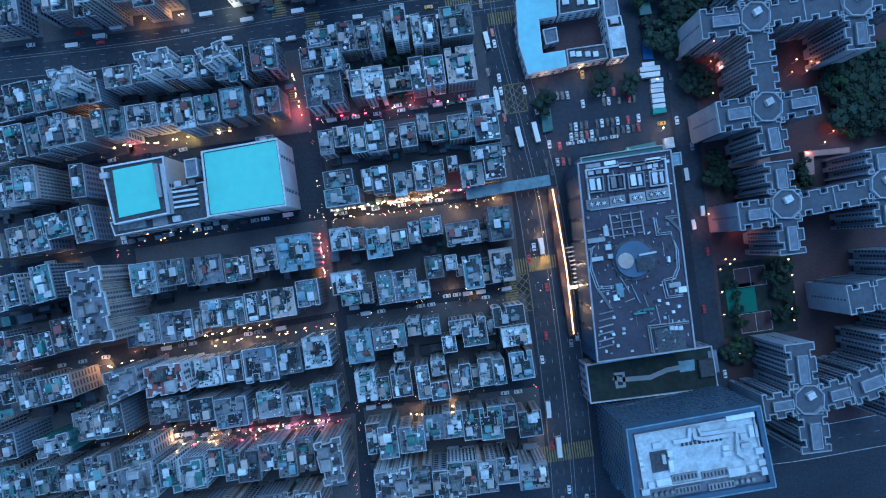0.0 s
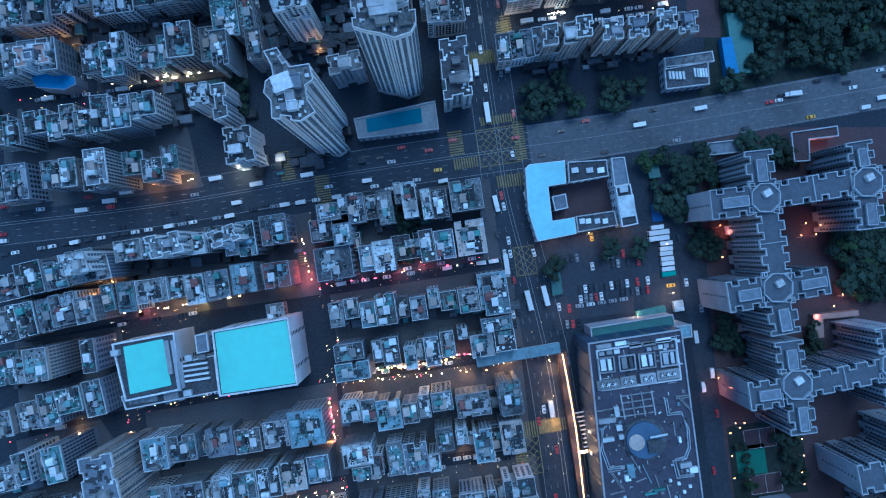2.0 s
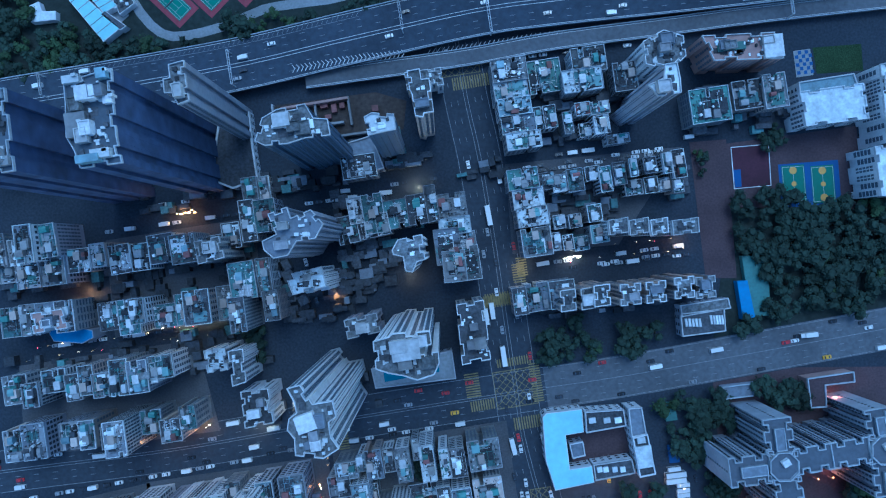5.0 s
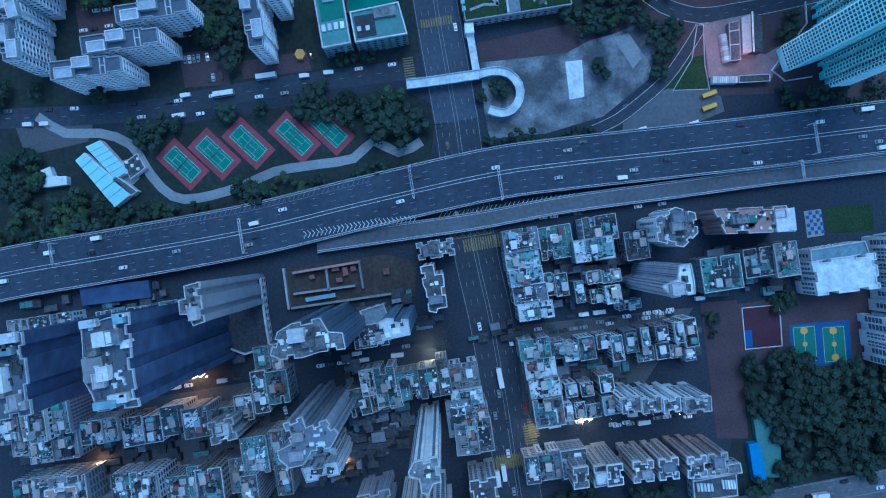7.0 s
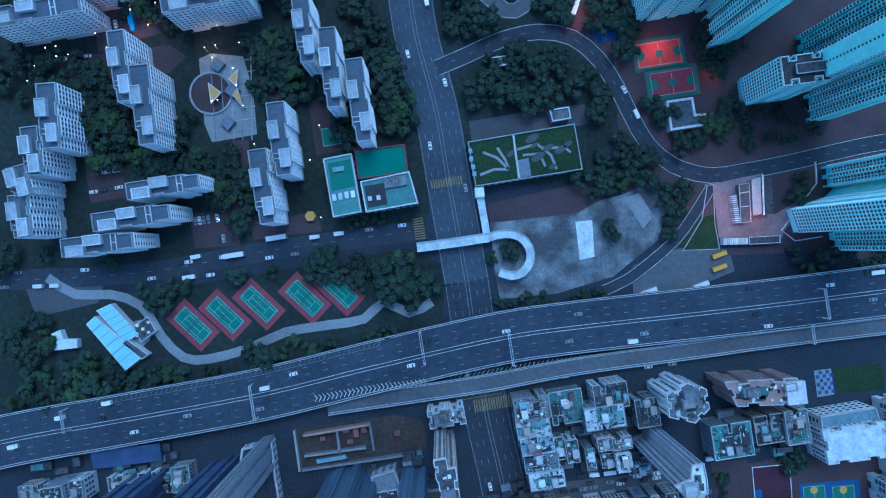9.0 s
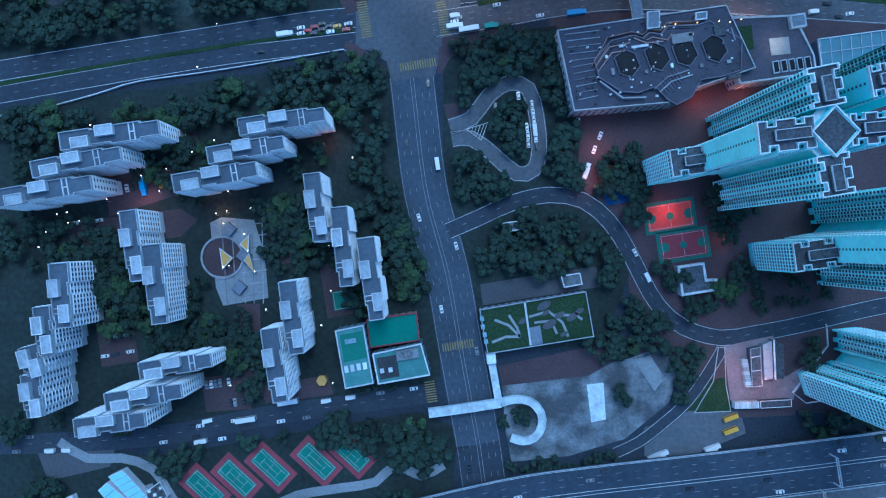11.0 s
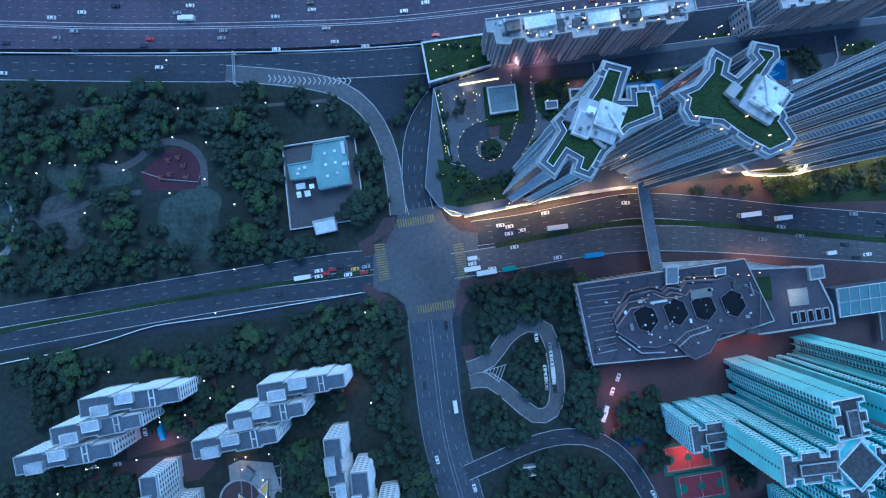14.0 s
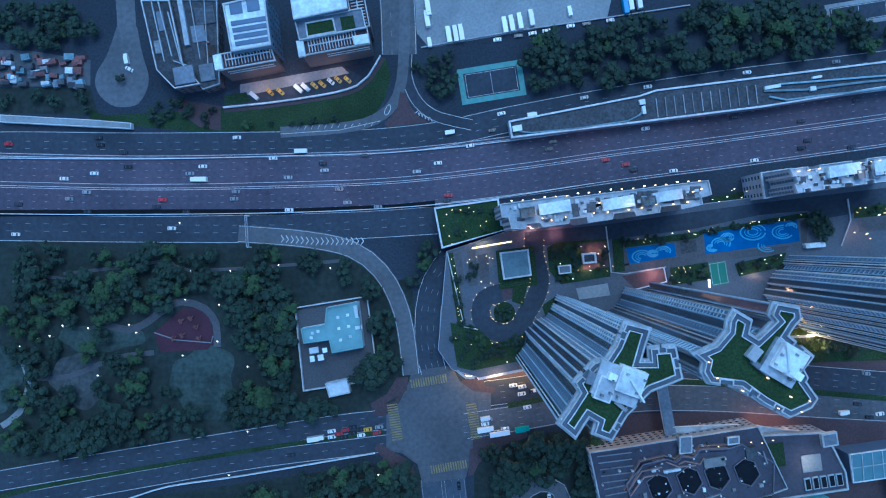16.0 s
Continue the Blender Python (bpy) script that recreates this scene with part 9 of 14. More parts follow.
for a, b in [(-126.6, 439.7), (-122.2, 411.9), (-119.8, 427.2)]:
    tagged(part("pavilion_roof", Geo().box(a, b, 0, 5.2, 5.2, 3.0, 50), ROOF_SLATE), "dark square pavilion roof", "pavilion")
for a, b, c, d, e in [(-130.8, 444.3, -128.7, 404.1, 0.15), (-125.9, 444.3, -124.4, 404.0, 0.15), (-121.0, 444.2, -120.0, 404.0, 0.15), (-116.1, 444.1, -115.7, 403.9, 0.15), (-111.2, 444.0, -111.3, 403.8, 0.15), (-121.0, 441.5, -109.1, 442.9, 0.152), (-121.1, 435.8, -109.1, 437.2, 0.152), (-121.2, 430.1, -109.2, 431.5, 0.152), (-121.3, 424.4, -109.3, 425.8, 0.152), (-121.4, 418.7, -109.4, 420.1, 0.152), (-121.5, 412.9, -109.5, 414.4, 0.152), (-121.6, 407.2, -109.6, 408.7, 0.152)]:
    tagged(part("paving_band", Geo().strip([(a, b), (c, d)], -0.25, 0.25, 0.1, e), PARAPET_DIM), "darker band in the plaza paving", "paving", "", "structure")
estate_school_77 = block_of("estate_school", [(-8.6, 12.2), (4.4, 14.6), (8.6, -12.2), (-4.4, -14.5)], -65.9, 379.8, 16, "green-roofed estate school with rooftop play yard", SHED_BLUE, SHED_TEAL, rim_wide=0.6)
part("play_yard", Geo().prism([(-6.6, 10.1), (3.8, 12), (5.7, -0.4), (-4.7, -2.4)], 16.10, 16.40), COURT_TEAL, estate_school_77)
plant_boxes(estate_school_77, 16, [(-1.5, 7.4, 5.2, 2.1, 1.5, SHED_BLUE), (-3.7, -5.5, 1.8, 3.1, 1.2, SHED_WHITE), (-0.9, -5, 1.8, 3.1, 1.2, SHED_WHITE), (2, -4.5, 1.8, 3.1, 1.2, SHED_WHITE), (4.8, -4.1, 1.8, 3.1, 1.2, SHED_WHITE)])
estate_school_78 = block_of("estate_school", [(-12.3, 5.1), (11, 8), (12.3, -5), (-10.9, -8.1)], -48.4, 391.1, 10, "green rooftop ball court", WALL_PINK, COURT_GREEN, rim=COURT_RED)
estate_school_79 = block_of("estate_school", [(-12.7, 5), (9.6, 9.3), (13.5, -5.2), (-10.3, -9)], -44.8, 376.3, 17, "teal-edged school block with dark roof", SHED_BLUE, SHED_TEAL, rim_wide=0.6)
part("dark_roof", Geo().prism([(-10.9, 2.9), (-1.9, 4.3), (-0.5, -5.5), (-9.3, -6.9)], 17.10, 17.50), ROOF_DARK, estate_school_79)
plant_boxes(estate_school_79, 17, [(3.3, 4.7, 10.3, 4.6, 2.0, ROOF), (-8.4, -2.8, 1.8, 2.1, 1.2, SHED_WHITE), (-4.5, -2.4, 1.8, 2.1, 1.2, SHED_WHITE), (6.4, 5.7, 2.1, 1.5, 1.2, SHED_WHITE)])
pitch("ball_court", -69.4, 405.4, 8, 17, 9, COURT_TEAL, "dark fenced ball court beside the slab blocks", None, 0)
tagged(part("kiosk", Geo().cylinder(-83.4, 366.6, 0, 2.6, 3.2, 6), OCHRE), "six-sided kiosk with a lit cream roof", "kiosk")
parked(-139.1, 365.1, -124.1, 367.0, 8, 98, 21, "white dark grey", 0.75, 0.1)
parked(-129.7, 356.0, -121.6, 357.2, 5, 98, 22, "dark grey", 0.75, 0.1)
parked(-188.8, 388.6, -176.6, 390.0, 6, 8, 23, "white white dark grey white dark", 0.75, 0.1)
parked(-187.6, 379.9, -175.4, 381.9, 6, 8, 24, "white white dark grey white dark", 0.75, 0.1)
vehicle("bus", -99.9, 356.6, 8, 0.1)
vehicle("minibus", -142.2, 338.3, 8, 0.1)
vehicle("white", -132.1, 339.2, 8, 0.1)
vehicle("white", -125.8, 347.8, 8, 0.1)
vehicle("dark", -146.7, 345.1, 8, 0.1)
vehicle("white", -142.6, 345.6, 8, 0.1)
vehicle("bus", -120.3, 348.5, 8, 0.1)

# ---------- park with tennis courts ----------
tennis_court(-141.2, 315.1, -44, 0.006)
tennis_court(-125.7, 319.8, -44, 0.012)
tennis_court(-109.3, 324.8, -44, 0.018)
tennis_court(-87.2, 327.3, -44, 0.0)
tennis_court(-70.6, 330.9, -44, 0.006)
park_pavilion_80 = block_of("park_pavilion", [(-10.2, 5.9), (-3.2, 9), (9.9, -5.7), (3.5, -9.3)], -175.0, 317.4, 5, "park pavilion with long pale blue curved roofs", WALL_WHITE, PALE_CYAN, windows=False, rim=None)
for a, b, c, d in [(-7.9, 3.3, -1, 6.5), (-5.7, 0.8, 1.2, 4.1), (-3.4, -1.7, 3.4, 1.7), (-1.1, -4.3, 5.6, -0.8), (1.2, -6.8, 7.7, -3.2)]:
    part("roof_seam", Geo().strip([(a, b), (c, d)], -0.125, 0.125, 5.10, 5.30), PARAPET_DIM, park_pavilion_80)
park_pavilion_81 = block_of("park_pavilion", [(-12.3, 8.6), (-8, 12.3), (14.2, -7.3), (6, -13.7)], -177.8, 308.3, 5, "park pavilion with long pale blue curved roofs", WALL_WHITE, PALE_CYAN, windows=False, rim=None)
for a, b, c, d in [(-9.3, 4.9, -4.3, 9), (-6.2, 1.2, -0.6, 5.8), (-3.2, -2.5, 3.1, 2.5), (-0.1, -6.2, 6.8, -0.8), (3, -9.9, 10.5, -4.1)]:
    part("roof_seam", Geo().strip([(a, b), (c, d)], -0.125, 0.125, 5.10, 5.30), PARAPET_DIM, park_pavilion_81)
park_pavilion_82 = block_of("park_pavilion", [(-6, 2.8), (-3.8, 4.7), (6.3, -2.7), (3.5, -4.8)], -167.2, 304.7, 5, "park pavilion with long pale blue curved roofs", WALL_WHITE, ROOF_DARK, windows=False, rim=None)
park_pavilion_83 = block_of("park_pavilion", [(-5.3, 1.3), (1.7, 6), (5.4, -1), (-1.7, -6.3)], -162.8, 314.1, 4, "park pavilion with long pale blue curved roofs", WALL_WHITE, ROOF, windows=False, rim=None)
plant_boxes(park_pavilion_83, 4, [(-3.2, 1.8, 1.3, 1.3, 1.0, SHED_WHITE), (-0.5, 2.6, 1.3, 1.3, 1.0, ROOF_DARK), (2.2, 3.3, 1.3, 1.3, 1.0, SHED_WHITE), (-3.2, -0.6, 1.3, 1.3, 1.0, ROOF_DARK), (-0.5, 0.1, 1.3, 1.3, 1.0, SHED_WHITE), (2.2, 0.9, 1.3, 1.3, 1.0, ROOF_DARK), (-3.2, -3, 1.3, 1.3, 1.0, SHED_WHITE), (-0.5, -2.3, 1.3, 1.3, 1.0, ROOF_DARK), (2.2, -1.5, 1.3, 1.3, 1.0, SHED_WHITE)])
patch("terrace", [(-175.8, 315.6), (-166.2, 318.2), (-161.7, 308.6), (-169.1, 301.9)], 0, PAVING_PALE, "pale terrace with tables beside a pavilion", 0.3, category="pavement")
pavilion_84 = block_of("pavilion", [(-5.9, 3.1), (-1.6, 4.9), (0, 0.3), (6.4, 0.3), (6.4, -3.8), (-5.5, -5)], -201.3, 309.4, 4, "small white L-shaped pavilion", WALL_WHITE, WHITE_ROOF, windows=False, rim=None)
road("footpath", [(-210.8, 339.1), (-197.3, 330.8), (-181, 330.6), (-166.1, 325), (-156.3, 309.9), (-146.1, 299.7), (-133.8, 298.7), (-113.4, 303.9), (-96.9, 311), (-75.1, 314.3), (-58.8, 316.8), (-49.2, 324.9), (-37, 319.3), (-26, 324.6)], 4.5, "pale concrete park footpath", PAVING_PALE, z=0.0, edges=False, thick=0.12)
patch("plaza", [(-223.1, 339.3), (-194.5, 343), (-183.7, 336.1), (-186.5, 326.6), (-216.5, 320.1)], 0, PAVING, "grey paved park plaza", 0.08, category="pavement")
grove([(-200, 330.8), (-161.8, 341.2), (-137.3, 346.4), (-137.5, 332.8), (-159.3, 324.9), (-175.6, 327.8)], 6, 1.1, 693, 0.05)
grove([(-137.4, 335.5), (-91, 349.9), (-52.9, 353.5), (-31.2, 345.1), (-25.9, 334.1), (-47.8, 326.2), (-53.1, 334.5), (-91.1, 340.4), (-121.1, 335.3)], 6, 1.0, 694, 0.05)
grove([(-227.8, 290.4), (-195, 300.8), (-162.4, 299.1), (-146.1, 296.1), (-113.4, 302.5), (-99.7, 307.8), (-53.4, 314), (-37, 316.6), (-37.1, 311.1), (-113.5, 295.7), (-173.4, 284.2), (-227.9, 275.4)], 6, 0.9, 695, 0.25)
grove([(-227.4, 320.3), (-211.1, 320.1), (-205.9, 301), (-227.7, 293.1)], 6, 1.0, 696, 0.05)
for x, y in [(-109.2, 303.1), (-105.2, 300.3), (-111.9, 299.6), (-48.5, 338.5), (-41.7, 341.1), (-39.1, 333), (-31.1, 335.6), (-44.5, 330.4), (-27.1, 332.9), (-73.8, 348.2), (-36.5, 327.6)]:
    tree(x, y, 1.3)

# ---------- footbridge, waste lot and roof gardens ----------
footbridge("footbridge", [(-32.6, 350.9), (-15.9, 352.8), (1.8, 355.2)], 4.6, 5.0, "white footbridge over the avenue", WHITE_ROOF, WHITE_ROOF)
footbridge("footbridge_spur", [(0.8, 355.2), (-0.7, 364.6), (-2.7, 376.7)], 3.4, 5.02, "narrow white spur of a footbridge", WHITE_ROOF, WHITE_ROOF)
footbridge("spiral_ramp", [(1.8, 355.2), (8.3, 356.7), (15.8, 355.5), (20.6, 350.1), (21, 343.7), (17.4, 338.3), (12, 336.8), (6.4, 338.5)], 4.0, 4.8, "white curved footbridge ramp", WHITE_ROOF, WHITE_ROOF)
lift_tower_85 = block_of("lift_tower", [(-2.3, 2.2), (1.9, 2.6), (2.4, -2.2), (-1.9, -2.6)], -2.6, 376.5, 8, "white footbridge lift tower", WALL_WHITE, WHITE_ROOF, windows=False, rim=None)
patch("waste_lot", [(2.8, 362.1), (29.3, 365.8), (66.2, 374.7), (79.9, 380), (89.4, 374.4), (83.6, 352.7), (61.5, 335.3), (34.2, 327.6), (6.9, 325.3), (4.4, 338.9)], 0, LOT, "stained pale concrete of a cleared lot", 0.06, category="ground")
patch("concrete_slab", [(43.7, 362), (51.8, 362.7), (52.7, 345), (45.6, 343.7)], 0.06, WHITE_ROOF, "bright pale concrete slab on a cleared lot", 0.1, category="ground")
patch("concrete_slab", [(67, 373.3), (74.4, 375.4), (81.8, 364.4), (76.3, 358.2)], 0.06, PAVING_PALE, "pale concrete slab on a cleared lot", 0.1, category="ground")
patch("yard", [(1.3, 371.6), (55.4, 382.2), (58.6, 373.5), (44.3, 366.1), (2.8, 362.1)], 0, PAVING_RED, "dull red surfaced yard", 0.08, category="pavement")
patch("yard", [(-6.8, 411.2), (35.5, 417.4), (49.1, 418.5), (50.9, 409), (-5.6, 401.1)], 0, PAVING, "grey paved service yard", 0.07, category="pavement")
roof_garden_86 = block_of("roof_garden", [(-26.6, 6.6), (23.3, 14.3), (26.7, -6.9), (-23.2, -14.1)], 18.8, 393.2, 9, "low building with a planted roof of leaf-shaped beds", WALL_GREY, GRASS, rim_wide=0.4, rim=PARAPET_MID)
part("dividing_wall", Geo().strip([(-5.4, 9.5), (-3, -10.4)], -0.45, 0.45, 9.10, 10.00), PARAPET, roof_garden_86)
part("terrace", Geo().prism([(-4.5, -2.5), (1.6, -1.2), (2.8, -9.7), (-3.1, -10.7)], 9.10, 9.60), ROOF_SLATE, roof_garden_86)
for a, b, c, d in [(-19.6, 1.7, -13, -1), (-12.9, 3.8, -9, -2.4), (-21, -8.8, -14.4, -6.3)]:
    part("garden_path", Geo().strip([(a, b), (c, d), (-7.8, -6.4)], -0.6, 0.6, 9.10, 9.22), PAVING_PALE, roof_garden_86)
part("garden_path", Geo().strip([(-3.6, 2.8), (5.7, 5.3), (12.2, -0.1), (14.8, -6.7)], -0.6, 0.6, 9.10, 9.22), PAVING_PALE, roof_garden_86)
part("garden_path", Geo().strip([(-1, 0.1), (6.9, 0.8), (9.5, -5.3)], -0.6, 0.6, 9.10, 9.22), PAVING_PALE, roof_garden_86)
part("garden_path", Geo().strip([(8.3, 3.4), (18.9, 3.3), (21.5, 1.1)], -0.6, 0.6, 9.10, 9.22), PAVING_PALE, roof_garden_86)
for a, b, c in [(3.6, 8.0, 2.4), (6.1, -0.8, 2.4), (10.9, 3.4, 1.8), (16.8, 2.5, 2.1), (-6.3, 1.0, 1.6), (4.3, 4.5, 1.3), (20.2, 5.1, 1.6), (12.9, -5.4, 1.3)]:
    bed = [(a + c * 1.5 * math.cos(k * 0.524) * 0.87 - c * 0.75 * math.sin(k * 0.524) * 0.5, b + c * 1.5 * math.cos(k * 0.524) * 0.5 + c * 0.75 * math.sin(k * 0.524) * 0.87) for k in range(12)]
    part("leaf_bed", Geo().prism(bed, 9, 9.35), PAVING, roof_garden_86)
plant_boxes(roof_garden_86, 9, [(-25.6, 2.4, 1.8, 2.1, 1.2, SHED_BLUE), (-25.2, -1.4, 1.8, 2.1, 1.2, SHED_BLUE), (-24.4, -5.1, 1.8, 2.1, 1.2, SHED_BLUE), (-23.9, -8.3, 1.8, 2.1, 1.2, SHED_BLUE)])
plant_house_87 = block_of("plant_house", [(-5.2, 2.1), (3.9, 3.3), (4.9, -2.1), (-3.7, -3.5)], 36.2, 412.8, 6, "small grey plant house", WALL_GREY, ROOF, windows=False)
shelter_88 = block_of("shelter", [(-6.8, 1.4), (5.9, 2.8), (6.6, -1.2), (-5.8, -3.2)], 10.5, 439.0, 4, "bus shelter with a glazed grid roof", WALL_GREY, SHED_GREY, windows=False)
grove([(-5, 439.7), (1.9, 445.1), (29.2, 447.4), (50.8, 438.9), (62.7, 417), (55.8, 406.2), (49.2, 419.9), (35.5, 418.7), (-1.3, 412.5), (-6.6, 420.7)], 6.5, 1.1, 697, 0.05)
grove([(50.3, 406.3), (66.6, 403.3), (82.7, 384), (74.4, 378.7), (60.8, 376.2), (51.3, 381.8)], 6.5, 1.1, 698, 0.05)
grove([(44.5, 381.9), (55.5, 387.1), (58.1, 376.2), (49.8, 370.9)], 6, 1.0, 699, 0.05)
grove([(84, 378.5), (97.5, 372.9), (93.2, 356.6), (87.7, 351.2)], 6, 1.0, 700, 0.05)
grove([(-14, 469.8), (40.5, 477.1), (40.2, 458.1), (12.9, 454.4), (-6.2, 447.9)], 6.5, 1.1, 701, 0.05)
grove([(-41.2, 470.2), (-30.6, 453.7), (-29.8, 415.6), (-40.5, 429.4)], 6, 1.1, 702, 0.05)
grove([(6.9, 328), (34.1, 324.8), (60.1, 332.6), (54.6, 324.5), (21.7, 316.8), (2.7, 317.1)], 5.5, 0.8, 703, 0.05)
grove([(0.6, 356.7), (5.8, 341.6), (3, 338.9), (-1, 344.4)], 5, 0.8, 704, 0.05)
for x, y in [(60.6, 355.7), (58.8, 358.4), (12.2, 347), (10.3, 349.7)]:
    tree(x, y, 0.9)

# ---------- towers with pale turquoise walls ----------
estate_tower(112.3, 467.3, 92, [(86.0, 465.5, 105.8, 467.5, 11.0, 2, 92), (72.1, 462.8, 92.4, 465.5, 11.4, 2, 42), (108.6, 490.3, 111.1, 476.4, 11.4, 2, 92), (111.6, 459.4, 113.9, 445.2, 11.4, 2, 92), (118.3, 467.8, 133.1, 468.9, 11.0, 2, 92)], "tall pale turquoise apartment tower with dark roofs round a diamond core", wall=WALL_CYAN, roof=ROOF_DARK, pitch=1.5, storey=2.45, raised=False, rim=WHITE_ROOF, rim_wide=0.36, glass=PANE_CYAN, hub=[(8.3, 0), (0, 8.9), (-8.3, 0), (0, -8.9)])
estate_tower(159.8, 430.2, 92, [(141.0, 425.6, 153.8, 427.7, 11.0, 2, 92), (123.3, 422.4, 143.4, 424.8, 12.2, 2, 42), (156.6, 450.4, 158.8, 438.5, 11.4, 2, 92), (160.1, 421.7, 161.4, 408.8, 11.4, 2, 92)], "tall pale turquoise apartment tower with dark roofs round a diamond core", wall=WALL_CYAN, roof=ROOF_DARK, pitch=1.5, storey=2.45, raised=False, rim=WHITE_ROOF, rim_wide=0.36, glass=PANE_CYAN, hub=[(8.3, 0), (0, 8.9), (-8.3, 0), (0, -8.9)])
estate_tower(169.9, 369.2, 92, [(147.0, 360.7, 163.9, 366.3, 11.4, 2, 92), (168.2, 387.0, 169.0, 377.1, 11.4, 2, 92), (170.8, 360.3, 172.6, 347.4, 11.4, 2, 92)], "tall pale turquoise apartment tower with dark roofs round a diamond core", wall=WALL_CYAN, roof=ROOF_DARK, pitch=1.5, storey=2.45, raised=False, rim=WHITE_ROOF, rim_wide=0.36, glass=PANE_CYAN, hub=[(8.3, 0), (0, 8.9), (-8.3, 0), (0, -8.9)], ends=True)
estate_tower(141.4, 488.1, 92, [(125.5, 484.5, 135.4, 486.3, 11.0, 2, 92), (139.6, 500.0, 140.7, 493.7, 9.8, 2, 92)], "tall pale turquoise apartment tower with dark roofs round a diamond core", wall=WALL_CYAN, roof=ROOF_DARK, pitch=1.5, storey=2.45, raised=False, rim=WHITE_ROOF, rim_wide=0.36, glass=PANE_CYAN, hub=[(8.3, 0), (0, 8.9), (-8.3, 0), (0, -8.9)])
pitch("ball_court", 85.2, 442.5, 8, 22, 12, COURT_ORANGE, "orange-red ball court with green lines", COURT_TEAL, 1.6, circles=((0, 0, 1.8, COURT_TEAL), (-0.42, 0, 2.4, COURT_TEAL), (0.42, 0, 2.4, COURT_TEAL)))
pitch("ball_court", 91.5, 428.5, 8, 22, 12, COURT_RED, "dull red ball court", COURT_TEAL, 1.6, circles=((0, 0, 1.8, COURT_TEAL), (-0.42, 0, 2.4, COURT_TEAL), (0.42, 0, 2.4, COURT_TEAL)))
plant_house_89 = block_of("plant_house", [(-11, 6.1), (1.6, 7.8), (2.8, -0.3), (7.7, -0.1), (7.9, -5.5), (-9.1, -7.9)], 97.5, 412.2, 5, "dark flat-roofed box with thick white edges", WALL_WHITE, ROOF_DARK, rim_wide=1.1, windows=False)
patch("plaza", [(110.3, 379.2), (119.9, 381.3), (134.1, 384.0), (134.6, 364.5), (140.4, 364.4), (153.1, 371.6), (155.8, 368.6), (144.0, 356.0), (143.4, 352.8), (112.8, 353.2)], 0, PINK_DECK, "pinkish paved plaza lit beside the market", 0.2, category="pavement")
patch("lawn", [(95.7, 347.6), (104.8, 362.3), (110.7, 359.9), (112.7, 348.1)], 0, GRASS, "dark lawn wedge with a pale kerb", 0.16, category="ground")
tagged(part("lawn_kerb", Geo().ring([(95.2, 347.3), (104.7, 362.6), (107.3, 378.8), (110.6, 379.1), (111.0, 360.1), (113.2, 347.7)], 0.3, 0, 0.4), PARAPET), "pale kerb round a lawn wedge", "kerb")
market_hall_90 = thing("market_hall", 0, 0, 0.1, 0, "low market hall with a pale ribbed strip and dark glazed roofs", "building")
part("dark_roof", Geo().prism([(121.0, 378.3), (126.0, 379.4), (126.6, 360.6), (121.6, 360.1)], -0.1, 4), ROOF_DARK, market_hall_90)
part("roof_rim", Geo().ring([(121.0, 378.3), (126.0, 379.4), (126.6, 360.6), (121.6, 360.1)], 0.25, 3.9, 4.5), PARAPET, market_hall_90)
part("roof_bar", Geo().strip([(121.4, 367.7), (126.1, 368.2)], -0.15, 0.15, 4, 4.4).strip([(121.2, 374.2), (125.9, 375.0)], -0.15, 0.15, 4, 4.4), PARAPET, market_hall_90)
a, b = [(118.6, 372.9), (120.4, 360.4)]
for k in range(14):
    part("ribbed_roof", Geo().box(a[0] + (b[0] - a[0]) * k / 13, a[1] + (b[1] - a[1]) * k / 13, -0.1, 2.6, 0.5, 4.2 + 0.02 * (k % 2), 8), SHED_WHITE, market_hall_90)
part("pale_roof", Geo().prism([(126.7, 380.4), (131.1, 382.1), (131.5, 364.3), (127.3, 363.5)], -0.1, 5), SHED_GREY, market_hall_90)
part("slab_roof", Geo().prism([(131.6, 382.6), (136.2, 380.2), (136.2, 364.2), (131.9, 364.2)], -0.1, 6), ROOF_DARK, market_hall_90)
part("slab_rim", Geo().strip([(131.4, 382.9), (131.9, 363.9)], -0.3, 0.3, 5.8, 6.5), PARAPET, market_hall_90)
a, b = [(113.8, 351.4), (124.7, 351.5)]
for k in range(12):
    part("canopy_rib", Geo().box(a[0] + (b[0] - a[0]) * k / 11, a[1] + (b[1] - a[1]) * k / 11, -0.1, 0.7, 3.2, 4), SHED_WHITE, market_hall_90)
part("canopy_roof", Geo().prism([(125.6, 353.3), (140.5, 353.9), (140.6, 350.4), (125.7, 349.8)], -0.1, 3.6), ROOF_DARK, market_hall_90)
part("canopy_rim", Geo().ring([(125.6, 353.3), (140.5, 353.9), (140.6, 350.4), (125.7, 349.8)], 0.25, 3.5, 4.0), PARAPET, market_hall_90)
patch("red_path", [(116.6, 348.1), (143.9, 348.9), (144.1, 345.3), (116.8, 344.6)], 0, PAVING_RED, "red paved path beside the market", 0.12, category="pavement")
tagged(part("podium_rail", Geo().strip([(159.4, 389.1), (160.0, 378.8), (142.8, 356.4), (149.3, 351.2), (162.5, 353.1)], -0.22, 0.22, 0, 1.2), PARAPET), "white rail round a tower's forecourt", "rail")
pool_light(127.8, 362.4, 7, 350, EMBER)
pool_light(112.5, 368.5, 8, 450, ROSY)
for a, b in [(110.3, 373.4), (112.2, 358.8), (127.5, 374.4), (128.6, 359.8), (119.3, 357.3)]:
    pool_light(a, b, 9, 170, ROSE)
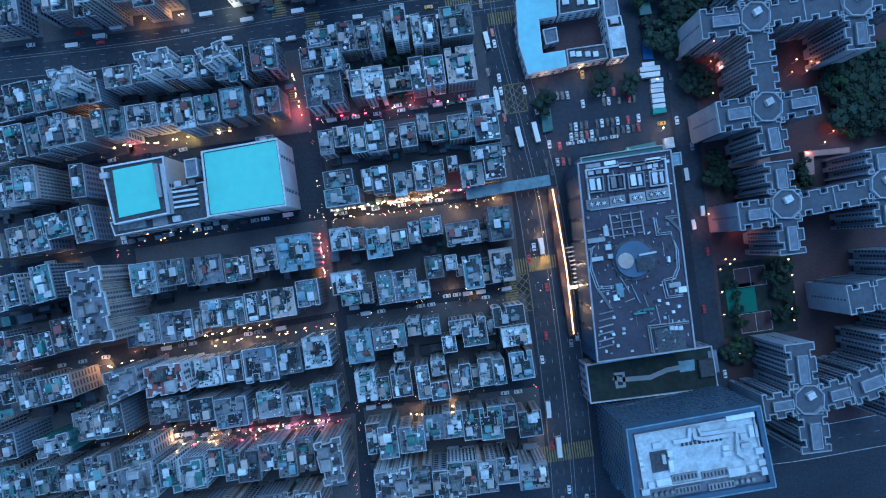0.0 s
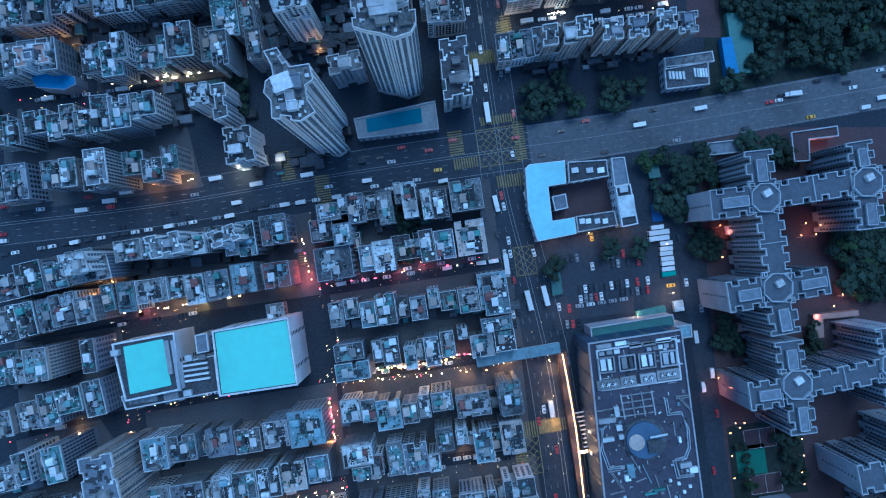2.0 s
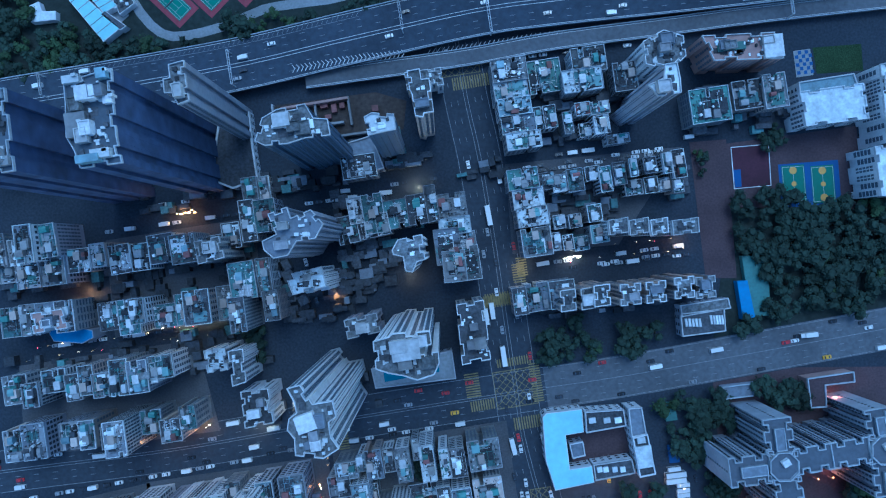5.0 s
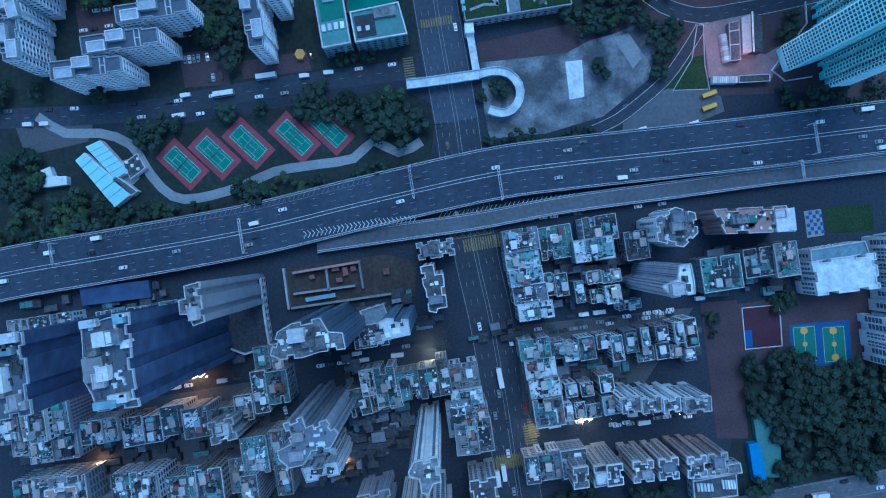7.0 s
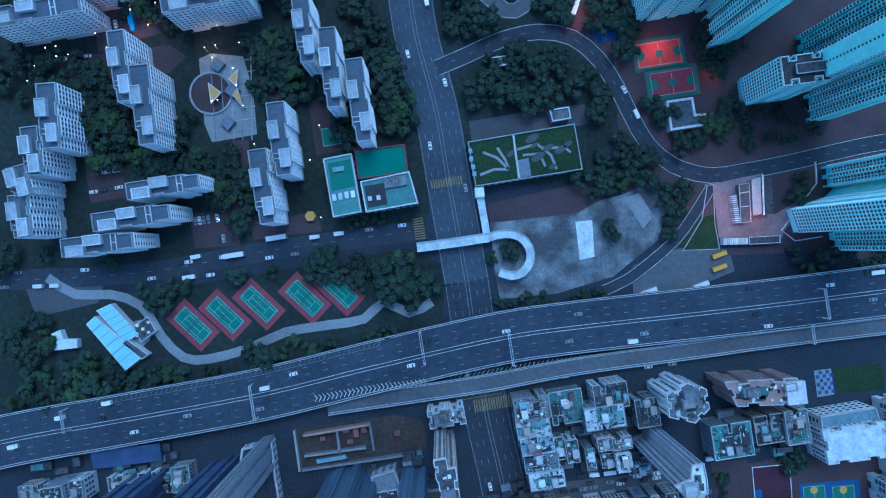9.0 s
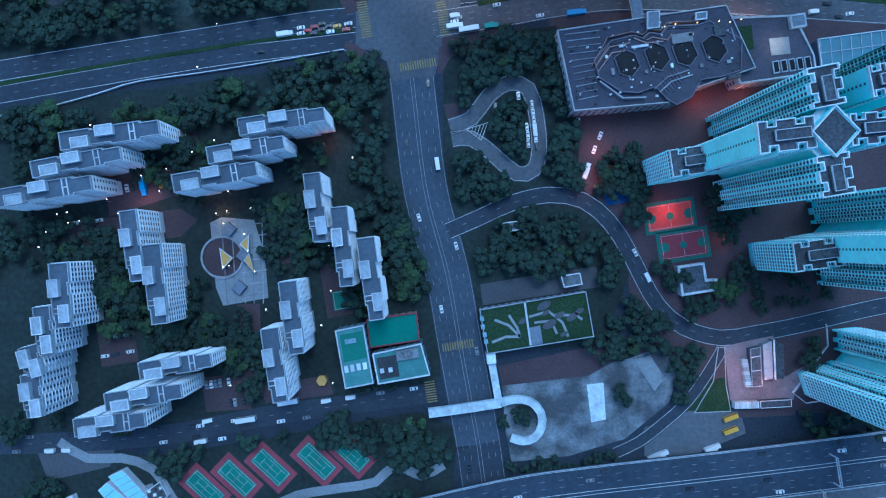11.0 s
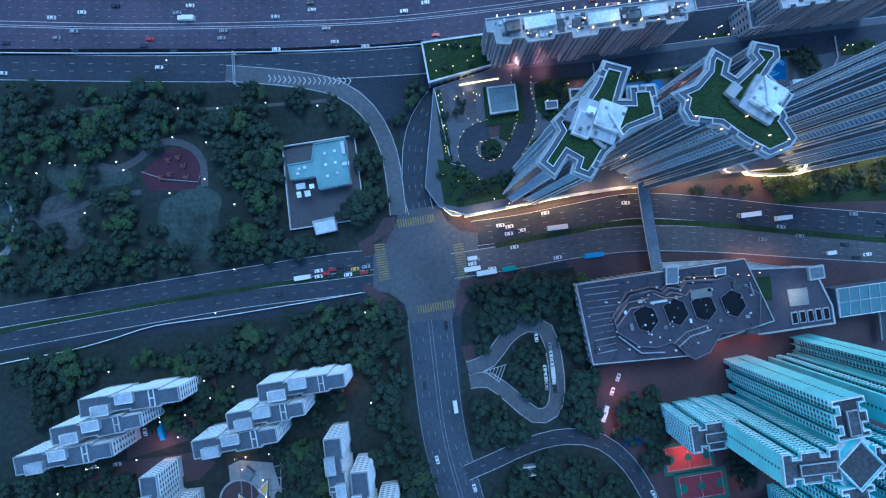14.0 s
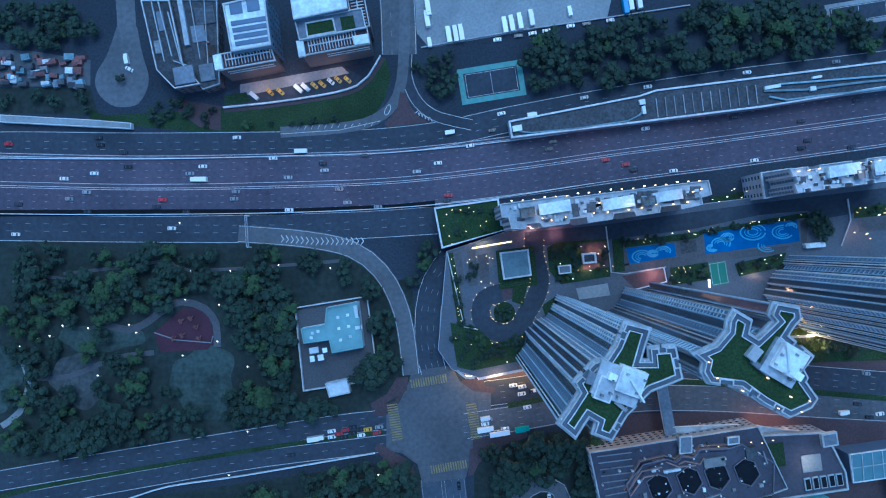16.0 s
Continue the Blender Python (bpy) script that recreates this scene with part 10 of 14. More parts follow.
patch("car_park", [(71.2, 340.6), (93.1, 348.4), (117.6, 348), (120.2, 337.1), (87.3, 324), (71, 327)], 0, ROAD_LIGHT, "grey asphalt yard with parked lorries", 0.1, category="ground")
vehicle("lorry", 76.1, 327.0, 20, 0.1)
vehicle("lorry", 78.3, 328.0, 20, 0.1)
vehicle("van", 95.1, 326.1, 20, 0.1)
vehicle("busyellow", 112.2, 345.1, 20, 0.1)
vehicle("busyellow", 112.1, 338.9, 20, 0.1)
vehicle("lorry", 103.3, 330.6, 20, 0.1)
patch("pitch_green", [(94.6, 360.7), (110.2, 364.5), (113.6, 350.8), (91.7, 347.1)], 0, GRASS, "dull green lawn beside a path", 0.08, category="ground")
road("slip_lane", [(56.8, 328.6), (68.3, 333.8), (79.3, 341.8), (91.8, 352.5), (100.1, 363.3), (107.1, 374.1), (109.3, 378.1)], 6.0, "narrow asphalt lane curving past the cleared lot", ROAD, z=0.02)
grove([(144.8, 344.9), (191.3, 351), (202, 335.8), (155.6, 331.1)], 6, 0.8, 705, 0.05)

# ---------- station mall with hexagonal skylights ----------
station_mall_91 = block_of("station_mall", [(-49.1, 17.7), (28.4, 27.9), (41.4, -0.9), (14.8, -9.4), (6.8, -15.8), (-42, -19.2)], 78.7, 510.0, 16, "low mall with a dark violet roof deck and hexagonal skylights", WALL_GREY, ROOF_MALL, rim_wide=0.45)
part("raised_deck", Geo().prism([(-33.1, 3.5), (-25, 12.4), (-14.2, 14.6), (-10, 13), (-7.3, 15.6), (-1.9, 14.8), (0.9, 18.5), (14.3, 18.8), (20.1, 20.6), (35, 11.7), (34.3, -2.5), (25.8, -5.1), (16.1, -6.4), (11.4, -14.4), (4.4, -17.7), (0.2, -15.1), (-5.1, -9.4), (-12.8, -11.9), (-20.5, -11.4), (-30.7, -4.8)], 16.10, 17.60), ROOF_MALL, station_mall_91)
part("raised_deck_rim", Geo().ring([(-33.1, 3.5), (-25, 12.4), (-14.2, 14.6), (-10, 13), (-7.3, 15.6), (-1.9, 14.8), (0.9, 18.5), (14.3, 18.8), (20.1, 20.6), (35, 11.7), (34.3, -2.5), (25.8, -5.1), (16.1, -6.4), (11.4, -14.4), (4.4, -17.7), (0.2, -15.1), (-5.1, -9.4), (-12.8, -11.9), (-20.5, -11.4), (-30.7, -4.8)], 0.5, 17.40, 18.30), RIM_VIOLET, station_mall_91)
for a, b in [(-17.9, 1.4), (-4.2, 4.2), (8.5, 5.9), (22, 7.5)]:
    well = [(a - 6.1, b + 2.9), (a - 1.2, b + 6.6), (a + 3.8, b + 4.8), (a + 6.2, b - 1.2), (a + 2.1, b - 6.5), (a - 3.4, b - 4.6)]
    # no hole is cut here: the well's shaded depth is painted black
    part("skylight_well", Geo().prism(well, 17.55, 17.75), WELL, station_mall_91)
    part("skylight_frame", Geo().ring(well, 0.35, 17.60, 18.60), RIM_VIOLET, station_mall_91)
    part("skylight_glass", Geo().prism(inset(well, 1.4), 17.75, 18.00), WELL, station_mall_91)
for a, b, c, d in [(-45.7, 15.7, -29.9, 17.3), (-45.1, 12.7, -29.6, 14.3), (-44.5, 9.7, -29.3, 11.3), (-43.9, 6.7, -28.9, 8.3), (-43.3, 3.7, -28.6, 5.3), (-42.7, 0.7, -32.5, 2.4), (-42.2, -2.3, -32.2, -0.6), (-41.6, -5.3, -31.9, -3.5), (-41, -8.2, -31.6, -6.5), (-40.4, -11.2, -31.2, -9.5), (-39.8, -14.2, -30.9, -12.5)]:
    part("deck_rail", Geo().strip([(a, b), (c, d)], -0.175, 0.175, 16.10, 16.80), PARAPET_DIM, station_mall_91)
part("deck_wall", Geo().strip([(-32.2, 0.4), (-25.9, 9.1), (-16.6, 10.8)], -0.25, 0.25, 17.60, 18.60), WALL_PINK, station_mall_91)
part("deck_wall", Geo().strip([(-31.1, -1.9), (-24.8, 6.4), (-18.6, 7.4)], -0.25, 0.25, 17.60, 18.60), WALL_PINK, station_mall_91)
part("deck_wall", Geo().strip([(-8.9, 12), (-6, 13.3), (0.7, 11.8), (2.7, 14.7)], -0.25, 0.25, 17.60, 18.60), WALL_PINK, station_mall_91)
for a, b, c, d, e, f in [(-5.5, -10.2, 0.4, -4.9, 10.1, -2), (-3.2, -11.7, 2.3, -6.9, 12, -4), (-30.4, -6.2, -20, -14.1, -9.4, -13.9)]:
    part("deck_wall", Geo().strip([(a, b), (c, d), (e, f)], -0.25, 0.25, 17.60, 18.60), PARAPET_DIM, station_mall_91)
part("deck_wall", Geo().strip([(-14.6, 13.1), (-8.9, 10.7), (-1.2, 11.3)], -0.25, 0.25, 17.60, 18.60), WALL_PINK, station_mall_91)
part("deck_wall", Geo().strip([(29.7, 17), (31.5, 11.2)], -0.25, 0.25, 17.60, 18.60), PARAPET_DIM, station_mall_91)
plant_box(station_mall_91, -5.8, 21, 16, 5.7, 7.3, 3.0, ROOF_SLATE, 8)
plant_box(station_mall_91, 15.9, 22.4, 16, 5.4, 3.1, 3.0, ROOF_SLATE, 8)
plant_box(station_mall_91, 7.3, 12.6, 16, 9.6, 4.2, 3.0, SHED_GREY, 8)
plant_box(station_mall_91, 24.3, 16.1, 16, 5, 5.7, 3.0, ROOF_DARK, 8)
plant_box(station_mall_91, -12, 9.2, 16, 7.7, 1.1, 3.0, SHED_WHITE, 8)
for k in range(7):
    part("deck_step", Geo().box(-1.6 + 1.3 * k, -9.4 + 0.9 * k, 17.6, 0.25, 7.0, 0.5, 35), RIM_VIOLET, station_mall_91)
rnd = random.Random(12)
specks, dark = Geo(), Geo()
for k in range(150):
    px, py = rnd.uniform(-46, 36), rnd.uniform(-17, 24)
    if inside(px, py, inset([(-49.1, 17.7), (28.4, 27.9), (41.4, -0.9), (14.8, -9.4), (6.8, -15.8), (-42, -19.2)], 2)):
        (specks if k % 2 else dark).box(px, py, 16, rnd.uniform(0.4, 1.1), rnd.uniform(0.3, 0.9), rnd.uniform(1.9, 2.6), 8)
tagged(part("roof_plant", specks, PARAPET, station_mall_91), kind="stuff")
tagged(part("roof_plant", dark, ROOF_DARK, station_mall_91), kind="stuff")
for k in range(3):
    part("stepped_kerb", Geo().strip([(-34 + 1.7 * k, 0.6 - 0.4 * k), (-26.5 + 1.5 * k, 13.6 - 1.6 * k), (-15.5, 16 - 1.5 * k), (-10.5, 14.6 - 1.5 * k), (-7.5, 17.2 - 1.5 * k), (-2, 16.4 - 1.5 * k), (0.6, 20 - 1.5 * k), (13.8, 20.4 - 1.5 * k)], -0.14, 0.14, 16.1, 18.4 - 0.4 * k), WALL_PINK, station_mall_91)
plant_box(station_mall_91, 11.4, 14.1, 16, 2.3, 1.1, 3.0, SHED_WHITE, 8)
plant_box(station_mall_91, 30.8, -5.2, 16, 5.7, 1.9, 3.0, ROOF_DARK, 8)
for a, b, c in [(-24.5, -2.1, 3.1), (-9.2, -2.4, 1.5), (15.9, 0, 1.5)]:
    plant_box(station_mall_91, a, b, 16, 1.5, c, 3.0, SHED_GREY, 8)
plant_box(station_mall_91, 2.4, 0.2, 16, 1.1, 1.9, 3.0, SHED_WHITE, 8)
plant_box(station_mall_91, 28.4, 1.6, 16, 1.9, 1.5, 3.0, SHED_GREY, 8)
plant_box(station_mall_91, -20.5, 9.4, 16, 1.9, 1.1, 3.0, SHED_WHITE, 8)
plant_box(station_mall_91, -27.3, 4.7, 16, 1.1, 1.5, 3.0, SHED_WHITE, 8)
part("unit_rim", Geo().ring([(-8.6, 24.7), (-2.8, 25.1), (-3, 17.3), (-8.8, 16.8)], 0.5, 18.50, 19.40), PARAPET, station_mall_91)
part("unit_rim", Geo().ring([(13.3, 24), (18.7, 24.5), (18.6, 20.9), (13.2, 20.4)], 0.5, 18.50, 19.40), PARAPET, station_mall_91)
for a, b in [(-4.9, 19), (0.1, 18.6), (5.1, 19.6), (10.1, 19.1), (15.1, 20.2), (20.1, 19.7), (25.1, 20.7), (30.1, 20.2), (35.2, 21.3)]:
    plant_box(station_mall_91, a, b, 16, 0.4, 0.4, 0.8, GLOW_SMALL, 0, "deck_lamp")
station_mall_92 = block_of("station_mall", [(-20, 15.6), (11.5, 16.3), (20.3, -2.2), (21.4, -10.6), (-14, -15.1), (-19.1, -4)], 128.3, 517.5, 13, "station annexe with a dark roof and planted courts", WALL_GREY, ROOF_MALL, rim_wide=0.8)
part("planted_court", Geo().prism([(-17.5, 11.1), (-8.3, 12), (-7.2, 1), (-16.1, 0.1)], 13.10, 13.40), GRASS, station_mall_92)
part("rooflight", Geo().prism([(-0.5, 5.6), (8.7, 6.4), (9.6, -1.4), (0.6, -2.3)], 13.10, 13.60), PAVING_PALE, station_mall_92)
plant_boxes(station_mall_92, 13, [(12.4, 13.2, 7.3, 6.3, 2.4, PARAPET), (12.4, 13.2, 5.7, 4.7, 2.6, ROOF_SLATE), (2.6, -7.6, 2.9, 5.7, 1.0, PARAPET_MID), (2.6, -7.6, 2.1, 4.7, 1.15, WELL), (6.3, -7.1, 2.9, 5.7, 1.0, PARAPET_MID), (6.3, -7.1, 2.1, 4.7, 1.15, WELL), (10, -6.7, 2.9, 5.7, 1.0, PARAPET_MID), (10, -6.7, 2.1, 4.7, 1.15, WELL), (13.7, -6.2, 2.9, 5.7, 1.0, PARAPET_MID), (13.7, -6.2, 2.1, 4.7, 1.15, WELL), (17.3, -5.8, 2.9, 5.7, 1.0, PARAPET_MID), (17.3, -5.8, 2.1, 4.7, 1.15, WELL)])
station_canopy_93 = block_of("station_canopy", [(-21.5, 4.1), (20.2, 9), (21.2, -4.1), (-20.1, -9.1)], 172.6, 518.7, 12, "blue-green glass station canopy with pale ribs", WALL_BLUE, GLASS_PALE, windows=False, rim_wide=0.3)
part("canopy_rib", Geo().strip([(-20.4, 4.3), (-19.6, -8.9)], -0.15, 0.15, 12.10, 12.50), PARAPET_MID, station_canopy_93)
part("canopy_rib", Geo().strip([(-15.7, 4.9), (-14.9, -8.3)], -0.15, 0.15, 12.10, 12.50), PARAPET_MID, station_canopy_93)
part("canopy_rib", Geo().strip([(-10.9, 5.4), (-10.1, -7.7)], -0.15, 0.15, 12.10, 12.50), PARAPET_MID, station_canopy_93)
part("canopy_rib", Geo().strip([(-6.2, 6), (-5.4, -7.2)], -0.15, 0.15, 12.10, 12.50), PARAPET_MID, station_canopy_93)
part("canopy_rib", Geo().strip([(-1.5, 6.6), (-0.6, -6.6)], -0.15, 0.15, 12.10, 12.50), PARAPET_MID, station_canopy_93)
part("canopy_rib", Geo().strip([(3.3, 7.1), (4.1, -6)], -0.15, 0.15, 12.10, 12.50), PARAPET_MID, station_canopy_93)
part("canopy_rib", Geo().strip([(8, 7.7), (8.8, -5.5)], -0.15, 0.15, 12.10, 12.50), PARAPET_MID, station_canopy_93)
part("canopy_rib", Geo().strip([(12.8, 8.3), (13.6, -4.9)], -0.15, 0.15, 12.10, 12.50), PARAPET_MID, station_canopy_93)
part("canopy_rib", Geo().strip([(17.5, 8.8), (18.3, -4.3)], -0.15, 0.15, 12.10, 12.50), PARAPET_MID, station_canopy_93)
part("canopy_rib", Geo().strip([(-21.1, -2.5), (20.6, 2.5)], -0.2, 0.2, 12.10, 12.60), PARAPET_MID, station_canopy_93)
footbridge("footbridge", [(69.5, 532.1), (65.9, 554.8), (63.1, 574.8)], 4.4, 7.0, "covered grey footbridge over the boulevard", PAVING, PARAPET, ROOF_SLATE)
footbridge("walkway", [(70.3, 535.2), (102.1, 535.7), (120.6, 533.2), (136.5, 531.3)], 3.0, 9.0, "pale raised walkway beside the mall")
footbridge("footbridge", [(175.8, 511.4), (176.9, 498)], 4.0, 7.0, "grey footbridge by the station", PAVING)
patch("pavement", [(42.1, 488.7), (64, 492.4), (60.9, 474.7), (46.9, 453.2), (41.5, 458.8)], 0, PAVING_RED, "red brick paved lane beside the mall", 0.1, category="pavement")
vehicle("lorry", 45.0, 464.7, 70, 0.1)
vehicle("white", 52.1, 481.7, 70, 0.1)
vehicle("white", 49.2, 475.0, 70, 0.1)
vehicle("dark", 39.1, 483.3, 70, 0.1)
vehicle("minibus", 40.5, 487.4, 70, 0.1)
grove([(-17.1, 525.2), (4.9, 535.1), (29.4, 534.7), (37.3, 524.2), (34.1, 497), (27.1, 489), (20.7, 509.5), (4.4, 511.2), (-6.7, 497.8), (-16.3, 498)], 6.5, 1.1, 706, 0.05)
grove([(1.9, 492.2), (8.3, 501.6), (15.1, 501.5), (17.6, 489.2), (16.7, 472.9), (10.4, 468.9), (2.4, 478.6)], 5.5, 0.9, 707, 0.05)
grove([(28.5, 489), (39.3, 486), (43, 461.4), (30.5, 453.5), (26.7, 464.5)], 6, 1.1, 708, 0.05)
grove([(-16.7, 476.2), (-7.1, 477.4), (3.5, 464.9), (19.8, 459.2), (-10.4, 448.9), (-17.2, 451.7)], 6, 0.9, 709, 0.05)
grove([(52.7, 474.9), (69.2, 480), (71.5, 458.2), (57.7, 447.5), (51, 455.8)], 6, 0.9, 710, 0.05)
patch("playground", [(52.4, 457.2), (66.1, 459.6), (68.1, 450.1), (55, 448.1)], 0, COURT_BLUE, "blue play surface with equipment", 0.1, category="ground")
patch("pavement", [(-23.1, 498.1), (-9.4, 499.2), (-6.3, 489.6), (-20, 485.8)], 0, PAVING_RED, "red brick pavement at the loop", 0.05, category="pavement")
vehicle("white", 13.1, 501.5, 95, 0.1)
vehicle("dark", 2.1, 496.5, 95, 0.1)
vehicle("white", 16.9, 486.5, 95, 0.1)
vehicle("grey", 19.5, 497.3, 95, 0.1)
vehicle("white", 20.0, 493.2, 95, 0.1)
vehicle("white", 20.4, 489.1, 95, 0.1)
vehicle("minibus", 20.6, 484.8, 95, 0.1)
vehicle("white", 21.1, 481.0, 95, 0.1)
vehicle("dark", 21.6, 476.9, 95, 0.1)
vehicle("white", 17.3, 482.4, 95, 0.1)
vehicle("grey", 17.5, 478.3, 95, 0.1)

# ---------- park west of the avenue ----------
grove([(-240.6, 494.2), (-158.9, 503.5), (-93.4, 517.2), (-66.1, 521.3), (-49.9, 515), (-47.6, 493.2), (-72.2, 490.9), (-88.4, 493.9), (-121.1, 491.9), (-151.1, 487), (-159.1, 492.6), (-208.2, 482.7), (-240.9, 480.6)], 7, 1.1, 711, 0.22)
grove([(-66.8, 488.1), (-50.4, 490.5), (-39.1, 444), (-35.8, 400.3), (-46.6, 406), (-54.2, 438.8), (-67.4, 455.4)], 7, 1.1, 712, 0.05)
grove([(-105.7, 445.3), (-94.6, 456), (-89.6, 434.1), (-90, 412.3), (-103.5, 418)], 7, 1.0, 713, 0.05)
grove([(-241.7, 442.5), (-214.4, 447.4), (-187.2, 446.9), (-185.1, 419.7), (-212.2, 422.9), (-242.2, 415.3)], 7, 1.0, 714, 0.05)
grove([(-169.1, 403), (-139.4, 394.2), (-112.2, 391), (-115.3, 374.7), (-161.4, 378.3)], 7, 1.1, 715, 0.05)
grove([(-159.4, 481.7), (-132.1, 486.6), (-137.8, 470.4), (-173.4, 457.5), (-175.9, 468.4)], 6.5, 0.9, 716, 0.2)
grove([(-202, 440), (-180.2, 442.4), (-169.9, 409.6), (-164.7, 395.9), (-178.4, 388), (-189, 404.5)], 6.5, 1.1, 717, 0.1)
grove([(-162.1, 393.2), (-118.4, 400.7), (-110.5, 389.7), (-124.4, 368.1), (-132.3, 384.6), (-156.7, 387.7)], 6.5, 1.1, 718, 0.05)
grove([(-119.1, 362.6), (-109.1, 389.7), (-113.7, 357.1)], 6, 1.0, 719, 0.05)
grove([(-52.5, 443.2), (-41.2, 470.2), (-32.1, 442.9), (-30, 402), (-45, 405)], 6.5, 1.1, 720, 0.05)
grove([(-112.1, 454.9), (-90.4, 454.6), (-80, 424.5), (-93.6, 424.8), (-105.6, 438.5)], 6.5, 1.0, 721, 0.05)
grove([(-238.7, 356.3), (-206.2, 353.1), (-217.4, 331.5), (-239.3, 326.4)], 7, 1.2, 722, 0.05)
grove([(-242.2, 611), (-209.6, 614.4), (-160.7, 616.1), (-112, 613.7), (-106.8, 601.4), (-110.5, 558), (-129.3, 563.8), (-137, 585.7), (-147.5, 602.2), (-177.5, 594.7), (-199.2, 592.4), (-242.7, 590.6)], 7, 1.0, 723, 0.3)
grove([(-127.9, 628.9), (-89.9, 629.5), (-79.1, 625.2), (-65.9, 608.7), (-55.6, 584), (-55.9, 567.7), (-69.6, 562.6), (-68.8, 597.9), (-90.3, 611.9), (-128.2, 616.7)], 6.5, 0.9, 724, 0.05)
grove([(-241.7, 634), (-127.9, 628.9), (-128.1, 619.5), (-206.8, 617), (-242.1, 615)], 6.5, 0.9, 725, 0.1)
grove([(-235.7, 538.9), (-189.4, 548.8), (-154.1, 548), (-113.2, 558.1), (-107.9, 549.8), (-69.8, 551.7), (-80.9, 543.8), (-135.4, 536.8), (-184.5, 524.2), (-236.2, 517.2)], 7, 1.1, 726, 0.05)
grove([(-242.8, 585.2), (-226.6, 579.4), (-227.2, 555), (-243.5, 552.7)], 8, 0.8, 727, 0.05)
grove([(-188.9, 570.5), (-161.8, 567.2), (-140.3, 558.6), (-154.1, 550.8), (-183.9, 551.4)], 9, 0.8, 728, 0.05)
grove([(-215.6, 587.4), (-188.6, 584.1), (-180.7, 573), (-202.4, 573.5)], 8, 0.9, 729, 0.3)
for x, y in [(-71.6, 566.4), (-69, 563.7), (-74.4, 562.4), (-67.6, 569)]:
    tree(x, y, 1.3)
patch("playground", [(-175, 585.1), (-161.2, 596.5), (-149, 596.3), (-145.8, 580.5), (-149.4, 576.5), (-172, 575.6)], 0, PLAY_RED, "dark red playground surface with play frames", 0.12, category="ground")
for a, b, c in [(-161.9, 590.3, 298), (-157.2, 591.6, 315), (-154.6, 587.4, 325), (-161.5, 583.5, 300), (-153.4, 582.0, 330), (-165.6, 582.2, 285)]:
    tagged(part("play_frame", Geo().box(a, b, 0.1, 2.2, 0.3, 2.0, c).box(a, b, 1.1, 2.4, 1.4, 0.2, c).box(a + 0.9, b + 0.7, 0.1, 0.5, 1.8, 1.2, c), SHED_RUST), "red climbing frame on a playground", "play frame", "play frames")
tagged(part("play_wall", Geo().strip([(-174.6, 585.2), (-164, 581.5), (-147.5, 579.8), (-146.5, 583)], -0.22, 0.22, 0.1, 0.9), PARAPET_DIM), "low pale wall across the playground", "wall")
road("footpath", [(-197.9, 589.7), (-187.2, 586.8), (-177.6, 590.6), (-169.3, 596.7), (-161.1, 599.8), (-150.3, 596.3), (-145.1, 588.6), (-144.8, 577.7)], 3.5, "pale park footpath", PAVING, z=0.021, edges=False, thick=0.14)
road("footpath", [(-242.9, 578.4), (-237.7, 571.5), (-235.8, 560.6), (-240.4, 548.5), (-249.2, 541.9)], 3.0, "pale park footpath", PAVING_PALE, z=0.018, edges=False, thick=0.14)
road("footpath", [(-236.5, 564.7), (-216.1, 565.1), (-194.3, 573.3), (-175.2, 575.6)], 2.5, "pale park footpath", PAVING, z=0.015, edges=False, thick=0.14)
road("footpath", [(-217.7, 614.5), (-187.8, 617.2), (-166.1, 619.4), (-156.7, 614.6), (-90.2, 617.3), (-82, 618.5)], 1.6, "pale park footpath", PAVING, z=0.01, edges=False, thick=0.14)
road("footpath", [(-242.2, 611), (-225.9, 613.3), (-209.7, 610.3)], 1.6, "pale park footpath", PAVING, z=0.01, edges=False, thick=0.14)
pump_house_94 = block_of("pump_house", [(-1.3, 10.9), (13.4, 13.3), (15.6, -8), (0.9, -10.4), (-0.3, -4.2), (-12.3, -5.6), (-13.5, 1.3), (-2.3, 3)], -89.4, 585.0, 7, "flat-roofed pump house with a pale teal roof and white skylight domes", WALL_WHITE, PALE_TEAL, rim=PALE_TEAL, windows=False)
for a, b in [(3.9, 6.3), (8.5, 7.3), (4.3, 1), (8.9, 1.9), (5, -4.4), (9.6, -2.9), (-8.2, -0.9), (-5.5, -0.1), (-8.8, -3)]:
    plant_box(pump_house_94, a, b, 7, 1.3, 1.3, 0.8, WHITE_ROOF, 8, "skylight")
plant_boxes(pump_house_94, 7, [(-7.6, -8.9, 4.3, 2.7, 1.0, SHED_WHITE), (-8.5, -12.9, 2.1, 2.7, 1.0, SHED_WHITE), (-4.5, -12.4, 2.7, 2.7, 1.0, SHED_WHITE), (-2.5, -9, 2.1, 2.1, 1.0, SHED_WHITE), (12.8, 8.8, 2.1, 5.8, 1.0, SHED_WHITE), (13.7, 1.3, 3.2, 1.6, 1.0, SHED_WHITE)])
patch("yard", [(-107, 593.8), (-93.8, 598.4), (-90.6, 598.3), (-72.9, 600.7), (-68.3, 559.8), (-103.7, 556.5)], 0, PAVING, "grey walled service yard", 0.07, category="pavement")
tagged(part("yard_wall", Geo().ring([(-106.9, 595.9), (-72, 600.7), (-67.5, 560.4), (-103.7, 555.7)], 0.5, 0, 2.4), PARAPET), "pale wall round a service yard", "wall")
gate_house_95 = block_of("gate_house", [(-6, 2.2), (4.5, 4.2), (5.7, -2.3), (-4.2, -4.2)], -86.6, 557.4, 4, "gate house with a pale slatted roof", WALL_WHITE, SHED_WHITE, windows=False)
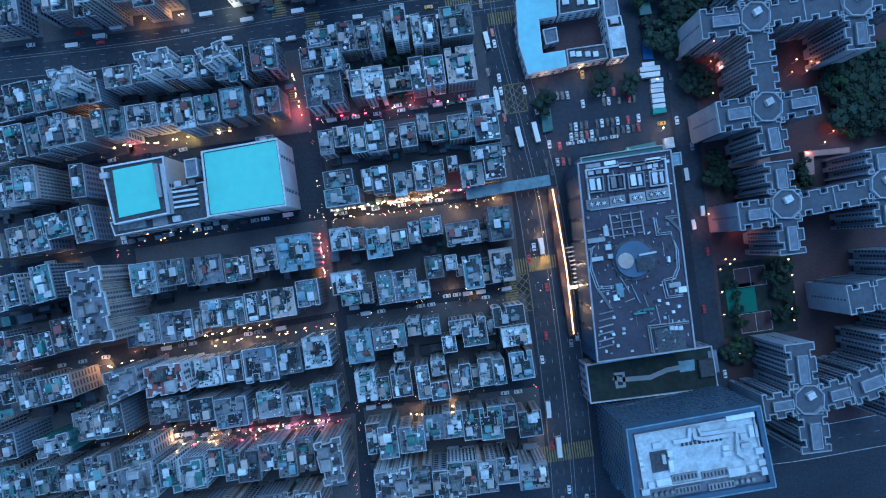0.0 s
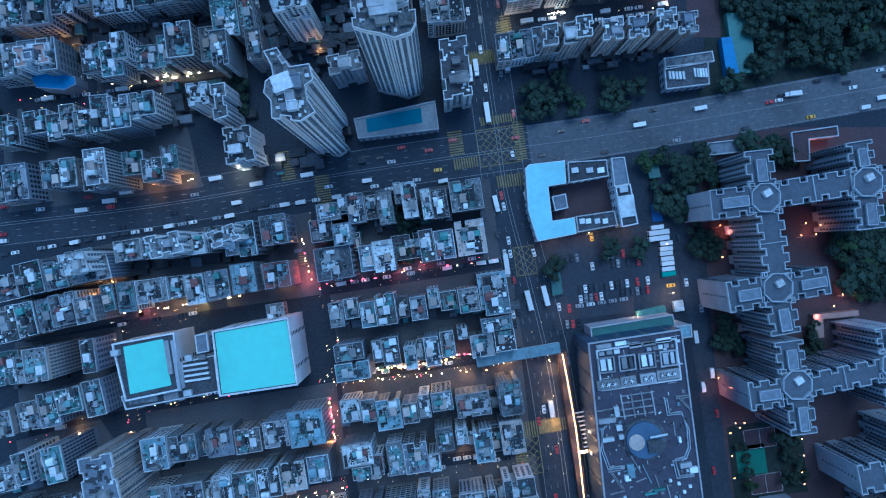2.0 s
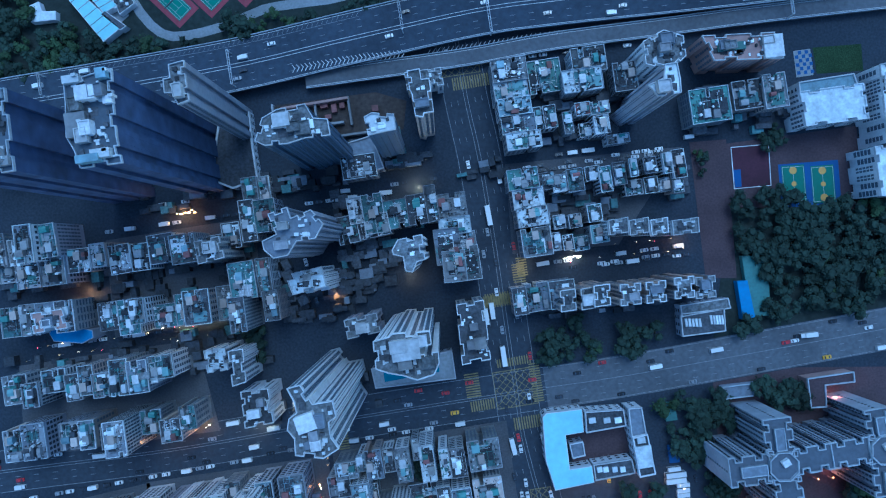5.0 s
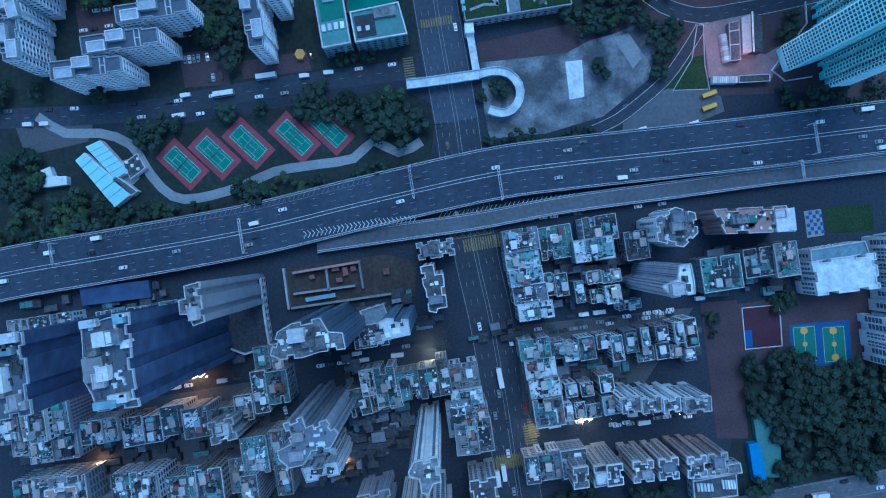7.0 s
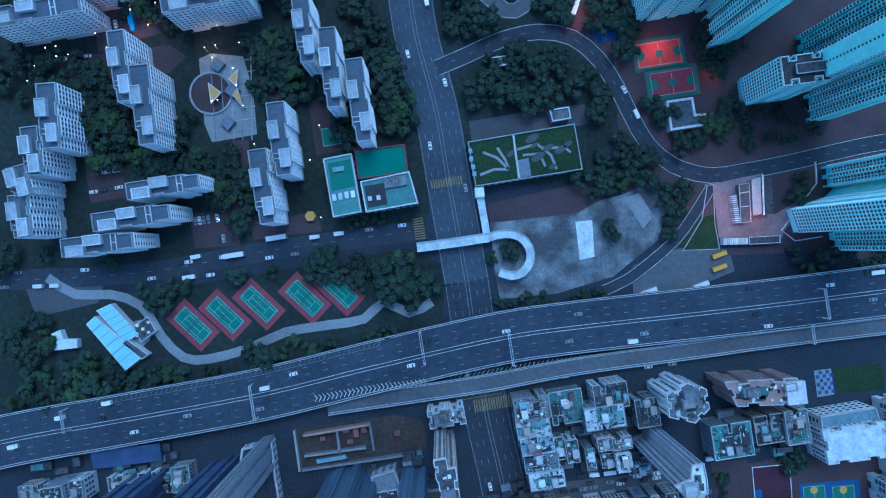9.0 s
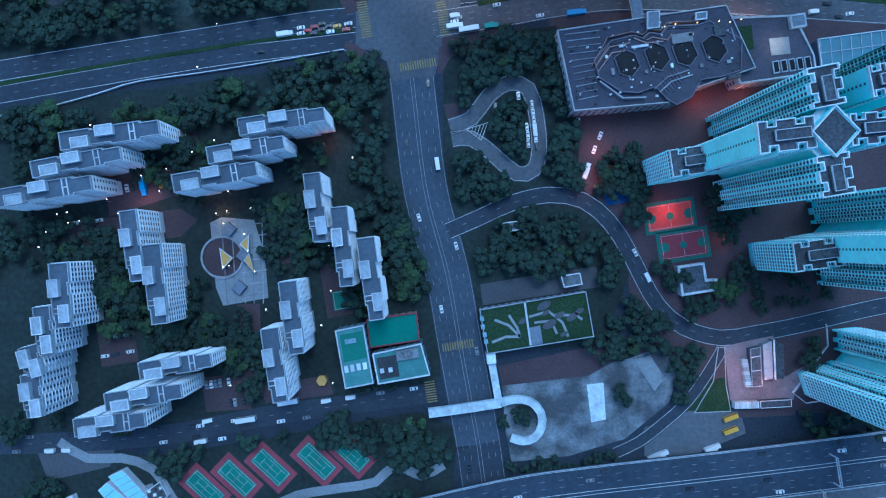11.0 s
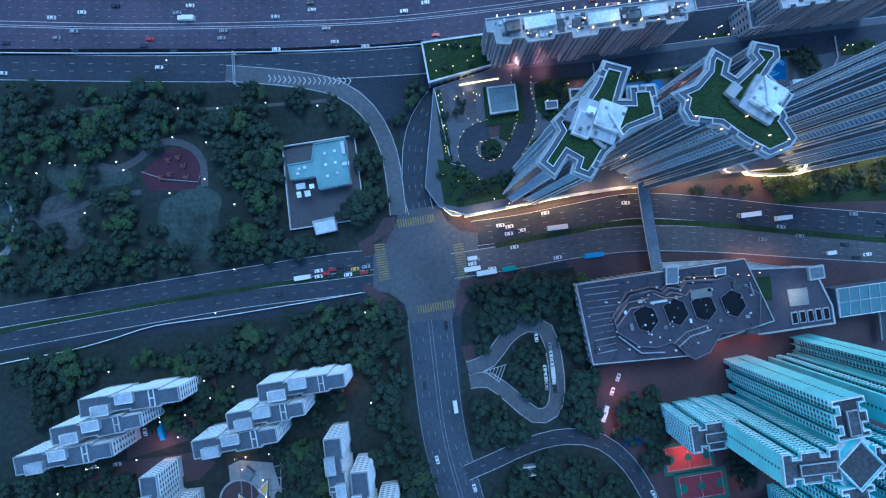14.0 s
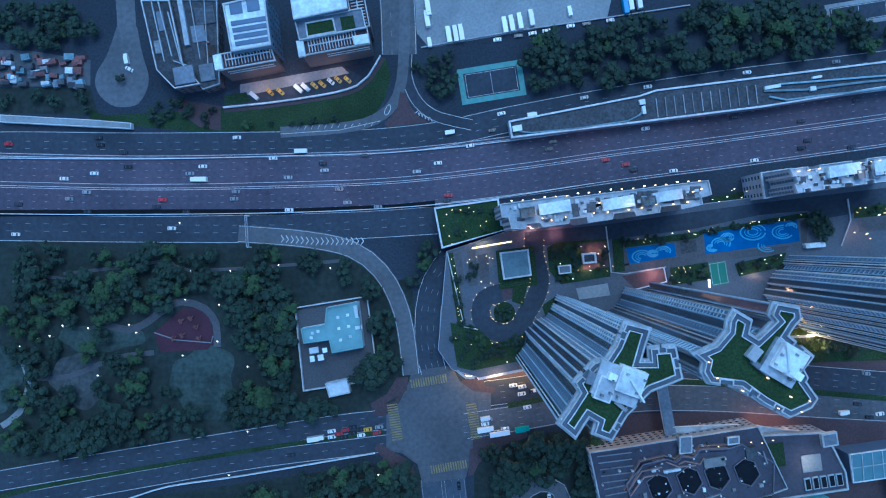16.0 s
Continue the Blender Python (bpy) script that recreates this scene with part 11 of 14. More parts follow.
tagged(part("median", Geo().strip(smooth([(-267.6, 501.5), (-240.3, 510.5), (-185.8, 519.5), (-131.3, 527.4), (-87.7, 532.8), (-65.9, 534.9)]), -1.0, 1.0, 0, 0.35), GRASS), "planted median strip between carriageways", "median", "", "structure")
tagged(part("median", Geo().strip(smooth([(-5.8, 546.2), (32.4, 552.6), (62.4, 556.4), (100.5, 554), (141.3, 549.4), (195.8, 543.5)]), -1.3, 1.3, 0, 0.35), GRASS), "planted median strip between carriageways", "median", "", "structure")
tagged(part("road_wall", Geo().strip(smooth([(-256.9, 492.3), (-232.4, 496.7), (-210.6, 500.4), (-188.8, 505.9), (-169.6, 511.3), (-136.9, 515.3), (-98.8, 520.8), (-70.1, 525.1)]), -0.2, 0.2, 0, 1.6), PARAPET), "pale concrete wall along the boulevard", "wall")
vehicle("lorry", -98.3, 532.9, 8, 0.1)
vehicle("white", -90.7, 536.0, 8, 0.1)
vehicle("red", -87.4, 534.6, 8, 0.1)
vehicle("red", -84.1, 536.4, 8, 0.1)
vehicle("dark", -80.7, 535.0, 8, 0.1)
vehicle("dark", -77.1, 536.5, 8, 0.1)
vehicle("taxi", -73.3, 536.5, 8, 0.1)
vehicle("white", -76.6, 533.8, 8, 0.1)
vehicle("dark", -80.6, 537.7, 8, 0.1)
vehicle("red", -69.0, 534.8, 8, 0.1)
vehicle("white", -90.7, 533.3, 8, 0.1)
vehicle("grey", -67.9, 537.5, 8, 0.1)
vehicle("dark", -84.8, 533.2, 8, 0.1)
vehicle("white", -16.9, 537.8, 8, 0.1)
vehicle("bus", -10.2, 533.6, 8, 0.1)
vehicle("van", -16.8, 540.5, 8, 0.1)
vehicle("lorry", -16.9, 535.4, 8, 0.1)
vehicle("white", -7.4, 535.2, 8, 0.1)
vehicle("lorrygreen", 0.7, 535.1, 8, 0.1)
vehicle("bus", 24.1, 554.4, 6, 0.1)
vehicle("bus", 116.5, 558.6, 6, 0.1)
vehicle("lorryblue", 41.5, 540.8, 6, 0.1)
vehicle("lorry", 132.8, 556.7, 6, 0.1)
vehicle("van", 155.6, 539.4, 6, 0.1)
vehicle("white", -3.0, 556.0, 6, 0.1)
vehicle("white", 1.0, 551.9, 6, 0.1)
vehicle("dark", 6.5, 553.1, 6, 0.1)
vehicle("white", 173.2, 538.3, 6, 0.1)

# ---------- highway, slip roads and towers with planted roofs ----------
grove([(-51, 607), (-42.5, 624.5), (-32.9, 627), (-35.9, 614.8), (-42.9, 602.8), (-46.9, 583.8), (-49.6, 583.9)], 5.5, 0.8, 730, 0.05)
gantry(-127.6, 632.7, 92, 15, 0.1)
tagged(part("road_wall", Geo().strip(smooth([(-263.6, 644.4), (-193.3, 642.3), (-112, 641.4), (-57.7, 642.6), (-11.4, 645.9), (37.6, 652.2)]), -0.18, 0.18, 0, 1.5), PARAPET), "pale concrete wall along the highway", "wall")
tagged(part("road_wall", Geo().strip(smooth([(-262.9, 671), (-179.1, 668.6), (-111.4, 668.5), (-57.1, 669.2), (-2.7, 673.4), (51.8, 679.8), (106.3, 685.7), (188.2, 695.1)]), -0.18, 0.18, 0, 1.2), PARAPET), "pale concrete wall along the highway", "wall")
# flat strip on the ground; the gap's deep shade is only its colour
patch("dark_gap", [(-263.5, 646), (-111.9, 643.2), (-57.6, 644.2), (-38.6, 645.7), (-38.7, 642.7), (-112, 640.5), (-263.6, 642.8)], 0.1, GAP_SHADE, "flat black strip painted as the shade of a deep gap beside the highway", 0.12, category="ground")
garden_block_96 = block_of("garden_block", [(-20.5, 6.7), (9.6, 10.3), (10.9, -1.8), (17.2, -3), (-17.3, -12.3)], -18.6, 634.9, 10, "low block with a lit roof garden", WALL_GREY, LAWN, rim_wide=0.8)
plant_boxes(garden_block_96, 10, [(-1.6, 3.2, 9, 6.8, 0.25, GRASS), (-12.3, -0.5, 7.9, 10.5, 0.25, GRASS)])
for a, b in [(-14.8, 3.5), (-12.1, 5.5), (-8.2, 5.4), (-4.2, 6.4), (-2.1, 4.5), (-9.2, -5.1), (-13.7, -6.6), (-12.5, -10.3), (0.9, -2.2), (-16.2, -1.8), (3.6, -0.1), (-5.8, -4.6)]:
    plant_box(garden_block_96, a, b, 10, 0.4, 0.4, 0.7, GLOW_SMALL, 0, "garden_lamp")
run_of_light([(-21.6, 622.3), (-12.8, 623.7), (-2.8, 625.1)], GLOW_STRIP, 6.1, 0.5, "lit_shop_front", "warm lit shop front under the garden block")
apartment_block_97 = tower("apartment_block", [(-41.7, 4.1), (-13.3, 7.2), (-12.2, 6.3), (45.1, 12.1), (46.4, 6.2), (42.1, 5.1), (42.5, 2.2), (33.8, 0.5), (33.6, 2.4), (25, 1.7), (24.5, -0.7), (14.8, -1.9), (14.1, 0), (5.4, -0.7), (4.9, -3.1), (-5.3, -4.3), (-5.7, -1.9), (-12.8, -2.7), (-13.3, -4.5), (-24.2, -5.7), (-25.4, -3.8), (-30.8, -4.2), (-31.3, -6.3), (-37.2, -6.1), (-38.3, -1.4), (-41.1, -1.3)], 30.5, 636.5, 0, 44, "long apartment block with a white lit roof terrace", seed=731, wall=WALL_GREY, roof=PARAPET_MID, storey=2.6, pitch=1.8, fins=True)
for a, b, c, d in [(-19.3, 2.2, 13.2, 4.7), (7.1, 3.5, 13.2, 4.7), (27.5, 5.9, 12.3, 4.2)]:
    plant_box(apartment_block_97, a, b, 44, c, d, 3.0, WHITE_ROOF, 8, "roof_house")
for a, b in [(-10.4, 1), (16.1, 4.2), (34.6, 5.3)]:
    plant_box(apartment_block_97, a, b, 44, 2.8, 5.7, 0.3, ROOF_DARK, 8, "light_well")
plant_box(apartment_block_97, -37, 5.4, 44, 0.5, 0.4, 1.4, GLOW_WHITE, 8, "terrace_lamp")
plant_box(apartment_block_97, -32.4, 5.6, 44, 0.5, 0.4, 1.4, GLOW_SMALL, 8, "terrace_lamp")
plant_box(apartment_block_97, -27.8, 5.8, 44, 0.5, 0.4, 1.4, GLOW_SMALL, 8, "terrace_lamp")
plant_box(apartment_block_97, -23.1, 6.7, 44, 0.5, 0.4, 1.4, GLOW_WHITE, 8, "terrace_lamp")
plant_box(apartment_block_97, -18.5, 6.8, 44, 0.5, 0.4, 1.4, GLOW_SMALL, 8, "terrace_lamp")
plant_box(apartment_block_97, -13.9, 7, 44, 0.5, 0.4, 1.4, GLOW_SMALL, 8, "terrace_lamp")
plant_box(apartment_block_97, -9.3, 7.9, 44, 0.5, 0.4, 1.4, GLOW_WHITE, 8, "terrace_lamp")
plant_box(apartment_block_97, -4.7, 8.1, 44, 0.5, 0.4, 1.4, GLOW_SMALL, 8, "terrace_lamp")
plant_box(apartment_block_97, -0.1, 8.3, 44, 0.5, 0.4, 1.4, GLOW_SMALL, 8, "terrace_lamp")
plant_box(apartment_block_97, 4.5, 9.2, 44, 0.5, 0.4, 1.4, GLOW_WHITE, 8, "terrace_lamp")
plant_box(apartment_block_97, 9.1, 9.3, 44, 0.5, 0.4, 1.4, GLOW_SMALL, 8, "terrace_lamp")
plant_box(apartment_block_97, 13.8, 9.5, 44, 0.5, 0.4, 1.4, GLOW_SMALL, 8, "terrace_lamp")
plant_box(apartment_block_97, 18.4, 10.4, 44, 0.5, 0.4, 1.4, GLOW_WHITE, 8, "terrace_lamp")
plant_box(apartment_block_97, 23, 10.6, 44, 0.5, 0.4, 1.4, GLOW_SMALL, 8, "terrace_lamp")
plant_box(apartment_block_97, 27.6, 10.8, 44, 0.5, 0.4, 1.4, GLOW_SMALL, 8, "terrace_lamp")
plant_box(apartment_block_97, 32.2, 11.7, 44, 0.5, 0.4, 1.4, GLOW_WHITE, 8, "terrace_lamp")
for a, b, c, d in [(36.8, 11.9, 0.4, 1.4), (41.4, 12, 0.4, 1.4), (-24.2, -2.2, 0.5, 1.6), (-20.6, -3, 0.5, 1.6), (-14.7, -1.9, 0.5, 1.6), (-2.9, -0.5, 0.5, 1.6), (3, -0.2, 0.5, 1.6), (11.8, 0.6, 0.5, 1.6), (17.2, 1.4, 0.5, 1.6), (23.2, 2.7, 0.5, 1.6), (30.3, 2.5, 0.5, 1.6), (36.2, 3.3, 0.5, 1.6), (38.6, 7.5, 0.5, 1.6), (42.2, 8.6, 0.5, 1.6), (-28.8, 1.5, 0.5, 1.6), (-32.4, -1.5, 0.5, 1.6), (-0.4, 3.7, 0.5, 1.6)]:
    plant_box(apartment_block_97, a, b, 44, 0.5, c, d, GLOW_SMALL, 8, "terrace_lamp")
for a, b in [(3.2, 635.8), (24.0, 637.6), (42.6, 639.1), (64.6, 642.5)]:
    pool_light(a, b, 50, 90, PEACH)
apartment_block_98 = tower("apartment_block", [(-30.6, 2.5), (7.8, 6.8), (26.8, 8.8), (27.8, -1.2), (7.6, -3.6), (-11.4, -5.5), (-28, -7.5)], 140.8, 650.1, 0, 44, "long apartment block with a white lit roof terrace", seed=732, wall=WALL_GREY, roof=PARAPET_MID, storey=2.6, pitch=1.8)
plant_box(apartment_block_98, -9.3, 1.5, 44, 13.2, 4.7, 3.0, WHITE_ROOF, 8, "roof_house")
plant_box(apartment_block_98, 7.7, 3, 44, 9.4, 4.7, 3.0, WHITE_ROOF, 8, "roof_house")
for a, b in [(-27.3, 1.4), (-23, 1.9), (-18.8, 2.4), (-14.5, 2.9), (-10.2, 3.3), (-6, 3.8), (-1.7, 4.3), (2.6, 4.8), (6.8, 5.2)]:
    plant_box(apartment_block_98, a, b, 44, 0.5, 0.4, 1.4, GLOW_SMALL, 8, "terrace_lamp")
pool_light(116.8, 648.3, 50, 90, PEACH)
pool_light(137.7, 650.1, 50, 90, PEACH)
stair_block_99 = block_of("stair_block", [(-7.8, 4.9), (5.8, 6.6), (8.2, -4.7), (-6.2, -6.9)], 116.5, 648.8, 20, "dark stair block with white bars", WALL_GREY, ROOF_SLATE)
patch("lawn", [(93.2, 644.2), (115.1, 647.8), (117.7, 642.3), (95.8, 638.1)], 0, GRASS, "dark lawn with small lamps", 0.4, category="ground")
podium_deck_100 = block_of("podium_deck", [(-64.6, 42.3), (125.1, 62.7), (123.9, 1.8), (89, -1.7), (64.8, -8.9), (40.7, -10.8), (32.8, -4.2), (8.6, -9), (-0.1, -16.3), (-42.4, -21.2), (-82.7, -28.3), (-95.9, -24), (-102.4, -14.5), (-97.4, 32.1)], 63.6, 589.1, 6, "grey paved podium deck with planting, pools and drive", WALL_GREY, DECK, windows=False, rim=None)
deck_piece("deck_drive", [(3.4, 629.4), (41.8, 632.2), (82.2, 637), (114.5, 640.7), (181.3, 647.3), (181.1, 638.2), (146.7, 632.9), (136.7, 636.6), (114.4, 635.1), (82, 628.9), (43.6, 625.1), (12.3, 622.8), (3.3, 623)], 6.200, 6.250, ROAD, "dark asphalt drive on the podium")
tagged(part("deck_drive", Geo().strip(smooth([(7.8, 625.9), (7.6, 618.9), (10, 607.7), (8.4, 599.7), (3, 590.3), (-0.6, 584.4), (-8.1, 581.7), (-16.1, 585.5), (-18.3, 592), (-15.8, 598.4), (-7.3, 601.4)], 3.0), -4.4, 4.4, 6.15, 6.275), ROAD), "dark asphalt drive curling into a loop on the podium", "drive", "", "structure")
g = Geo()
for side in (-4.6, 4.6):
    for x, y, up, a in along(smooth([(7.8, 625.9), (7.6, 618.9), (10, 607.7), (8.4, 599.7), (3, 590.3), (-0.6, 584.4), (-8.1, 581.7), (-16.1, 585.5), (-18.3, 592), (-15.8, 598.4), (-7.3, 601.4)], 3.0), 3.0, side):
        g.box(x, y, 6.1, 0.26, 0.26, 0.7)
tagged(part("bollard_lamps", g, GLOW_SMALL), "small lit bollards along the drive", "bollard", "", "stuff")
tagged(part("planted_island", Geo().cylinder(-7.1, 591.8, 6.1, 5.0, 0.5, 24), GRASS), "round planted island", "planting", "", "structure")
for x, y in [(-9.4, 593), (-4.9, 593.3), (-7.4, 588.9), (-3.8, 589.6), (-10.3, 589.3)]:
    tree(x, y, 0.42, z=6)
deck_piece("deck_planting", [(-10.5, 620.9), (7.7, 622.9), (8.9, 604.3), (-9.2, 602.7)], 6.200, 6.800, GRASS, "dark hedges and planting on the podium")
deck_piece("deck_planting", [(13.7, 621.7), (17.8, 624.3), (42.6, 625.5), (43.3, 607.6), (20, 604.5), (14.7, 610.6)], 6.200, 6.600, GRASS, "dark hedges and planting on the podium")
deck_piece("deck_planting", [(50.3, 624), (84, 627.7), (136.7, 635.8), (137, 633.4), (88, 627.2), (84, 624.8), (50.6, 621.1)], 6.200, 7.000, GRASS, "dark hedges and planting on the podium")
deck_piece("deck_planting", [(44.6, 625.1), (49.3, 625.6), (50.2, 609.9), (45.3, 609.6)], 6.200, 6.800, GRASS, "dark hedges and planting on the podium")
deck_piece("deck_planting", [(71.6, 611), (89.4, 613.4), (90.6, 605.3), (72.4, 602.9)], 6.200, 6.700, GRASS, "dark hedges and planting on the podium")
deck_piece("deck_planting", [(102.3, 612.3), (126.6, 617.1), (124, 610.3), (104.2, 606.3)], 6.200, 6.700, GRASS, "dark hedges and planting on the podium")
deck_piece("deck_planting", [(-32.7, 587.5), (-20.7, 585.2), (-11.8, 577), (2.4, 581.7), (2.1, 569), (-22.6, 564.7), (-29.8, 566.5)], 6.200, 6.600, GRASS, "dark hedges and planting on the podium")
deck_piece("deck_planting", [(-2.7, 604.6), (3.9, 603.8), (1.9, 594.8), (-3.3, 596.9)], 6.200, 6.600, GRASS, "dark hedges and planting on the podium")
deck_piece("deck_planting", [(-33.4, 620.2), (-30.6, 620.5), (-25.7, 587.8), (-29.3, 587)], 6.200, 6.500, GRASS, "dark hedges and planting on the podium")
deck_piece("deck_planting", [(158.9, 637.3), (175.1, 638.8), (175.4, 633.7), (159.2, 632.5)], 6.200, 6.600, GRASS, "dark hedges and planting on the podium")
deck_piece("deck_planting", [(12.6, 588.5), (21.8, 592.3), (16.9, 598.5), (10.7, 594.6)], 6.200, 6.500, GRASS, "dark hedges and planting on the podium")
deck_piece("deck_terrace", [(-23.9, 621.2), (-20.1, 621.5), (-19.3, 604.9), (-23.7, 604.4)], 6.200, 6.260, PAVING, "grey-violet paved terrace on the podium")
deck_piece("deck_terrace", [(-19, 619), (-14.1, 619.7), (-13.6, 605.6), (-18.1, 604.9)], 6.200, 6.260, PAVING, "grey-violet paved terrace on the podium")
deck_piece("deck_terrace", [(-30.2, 620.1), (-27, 620.4), (-25.3, 605.5), (-28.1, 604.7)], 6.200, 6.260, PAVING, "grey-violet paved terrace on the podium")
deck_piece("deck_terrace", [(-31, 603.6), (-27.3, 603.9), (-26.1, 588.4), (-28.5, 588.2)], 6.200, 6.260, PAVING, "grey-violet paved terrace on the podium")
deck_piece("deck_terrace", [(71.7, 615.8), (128.3, 620.2), (125.2, 616.7), (89.8, 613.4), (71.6, 611.4)], 6.200, 6.260, PAVING, "grey-violet paved terrace on the podium")
deck_piece("deck_terrace", [(48.6, 623.6), (50.7, 624), (52.5, 612.8), (49.8, 612.3)], 6.200, 6.260, PAVING, "grey-violet paved terrace on the podium")
deck_piece("deck_terrace", [(49.4, 613.1), (71.7, 616.2), (70, 611.4), (50.2, 609.5)], 6.200, 6.260, PAVING, "grey-violet paved terrace on the podium")
deck_piece("deck_terrace", [(133.6, 632.2), (137.6, 632.9), (136.4, 621.7), (134, 621.3)], 6.200, 6.260, PAVING, "grey-violet paved terrace on the podium")
deck_piece("deck_terrace", [(74.9, 623.8), (87.6, 626.8), (87.8, 616.7), (75.7, 616.2)], 6.200, 6.260, PAVING, "grey-violet paved terrace on the podium")
deck_piece("deck_terrace", [(160.8, 631.6), (175, 632.9), (175.3, 626.9), (161.1, 626)], 6.200, 6.260, PAVING, "grey-violet paved terrace on the podium")
deck_piece("deck_terrace", [(48.9, 607.5), (69.6, 611), (71.4, 602.5), (55.2, 601.3)], 6.200, 6.280, PAVING_RED, "reddish lit forecourt on the podium")
deck_piece("deck_terrace", [(27, 602.3), (42, 604.4), (43.1, 598.7), (28.5, 597)], 6.200, 6.270, PAVING_PALE, "grid-paved panel on the podium")
deck_piece("deck_terrace", [(-8.2, 602.7), (-2.4, 603.8), (-2.1, 598.1), (-7.3, 597.4)], 6.260, 6.300, PAVING_RED, "reddish panel by the loop")
tagged(part("deck_wall", Geo().strip([(41.7, 631.2), (43.7, 609.6), (50.2, 608.7), (69.6, 611.5)], -0.25, 0.25, 6.0, 7.0), PARAPET), "pale low wall on the podium", "wall")
for a, b, c, d, e, f in [(-33.4, 620.6, -26.1, 585.3, -19.7, 584), (68.6, 611.5, 69.8, 604.6, 55.2, 601.3), (156, 641.8, 157.2, 631.7, 152.5, 619.7)]:
    tagged(part("deck_wall", Geo().strip([(a, b), (c, d), (e, f)], -0.25, 0.25, 6.0, 7.0), PARAPET), "pale low wall on the podium", "wall")
club_roof_101 = block_of("club_roof", [(-7.3, 5.5), (5.9, 6.8), (7.2, -5.4), (-5.8, -7)], -1.6, 614.5, 10, "small pavilion with a pale blue glass roof", WALL_GREY, SHED_BLUE, windows=False, rim_wide=0.7)
pavilion_102 = block_of("pavilion", [(-3.4, 2.1), (2.9, 2.5), (3.4, -2.2), (-3, -2.6)], 32.9, 616.6, 9, "small square pavilion with dark roof, lit around", WALL_WARM, ROOF_DARK, windows=False, rim_wide=0.8)
pavilion_103 = block_of("pavilion", [(-3.1, 1.7), (2.8, 2.1), (3, -1.6), (-2.6, -2.1)], 21.3, 611.5, 9, "small square pavilion with pale edge", WALL_GREY, ROOF_SLATE, windows=False)
deck_piece("deck_terrace", [(29.5, 623.4), (42, 624.5), (42.8, 612), (30.4, 611.1)], 6.560, 6.650, PAVING_RED, "warm-lit terrace round a pavilion")
for a, b in [(28.1, 620.5), (34.2, 620.9), (38.2, 619.7), (30.1, 611.9), (37.5, 612.8), (32.7, 611.4)]:
    pool_light(a, b, 8, 90, COPPER)
pool_light(64.2, 608.5, 9, 350, (1.0, 0.4, 0.25))
pool_light(5.1, 630.9, 9, 500, ROSE)
pool_light(17.2, 628.3, 9, 450, (1.0, 0.35, 0.3))
pool_light(61.8, 607.5, 9, 350, ROSE)
for a, b, c, d, e, f in [(-17.3, 623.7, 9, 300, 0.6, 0.25), (158.9, 625.2, 9, 250, 0.5, 0.3), (111.2, 606.3, 8, 200, 0.5, 0.25)]:
    pool_light(a, b, c, d, (1.0, e, f))
deck_piece("deck_pool", [(51, 620.9), (73.8, 622.8), (74.7, 616.4), (52.5, 613.2)], 6.220, 6.400, POOL_BLUE, "blue patterned swimming pool on the podium")
deck_piece("deck_pool", [(76.3, 623.2), (84, 624), (84.6, 618.4), (77, 617.5)], 6.220, 6.400, ROOF_DARK, "dark sunken deck between the pools")
deck_piece("deck_pool", [(88, 626.8), (132.2, 632.5), (133.2, 622.2), (88.5, 617.1)], 6.220, 6.400, POOL_BLUE, "blue patterned swimming pool on the podium")
for a, b, c, d in [(111.1, 627.1, 6.0, 19), (125.2, 626.8, 5.0, 14), (95.9, 622.0, 4.4, 12), (58.5, 616.7, 4.6, 13), (99.0, 624.9, 3.0, 19), (68.6, 619.1, 3.4, 12), (118.0, 620.5, 4.6, 9), (91.8, 620.0, 2.6, 14), (63.6, 618.0, 2.4, 19), (129.3, 629.3, 2.6, 12)]:
    pool_mosaic(a, b, c, d)
pitch("lit_court", 94.7, 607.9, 8, 8, 11, COURT_TEAL, "small floodlit court on the podium", None, 0, z=6.2)
run_of_light([(89.2, 613), (90.2, 601.4)], GLOW_WHITE, 6.1, 0.8, "floodlight_strip", "white floodlight strip beside a small court")
pool_light(92.3, 607.3, 14, 300, (1.0, 0.85, 0.7))
kiosk_104 = block_of("kiosk", [(-4.8, 0.8), (4.4, 1.6), (4.8, -0.8), (-4.4, -1.4)], 139.2, 620.2, 9, "small white pool kiosk", WALL_WHITE, WHITE_ROOF, windows=False, rim=None)
for x, y in [(139.5, 630.5), (143.2, 631.1), (141.1, 627.7), (138.7, 632.6), (144.3, 628.4), (142, 625)]:
    tree(x, y, 0.75, z=6)
grove([(-32.8, 586.5), (-20.7, 584.8), (-11.8, 576.6), (0.8, 581.1), (0.6, 571.6), (-22.1, 567.5), (-28.5, 569.3)], 4.6, 0.45, 733, 0.15, 6)
grove([(-33.4, 620.2), (-30.2, 620.5), (-25.3, 587.7), (-28.9, 587)], 4.5, 0.4, 734, 0.15, 6)
grove([(14.3, 621.7), (17.8, 623.9), (29.5, 624), (29.6, 610.3), (20.6, 605.3), (14.7, 610.6)], 4.2, 0.45, 735, 0.15, 6)
grove([(37.6, 624.2), (42.6, 624.5), (42.9, 608), (31.2, 607.9), (37.8, 614.2)], 4.2, 0.4, 736, 0.15, 6)
grove([(50.3, 624.4), (136.7, 635.8), (137, 633), (50.6, 621.1)], 3.6, 0.34, 737, 0.15, 6)
grove([(71.6, 611), (89.4, 613.4), (90.6, 605.3), (72.4, 602.9)], 4.2, 0.4, 738, 0.15, 6)
grove([(102.3, 612.3), (126.6, 617.1), (124, 610.3), (104.2, 606.3)], 4.2, 0.4, 739, 0.15, 6)
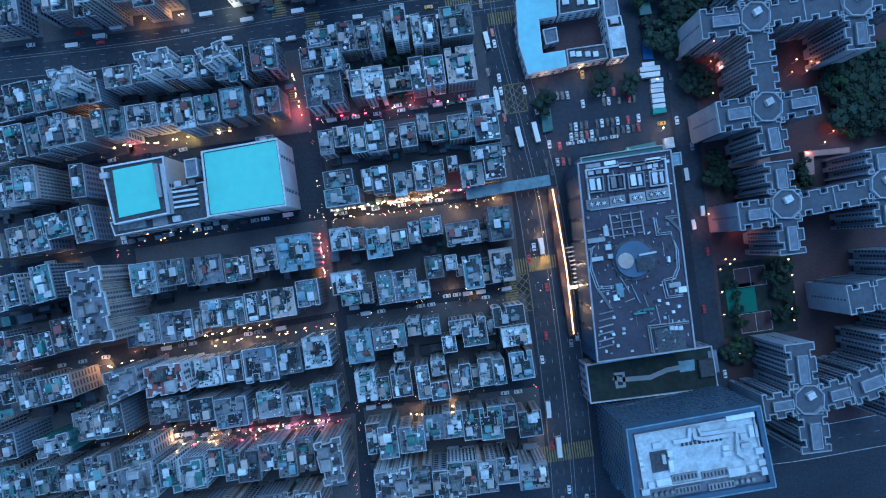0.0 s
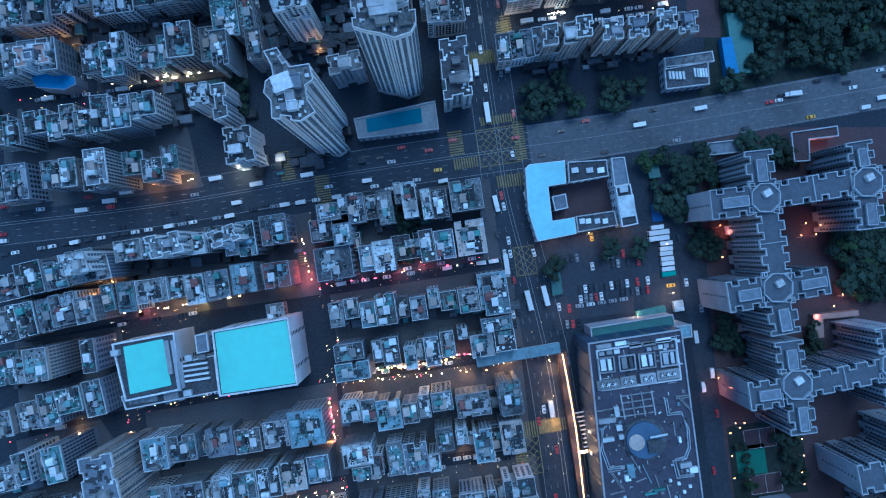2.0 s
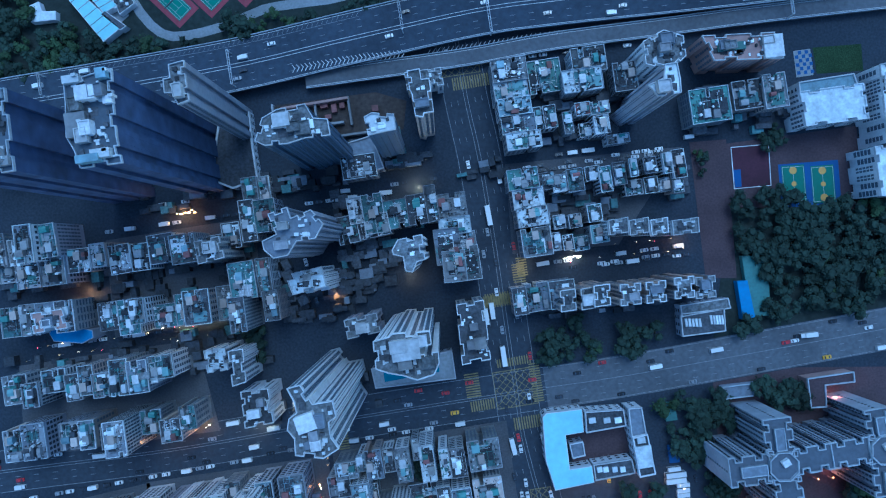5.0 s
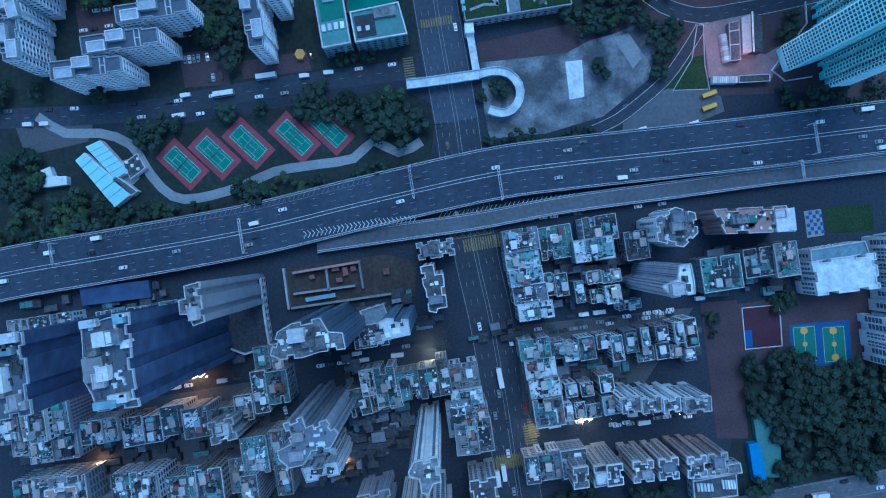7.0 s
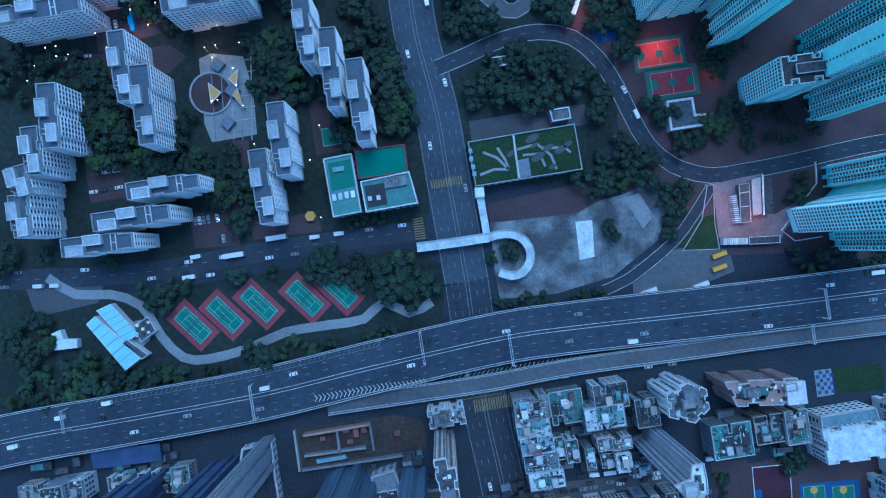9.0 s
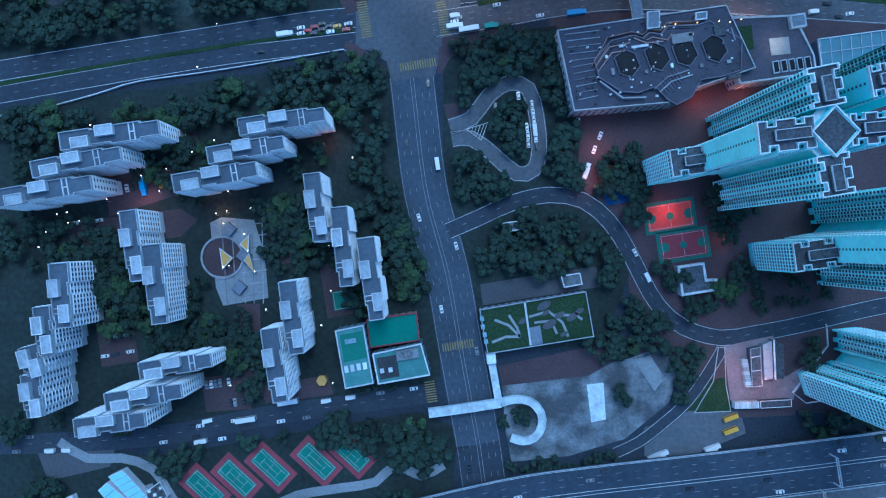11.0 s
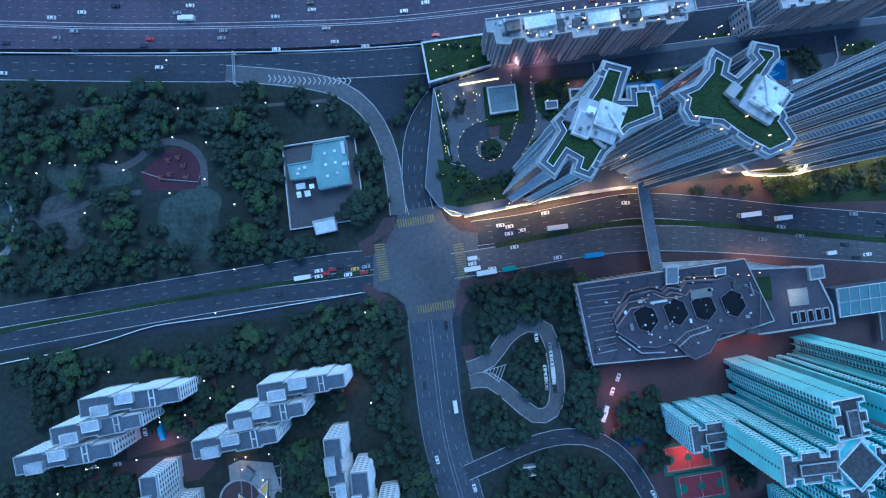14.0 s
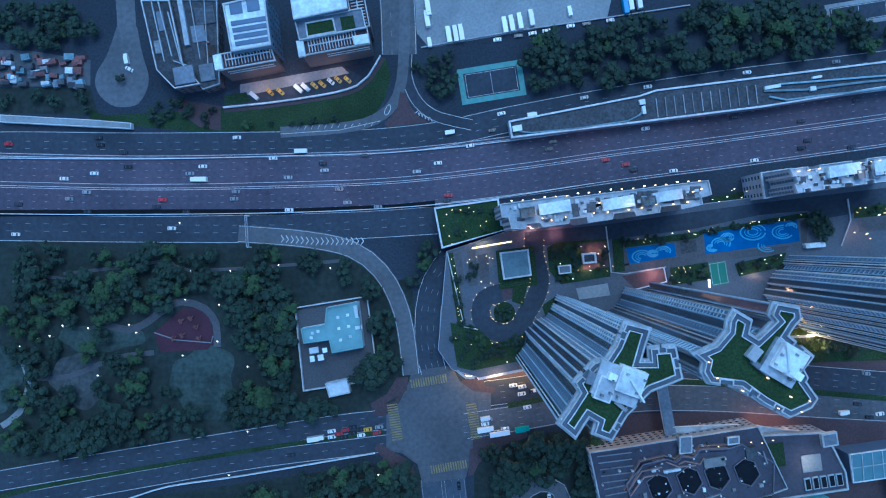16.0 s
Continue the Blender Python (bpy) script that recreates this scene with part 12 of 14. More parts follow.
grove([(-25, 617.6), (-11.9, 618.9), (-11.6, 605.2), (-24.3, 604.4)], 6, 0.4, 740, 0.15, 6)
grove([(6.9, 602.8), (-10.5, 620.9), (7.7, 622.9)], 5, 0.35, 741, 0.15, 6)
grove([(158.9, 637.3), (175.1, 638.8), (175.4, 633.7), (159.2, 632.5)], 4.2, 0.4, 742, 0.15, 6)
grove([(-37.6, 640.7), (-9.7, 643.1), (-9, 630.1), (-35.9, 624.7)], 7, 0.35, 743, 0.15, 10)
garden_lamps((-33.4, 620.1), (-30.2, 620.5), (-28.9, 587.1), 12, 118)
garden_lamps((50.1, 624.4), (136.4, 635.8), (50.5, 621.5), 26, 533)
garden_lamps((71.4, 611.0), (89.2, 613.4), (72.3, 603.3), 8, 640)
garden_lamps((14.3, 622.7), (42.5, 624.9), (17.9, 604.9), 16, 355)
garden_lamps((102.1, 612.4), (126.4, 617.1), (104.0, 606.7), 8, 792)
garden_lamps((-24.9, 623.6), (-11.2, 624.1), (-24.3, 604.5), 10, 160)
garden_lamps((158.6, 637.3), (174.8, 638.7), (158.9, 632.5), 10, 1070)
garden_lamps((91.3, 646.2), (114.5, 649.7), (92.2, 640.1), 8, 735)
garden_lamps((-31.8, 585.5), (2.3, 581.7), (-28.2, 563.3), 6, 130)
garden_lamps((156.4, 625.7), (166.5, 627.1), (156.1, 613.6), 5, 1060)
lit_front([(-20.3, 560.8), (0.6, 564.6), (27.5, 569.4)])
lit_front([(27.5, 569.4), (49, 572.2)])
lit_front([(49, 572.2), (67.8, 573.9)])
lit_front([(67.8, 573.9), (76, 576), (83, 579.6)])
lit_front([(-29.9, 565.1), (-25.9, 561.8), (-21.9, 561.7)])
lit_front([(83, 579.6), (107.3, 585), (115.2, 578.4), (139.3, 578), (150.2, 584.5), (163.7, 588.2), (193.3, 591.7)])
for a, b in [(-11.4, 560.5), (4.6, 562.8), (20.5, 565.2), (36.5, 568.3), (52.5, 570.7), (84.4, 575.4), (103.1, 578.7), (118.9, 573.9), (137.6, 576.2), (153.6, 582.0), (174.9, 585.3)]:
    pool_light(a, b, 8.5, 1300, GOLD)
patch("pavement", [(-25.9, 560.7), (-16.4, 559.2), (62.8, 573.2), (114.6, 577.1), (196.6, 587.8), (196, 555.2), (141.5, 560.3), (100.8, 565.2), (62.7, 567.8), (32.6, 563.7), (5.3, 559.6), (-22, 555.2)], 0, PAVING_RED, "red-brown brick pavement along the boulevard", 0.12, category="pavement")
grove([(-10.8, 570), (5.6, 572.4), (6.9, 569.6), (-8.1, 566.4)], 4, 0.4, 744, 0.05)
grove([(74.7, 569.1), (110.2, 573.8), (153.9, 578.3), (186.6, 581.7), (186.5, 573.5), (148.2, 568.9), (82.8, 565.4)], 6, 0.6, 745, 0.15)
grove([(28.6, 578.2), (50.4, 581.8), (53, 575), (31.2, 571.3)], 5, 0.6, 746, 0.05)
apartment_tower_105 = tower("apartment_tower", [(3, 17.9), (9.7, 16), (8.4, 12.4), (6.6, 6.6), (10.3, 6.5), (10, 10.3), (17.1, 10.7), (18.9, 1.6), (14.4, -0.2), (9.6, -1.9), (2.4, -8.9), (-2.1, -16.1), (-7, -14.1), (-5.9, -10.8), (-8.7, -9.1), (-10.7, -11.9), (-12.7, -15), (-17.1, -11.2), (-14, -6.9), (-10.7, -2), (-12.3, 0.9), (-6.6, 6.6), (-2.8, 7.3), (0, 11.4)], 14.9, 581.7, 0, 129, "very tall dark blue apartment tower with lawns on its stepped roof", seed=747, wall=WALL_DUSK, rib=RIB, roof=LAWN, glass=SPANDREL, storey=2.9, wide=1.1, tall=0.4, pitch=1.8, plant=False, fins='corners', steps='all')
part("roof_border", Geo().ring([(3, 17.9), (9.7, 16), (8.4, 12.4), (6.6, 6.6), (10.3, 6.5), (10, 10.3), (17.1, 10.7), (18.9, 1.6), (14.4, -0.2), (9.6, -1.9), (2.4, -8.9), (-2.1, -16.1), (-7, -14.1), (-5.9, -10.8), (-8.7, -9.1), (-10.7, -11.9), (-12.7, -15), (-17.1, -11.2), (-14, -6.9), (-10.7, -2), (-12.3, 0.9), (-6.6, 6.6), (-2.8, 7.3), (0, 11.4)], 1.3, 129.10, 129.50), ROOF_SLAB, apartment_tower_105)
part("roof_kerb", Geo().ring(inset([(3, 17.9), (9.7, 16), (8.4, 12.4), (6.6, 6.6), (10.3, 6.5), (10, 10.3), (17.1, 10.7), (18.9, 1.6), (14.4, -0.2), (9.6, -1.9), (2.4, -8.9), (-2.1, -16.1), (-7, -14.1), (-5.9, -10.8), (-8.7, -9.1), (-10.7, -11.9), (-12.7, -15), (-17.1, -11.2), (-14, -6.9), (-10.7, -2), (-12.3, 0.9), (-6.6, 6.6), (-2.8, 7.3), (0, 11.4)], 1.5), 0.22, 129.10, 129.90), PARAPET, apartment_tower_105)
plant_box(apartment_tower_105, -0.1, 0.6, 129, 13.8, 10.4, 2.2, PARAPET_MID, -21, "roof_house")
plant_box(apartment_tower_105, 3.2, 1.5, 129, 7.9, 7.7, 4.2, PARAPET, -21, "roof_house")
plant_box(apartment_tower_105, 3.2, 1.5, 129, 6.7, 6.4, 4.4, WHITE_ROOF, -21, "roof_house")
plant_box(apartment_tower_105, -4.2, -0.6, 129, 5.2, 7.2, 3.2, PARAPET, -21, "roof_house")
plant_box(apartment_tower_105, -4.2, -0.6, 129, 4.2, 6.2, 3.4, PARAPET_MID, -21, "roof_house")
plant_box(apartment_tower_105, -2.3, 3.1, 129, 2.5, 2, 5, SHED_WHITE, -21, "roof_house")
plant_box(apartment_tower_105, 4.7, -1.1, 129, 0.5, 7.4, 5.2, SHED_WHITE, 30, "crane_arm")
plant_box(apartment_tower_105, -7.6, 2.2, 129, 3.2, 3.7, 2, ROOF_SLATE, -21, "roof_house")
plant_box(apartment_tower_105, 0.6, -6.1, 129, 4.4, 1.1, 1.6, SHED_GREY, -40, "roof_house")
for a, b in [(-2.3, 2.1), (2.1, 3.9), (7, 1.9), (4.4, -1.7), (-0.6, -2.9), (-5.5, -2.1), (-3, -1.6)]:
    plant_box(apartment_tower_105, a, b, 129, 0.9, 0.6, 5.0, SHED_GREY, -21, "roof_unit")
apartment_tower_106 = tower("apartment_tower", [(-8.3, 11.8), (-3.8, 9), (-4.8, 5.3), (-1.9, 3.4), (0.8, 5.8), (4, 8.8), (2.5, 10.7), (3.8, 13.8), (10.3, 12.4), (10.6, 9.3), (8.9, 7.5), (6.8, 4.4), (14.1, -1.9), (11.2, -5.6), (12.4, -8.1), (11.7, -9.3), (15.1, -14.3), (13.4, -16.8), (7.2, -19.4), (-0.2, -15.2), (-6.9, -10.1), (-16.2, -8.7), (-18, -5.5), (-17.3, -2.7), (-19.8, -0.5), (-14.1, 1.8), (-10.3, 6.1), (-9.9, 9.2)], 58.5, 590.6, 0, 129, "very tall dark blue apartment tower with lawns on its stepped roof", seed=748, wall=WALL_DUSK, rib=RIB, roof=LAWN, glass=SPANDREL, storey=2.9, wide=1.1, tall=0.4, pitch=1.8, plant=False, fins='corners', steps='all')
part("roof_border", Geo().ring([(-8.3, 11.8), (-3.8, 9), (-4.8, 5.3), (-1.9, 3.4), (0.8, 5.8), (4, 8.8), (2.5, 10.7), (3.8, 13.8), (10.3, 12.4), (10.6, 9.3), (8.9, 7.5), (6.8, 4.4), (14.1, -1.9), (11.2, -5.6), (12.4, -8.1), (11.7, -9.3), (15.1, -14.3), (13.4, -16.8), (7.2, -19.4), (-0.2, -15.2), (-6.9, -10.1), (-16.2, -8.7), (-18, -5.5), (-17.3, -2.7), (-19.8, -0.5), (-14.1, 1.8), (-10.3, 6.1), (-9.9, 9.2)], 1.8, 129.10, 129.50), ROOF_SLAB, apartment_tower_106)
part("roof_kerb", Geo().ring(inset([(-8.3, 11.8), (-3.8, 9), (-4.8, 5.3), (-1.9, 3.4), (0.8, 5.8), (4, 8.8), (2.5, 10.7), (3.8, 13.8), (10.3, 12.4), (10.6, 9.3), (8.9, 7.5), (6.8, 4.4), (14.1, -1.9), (11.2, -5.6), (12.4, -8.1), (11.7, -9.3), (15.1, -14.3), (13.4, -16.8), (7.2, -19.4), (-0.2, -15.2), (-6.9, -10.1), (-16.2, -8.7), (-18, -5.5), (-17.3, -2.7), (-19.8, -0.5), (-14.1, 1.8), (-10.3, 6.1), (-9.9, 9.2)], 1.5), 0.22, 129.10, 129.90), PARAPET, apartment_tower_106)
plant_box(apartment_tower_106, 5.2, -3.2, 129, 10.9, 11.1, 2.2, PARAPET_MID, -32, "roof_house")
plant_box(apartment_tower_106, 5.9, -2.4, 129, 8.2, 8.2, 4.2, PARAPET, -32, "roof_house")
plant_box(apartment_tower_106, 5.9, -2.4, 129, 6.9, 6.9, 4.4, WHITE_ROOF, -32, "roof_house")
plant_box(apartment_tower_106, -3.6, -0.3, 129, 3.2, 4.2, 2.4, SHED_GREY, -40, "roof_house")
plant_box(apartment_tower_106, -1.6, -4.7, 129, 6.2, 1.5, 2, ROOF_SLATE, -40, "roof_house")
plant_box(apartment_tower_106, 4.7, -1.1, 129, 0.5, 8.6, 5.4, SHED_WHITE, 6, "crane_arm")
plant_box(apartment_tower_106, 7.8, -6.7, 129, 2.5, 2.2, 5, SHED_WHITE, -32, "roof_house")
for a, b in [(3.2, -0.4), (7.5, -0.5), (8.7, -4.9), (3.7, -6), (1.3, -3.1), (6.1, -7.9)]:
    plant_box(apartment_tower_106, a, b, 129, 0.9, 0.6, 5.0, SHED_GREY, -32, "roof_unit")
for a, b in [(-14.3, -7.5), (-6.9, -11.4), (3.5, -16.8), (10.3, -18), (12.8, -14.9), (-16.7, -2.7), (0.6, -7.8), (7.3, -13.5)]:
    plant_box(apartment_tower_106, a, b, 129, 0.3, 0.3, 1.5, GLOW_SMALL, 0, "roof_lamp")
apartment_tower_107 = tower("apartment_tower", [(-20.4, -0.8), (-16.9, 7.3), (-7.8, 17.5), (9.9, 14.4), (17.9, 6.6), (23, -12.6), (3.8, -20.4), (-9.7, -11.9)], 135.8, 598.2, 0, 129, "very tall blue-white apartment tower", seed=749, wall=WALL_DUSK, rib=RIB, roof=ROOF_SLATE, glass=SPANDREL, storey=2.9, wide=1.1, tall=0.4, pitch=1.8, plant=False, fins='corners', steps='all')

# ---------- north of the highway ----------
patch("yard", [(-247.4, 722.5), (-230.8, 721.6), (-202.2, 716.5), (-202.6, 704.5), (-248, 704.5)], 0, ROAD_WORN, "crowded yard of low sheds", 0.05, category="ground")
patch("bank", [(-262, 704), (-203, 704), (-199, 690), (-262, 693)], 0, SCRUB, "dark overgrown bank beside the yard", 0.03, category="ground")
rnd = random.Random(9)
for k in range(58):
    x = rnd.uniform(-246, -205)
    y = rnd.uniform(706, 720) - (x + 247) * 0.06
    a, b, c, d = rnd.uniform(1.6, 5), rnd.uniform(1.4, 3.6), rnd.uniform(2, 3.2), rnd.uniform(-4, 12)
    tagged(part("shed", Geo().box(x, y, 0, a, b, c, d).box(x + 0.3, y, c, a * 0.5, b * 0.4, 0.25, d), rnd.choice([ROOF_DARK, ROOF_DARK, SHED_RUST, SHED_RUST, SHED_GREY, SHED_WHITE, SHED_BLUE, ROOF_SLATE])), "low sheet-metal shed in a crowded yard", "shed", "yard sheds")
road("road_cul_de_sac", [(-184.8, 760), (-185, 747), (-184.4, 731), (-185.5, 718)], 9, "asphalt cul-de-sac", ROAD_LIGHT, z=0.02, edges=False)
tagged(part("road_turning_head", Geo().prism(smooth([(-189.3, 732), (-194.2, 719), (-199.8, 709.3), (-199.2, 701.2), (-193.3, 695.1), (-186.6, 693.6), (-179.7, 695.3), (-175.5, 702), (-174.6, 708.8), (-177.1, 718.3), (-179.5, 732)], 2.0), 0, 0.14), ROAD_LIGHT), "pear-shaped end of a cul-de-sac", "road", "", "structure")
tree(-186.9, 707.0, 0.5, None, 0.1)
vehicle("van", -184.6, 716.5, 100, 0.14)
vehicle("white", -183.5, 711.7, 150, 0.14)
grove([(-250, 703.5), (-206, 702.5), (-202, 693), (-250, 694.5)], 5.5, 0.6, 750, 0.05)
grove([(-250, 745), (-197, 740), (-196, 726), (-250, 724)], 5.5, 0.9, 751, 0.05)
grove([(-178, 692), (-160, 697), (-144, 693), (-142, 684), (-176, 684)], 5.0, 0.5, 752, 0.05)
patch("red_path", [(-163.5, 697.5), (-140.4, 693.1), (-140.7, 681.4), (-151, 683.5), (-160.5, 691)], 0, PAVING_RED, "red paved path beside a depot", 0.07, category="pavement")
patch("grass_verge", [(-203, 693), (-196, 690), (-176, 690.5), (-139.6, 691.7), (-73.7, 701.1), (-60.6, 714.4), (-58.5, 706.2), (-61.3, 695.4), (-67.2, 686.8), (-84.9, 682.3), (-139.3, 679.4), (-203, 687.3)], 0, GRASS, "dark grass verge", 0.05, category="ground")
low_wall_block_108 = block_of("low_wall_block", [(-33.4, 4), (9.4, 0.7), (28.7, -1.3), (28.6, -4), (-33.5, 0.5)], -210.9, 686.8, 3, "long pale low building beside the road", WALL_WHITE, PAVING_PALE, windows=False, rim=None)
depot_109 = block_of("depot", [(-13, 23.7), (-0.2, 23.4), (5.5, -6.2), (13, -15.3), (1.4, -17.1), (-6.6, -8.5)], -159.0, 716.4, 12, "dark depot building with white parapet lines", WALL_MAROON, ROOF_DARK, rim_wide=0.4)
plant_boxes(depot_109, 12, [(6.2, -11.3, 9.3, 8.0, 1.5, ROOF_SLATE), (-5.5, 2.0, 3.4, 6.0, 0.8, ROOF), (-4.2, 14.0, 3.0, 9.0, 0.6, ROOF_SLATE)])
for a, b, c, d in [(-8.4, 23.6, -2.9, -4.7), (-5.3, 23.5, 0.5, -2.2), (1.2, -4.5, 7.2, -6.6), (-0.8, 18, 4.6, -5)]:
    part("parapet_line", Geo().strip([(a, b), (c, d)], -0.2, 0.2, 12.10, 13.00), PARAPET_MID, depot_109)
depot_110 = block_of("depot", [(-13.1, 22.2), (9.1, 21.7), (9.5, -17.5), (1.6, -19.9), (-7.2, -6.7)], -147.5, 719.3, 8, "dark depot yard roof", WALL_MAROON, ROOF_DARK, rim_wide=0.35, rim=PARAPET_MID)
plant_boxes(depot_110, 8, [(0.1, 6.2, 6.3, 7.8, 0.6, ROOF_SLATE), (3.9, -12.1, 6.8, 7.8, 1.2, ROOF_SLATE), (-6.5, 11.5, 2.2, 22.0, 1.6, PARAPET_MID), (3.4, 14.5, 9.0, 8.0, 0.8, ROOF_DARK), (5.4, -2.0, 5.0, 5.0, 0.6, EARTH), (4.6, 1.8, 1.2, 0.8, 1.4, SHED_RUST)])
for a, b, c, d in [(3.2, 21.5, 4.4, -9.0), (-3.4, 21.8, 0.8, -6.0)]:
    part("parapet_line", Geo().strip([(a, b), (c, d)], -0.18, 0.18, 8.10, 8.90), PARAPET_MID, depot_110)
office_block_111 = block_of("office_block", [(-10.6, 8.9), (7.8, 12.5), (10.2, -9.5), (-7.3, -12.1)], -119.6, 723.8, 26, "office block with a blue grid roof", WALL_DUSK, WHITE_ROOF, rim_wide=0.7)
for a, b in [(0.5, 1.2), (1.1, -1.8), (1.6, -4.8), (2.2, -7.8)]:
    plant_box(office_block_111, a, b, 26, 15.5, 1.9, 0.6, WALL_BLUE, 8)
plant_boxes(office_block_111, 26, [(-4.9, 7, 5.5, 5, 0.6, WALL_BLUE), (2.7, 8.1, 5.5, 5, 0.6, WALL_BLUE)])
office_wing_112 = block_of("office_wing", [(-13.2, 1.5), (11.3, 5.6), (13.7, -1.6), (-11.9, -5.6)], -122.6, 710.5, 20, "office wing under a white roof pergola", WALL_MAROON, PAVING_RED, windows=False)
for k in range(15):
    a, b = -9.2 + 1.429 * k, 1.7 + 0.243 * k
    part("pergola_beam", Geo().strip([(a, b), (a + 0.9, b + -5.6)], -0.16, 0.16, 20.30, 21.00), PARAPET, office_wing_112)
part("pergola_beam", Geo().strip([(-8.7, -1.1), (11.2, 2.3)], -0.25, 0.25, 21.00, 21.40), PARAPET, office_wing_112)
for a in (13, 16):
    part("wall_line", Geo().strip([(-9, -5.25), (12, -2.0)], -0.22, 0.22, a, a + 0.4), PARAPET, office_wing_112)
plant_box(office_wing_112, -11.8, -2.1, 20, 3.6, 6.6, 2.0, WHITE_ROOF)
office_block_113 = block_of("office_block", [(-12.5, 2.1), (11.4, 6.6), (12.4, -2.2), (-11.4, -6.7)], -87.7, 732.0, 26, "office block with a pale roof", WALL_DUSK, WHITE_ROOF)
office_block_114 = block_of("office_block", [(-15.9, 1.8), (14.1, 6.9), (15.9, -1.9), (-14.1, -6.9)], -83.5, 724.1, 22, "office block with a planted roof well", WALL_DUSK, ROOF_SLATE)
part("roof_lawn", Geo().prism([(-11.4, 0.7), (1.3, 2.7), (2.7, -3.7), (-10.5, -5.9)], 22.10, 22.50), LAWN, office_block_114)
part("roof_wall", Geo().ring([(-11.4, 0.7), (1.3, 2.7), (2.7, -3.7), (-10.5, -5.9)], 0.6, 22.30, 23.20), PARAPET, office_block_114)
part("roof_lawn", Geo().prism([(4.3, 2.9), (10.2, 3.7), (11.3, -1.8), (5.2, -3)], 22.10, 22.50), GRASS, office_block_114)
office_wing_115 = block_of("office_wing", [(-16.3, 0.5), (14.9, 6.2), (16, -1), (-14.7, -5.9)], -82.2, 716.6, 20, "office wing under a white roof pergola", WALL_MAROON, PAVING_RED, windows=False)
for k in range(17):
    a, b = -12 + 1.325 * k, 1.1 + 0.231 * k
    part("pergola_beam", Geo().strip([(a, b), (a + 0.9, b + -5.6)], -0.16, 0.16, 20.30, 21.00), PARAPET, office_wing_115)
part("pergola_beam", Geo().strip([(-11.5, -1.7), (9.7, 2)], -0.25, 0.25, 21.00, 21.40), PARAPET, office_wing_115)
for a in (13, 16):
    part("wall_line", Geo().strip([(-4, -4.25), (15.4, -1.2)], -0.22, 0.22, a, a + 0.4), PARAPET, office_wing_115)
plant_boxes(office_wing_115, 20, [(-14.9, -2.9, 3.1, 7.1, 2.0, WHITE_ROOF), (12.2, 0.6, 6.6, 4.1, 2.0, WHITE_ROOF)])
office_wing_116 = block_of("office_wing", [(-4.9, 6.1), (2.7, 7.2), (5, -6.3), (-2.7, -7.2)], -71.0, 729.6, 20, "office wing under a white roof pergola", WALL_MAROON, PAVING_RED, windows=False)
for k in range(9):
    a, b = -3.7 + 0.225 * k, 5.5 + -1.400 * k
    part("pergola_beam", Geo().strip([(a, b), (a + 5.6, b + 0.9)], -0.16, 0.16, 20.30, 21.00), PARAPET, office_wing_116)
part("pergola_beam", Geo().strip([(-0.9, 6), (0.9, -5.2)], -0.25, 0.25, 21.00, 21.40), PARAPET, office_wing_116)
patch("service_yard", [(-139.1, 699.4), (-110.5, 706.9), (-83.2, 711.8), (-72.5, 706.1), (-76.7, 699.4), (-138, 689.9)], 0, ROAD, "bus yard of grey asphalt", 0.1, category="ground")
patch("yard", [(-130.9, 703.3), (-81.9, 710.9), (-78.5, 707.6), (-131, 697.3)], 0, PAVING_PALE, "pale forecourt lit by shop light", 0.12, category="ground")
tagged(part("road_wall", Geo().strip(smooth([(-139, 692.3), (-105.3, 695.4), (-74.8, 701.4), (-63.2, 715.5)]), -0.35, 0.35, 0, 1.6), PARAPET), "white yard wall", "wall")
tagged(part("red_path", Geo().strip(smooth([(-139, 690.9), (-105.3, 694), (-74.2, 699.9), (-61.8, 714.6)]), -0.9, 0.9, 0, 0.13), PAVING_RED), "red paved path below a yard wall", "pavement", "", "structure")
for a, b, kind in [(-124.0, 696.7, "van"), (-116.4, 698.4, "taxi"), (-111.5, 698.6, "taxi"), (-102.8, 699.7, "van"), (-99.3, 700.2, "van"), (-95.2, 701.2, "taxi"), (-91.4, 701.7, "taxi"), (-87.3, 702.9, "white"), (-83.8, 703.7, "taxi"), (-79.2, 703.6, "taxi")]:
    vehicle(kind, a, b + 0.8, -42, 0.1)
patch("lawn", [(-138.4, 693.5), (-126, 695), (-128, 699.6), (-138.6, 698)], 0, GRASS, "small lawn in the corner of the bus yard", 0.14, category="ground")
pool_light(-103.8, 704.0, 6, 700, (1.0, 0.5, 0.3))
pool_light(-119.8, 702.2, 6, 500, (1.0, 0.5, 0.3))
pool_light(-85.1, 708.4, 6, 400, PEACH)
road("road_north", [(-56, 762), (-54.5, 740), (-54.2, 716)], 17, "asphalt road with a pale middle lane", ROAD_WORN, z=0.1, lanes=(-3.5,), edges=True)
tagged(part("road_lane", Geo().strip(smooth([(-51, 760), (-51.2, 730), (-53.4, 703.4), (-57.5, 692.6), (-63.1, 687.3), (-71.3, 683.4), (-85, 681.3), (-112, 680)]), -2.6, 2.6, 0.05, 0.215), ROAD_LIGHT), "worn pale lane curving down to the highway", "road", "", "structure")
road("road_north_slip", [(-50.5, 718), (-51, 706), (-48, 696.5), (-42.7, 689.6), (-34.9, 685.2), (-20, 681.5)], 6, "asphalt slip lane", ROAD, z=0.085, edges=True)
patch("traffic_island", [(-54.2, 698), (-51.6, 697.3), (-49.4, 691), (-45.2, 685.6), (-40.3, 683.3), (-60.5, 681.3), (-62.0, 683.2), (-56.0, 689.5)], 0, PAVING_RED, "red paved traffic island", 0.25, category="pavement")
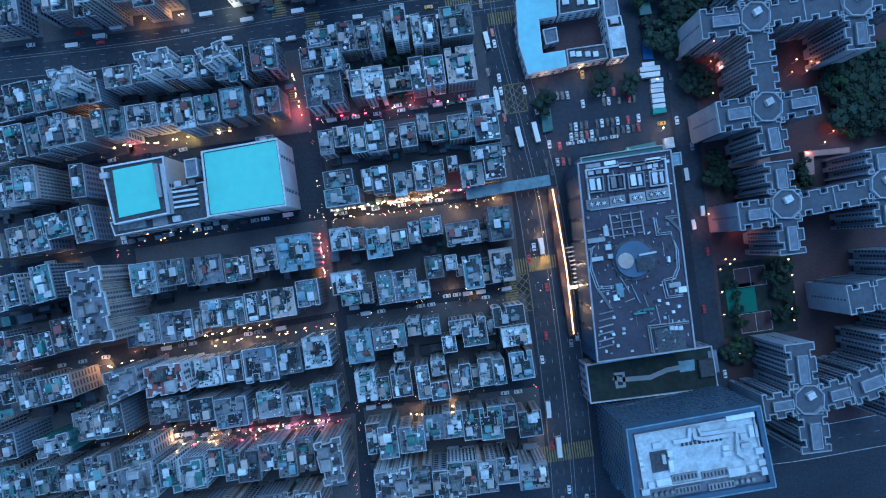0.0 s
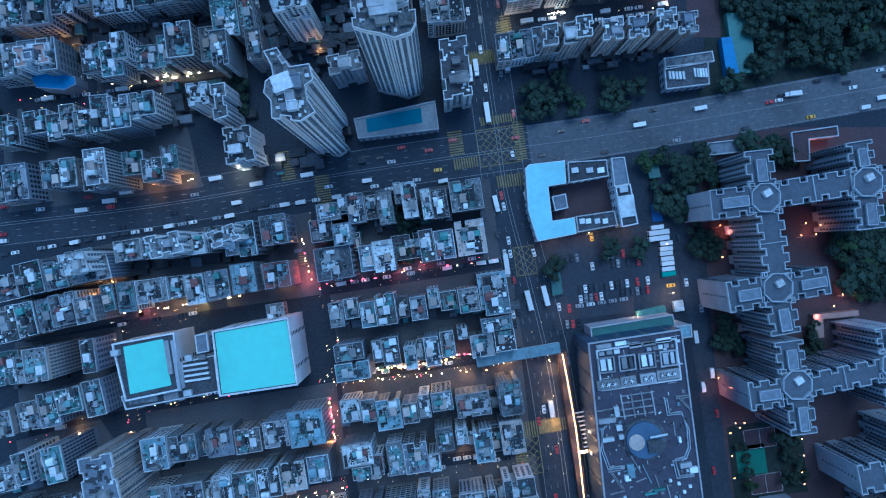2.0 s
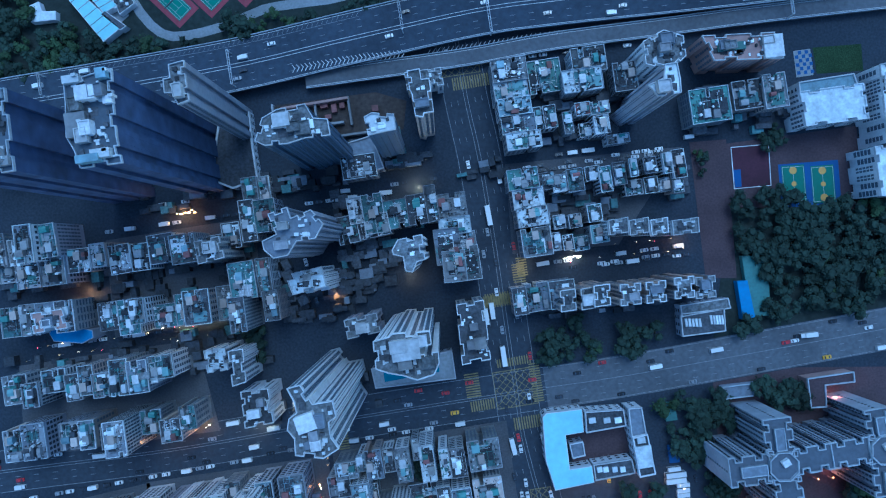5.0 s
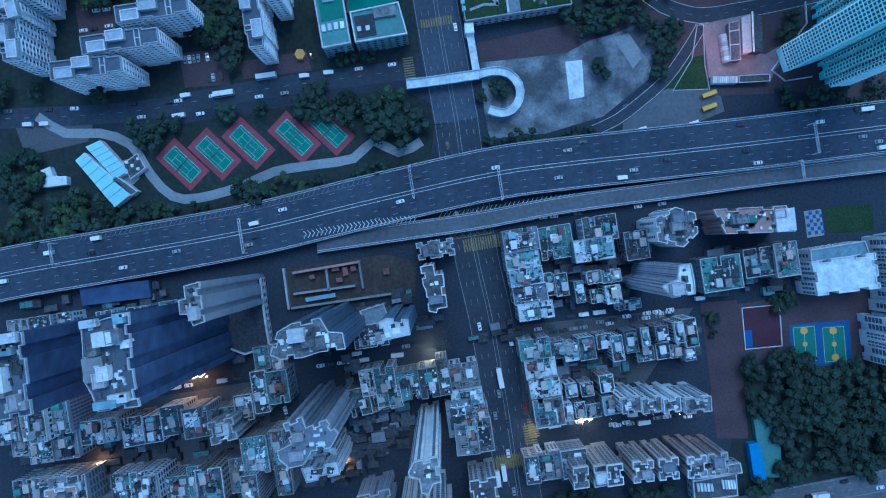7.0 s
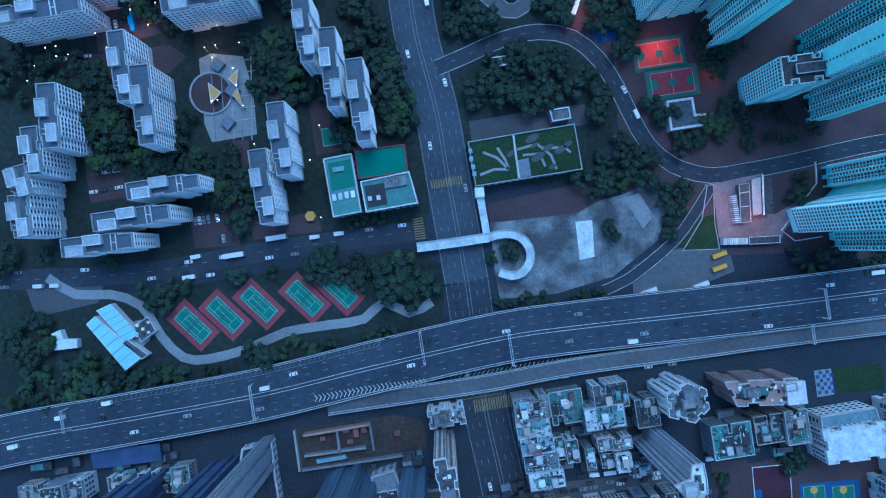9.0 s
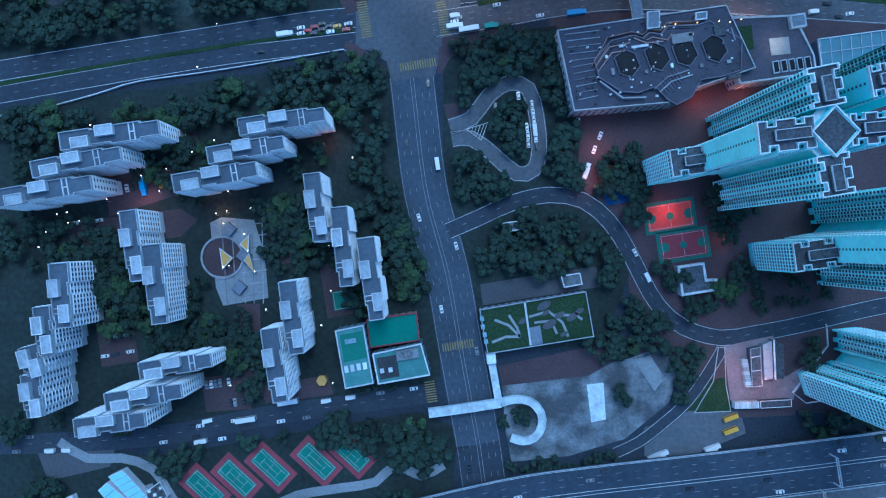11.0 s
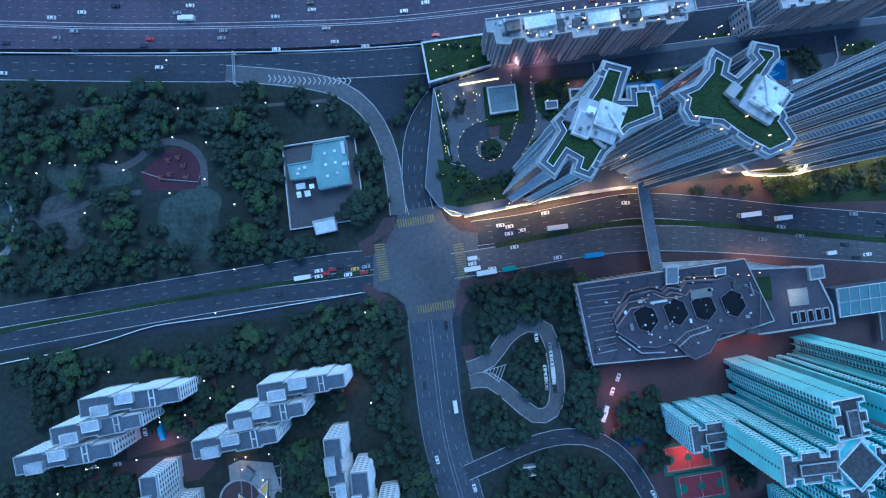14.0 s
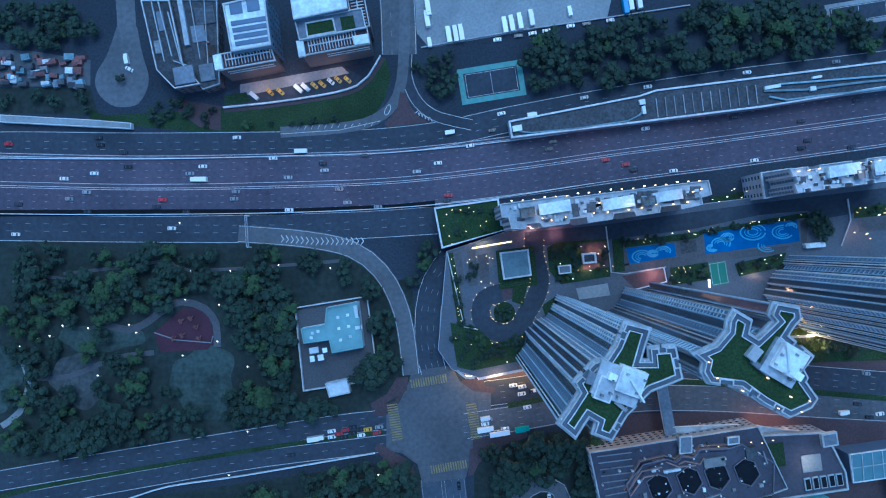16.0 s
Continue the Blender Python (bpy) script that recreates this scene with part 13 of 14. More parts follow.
marks = Geo()
for k in range(5):
    marks.box(-46.6 + 1.5 * k, 688.2 - 0.75 * k, 0.24, 1.5, 0.35, 0.03, 35).box(-45.4 + 1.5 * k, 687.2 - 0.75 * k, 0.24, 1.5, 0.35, 0.03, -75)
for k in range(12):
    marks.box(-68 - 3.2 * k, 682.9 - 0.09 * k, 0.18, 2.0, 0.25, 0.05, 60)
marks.strip([(-64, 684.4), (-84, 680.4), (-112, 679.2)], -0.12, 0.12, 0.2, 0.23)
tagged(part("painted_oval", Geo().ring([(-60.4 + 1.4 * math.cos(k / 3) + 0.9 * math.sin(k / 3), 689.6 + 2.6 * math.sin(k / 3)) for k in range(19)], 0.3, 0.2, 0.23), PAINT), "white oval painted on the road", "road marking", "", "stuff")
tagged(part("painted_marks", marks, PAINT), "white chevrons and hatching on the slip lanes", "road marking", "", "stuff")
patch("lorry_park", [(-47.9, 742.1), (50.6, 750.9), (46.1, 732), (-39.7, 719), (-45.5, 725.9)], 0, PAVING_PALE, "pale concrete lorry park", 0.1, category="ground")
tagged(part("road_wall", Geo().strip(smooth([(-43.8, 719), (-1.6, 725.5), (46.1, 731.5), (85.6, 736.6)]), -0.25, 0.25, 0, 1.0), PARAPET_DIM), "low grey wall of a lorry park", "wall")
vehicle("lorry", -40.5, 732.4, 98, 0.1)
vehicle("bus", -40.1, 738.4, 98, 0.1)
for a, b in [(-30.4, 724.7), (-27.1, 725.1), (-24.4, 725.6)]:
    vehicle("lorry", a, b, 98, 0.1)
vehicle("van", -39.6, 721.3, 98, 0.1)
for a, b in [(-3.5, 728.7), (-0.2, 729.4), (3.8, 730.4), (9.3, 731.9)]:
    vehicle("lorry", a, b, 98, 0.1)
vehicle("lorryblue", 54.3, 737.4, 98, 0.1)
vehicle("lorry", 56.8, 738.2, 98, 0.1)
vehicle("lorry", 60.9, 738.9, 98, 0.1)
vehicle("van", 27.8, 734.8, 98, 0.1)
parked(-7.1, 722.0, 20.0, 726.3, 9, 8, 31, "white white dark grey white dark", 0.75, 0.1)
parked(28.2, 727.8, 47.2, 730.1, 6, 8, 32, "white white dark grey white dark", 0.75, 0.1)
grove([(6.5, 723.4), (47.4, 727.9), (80.1, 734), (134.6, 738.3), (145.1, 721.8), (134, 708.5), (79.5, 704.2), (52.2, 699.4), (14, 693.4), (4.7, 703.1)], 6.5, 1.0, 752, 0.1)
grove([(-56.2, 709.8), (-39.7, 717.6), (-26.2, 714.6), (-26.5, 703.8), (-40.3, 690.5), (-46.9, 698.8)], 6, 0.8, 753, 0.05)
grove([(128.9, 727.6), (148, 732.6), (180, 723.8), (179.8, 711.6), (144.8, 706.9)], 6, 0.9, 754, 0.05)
pitch("cage_pitch", -10.2, 701.8, 8, 26, 12, ROAD, "dark fenced pitch with teal edging", SHED_TEAL, 2.6)
pitch("cage_pitch", 167.1, 731.6, 8, 28, 8, ROAD, "fenced pitch with pale edging", PAVING_PALE, 2.0)
railway_roof_117 = block_of("railway_roof", [(-86.5, -7.1), (-25.1, 3.5), (-17, 6), (100.4, 18.1), (100.2, 6.1), (33.4, -3.1), (-20, -8.6), (-85.3, -15.1)], 83.3, 688.8, 7, "long dark railway box roof with blue pipes and white edges", WALL_GREY, ROOF_DARK, windows=False, rim_wide=0.8)
part("pipe", Geo().strip([(-83.4, -11.7), (-76, -12.9), (-54.7, -11.3), (-30.7, -8.3), (-25.3, -5.8), (-22.6, -3.2)], -0.35, 0.35, 7.30, 8.00), SHED_BLUE, railway_roof_117)
part("pipe", Geo().strip([(33.5, 4.4), (52.2, 4.5), (68.2, 6.3), (81.5, 7.6), (100.2, 8.8)], -0.5, 0.5, 7.30, 8.20), SHED_BLUE, railway_roof_117)
part("pipe", Geo().strip([(36.1, 1.7), (44.1, -0.1), (60.1, 1.7), (73.4, 2.7), (100.2, 5.6)], -0.4, 0.4, 7.30, 8.20), SHED_BLUE, railway_roof_117)
part("pipe", Geo().strip([(33.5, 5.4), (41.6, 7.4), (100.3, 10.9)], -0.4, 0.4, 7.30, 8.20), SHED_BLUE, railway_roof_117)
plant_boxes(railway_roof_117, 7, [(-23.8, 0.3, 2.7, 2.4, 1.8, SHED_WHITE), (-23.1, -3.4, 1.6, 3.7, 1.8, SHED_WHITE), (37.5, 6.1, 7.4, 1.6, 1.8, SHED_WHITE), (58.4, 10.2, 4.3, 1.1, 1.8, SHED_WHITE), (56.4, 4.9, 2.7, 2.1, 1.8, SHED_WHITE), (-82.6, -10.7, 4.3, 2.7, 1.8, SHED_WHITE)])
for a, b, c, d in [(-17.1, 2, -16.2, -6.8), (-12.9, 2.5, -12, -6.3), (-8.6, 3, -7.7, -5.8), (-4.3, 3.5, -3.4, -5.3), (-0.1, 4, 0.8, -4.8), (4.2, 4.5, 5.1, -4.3), (8.5, 5, 9.4, -3.8), (12.8, 5.5, 13.6, -3.3), (17, 5.9, 17.9, -2.8), (21.3, 6.4, 22.2, -2.4), (25.6, 6.9, 26.5, -1.9), (29.8, 7.4, 30.7, -1.4)]:
    part("grid_beam", Geo().strip([(a, b), (c, d)], -0.175, 0.175, 7.20, 7.70), PARAPET_DIM, railway_roof_117)
grove([(-138.1, 683.1), (-72.9, 688.5), (-73, 685.8), (-138.2, 680.4)], 5, 0.4, 755, 0.05)
grove([(-242.7, 587.9), (-199.3, 589.7), (-175.3, 572.9), (-178.5, 551.3), (-203.2, 538.2), (-244.1, 528.2)], 8, 0.95, 756, 0.3)
grove([(-204.2, 614.2), (-171.6, 613.6), (-174.8, 594.6), (-199.3, 591.1)], 8, 1.0, 757, 0.85)
grove([(-145.4, 575), (-129.3, 563.8), (-107.7, 557.9), (-113.4, 547.2), (-154.1, 548), (-162.1, 553.6)], 7.5, 1.0, 758, 0.35)
grove([(-144.5, 613), (-112, 612.3), (-106.8, 601.4), (-107.7, 557.9), (-123.9, 563.7), (-139.5, 596.6)], 8, 0.9, 759, 0.3)
grove([(-78.7, 433.9), (-67.8, 436.4), (-54.9, 400.7), (-68.7, 390.1)], 7, 1.0, 760, 0.05)
grove([(180.2, 86.6), (185.6, 87.9), (210.1, 90.6), (226.4, 77), (226.3, 55.3), (188.3, 56.7), (180.7, 68.9)], 6, 1.2, 761, 0.05)
grove([(115.6, 86.6), (123.2, 88), (125.9, 73), (116.4, 71.7)], 5, 0.9, 762, 0.05)
grove([(123.2, 47.2), (132.7, 48.6), (136.8, 29.6), (125.9, 26.9)], 5.5, 0.9, 763, 0.05)
grove([(168, 41.8), (175.3, 43.1), (174.8, 30.9), (168.8, 30.4)], 5, 0.9, 764, 0.05)
grove([(153.1, 128.7), (163.9, 131.4), (163.9, 120.5), (155.8, 119.2)], 5, 0.9, 765, 0.05)
grove([(106.9, 123.3), (120.5, 126), (121.9, 112.4), (108.3, 107)], 6, 1.0, 766, 0.05)
walkway_roof_118 = block_of("walkway_roof", [(-9.2, 3.8), (12.5, 5.9), (12.7, 3.2), (-4.4, 1.6), (-3.9, -7), (-7.6, -7.5)], 180.3, 42.5, 4, "brown flat roof of a covered estate walkway", WALL_PINK, WALL_PINK, windows=False, rim=None)
walkway_roof_119 = block_of("walkway_roof", [(-12.4, 1), (14.5, 3.6), (15, 0.4), (-5.4, -2.3), (-11.8, -2.8)], 140.5, 40.5, 4, "brown flat roof of a covered estate walkway", WALL_PINK, WALL_PINK, windows=False, rim=None)
kerbside(21.6, 99.8, 30.3, 38.2, -82.0, 767, 'white dark red white bus dark')
kerbside(24.4, 100.4, 32.7, 39.2, -82.3, 768, 'white dark white minibus red')
kerbside(154.9, 148.7, 182.0, 152.5, 8.0, 769, 'white white red grey van')
kerbside(156.2, 150.8, 186.1, 155.2, 8.4, 770, 'white dark lorry')
for a, b, c, d, e, f in [(-220.1, 198.5, -102.2, 213.5, 7.3, 771), (-220.4, 156.3, -103.9, 168.5, 6.0, 772), (-98.6, 226.5, -88.1, 167.3, -79.9, 773), (26.8, 233.2, 97.6, 242.5, 7.5, 774), (28.2, 231.0, 99.4, 240.6, 7.7, 775), (41.1, 184.1, 105.1, 192.4, 7.4, 776)]:
    kerbside(a, b, c, d, e, f)
kerbside(6.5, 234.5, 15.2, 177.4, -81.3, 777, 'white dark red minibus bus dark')
kerbside(-148.4, 217.1, -110.4, 222.0, 7.3, 778)
kerbside(-78.3, 190.9, -67.9, 154.1, -74.2, 779)
kerbside(12.7, 166.7, 19.2, 128.7, -80.3, 780, 'white dark red bus white dark')
for a, b, c, d, e, f in [(-216.8, 75.9, -103.1, 95.0, 9.5, 781), (-97.6, 97.1, -0.1, 111.4, 8.3, 782), (-16.9, 282.2, 100.1, 294.0, 5.8, 783)]:
    kerbside(a, b, c, d, e, f)
alley(-180.1, 186.5, -101.2, 196.0, 784, 8, 40, 7)
alley(-220.9, 180.5, -182.8, 186.5, 785, 14, 30, 8)
alley(-90.4, 189.2, -79.7, 167.4, 786, 8, 16, 8)
alley(-60.2, 240.6, -30.3, 245.9, 787, 16, 24, 8)
alley(-117.7, 175.8, -101.4, 178.4, 788, 12, 14, 8)
alley(-184.7, 178.5, -111.2, 187.0, 789, 9, 36, 7)
alley(-154.3, 217.6, -113.4, 223.8, 790, 10, 26, 7)
alley(-110.6, 225.2, -61.6, 229.9, 791, 10, 24, 6)
alley(37.7, 221.7, 104.6, 230.4, 792, 10, 40, 6)
alley(30.6, 201.4, 82.4, 206.1, 793, 7, 26, 6)
alley(107.6, 254.8, 156.7, 258.3, 794, 14, 40, 7)
alley(-62.0, 202.7, -18.3, 207.5, 795, 8, 24, 7)
alley(-95.0, 175.9, -56.8, 179.5, 796, 12, 26, 7)
alley(-5.9, 229.4, 21.3, 234.7, 797, 8, 16, 6)
alley(-97.8, 116.7, -43.5, 124.7, 798, 8, 20, 6)
alley(-224.6, 243.0, -148.3, 252.9, 799, 10, 30, 5)
alley(-134.3, 146.4, -94.8, 152.0, 800, 20, 44, 10)
alley(-89.3, 167.8, -48.5, 172.3, 801, 18, 40, 10)
alley(-206.2, 166.5, -116.4, 177.5, 802, 7, 24, 6)
alley(-222.6, 141.6, -132.9, 151.2, 803, 7, 24, 6)
alley(-70.5, 135.0, -48.7, 138.1, 804, 10, 16, 8)
alley(-48.0, 235.4, -15.3, 239.3, 805, 9, 24, 8)
alley(-61.7, 221.9, -53.8, 186.5, 806, 7, 18, 8)
alley(30.3, 162.0, 98.3, 169.6, 807, 8, 30, 6)

patch("sports_court", [(127.0, 242.3), (145.5, 243.8), (146.5, 223.6), (128.5, 222.1)], 0, PLAY_RED, "dark red sports court with a white kerb", 0.12, category="ground")
tagged(part("court_kerb", Geo().ring([(127.0, 242.3), (145.5, 243.8), (146.5, 223.6), (128.5, 222.1)], 0.35, 0, 0.5), PARAPET), "white kerb round a small court", "kerb")
patch("sports_court", [(128.0, 231.4), (131.9, 231.6), (132.3, 223.2), (129.3, 222.9)], 0, COURT_BLUE, "blue end of a small court", 0.14, category="ground")
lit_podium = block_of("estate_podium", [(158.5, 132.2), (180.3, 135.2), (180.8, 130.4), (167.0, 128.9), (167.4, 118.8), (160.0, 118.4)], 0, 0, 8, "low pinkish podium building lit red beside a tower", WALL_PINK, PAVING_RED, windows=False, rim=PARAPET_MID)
pool_light(171.2, 123.4, 9, 1600, EMBER)
bus_shelter = block_of("bus_shelter", [(120.2, 127.9), (136.9, 129.7), (137.4, 123.7), (121.0, 122.0)], 0, 0, 4, "grey canopy building with a pale rim beside the boulevard", WALL_GREY, ROOF_SLATE, windows=False, rim=PARAPET_MID)

pool_light(-152.2, 484.7, 6, 260, RED_GLOW)
marks = Geo().ring([(-12.5, 486.0), (-1.6, 489.1), (-5.0, 480.4)], 0.3, 0.1, 0.29)
for k in range(5):
    marks.strip([(-12.5 + 10.9 * (k + 1) / 6, 486.0 + 3.1 * (k + 1) / 6), (-12.5 + 7.5 * (k + 1) / 6, 486.0 + -5.6 * (k + 1) / 6)], -0.12, 0.12, 0.1, 0.29)
tagged(part("painted_triangle", marks, PAINT), "white hatched triangle at the loop's mouth", "road marking", "", "stuff")

g = Geo()
for x, y, up, a in along(expressway, 2.4, 10.2, 95, 235):
    g.box(x, y, 6.99, 1.9, 0.16, 0.03, a + 50)
g.strip([p for p in expressway if -185 < p[0] < -45], 8.9, 9.05, 6.98, 7.012)
tagged(part("hatched_shoulder", g, PAINT_FAINT), "worn hatching along the expressway shoulder", "road marking", "", "stuff")

# ---------- traffic ----------
traffic(highway, (-12.6, -9.8, -6.6, -3.2), 46, 1, 0.16, kinds="white grey dark dark grey red")
traffic(highway, ((3.0, -1), (5.9, -1), (9.2, -1), (12.4, -1)), 50, 2, 0.16, kinds="white grey dark dark white lorry")
traffic(frontage_road, ((-3.5, 1), (0, 1), (3.5, 1)), 40, 3, 0.15)
traffic(lower_road, ((-3.5, 1), (0.2, 1)), 60, 4, 0.13)
traffic(expressway, (-9.6, -6.6, -3.4), 60, 5, 7.0, kinds="white grey dark van lorry")
traffic(expressway, ((2.6, -1), (6.0, -1), (9.2, -1)), 62, 6, 7.0, kinds="white grey dark red van minibus")
traffic(crossroad, (-8.2, -5.0), 30, 7, 0.11, kinds="white dark dark grey red van minibus taxi")
traffic(crossroad, ((2.2, -1), (5.0, -1), (8.2, -1)), 32, 8, 0.11, kinds="white dark dark grey red red minibus")
traffic(avenue, (-9.0, -5.8), 22, 9, 0.1, 0, 330, kinds="white dark red grey white minibus bus")
traffic(avenue, ((2.4, -1), (5.8, -1), (9.0, -1)), 24, 10, 0.1, 0, 330, kinds="white dark red grey white lorry bus red")
traffic(avenue, (-7.5, (6.0, -1)), 40, 11, 0.1, 340)
traffic(ring_road, (2.2,), 16, 12, 0.12, 60, 130, kinds="white dark grey van")
traffic(west_road_south, (0.0,), 50, 13, 0.12); traffic(east_road_north, (-4.5, -1.5, 1.5, 4.5), 52, 14, 0.12, kinds="white dark grey dark"); traffic(east_road_south, (-4.5, 1.5, 4.5), 60, 15, 0.12, kinds="white dark grey dark")
traffic(estate_road, (3.4, (-3.4, -1)), 14, 16, 0.1, kinds="white dark grey van")
traffic(side_road, (2.6, (-2.6, -1)), 22, 17, 0.1); traffic(approach_road, ((1.5, -1),), 30, 18, 0.13)
grove([(-151.3, 476.1), (-121.3, 481), (-138.3, 448.7), (-151.7, 457.1)], 6.5, 0.9, 808, 0.05)
grove([(-113.8, 450.9), (-93.3, 455.9), (-89.9, 417.8), (-106.2, 420.8)], 6.5, 1.0, 809, 0.05)
grove([(-177, 414), (-165.8, 432.9), (-166.5, 397.5), (-180.2, 392.3)], 6.5, 0.9, 810, 0.05)
grove([(-78, 472), (-89, 466.7), (-89.1, 459.9), (-94.5, 461.4), (-99.7, 472.4), (-80.5, 480.2)], 6, 0.9, 811, 0.05)
grove([(-224.5, 485.7), (-208.1, 488.1), (-211.1, 474.6), (-230.3, 464.1)], 6.5, 1.0, 812, 0.05)
grove([(-160.3, 417.6), (-139.8, 422.7), (-137.4, 403.7), (-151.1, 395.7)], 6.5, 1.0, 813, 0.05)
grove([(-192.6, 352.9), (-162.8, 347), (-141, 349.3), (-143.9, 341.2), (-184.6, 344.6)], 6.5, 0.9, 814, 0.05)
grove([(-75.5, 366), (-48.2, 369.7), (-45.6, 362.8), (-70.2, 359.1)], 6, 0.9, 815, 0.05)
grove([(-108.2, 446.7), (-101.4, 448), (-102.3, 424.9), (-107.3, 419.5)], 6, 0.9, 816, 0.05)
grove([(125.2, 192.9), (130.9, 222.8), (147.2, 219.9), (158.1, 215.7), (185.3, 215.5), (239.7, 219.2), (239.1, 153.9), (195.6, 151.5), (157.5, 149.1), (141.2, 146.5), (141.5, 187.3), (130.6, 188.8)], 7, 1.15, 817, 0.06)
grove([(33.1, 152.3), (50.9, 161.6), (53.5, 150.7), (59, 153.4), (64.3, 142.4), (53.3, 134.4), (31.5, 137.4)], 6, 1.1, 818, 0.05)
grove([(72.6, 154.6), (99.9, 158.3), (103.8, 141.9), (69.7, 142.3)], 6, 1.15, 819, 0.05)
grove([(129.9, 157.9), (151.7, 160.4), (150.1, 141.3), (132.4, 144.3)], 6, 1.1, 820, 0.05)
grove([(108, 242), (114.8, 241.9), (116, 224.2), (110.5, 224.3)], 5, 0.5, 821, 0.05)
grove([(139.3, 249.9), (153, 252.5), (155.6, 238.9), (144.7, 236.3)], 6, 0.8, 822, 0.05)
grove([(57.8, 452.4), (72.8, 454.9), (71, 422.3), (66.9, 425)], 6, 1.0, 823, 0.05)
grove([(69.6, 420.9), (86, 422), (88.4, 404.3), (74.8, 405.9)], 6, 1.0, 824, 0.05)
grove([(107.7, 419), (118.6, 420.2), (121.1, 402.5), (88.3, 394.8), (91.1, 402.9), (107.5, 405.4)], 6, 0.9, 825, 0.05)
grove([(121.3, 413.3), (154, 416.9), (162, 401.8), (126.4, 394.2)], 7, 0.7, 826, 0.05)
grove([(98.7, 451.8), (108.3, 457.1), (124.4, 445.9), (118.8, 429.7), (106.5, 427.2)], 6, 0.9, 827, 0.05)
grove([(144, 385.8), (156.3, 388.3), (150.7, 372.1), (143.8, 369.4)], 6, 0.9, 828, 0.05)
grove([(88.2, 386.6), (107.2, 383.1), (103, 374.2), (88, 377.1)], 6, 0.9, 829, 0.05)
grove([(-25.5, 92.5), (-16, 93.9), (-14.7, 76.3), (-22.8, 74.9)], 5.5, 0.9, 830, 0.05)
grove([(-110, 159.4), (-95, 162.1), (-91, 140.3), (-106, 137.7)], 5.5, 0.9, 831, 0.05)
plant_woodland()

# ---------- street lights, signs and market stalls ----------
stalls(-53.7, 18.6, -5.1, 24.5, 832, 26, across=2.2)
shop_lights(-53.5, 18.6, -2.4, 25.0, 833, 34, [GLOW_ORANGE, GLOW_WARM, GLOW_WARM, GLOW_WHITE], 3.0)
shop_lights(-3.8, 25.8, 12.4, 29.3, 834, 10, [GLOW_RED, GLOW_RED, GLOW_ORANGE, GLOW_WHITE], 3.0)
for a, b, c in [(-49.5, 19.1, 500), (-38.8, 20.2, 500), (-25.3, 21.8, 700), (-11.8, 24.0, 500), (1.6, 25.8, 350), (-22.6, -36.1, 700), (-15.9, -32.6, 500), (-33.4, -40.6, 250)]:
    pool_light(a, b, 2.8, c, AMBER)
pool_light(-119.5, 54.1, 2.8, 900, (1.0, 0.6, 0.12))
pool_light(-162.6, 58.9, 2.8, 900, AMBER)
for a, b, c in [(-163.1, 67.0, 500), (-69.7, 66.2, 700), (-68.9, 62.2, 400)]:
    pool_light(a, b, 2.8, c, RED_GLOW)
for a, b, c in [(-79.1, 60.8, 250), (-149.1, -13.2, 700), (-149.6, -24.0, 700)]:
    pool_light(a, b, 2.8, c, AMBER)
pool_light(-57.6, 0.3, 2.8, 450, RED_GLOW)
for a, b, c in [(-58.1, -13.2, 450), (-200.2, -61.6, 600), (-159.9, -54.9, 700), (-146.4, -47.6, 350), (-127.6, -36.9, 450), (-108.7, -44.1, 400), (-92.6, -46.0, 450), (-84.5, -36.1, 250), (-116.8, -32.0, 250), (-138.3, -53.6, 250), (-138.3, -103.3, 900), (-146.4, -99.3, 500), (-186.8, -100.7, 400), (-127.6, -89.9, 300), (-108.7, -88.5, 300)]:
    pool_light(a, b, 2.8, c, AMBER)
pool_light(-92.6, -85.3, 2.8, 300, RED_GLOW)
pool_light(-71.1, -82.6, 2.8, 400, (1.0, 0.35, 0.4))
pool_light(-57.6, -81.8, 2.8, 400, (1.0, 0.3, 0.4))
for a, b, c in [(4.3, -74.5, 450), (17.8, -72.9, 350), (-11.8, -76.4, 250), (-1.1, 12.4, 250), (-36.1, 16.4, 250)]:
    pool_light(a, b, 2.8, c, AMBER)
pool_light(-14.5, 68.9, 2.8, 300, RED_GLOW)
pool_light(-25.3, 66.2, 2.8, 250, RED_GLOW)
for a, b, c in [(25.8, 24.5, 700), (7.0, 17.0, 300), (15.1, -22.6, 200), (4.3, -19.1, 200), (47.4, 19.1, 500), (46.0, 5.7, 500), (48.7, -5.1, 350), (-130.3, 51.4, 250)]:
    pool_light(a, b, 2.8, c, AMBER)
pool_light(-146.4, 48.2, 2.8, 250, RED_GLOW)
for a, b, c in [(47.4, -87.2, 350), (-178.7, -6.5, 250), (-202.9, -3.8, 250), (-194.8, 0.3, 200)]:
    pool_light(a, b, 2.8, c, AMBER)
shop_lights(-60.2, -87.1, -130.2, -93.9, 835, 30, [GLOW_RED, GLOW_RED, GLOW_ORANGE, GLOW_WHITE], 3.0)
shop_lights(-92.5, -85.8, -49.5, -81.0, 836, 16, [GLOW_RED, GLOW_RED, GLOW_ORANGE, GLOW_WHITE], 3.0)
for a, b, c, d, e, f in [(-143.6, -46.0, -81.8, -36.0, 837, 16), (-210.9, -64.3, -146.3, -53.5, 838, 16), (-111.4, -46.0, -52.2, -36.0, 839, 12), (-153.0, -7.8, -147.9, -30.9, 840, 10)]:
    shop_lights(a, b, c, d, e, f, [GLOW_ORANGE, GLOW_WARM, GLOW_WARM, GLOW_WHITE], 3.0)
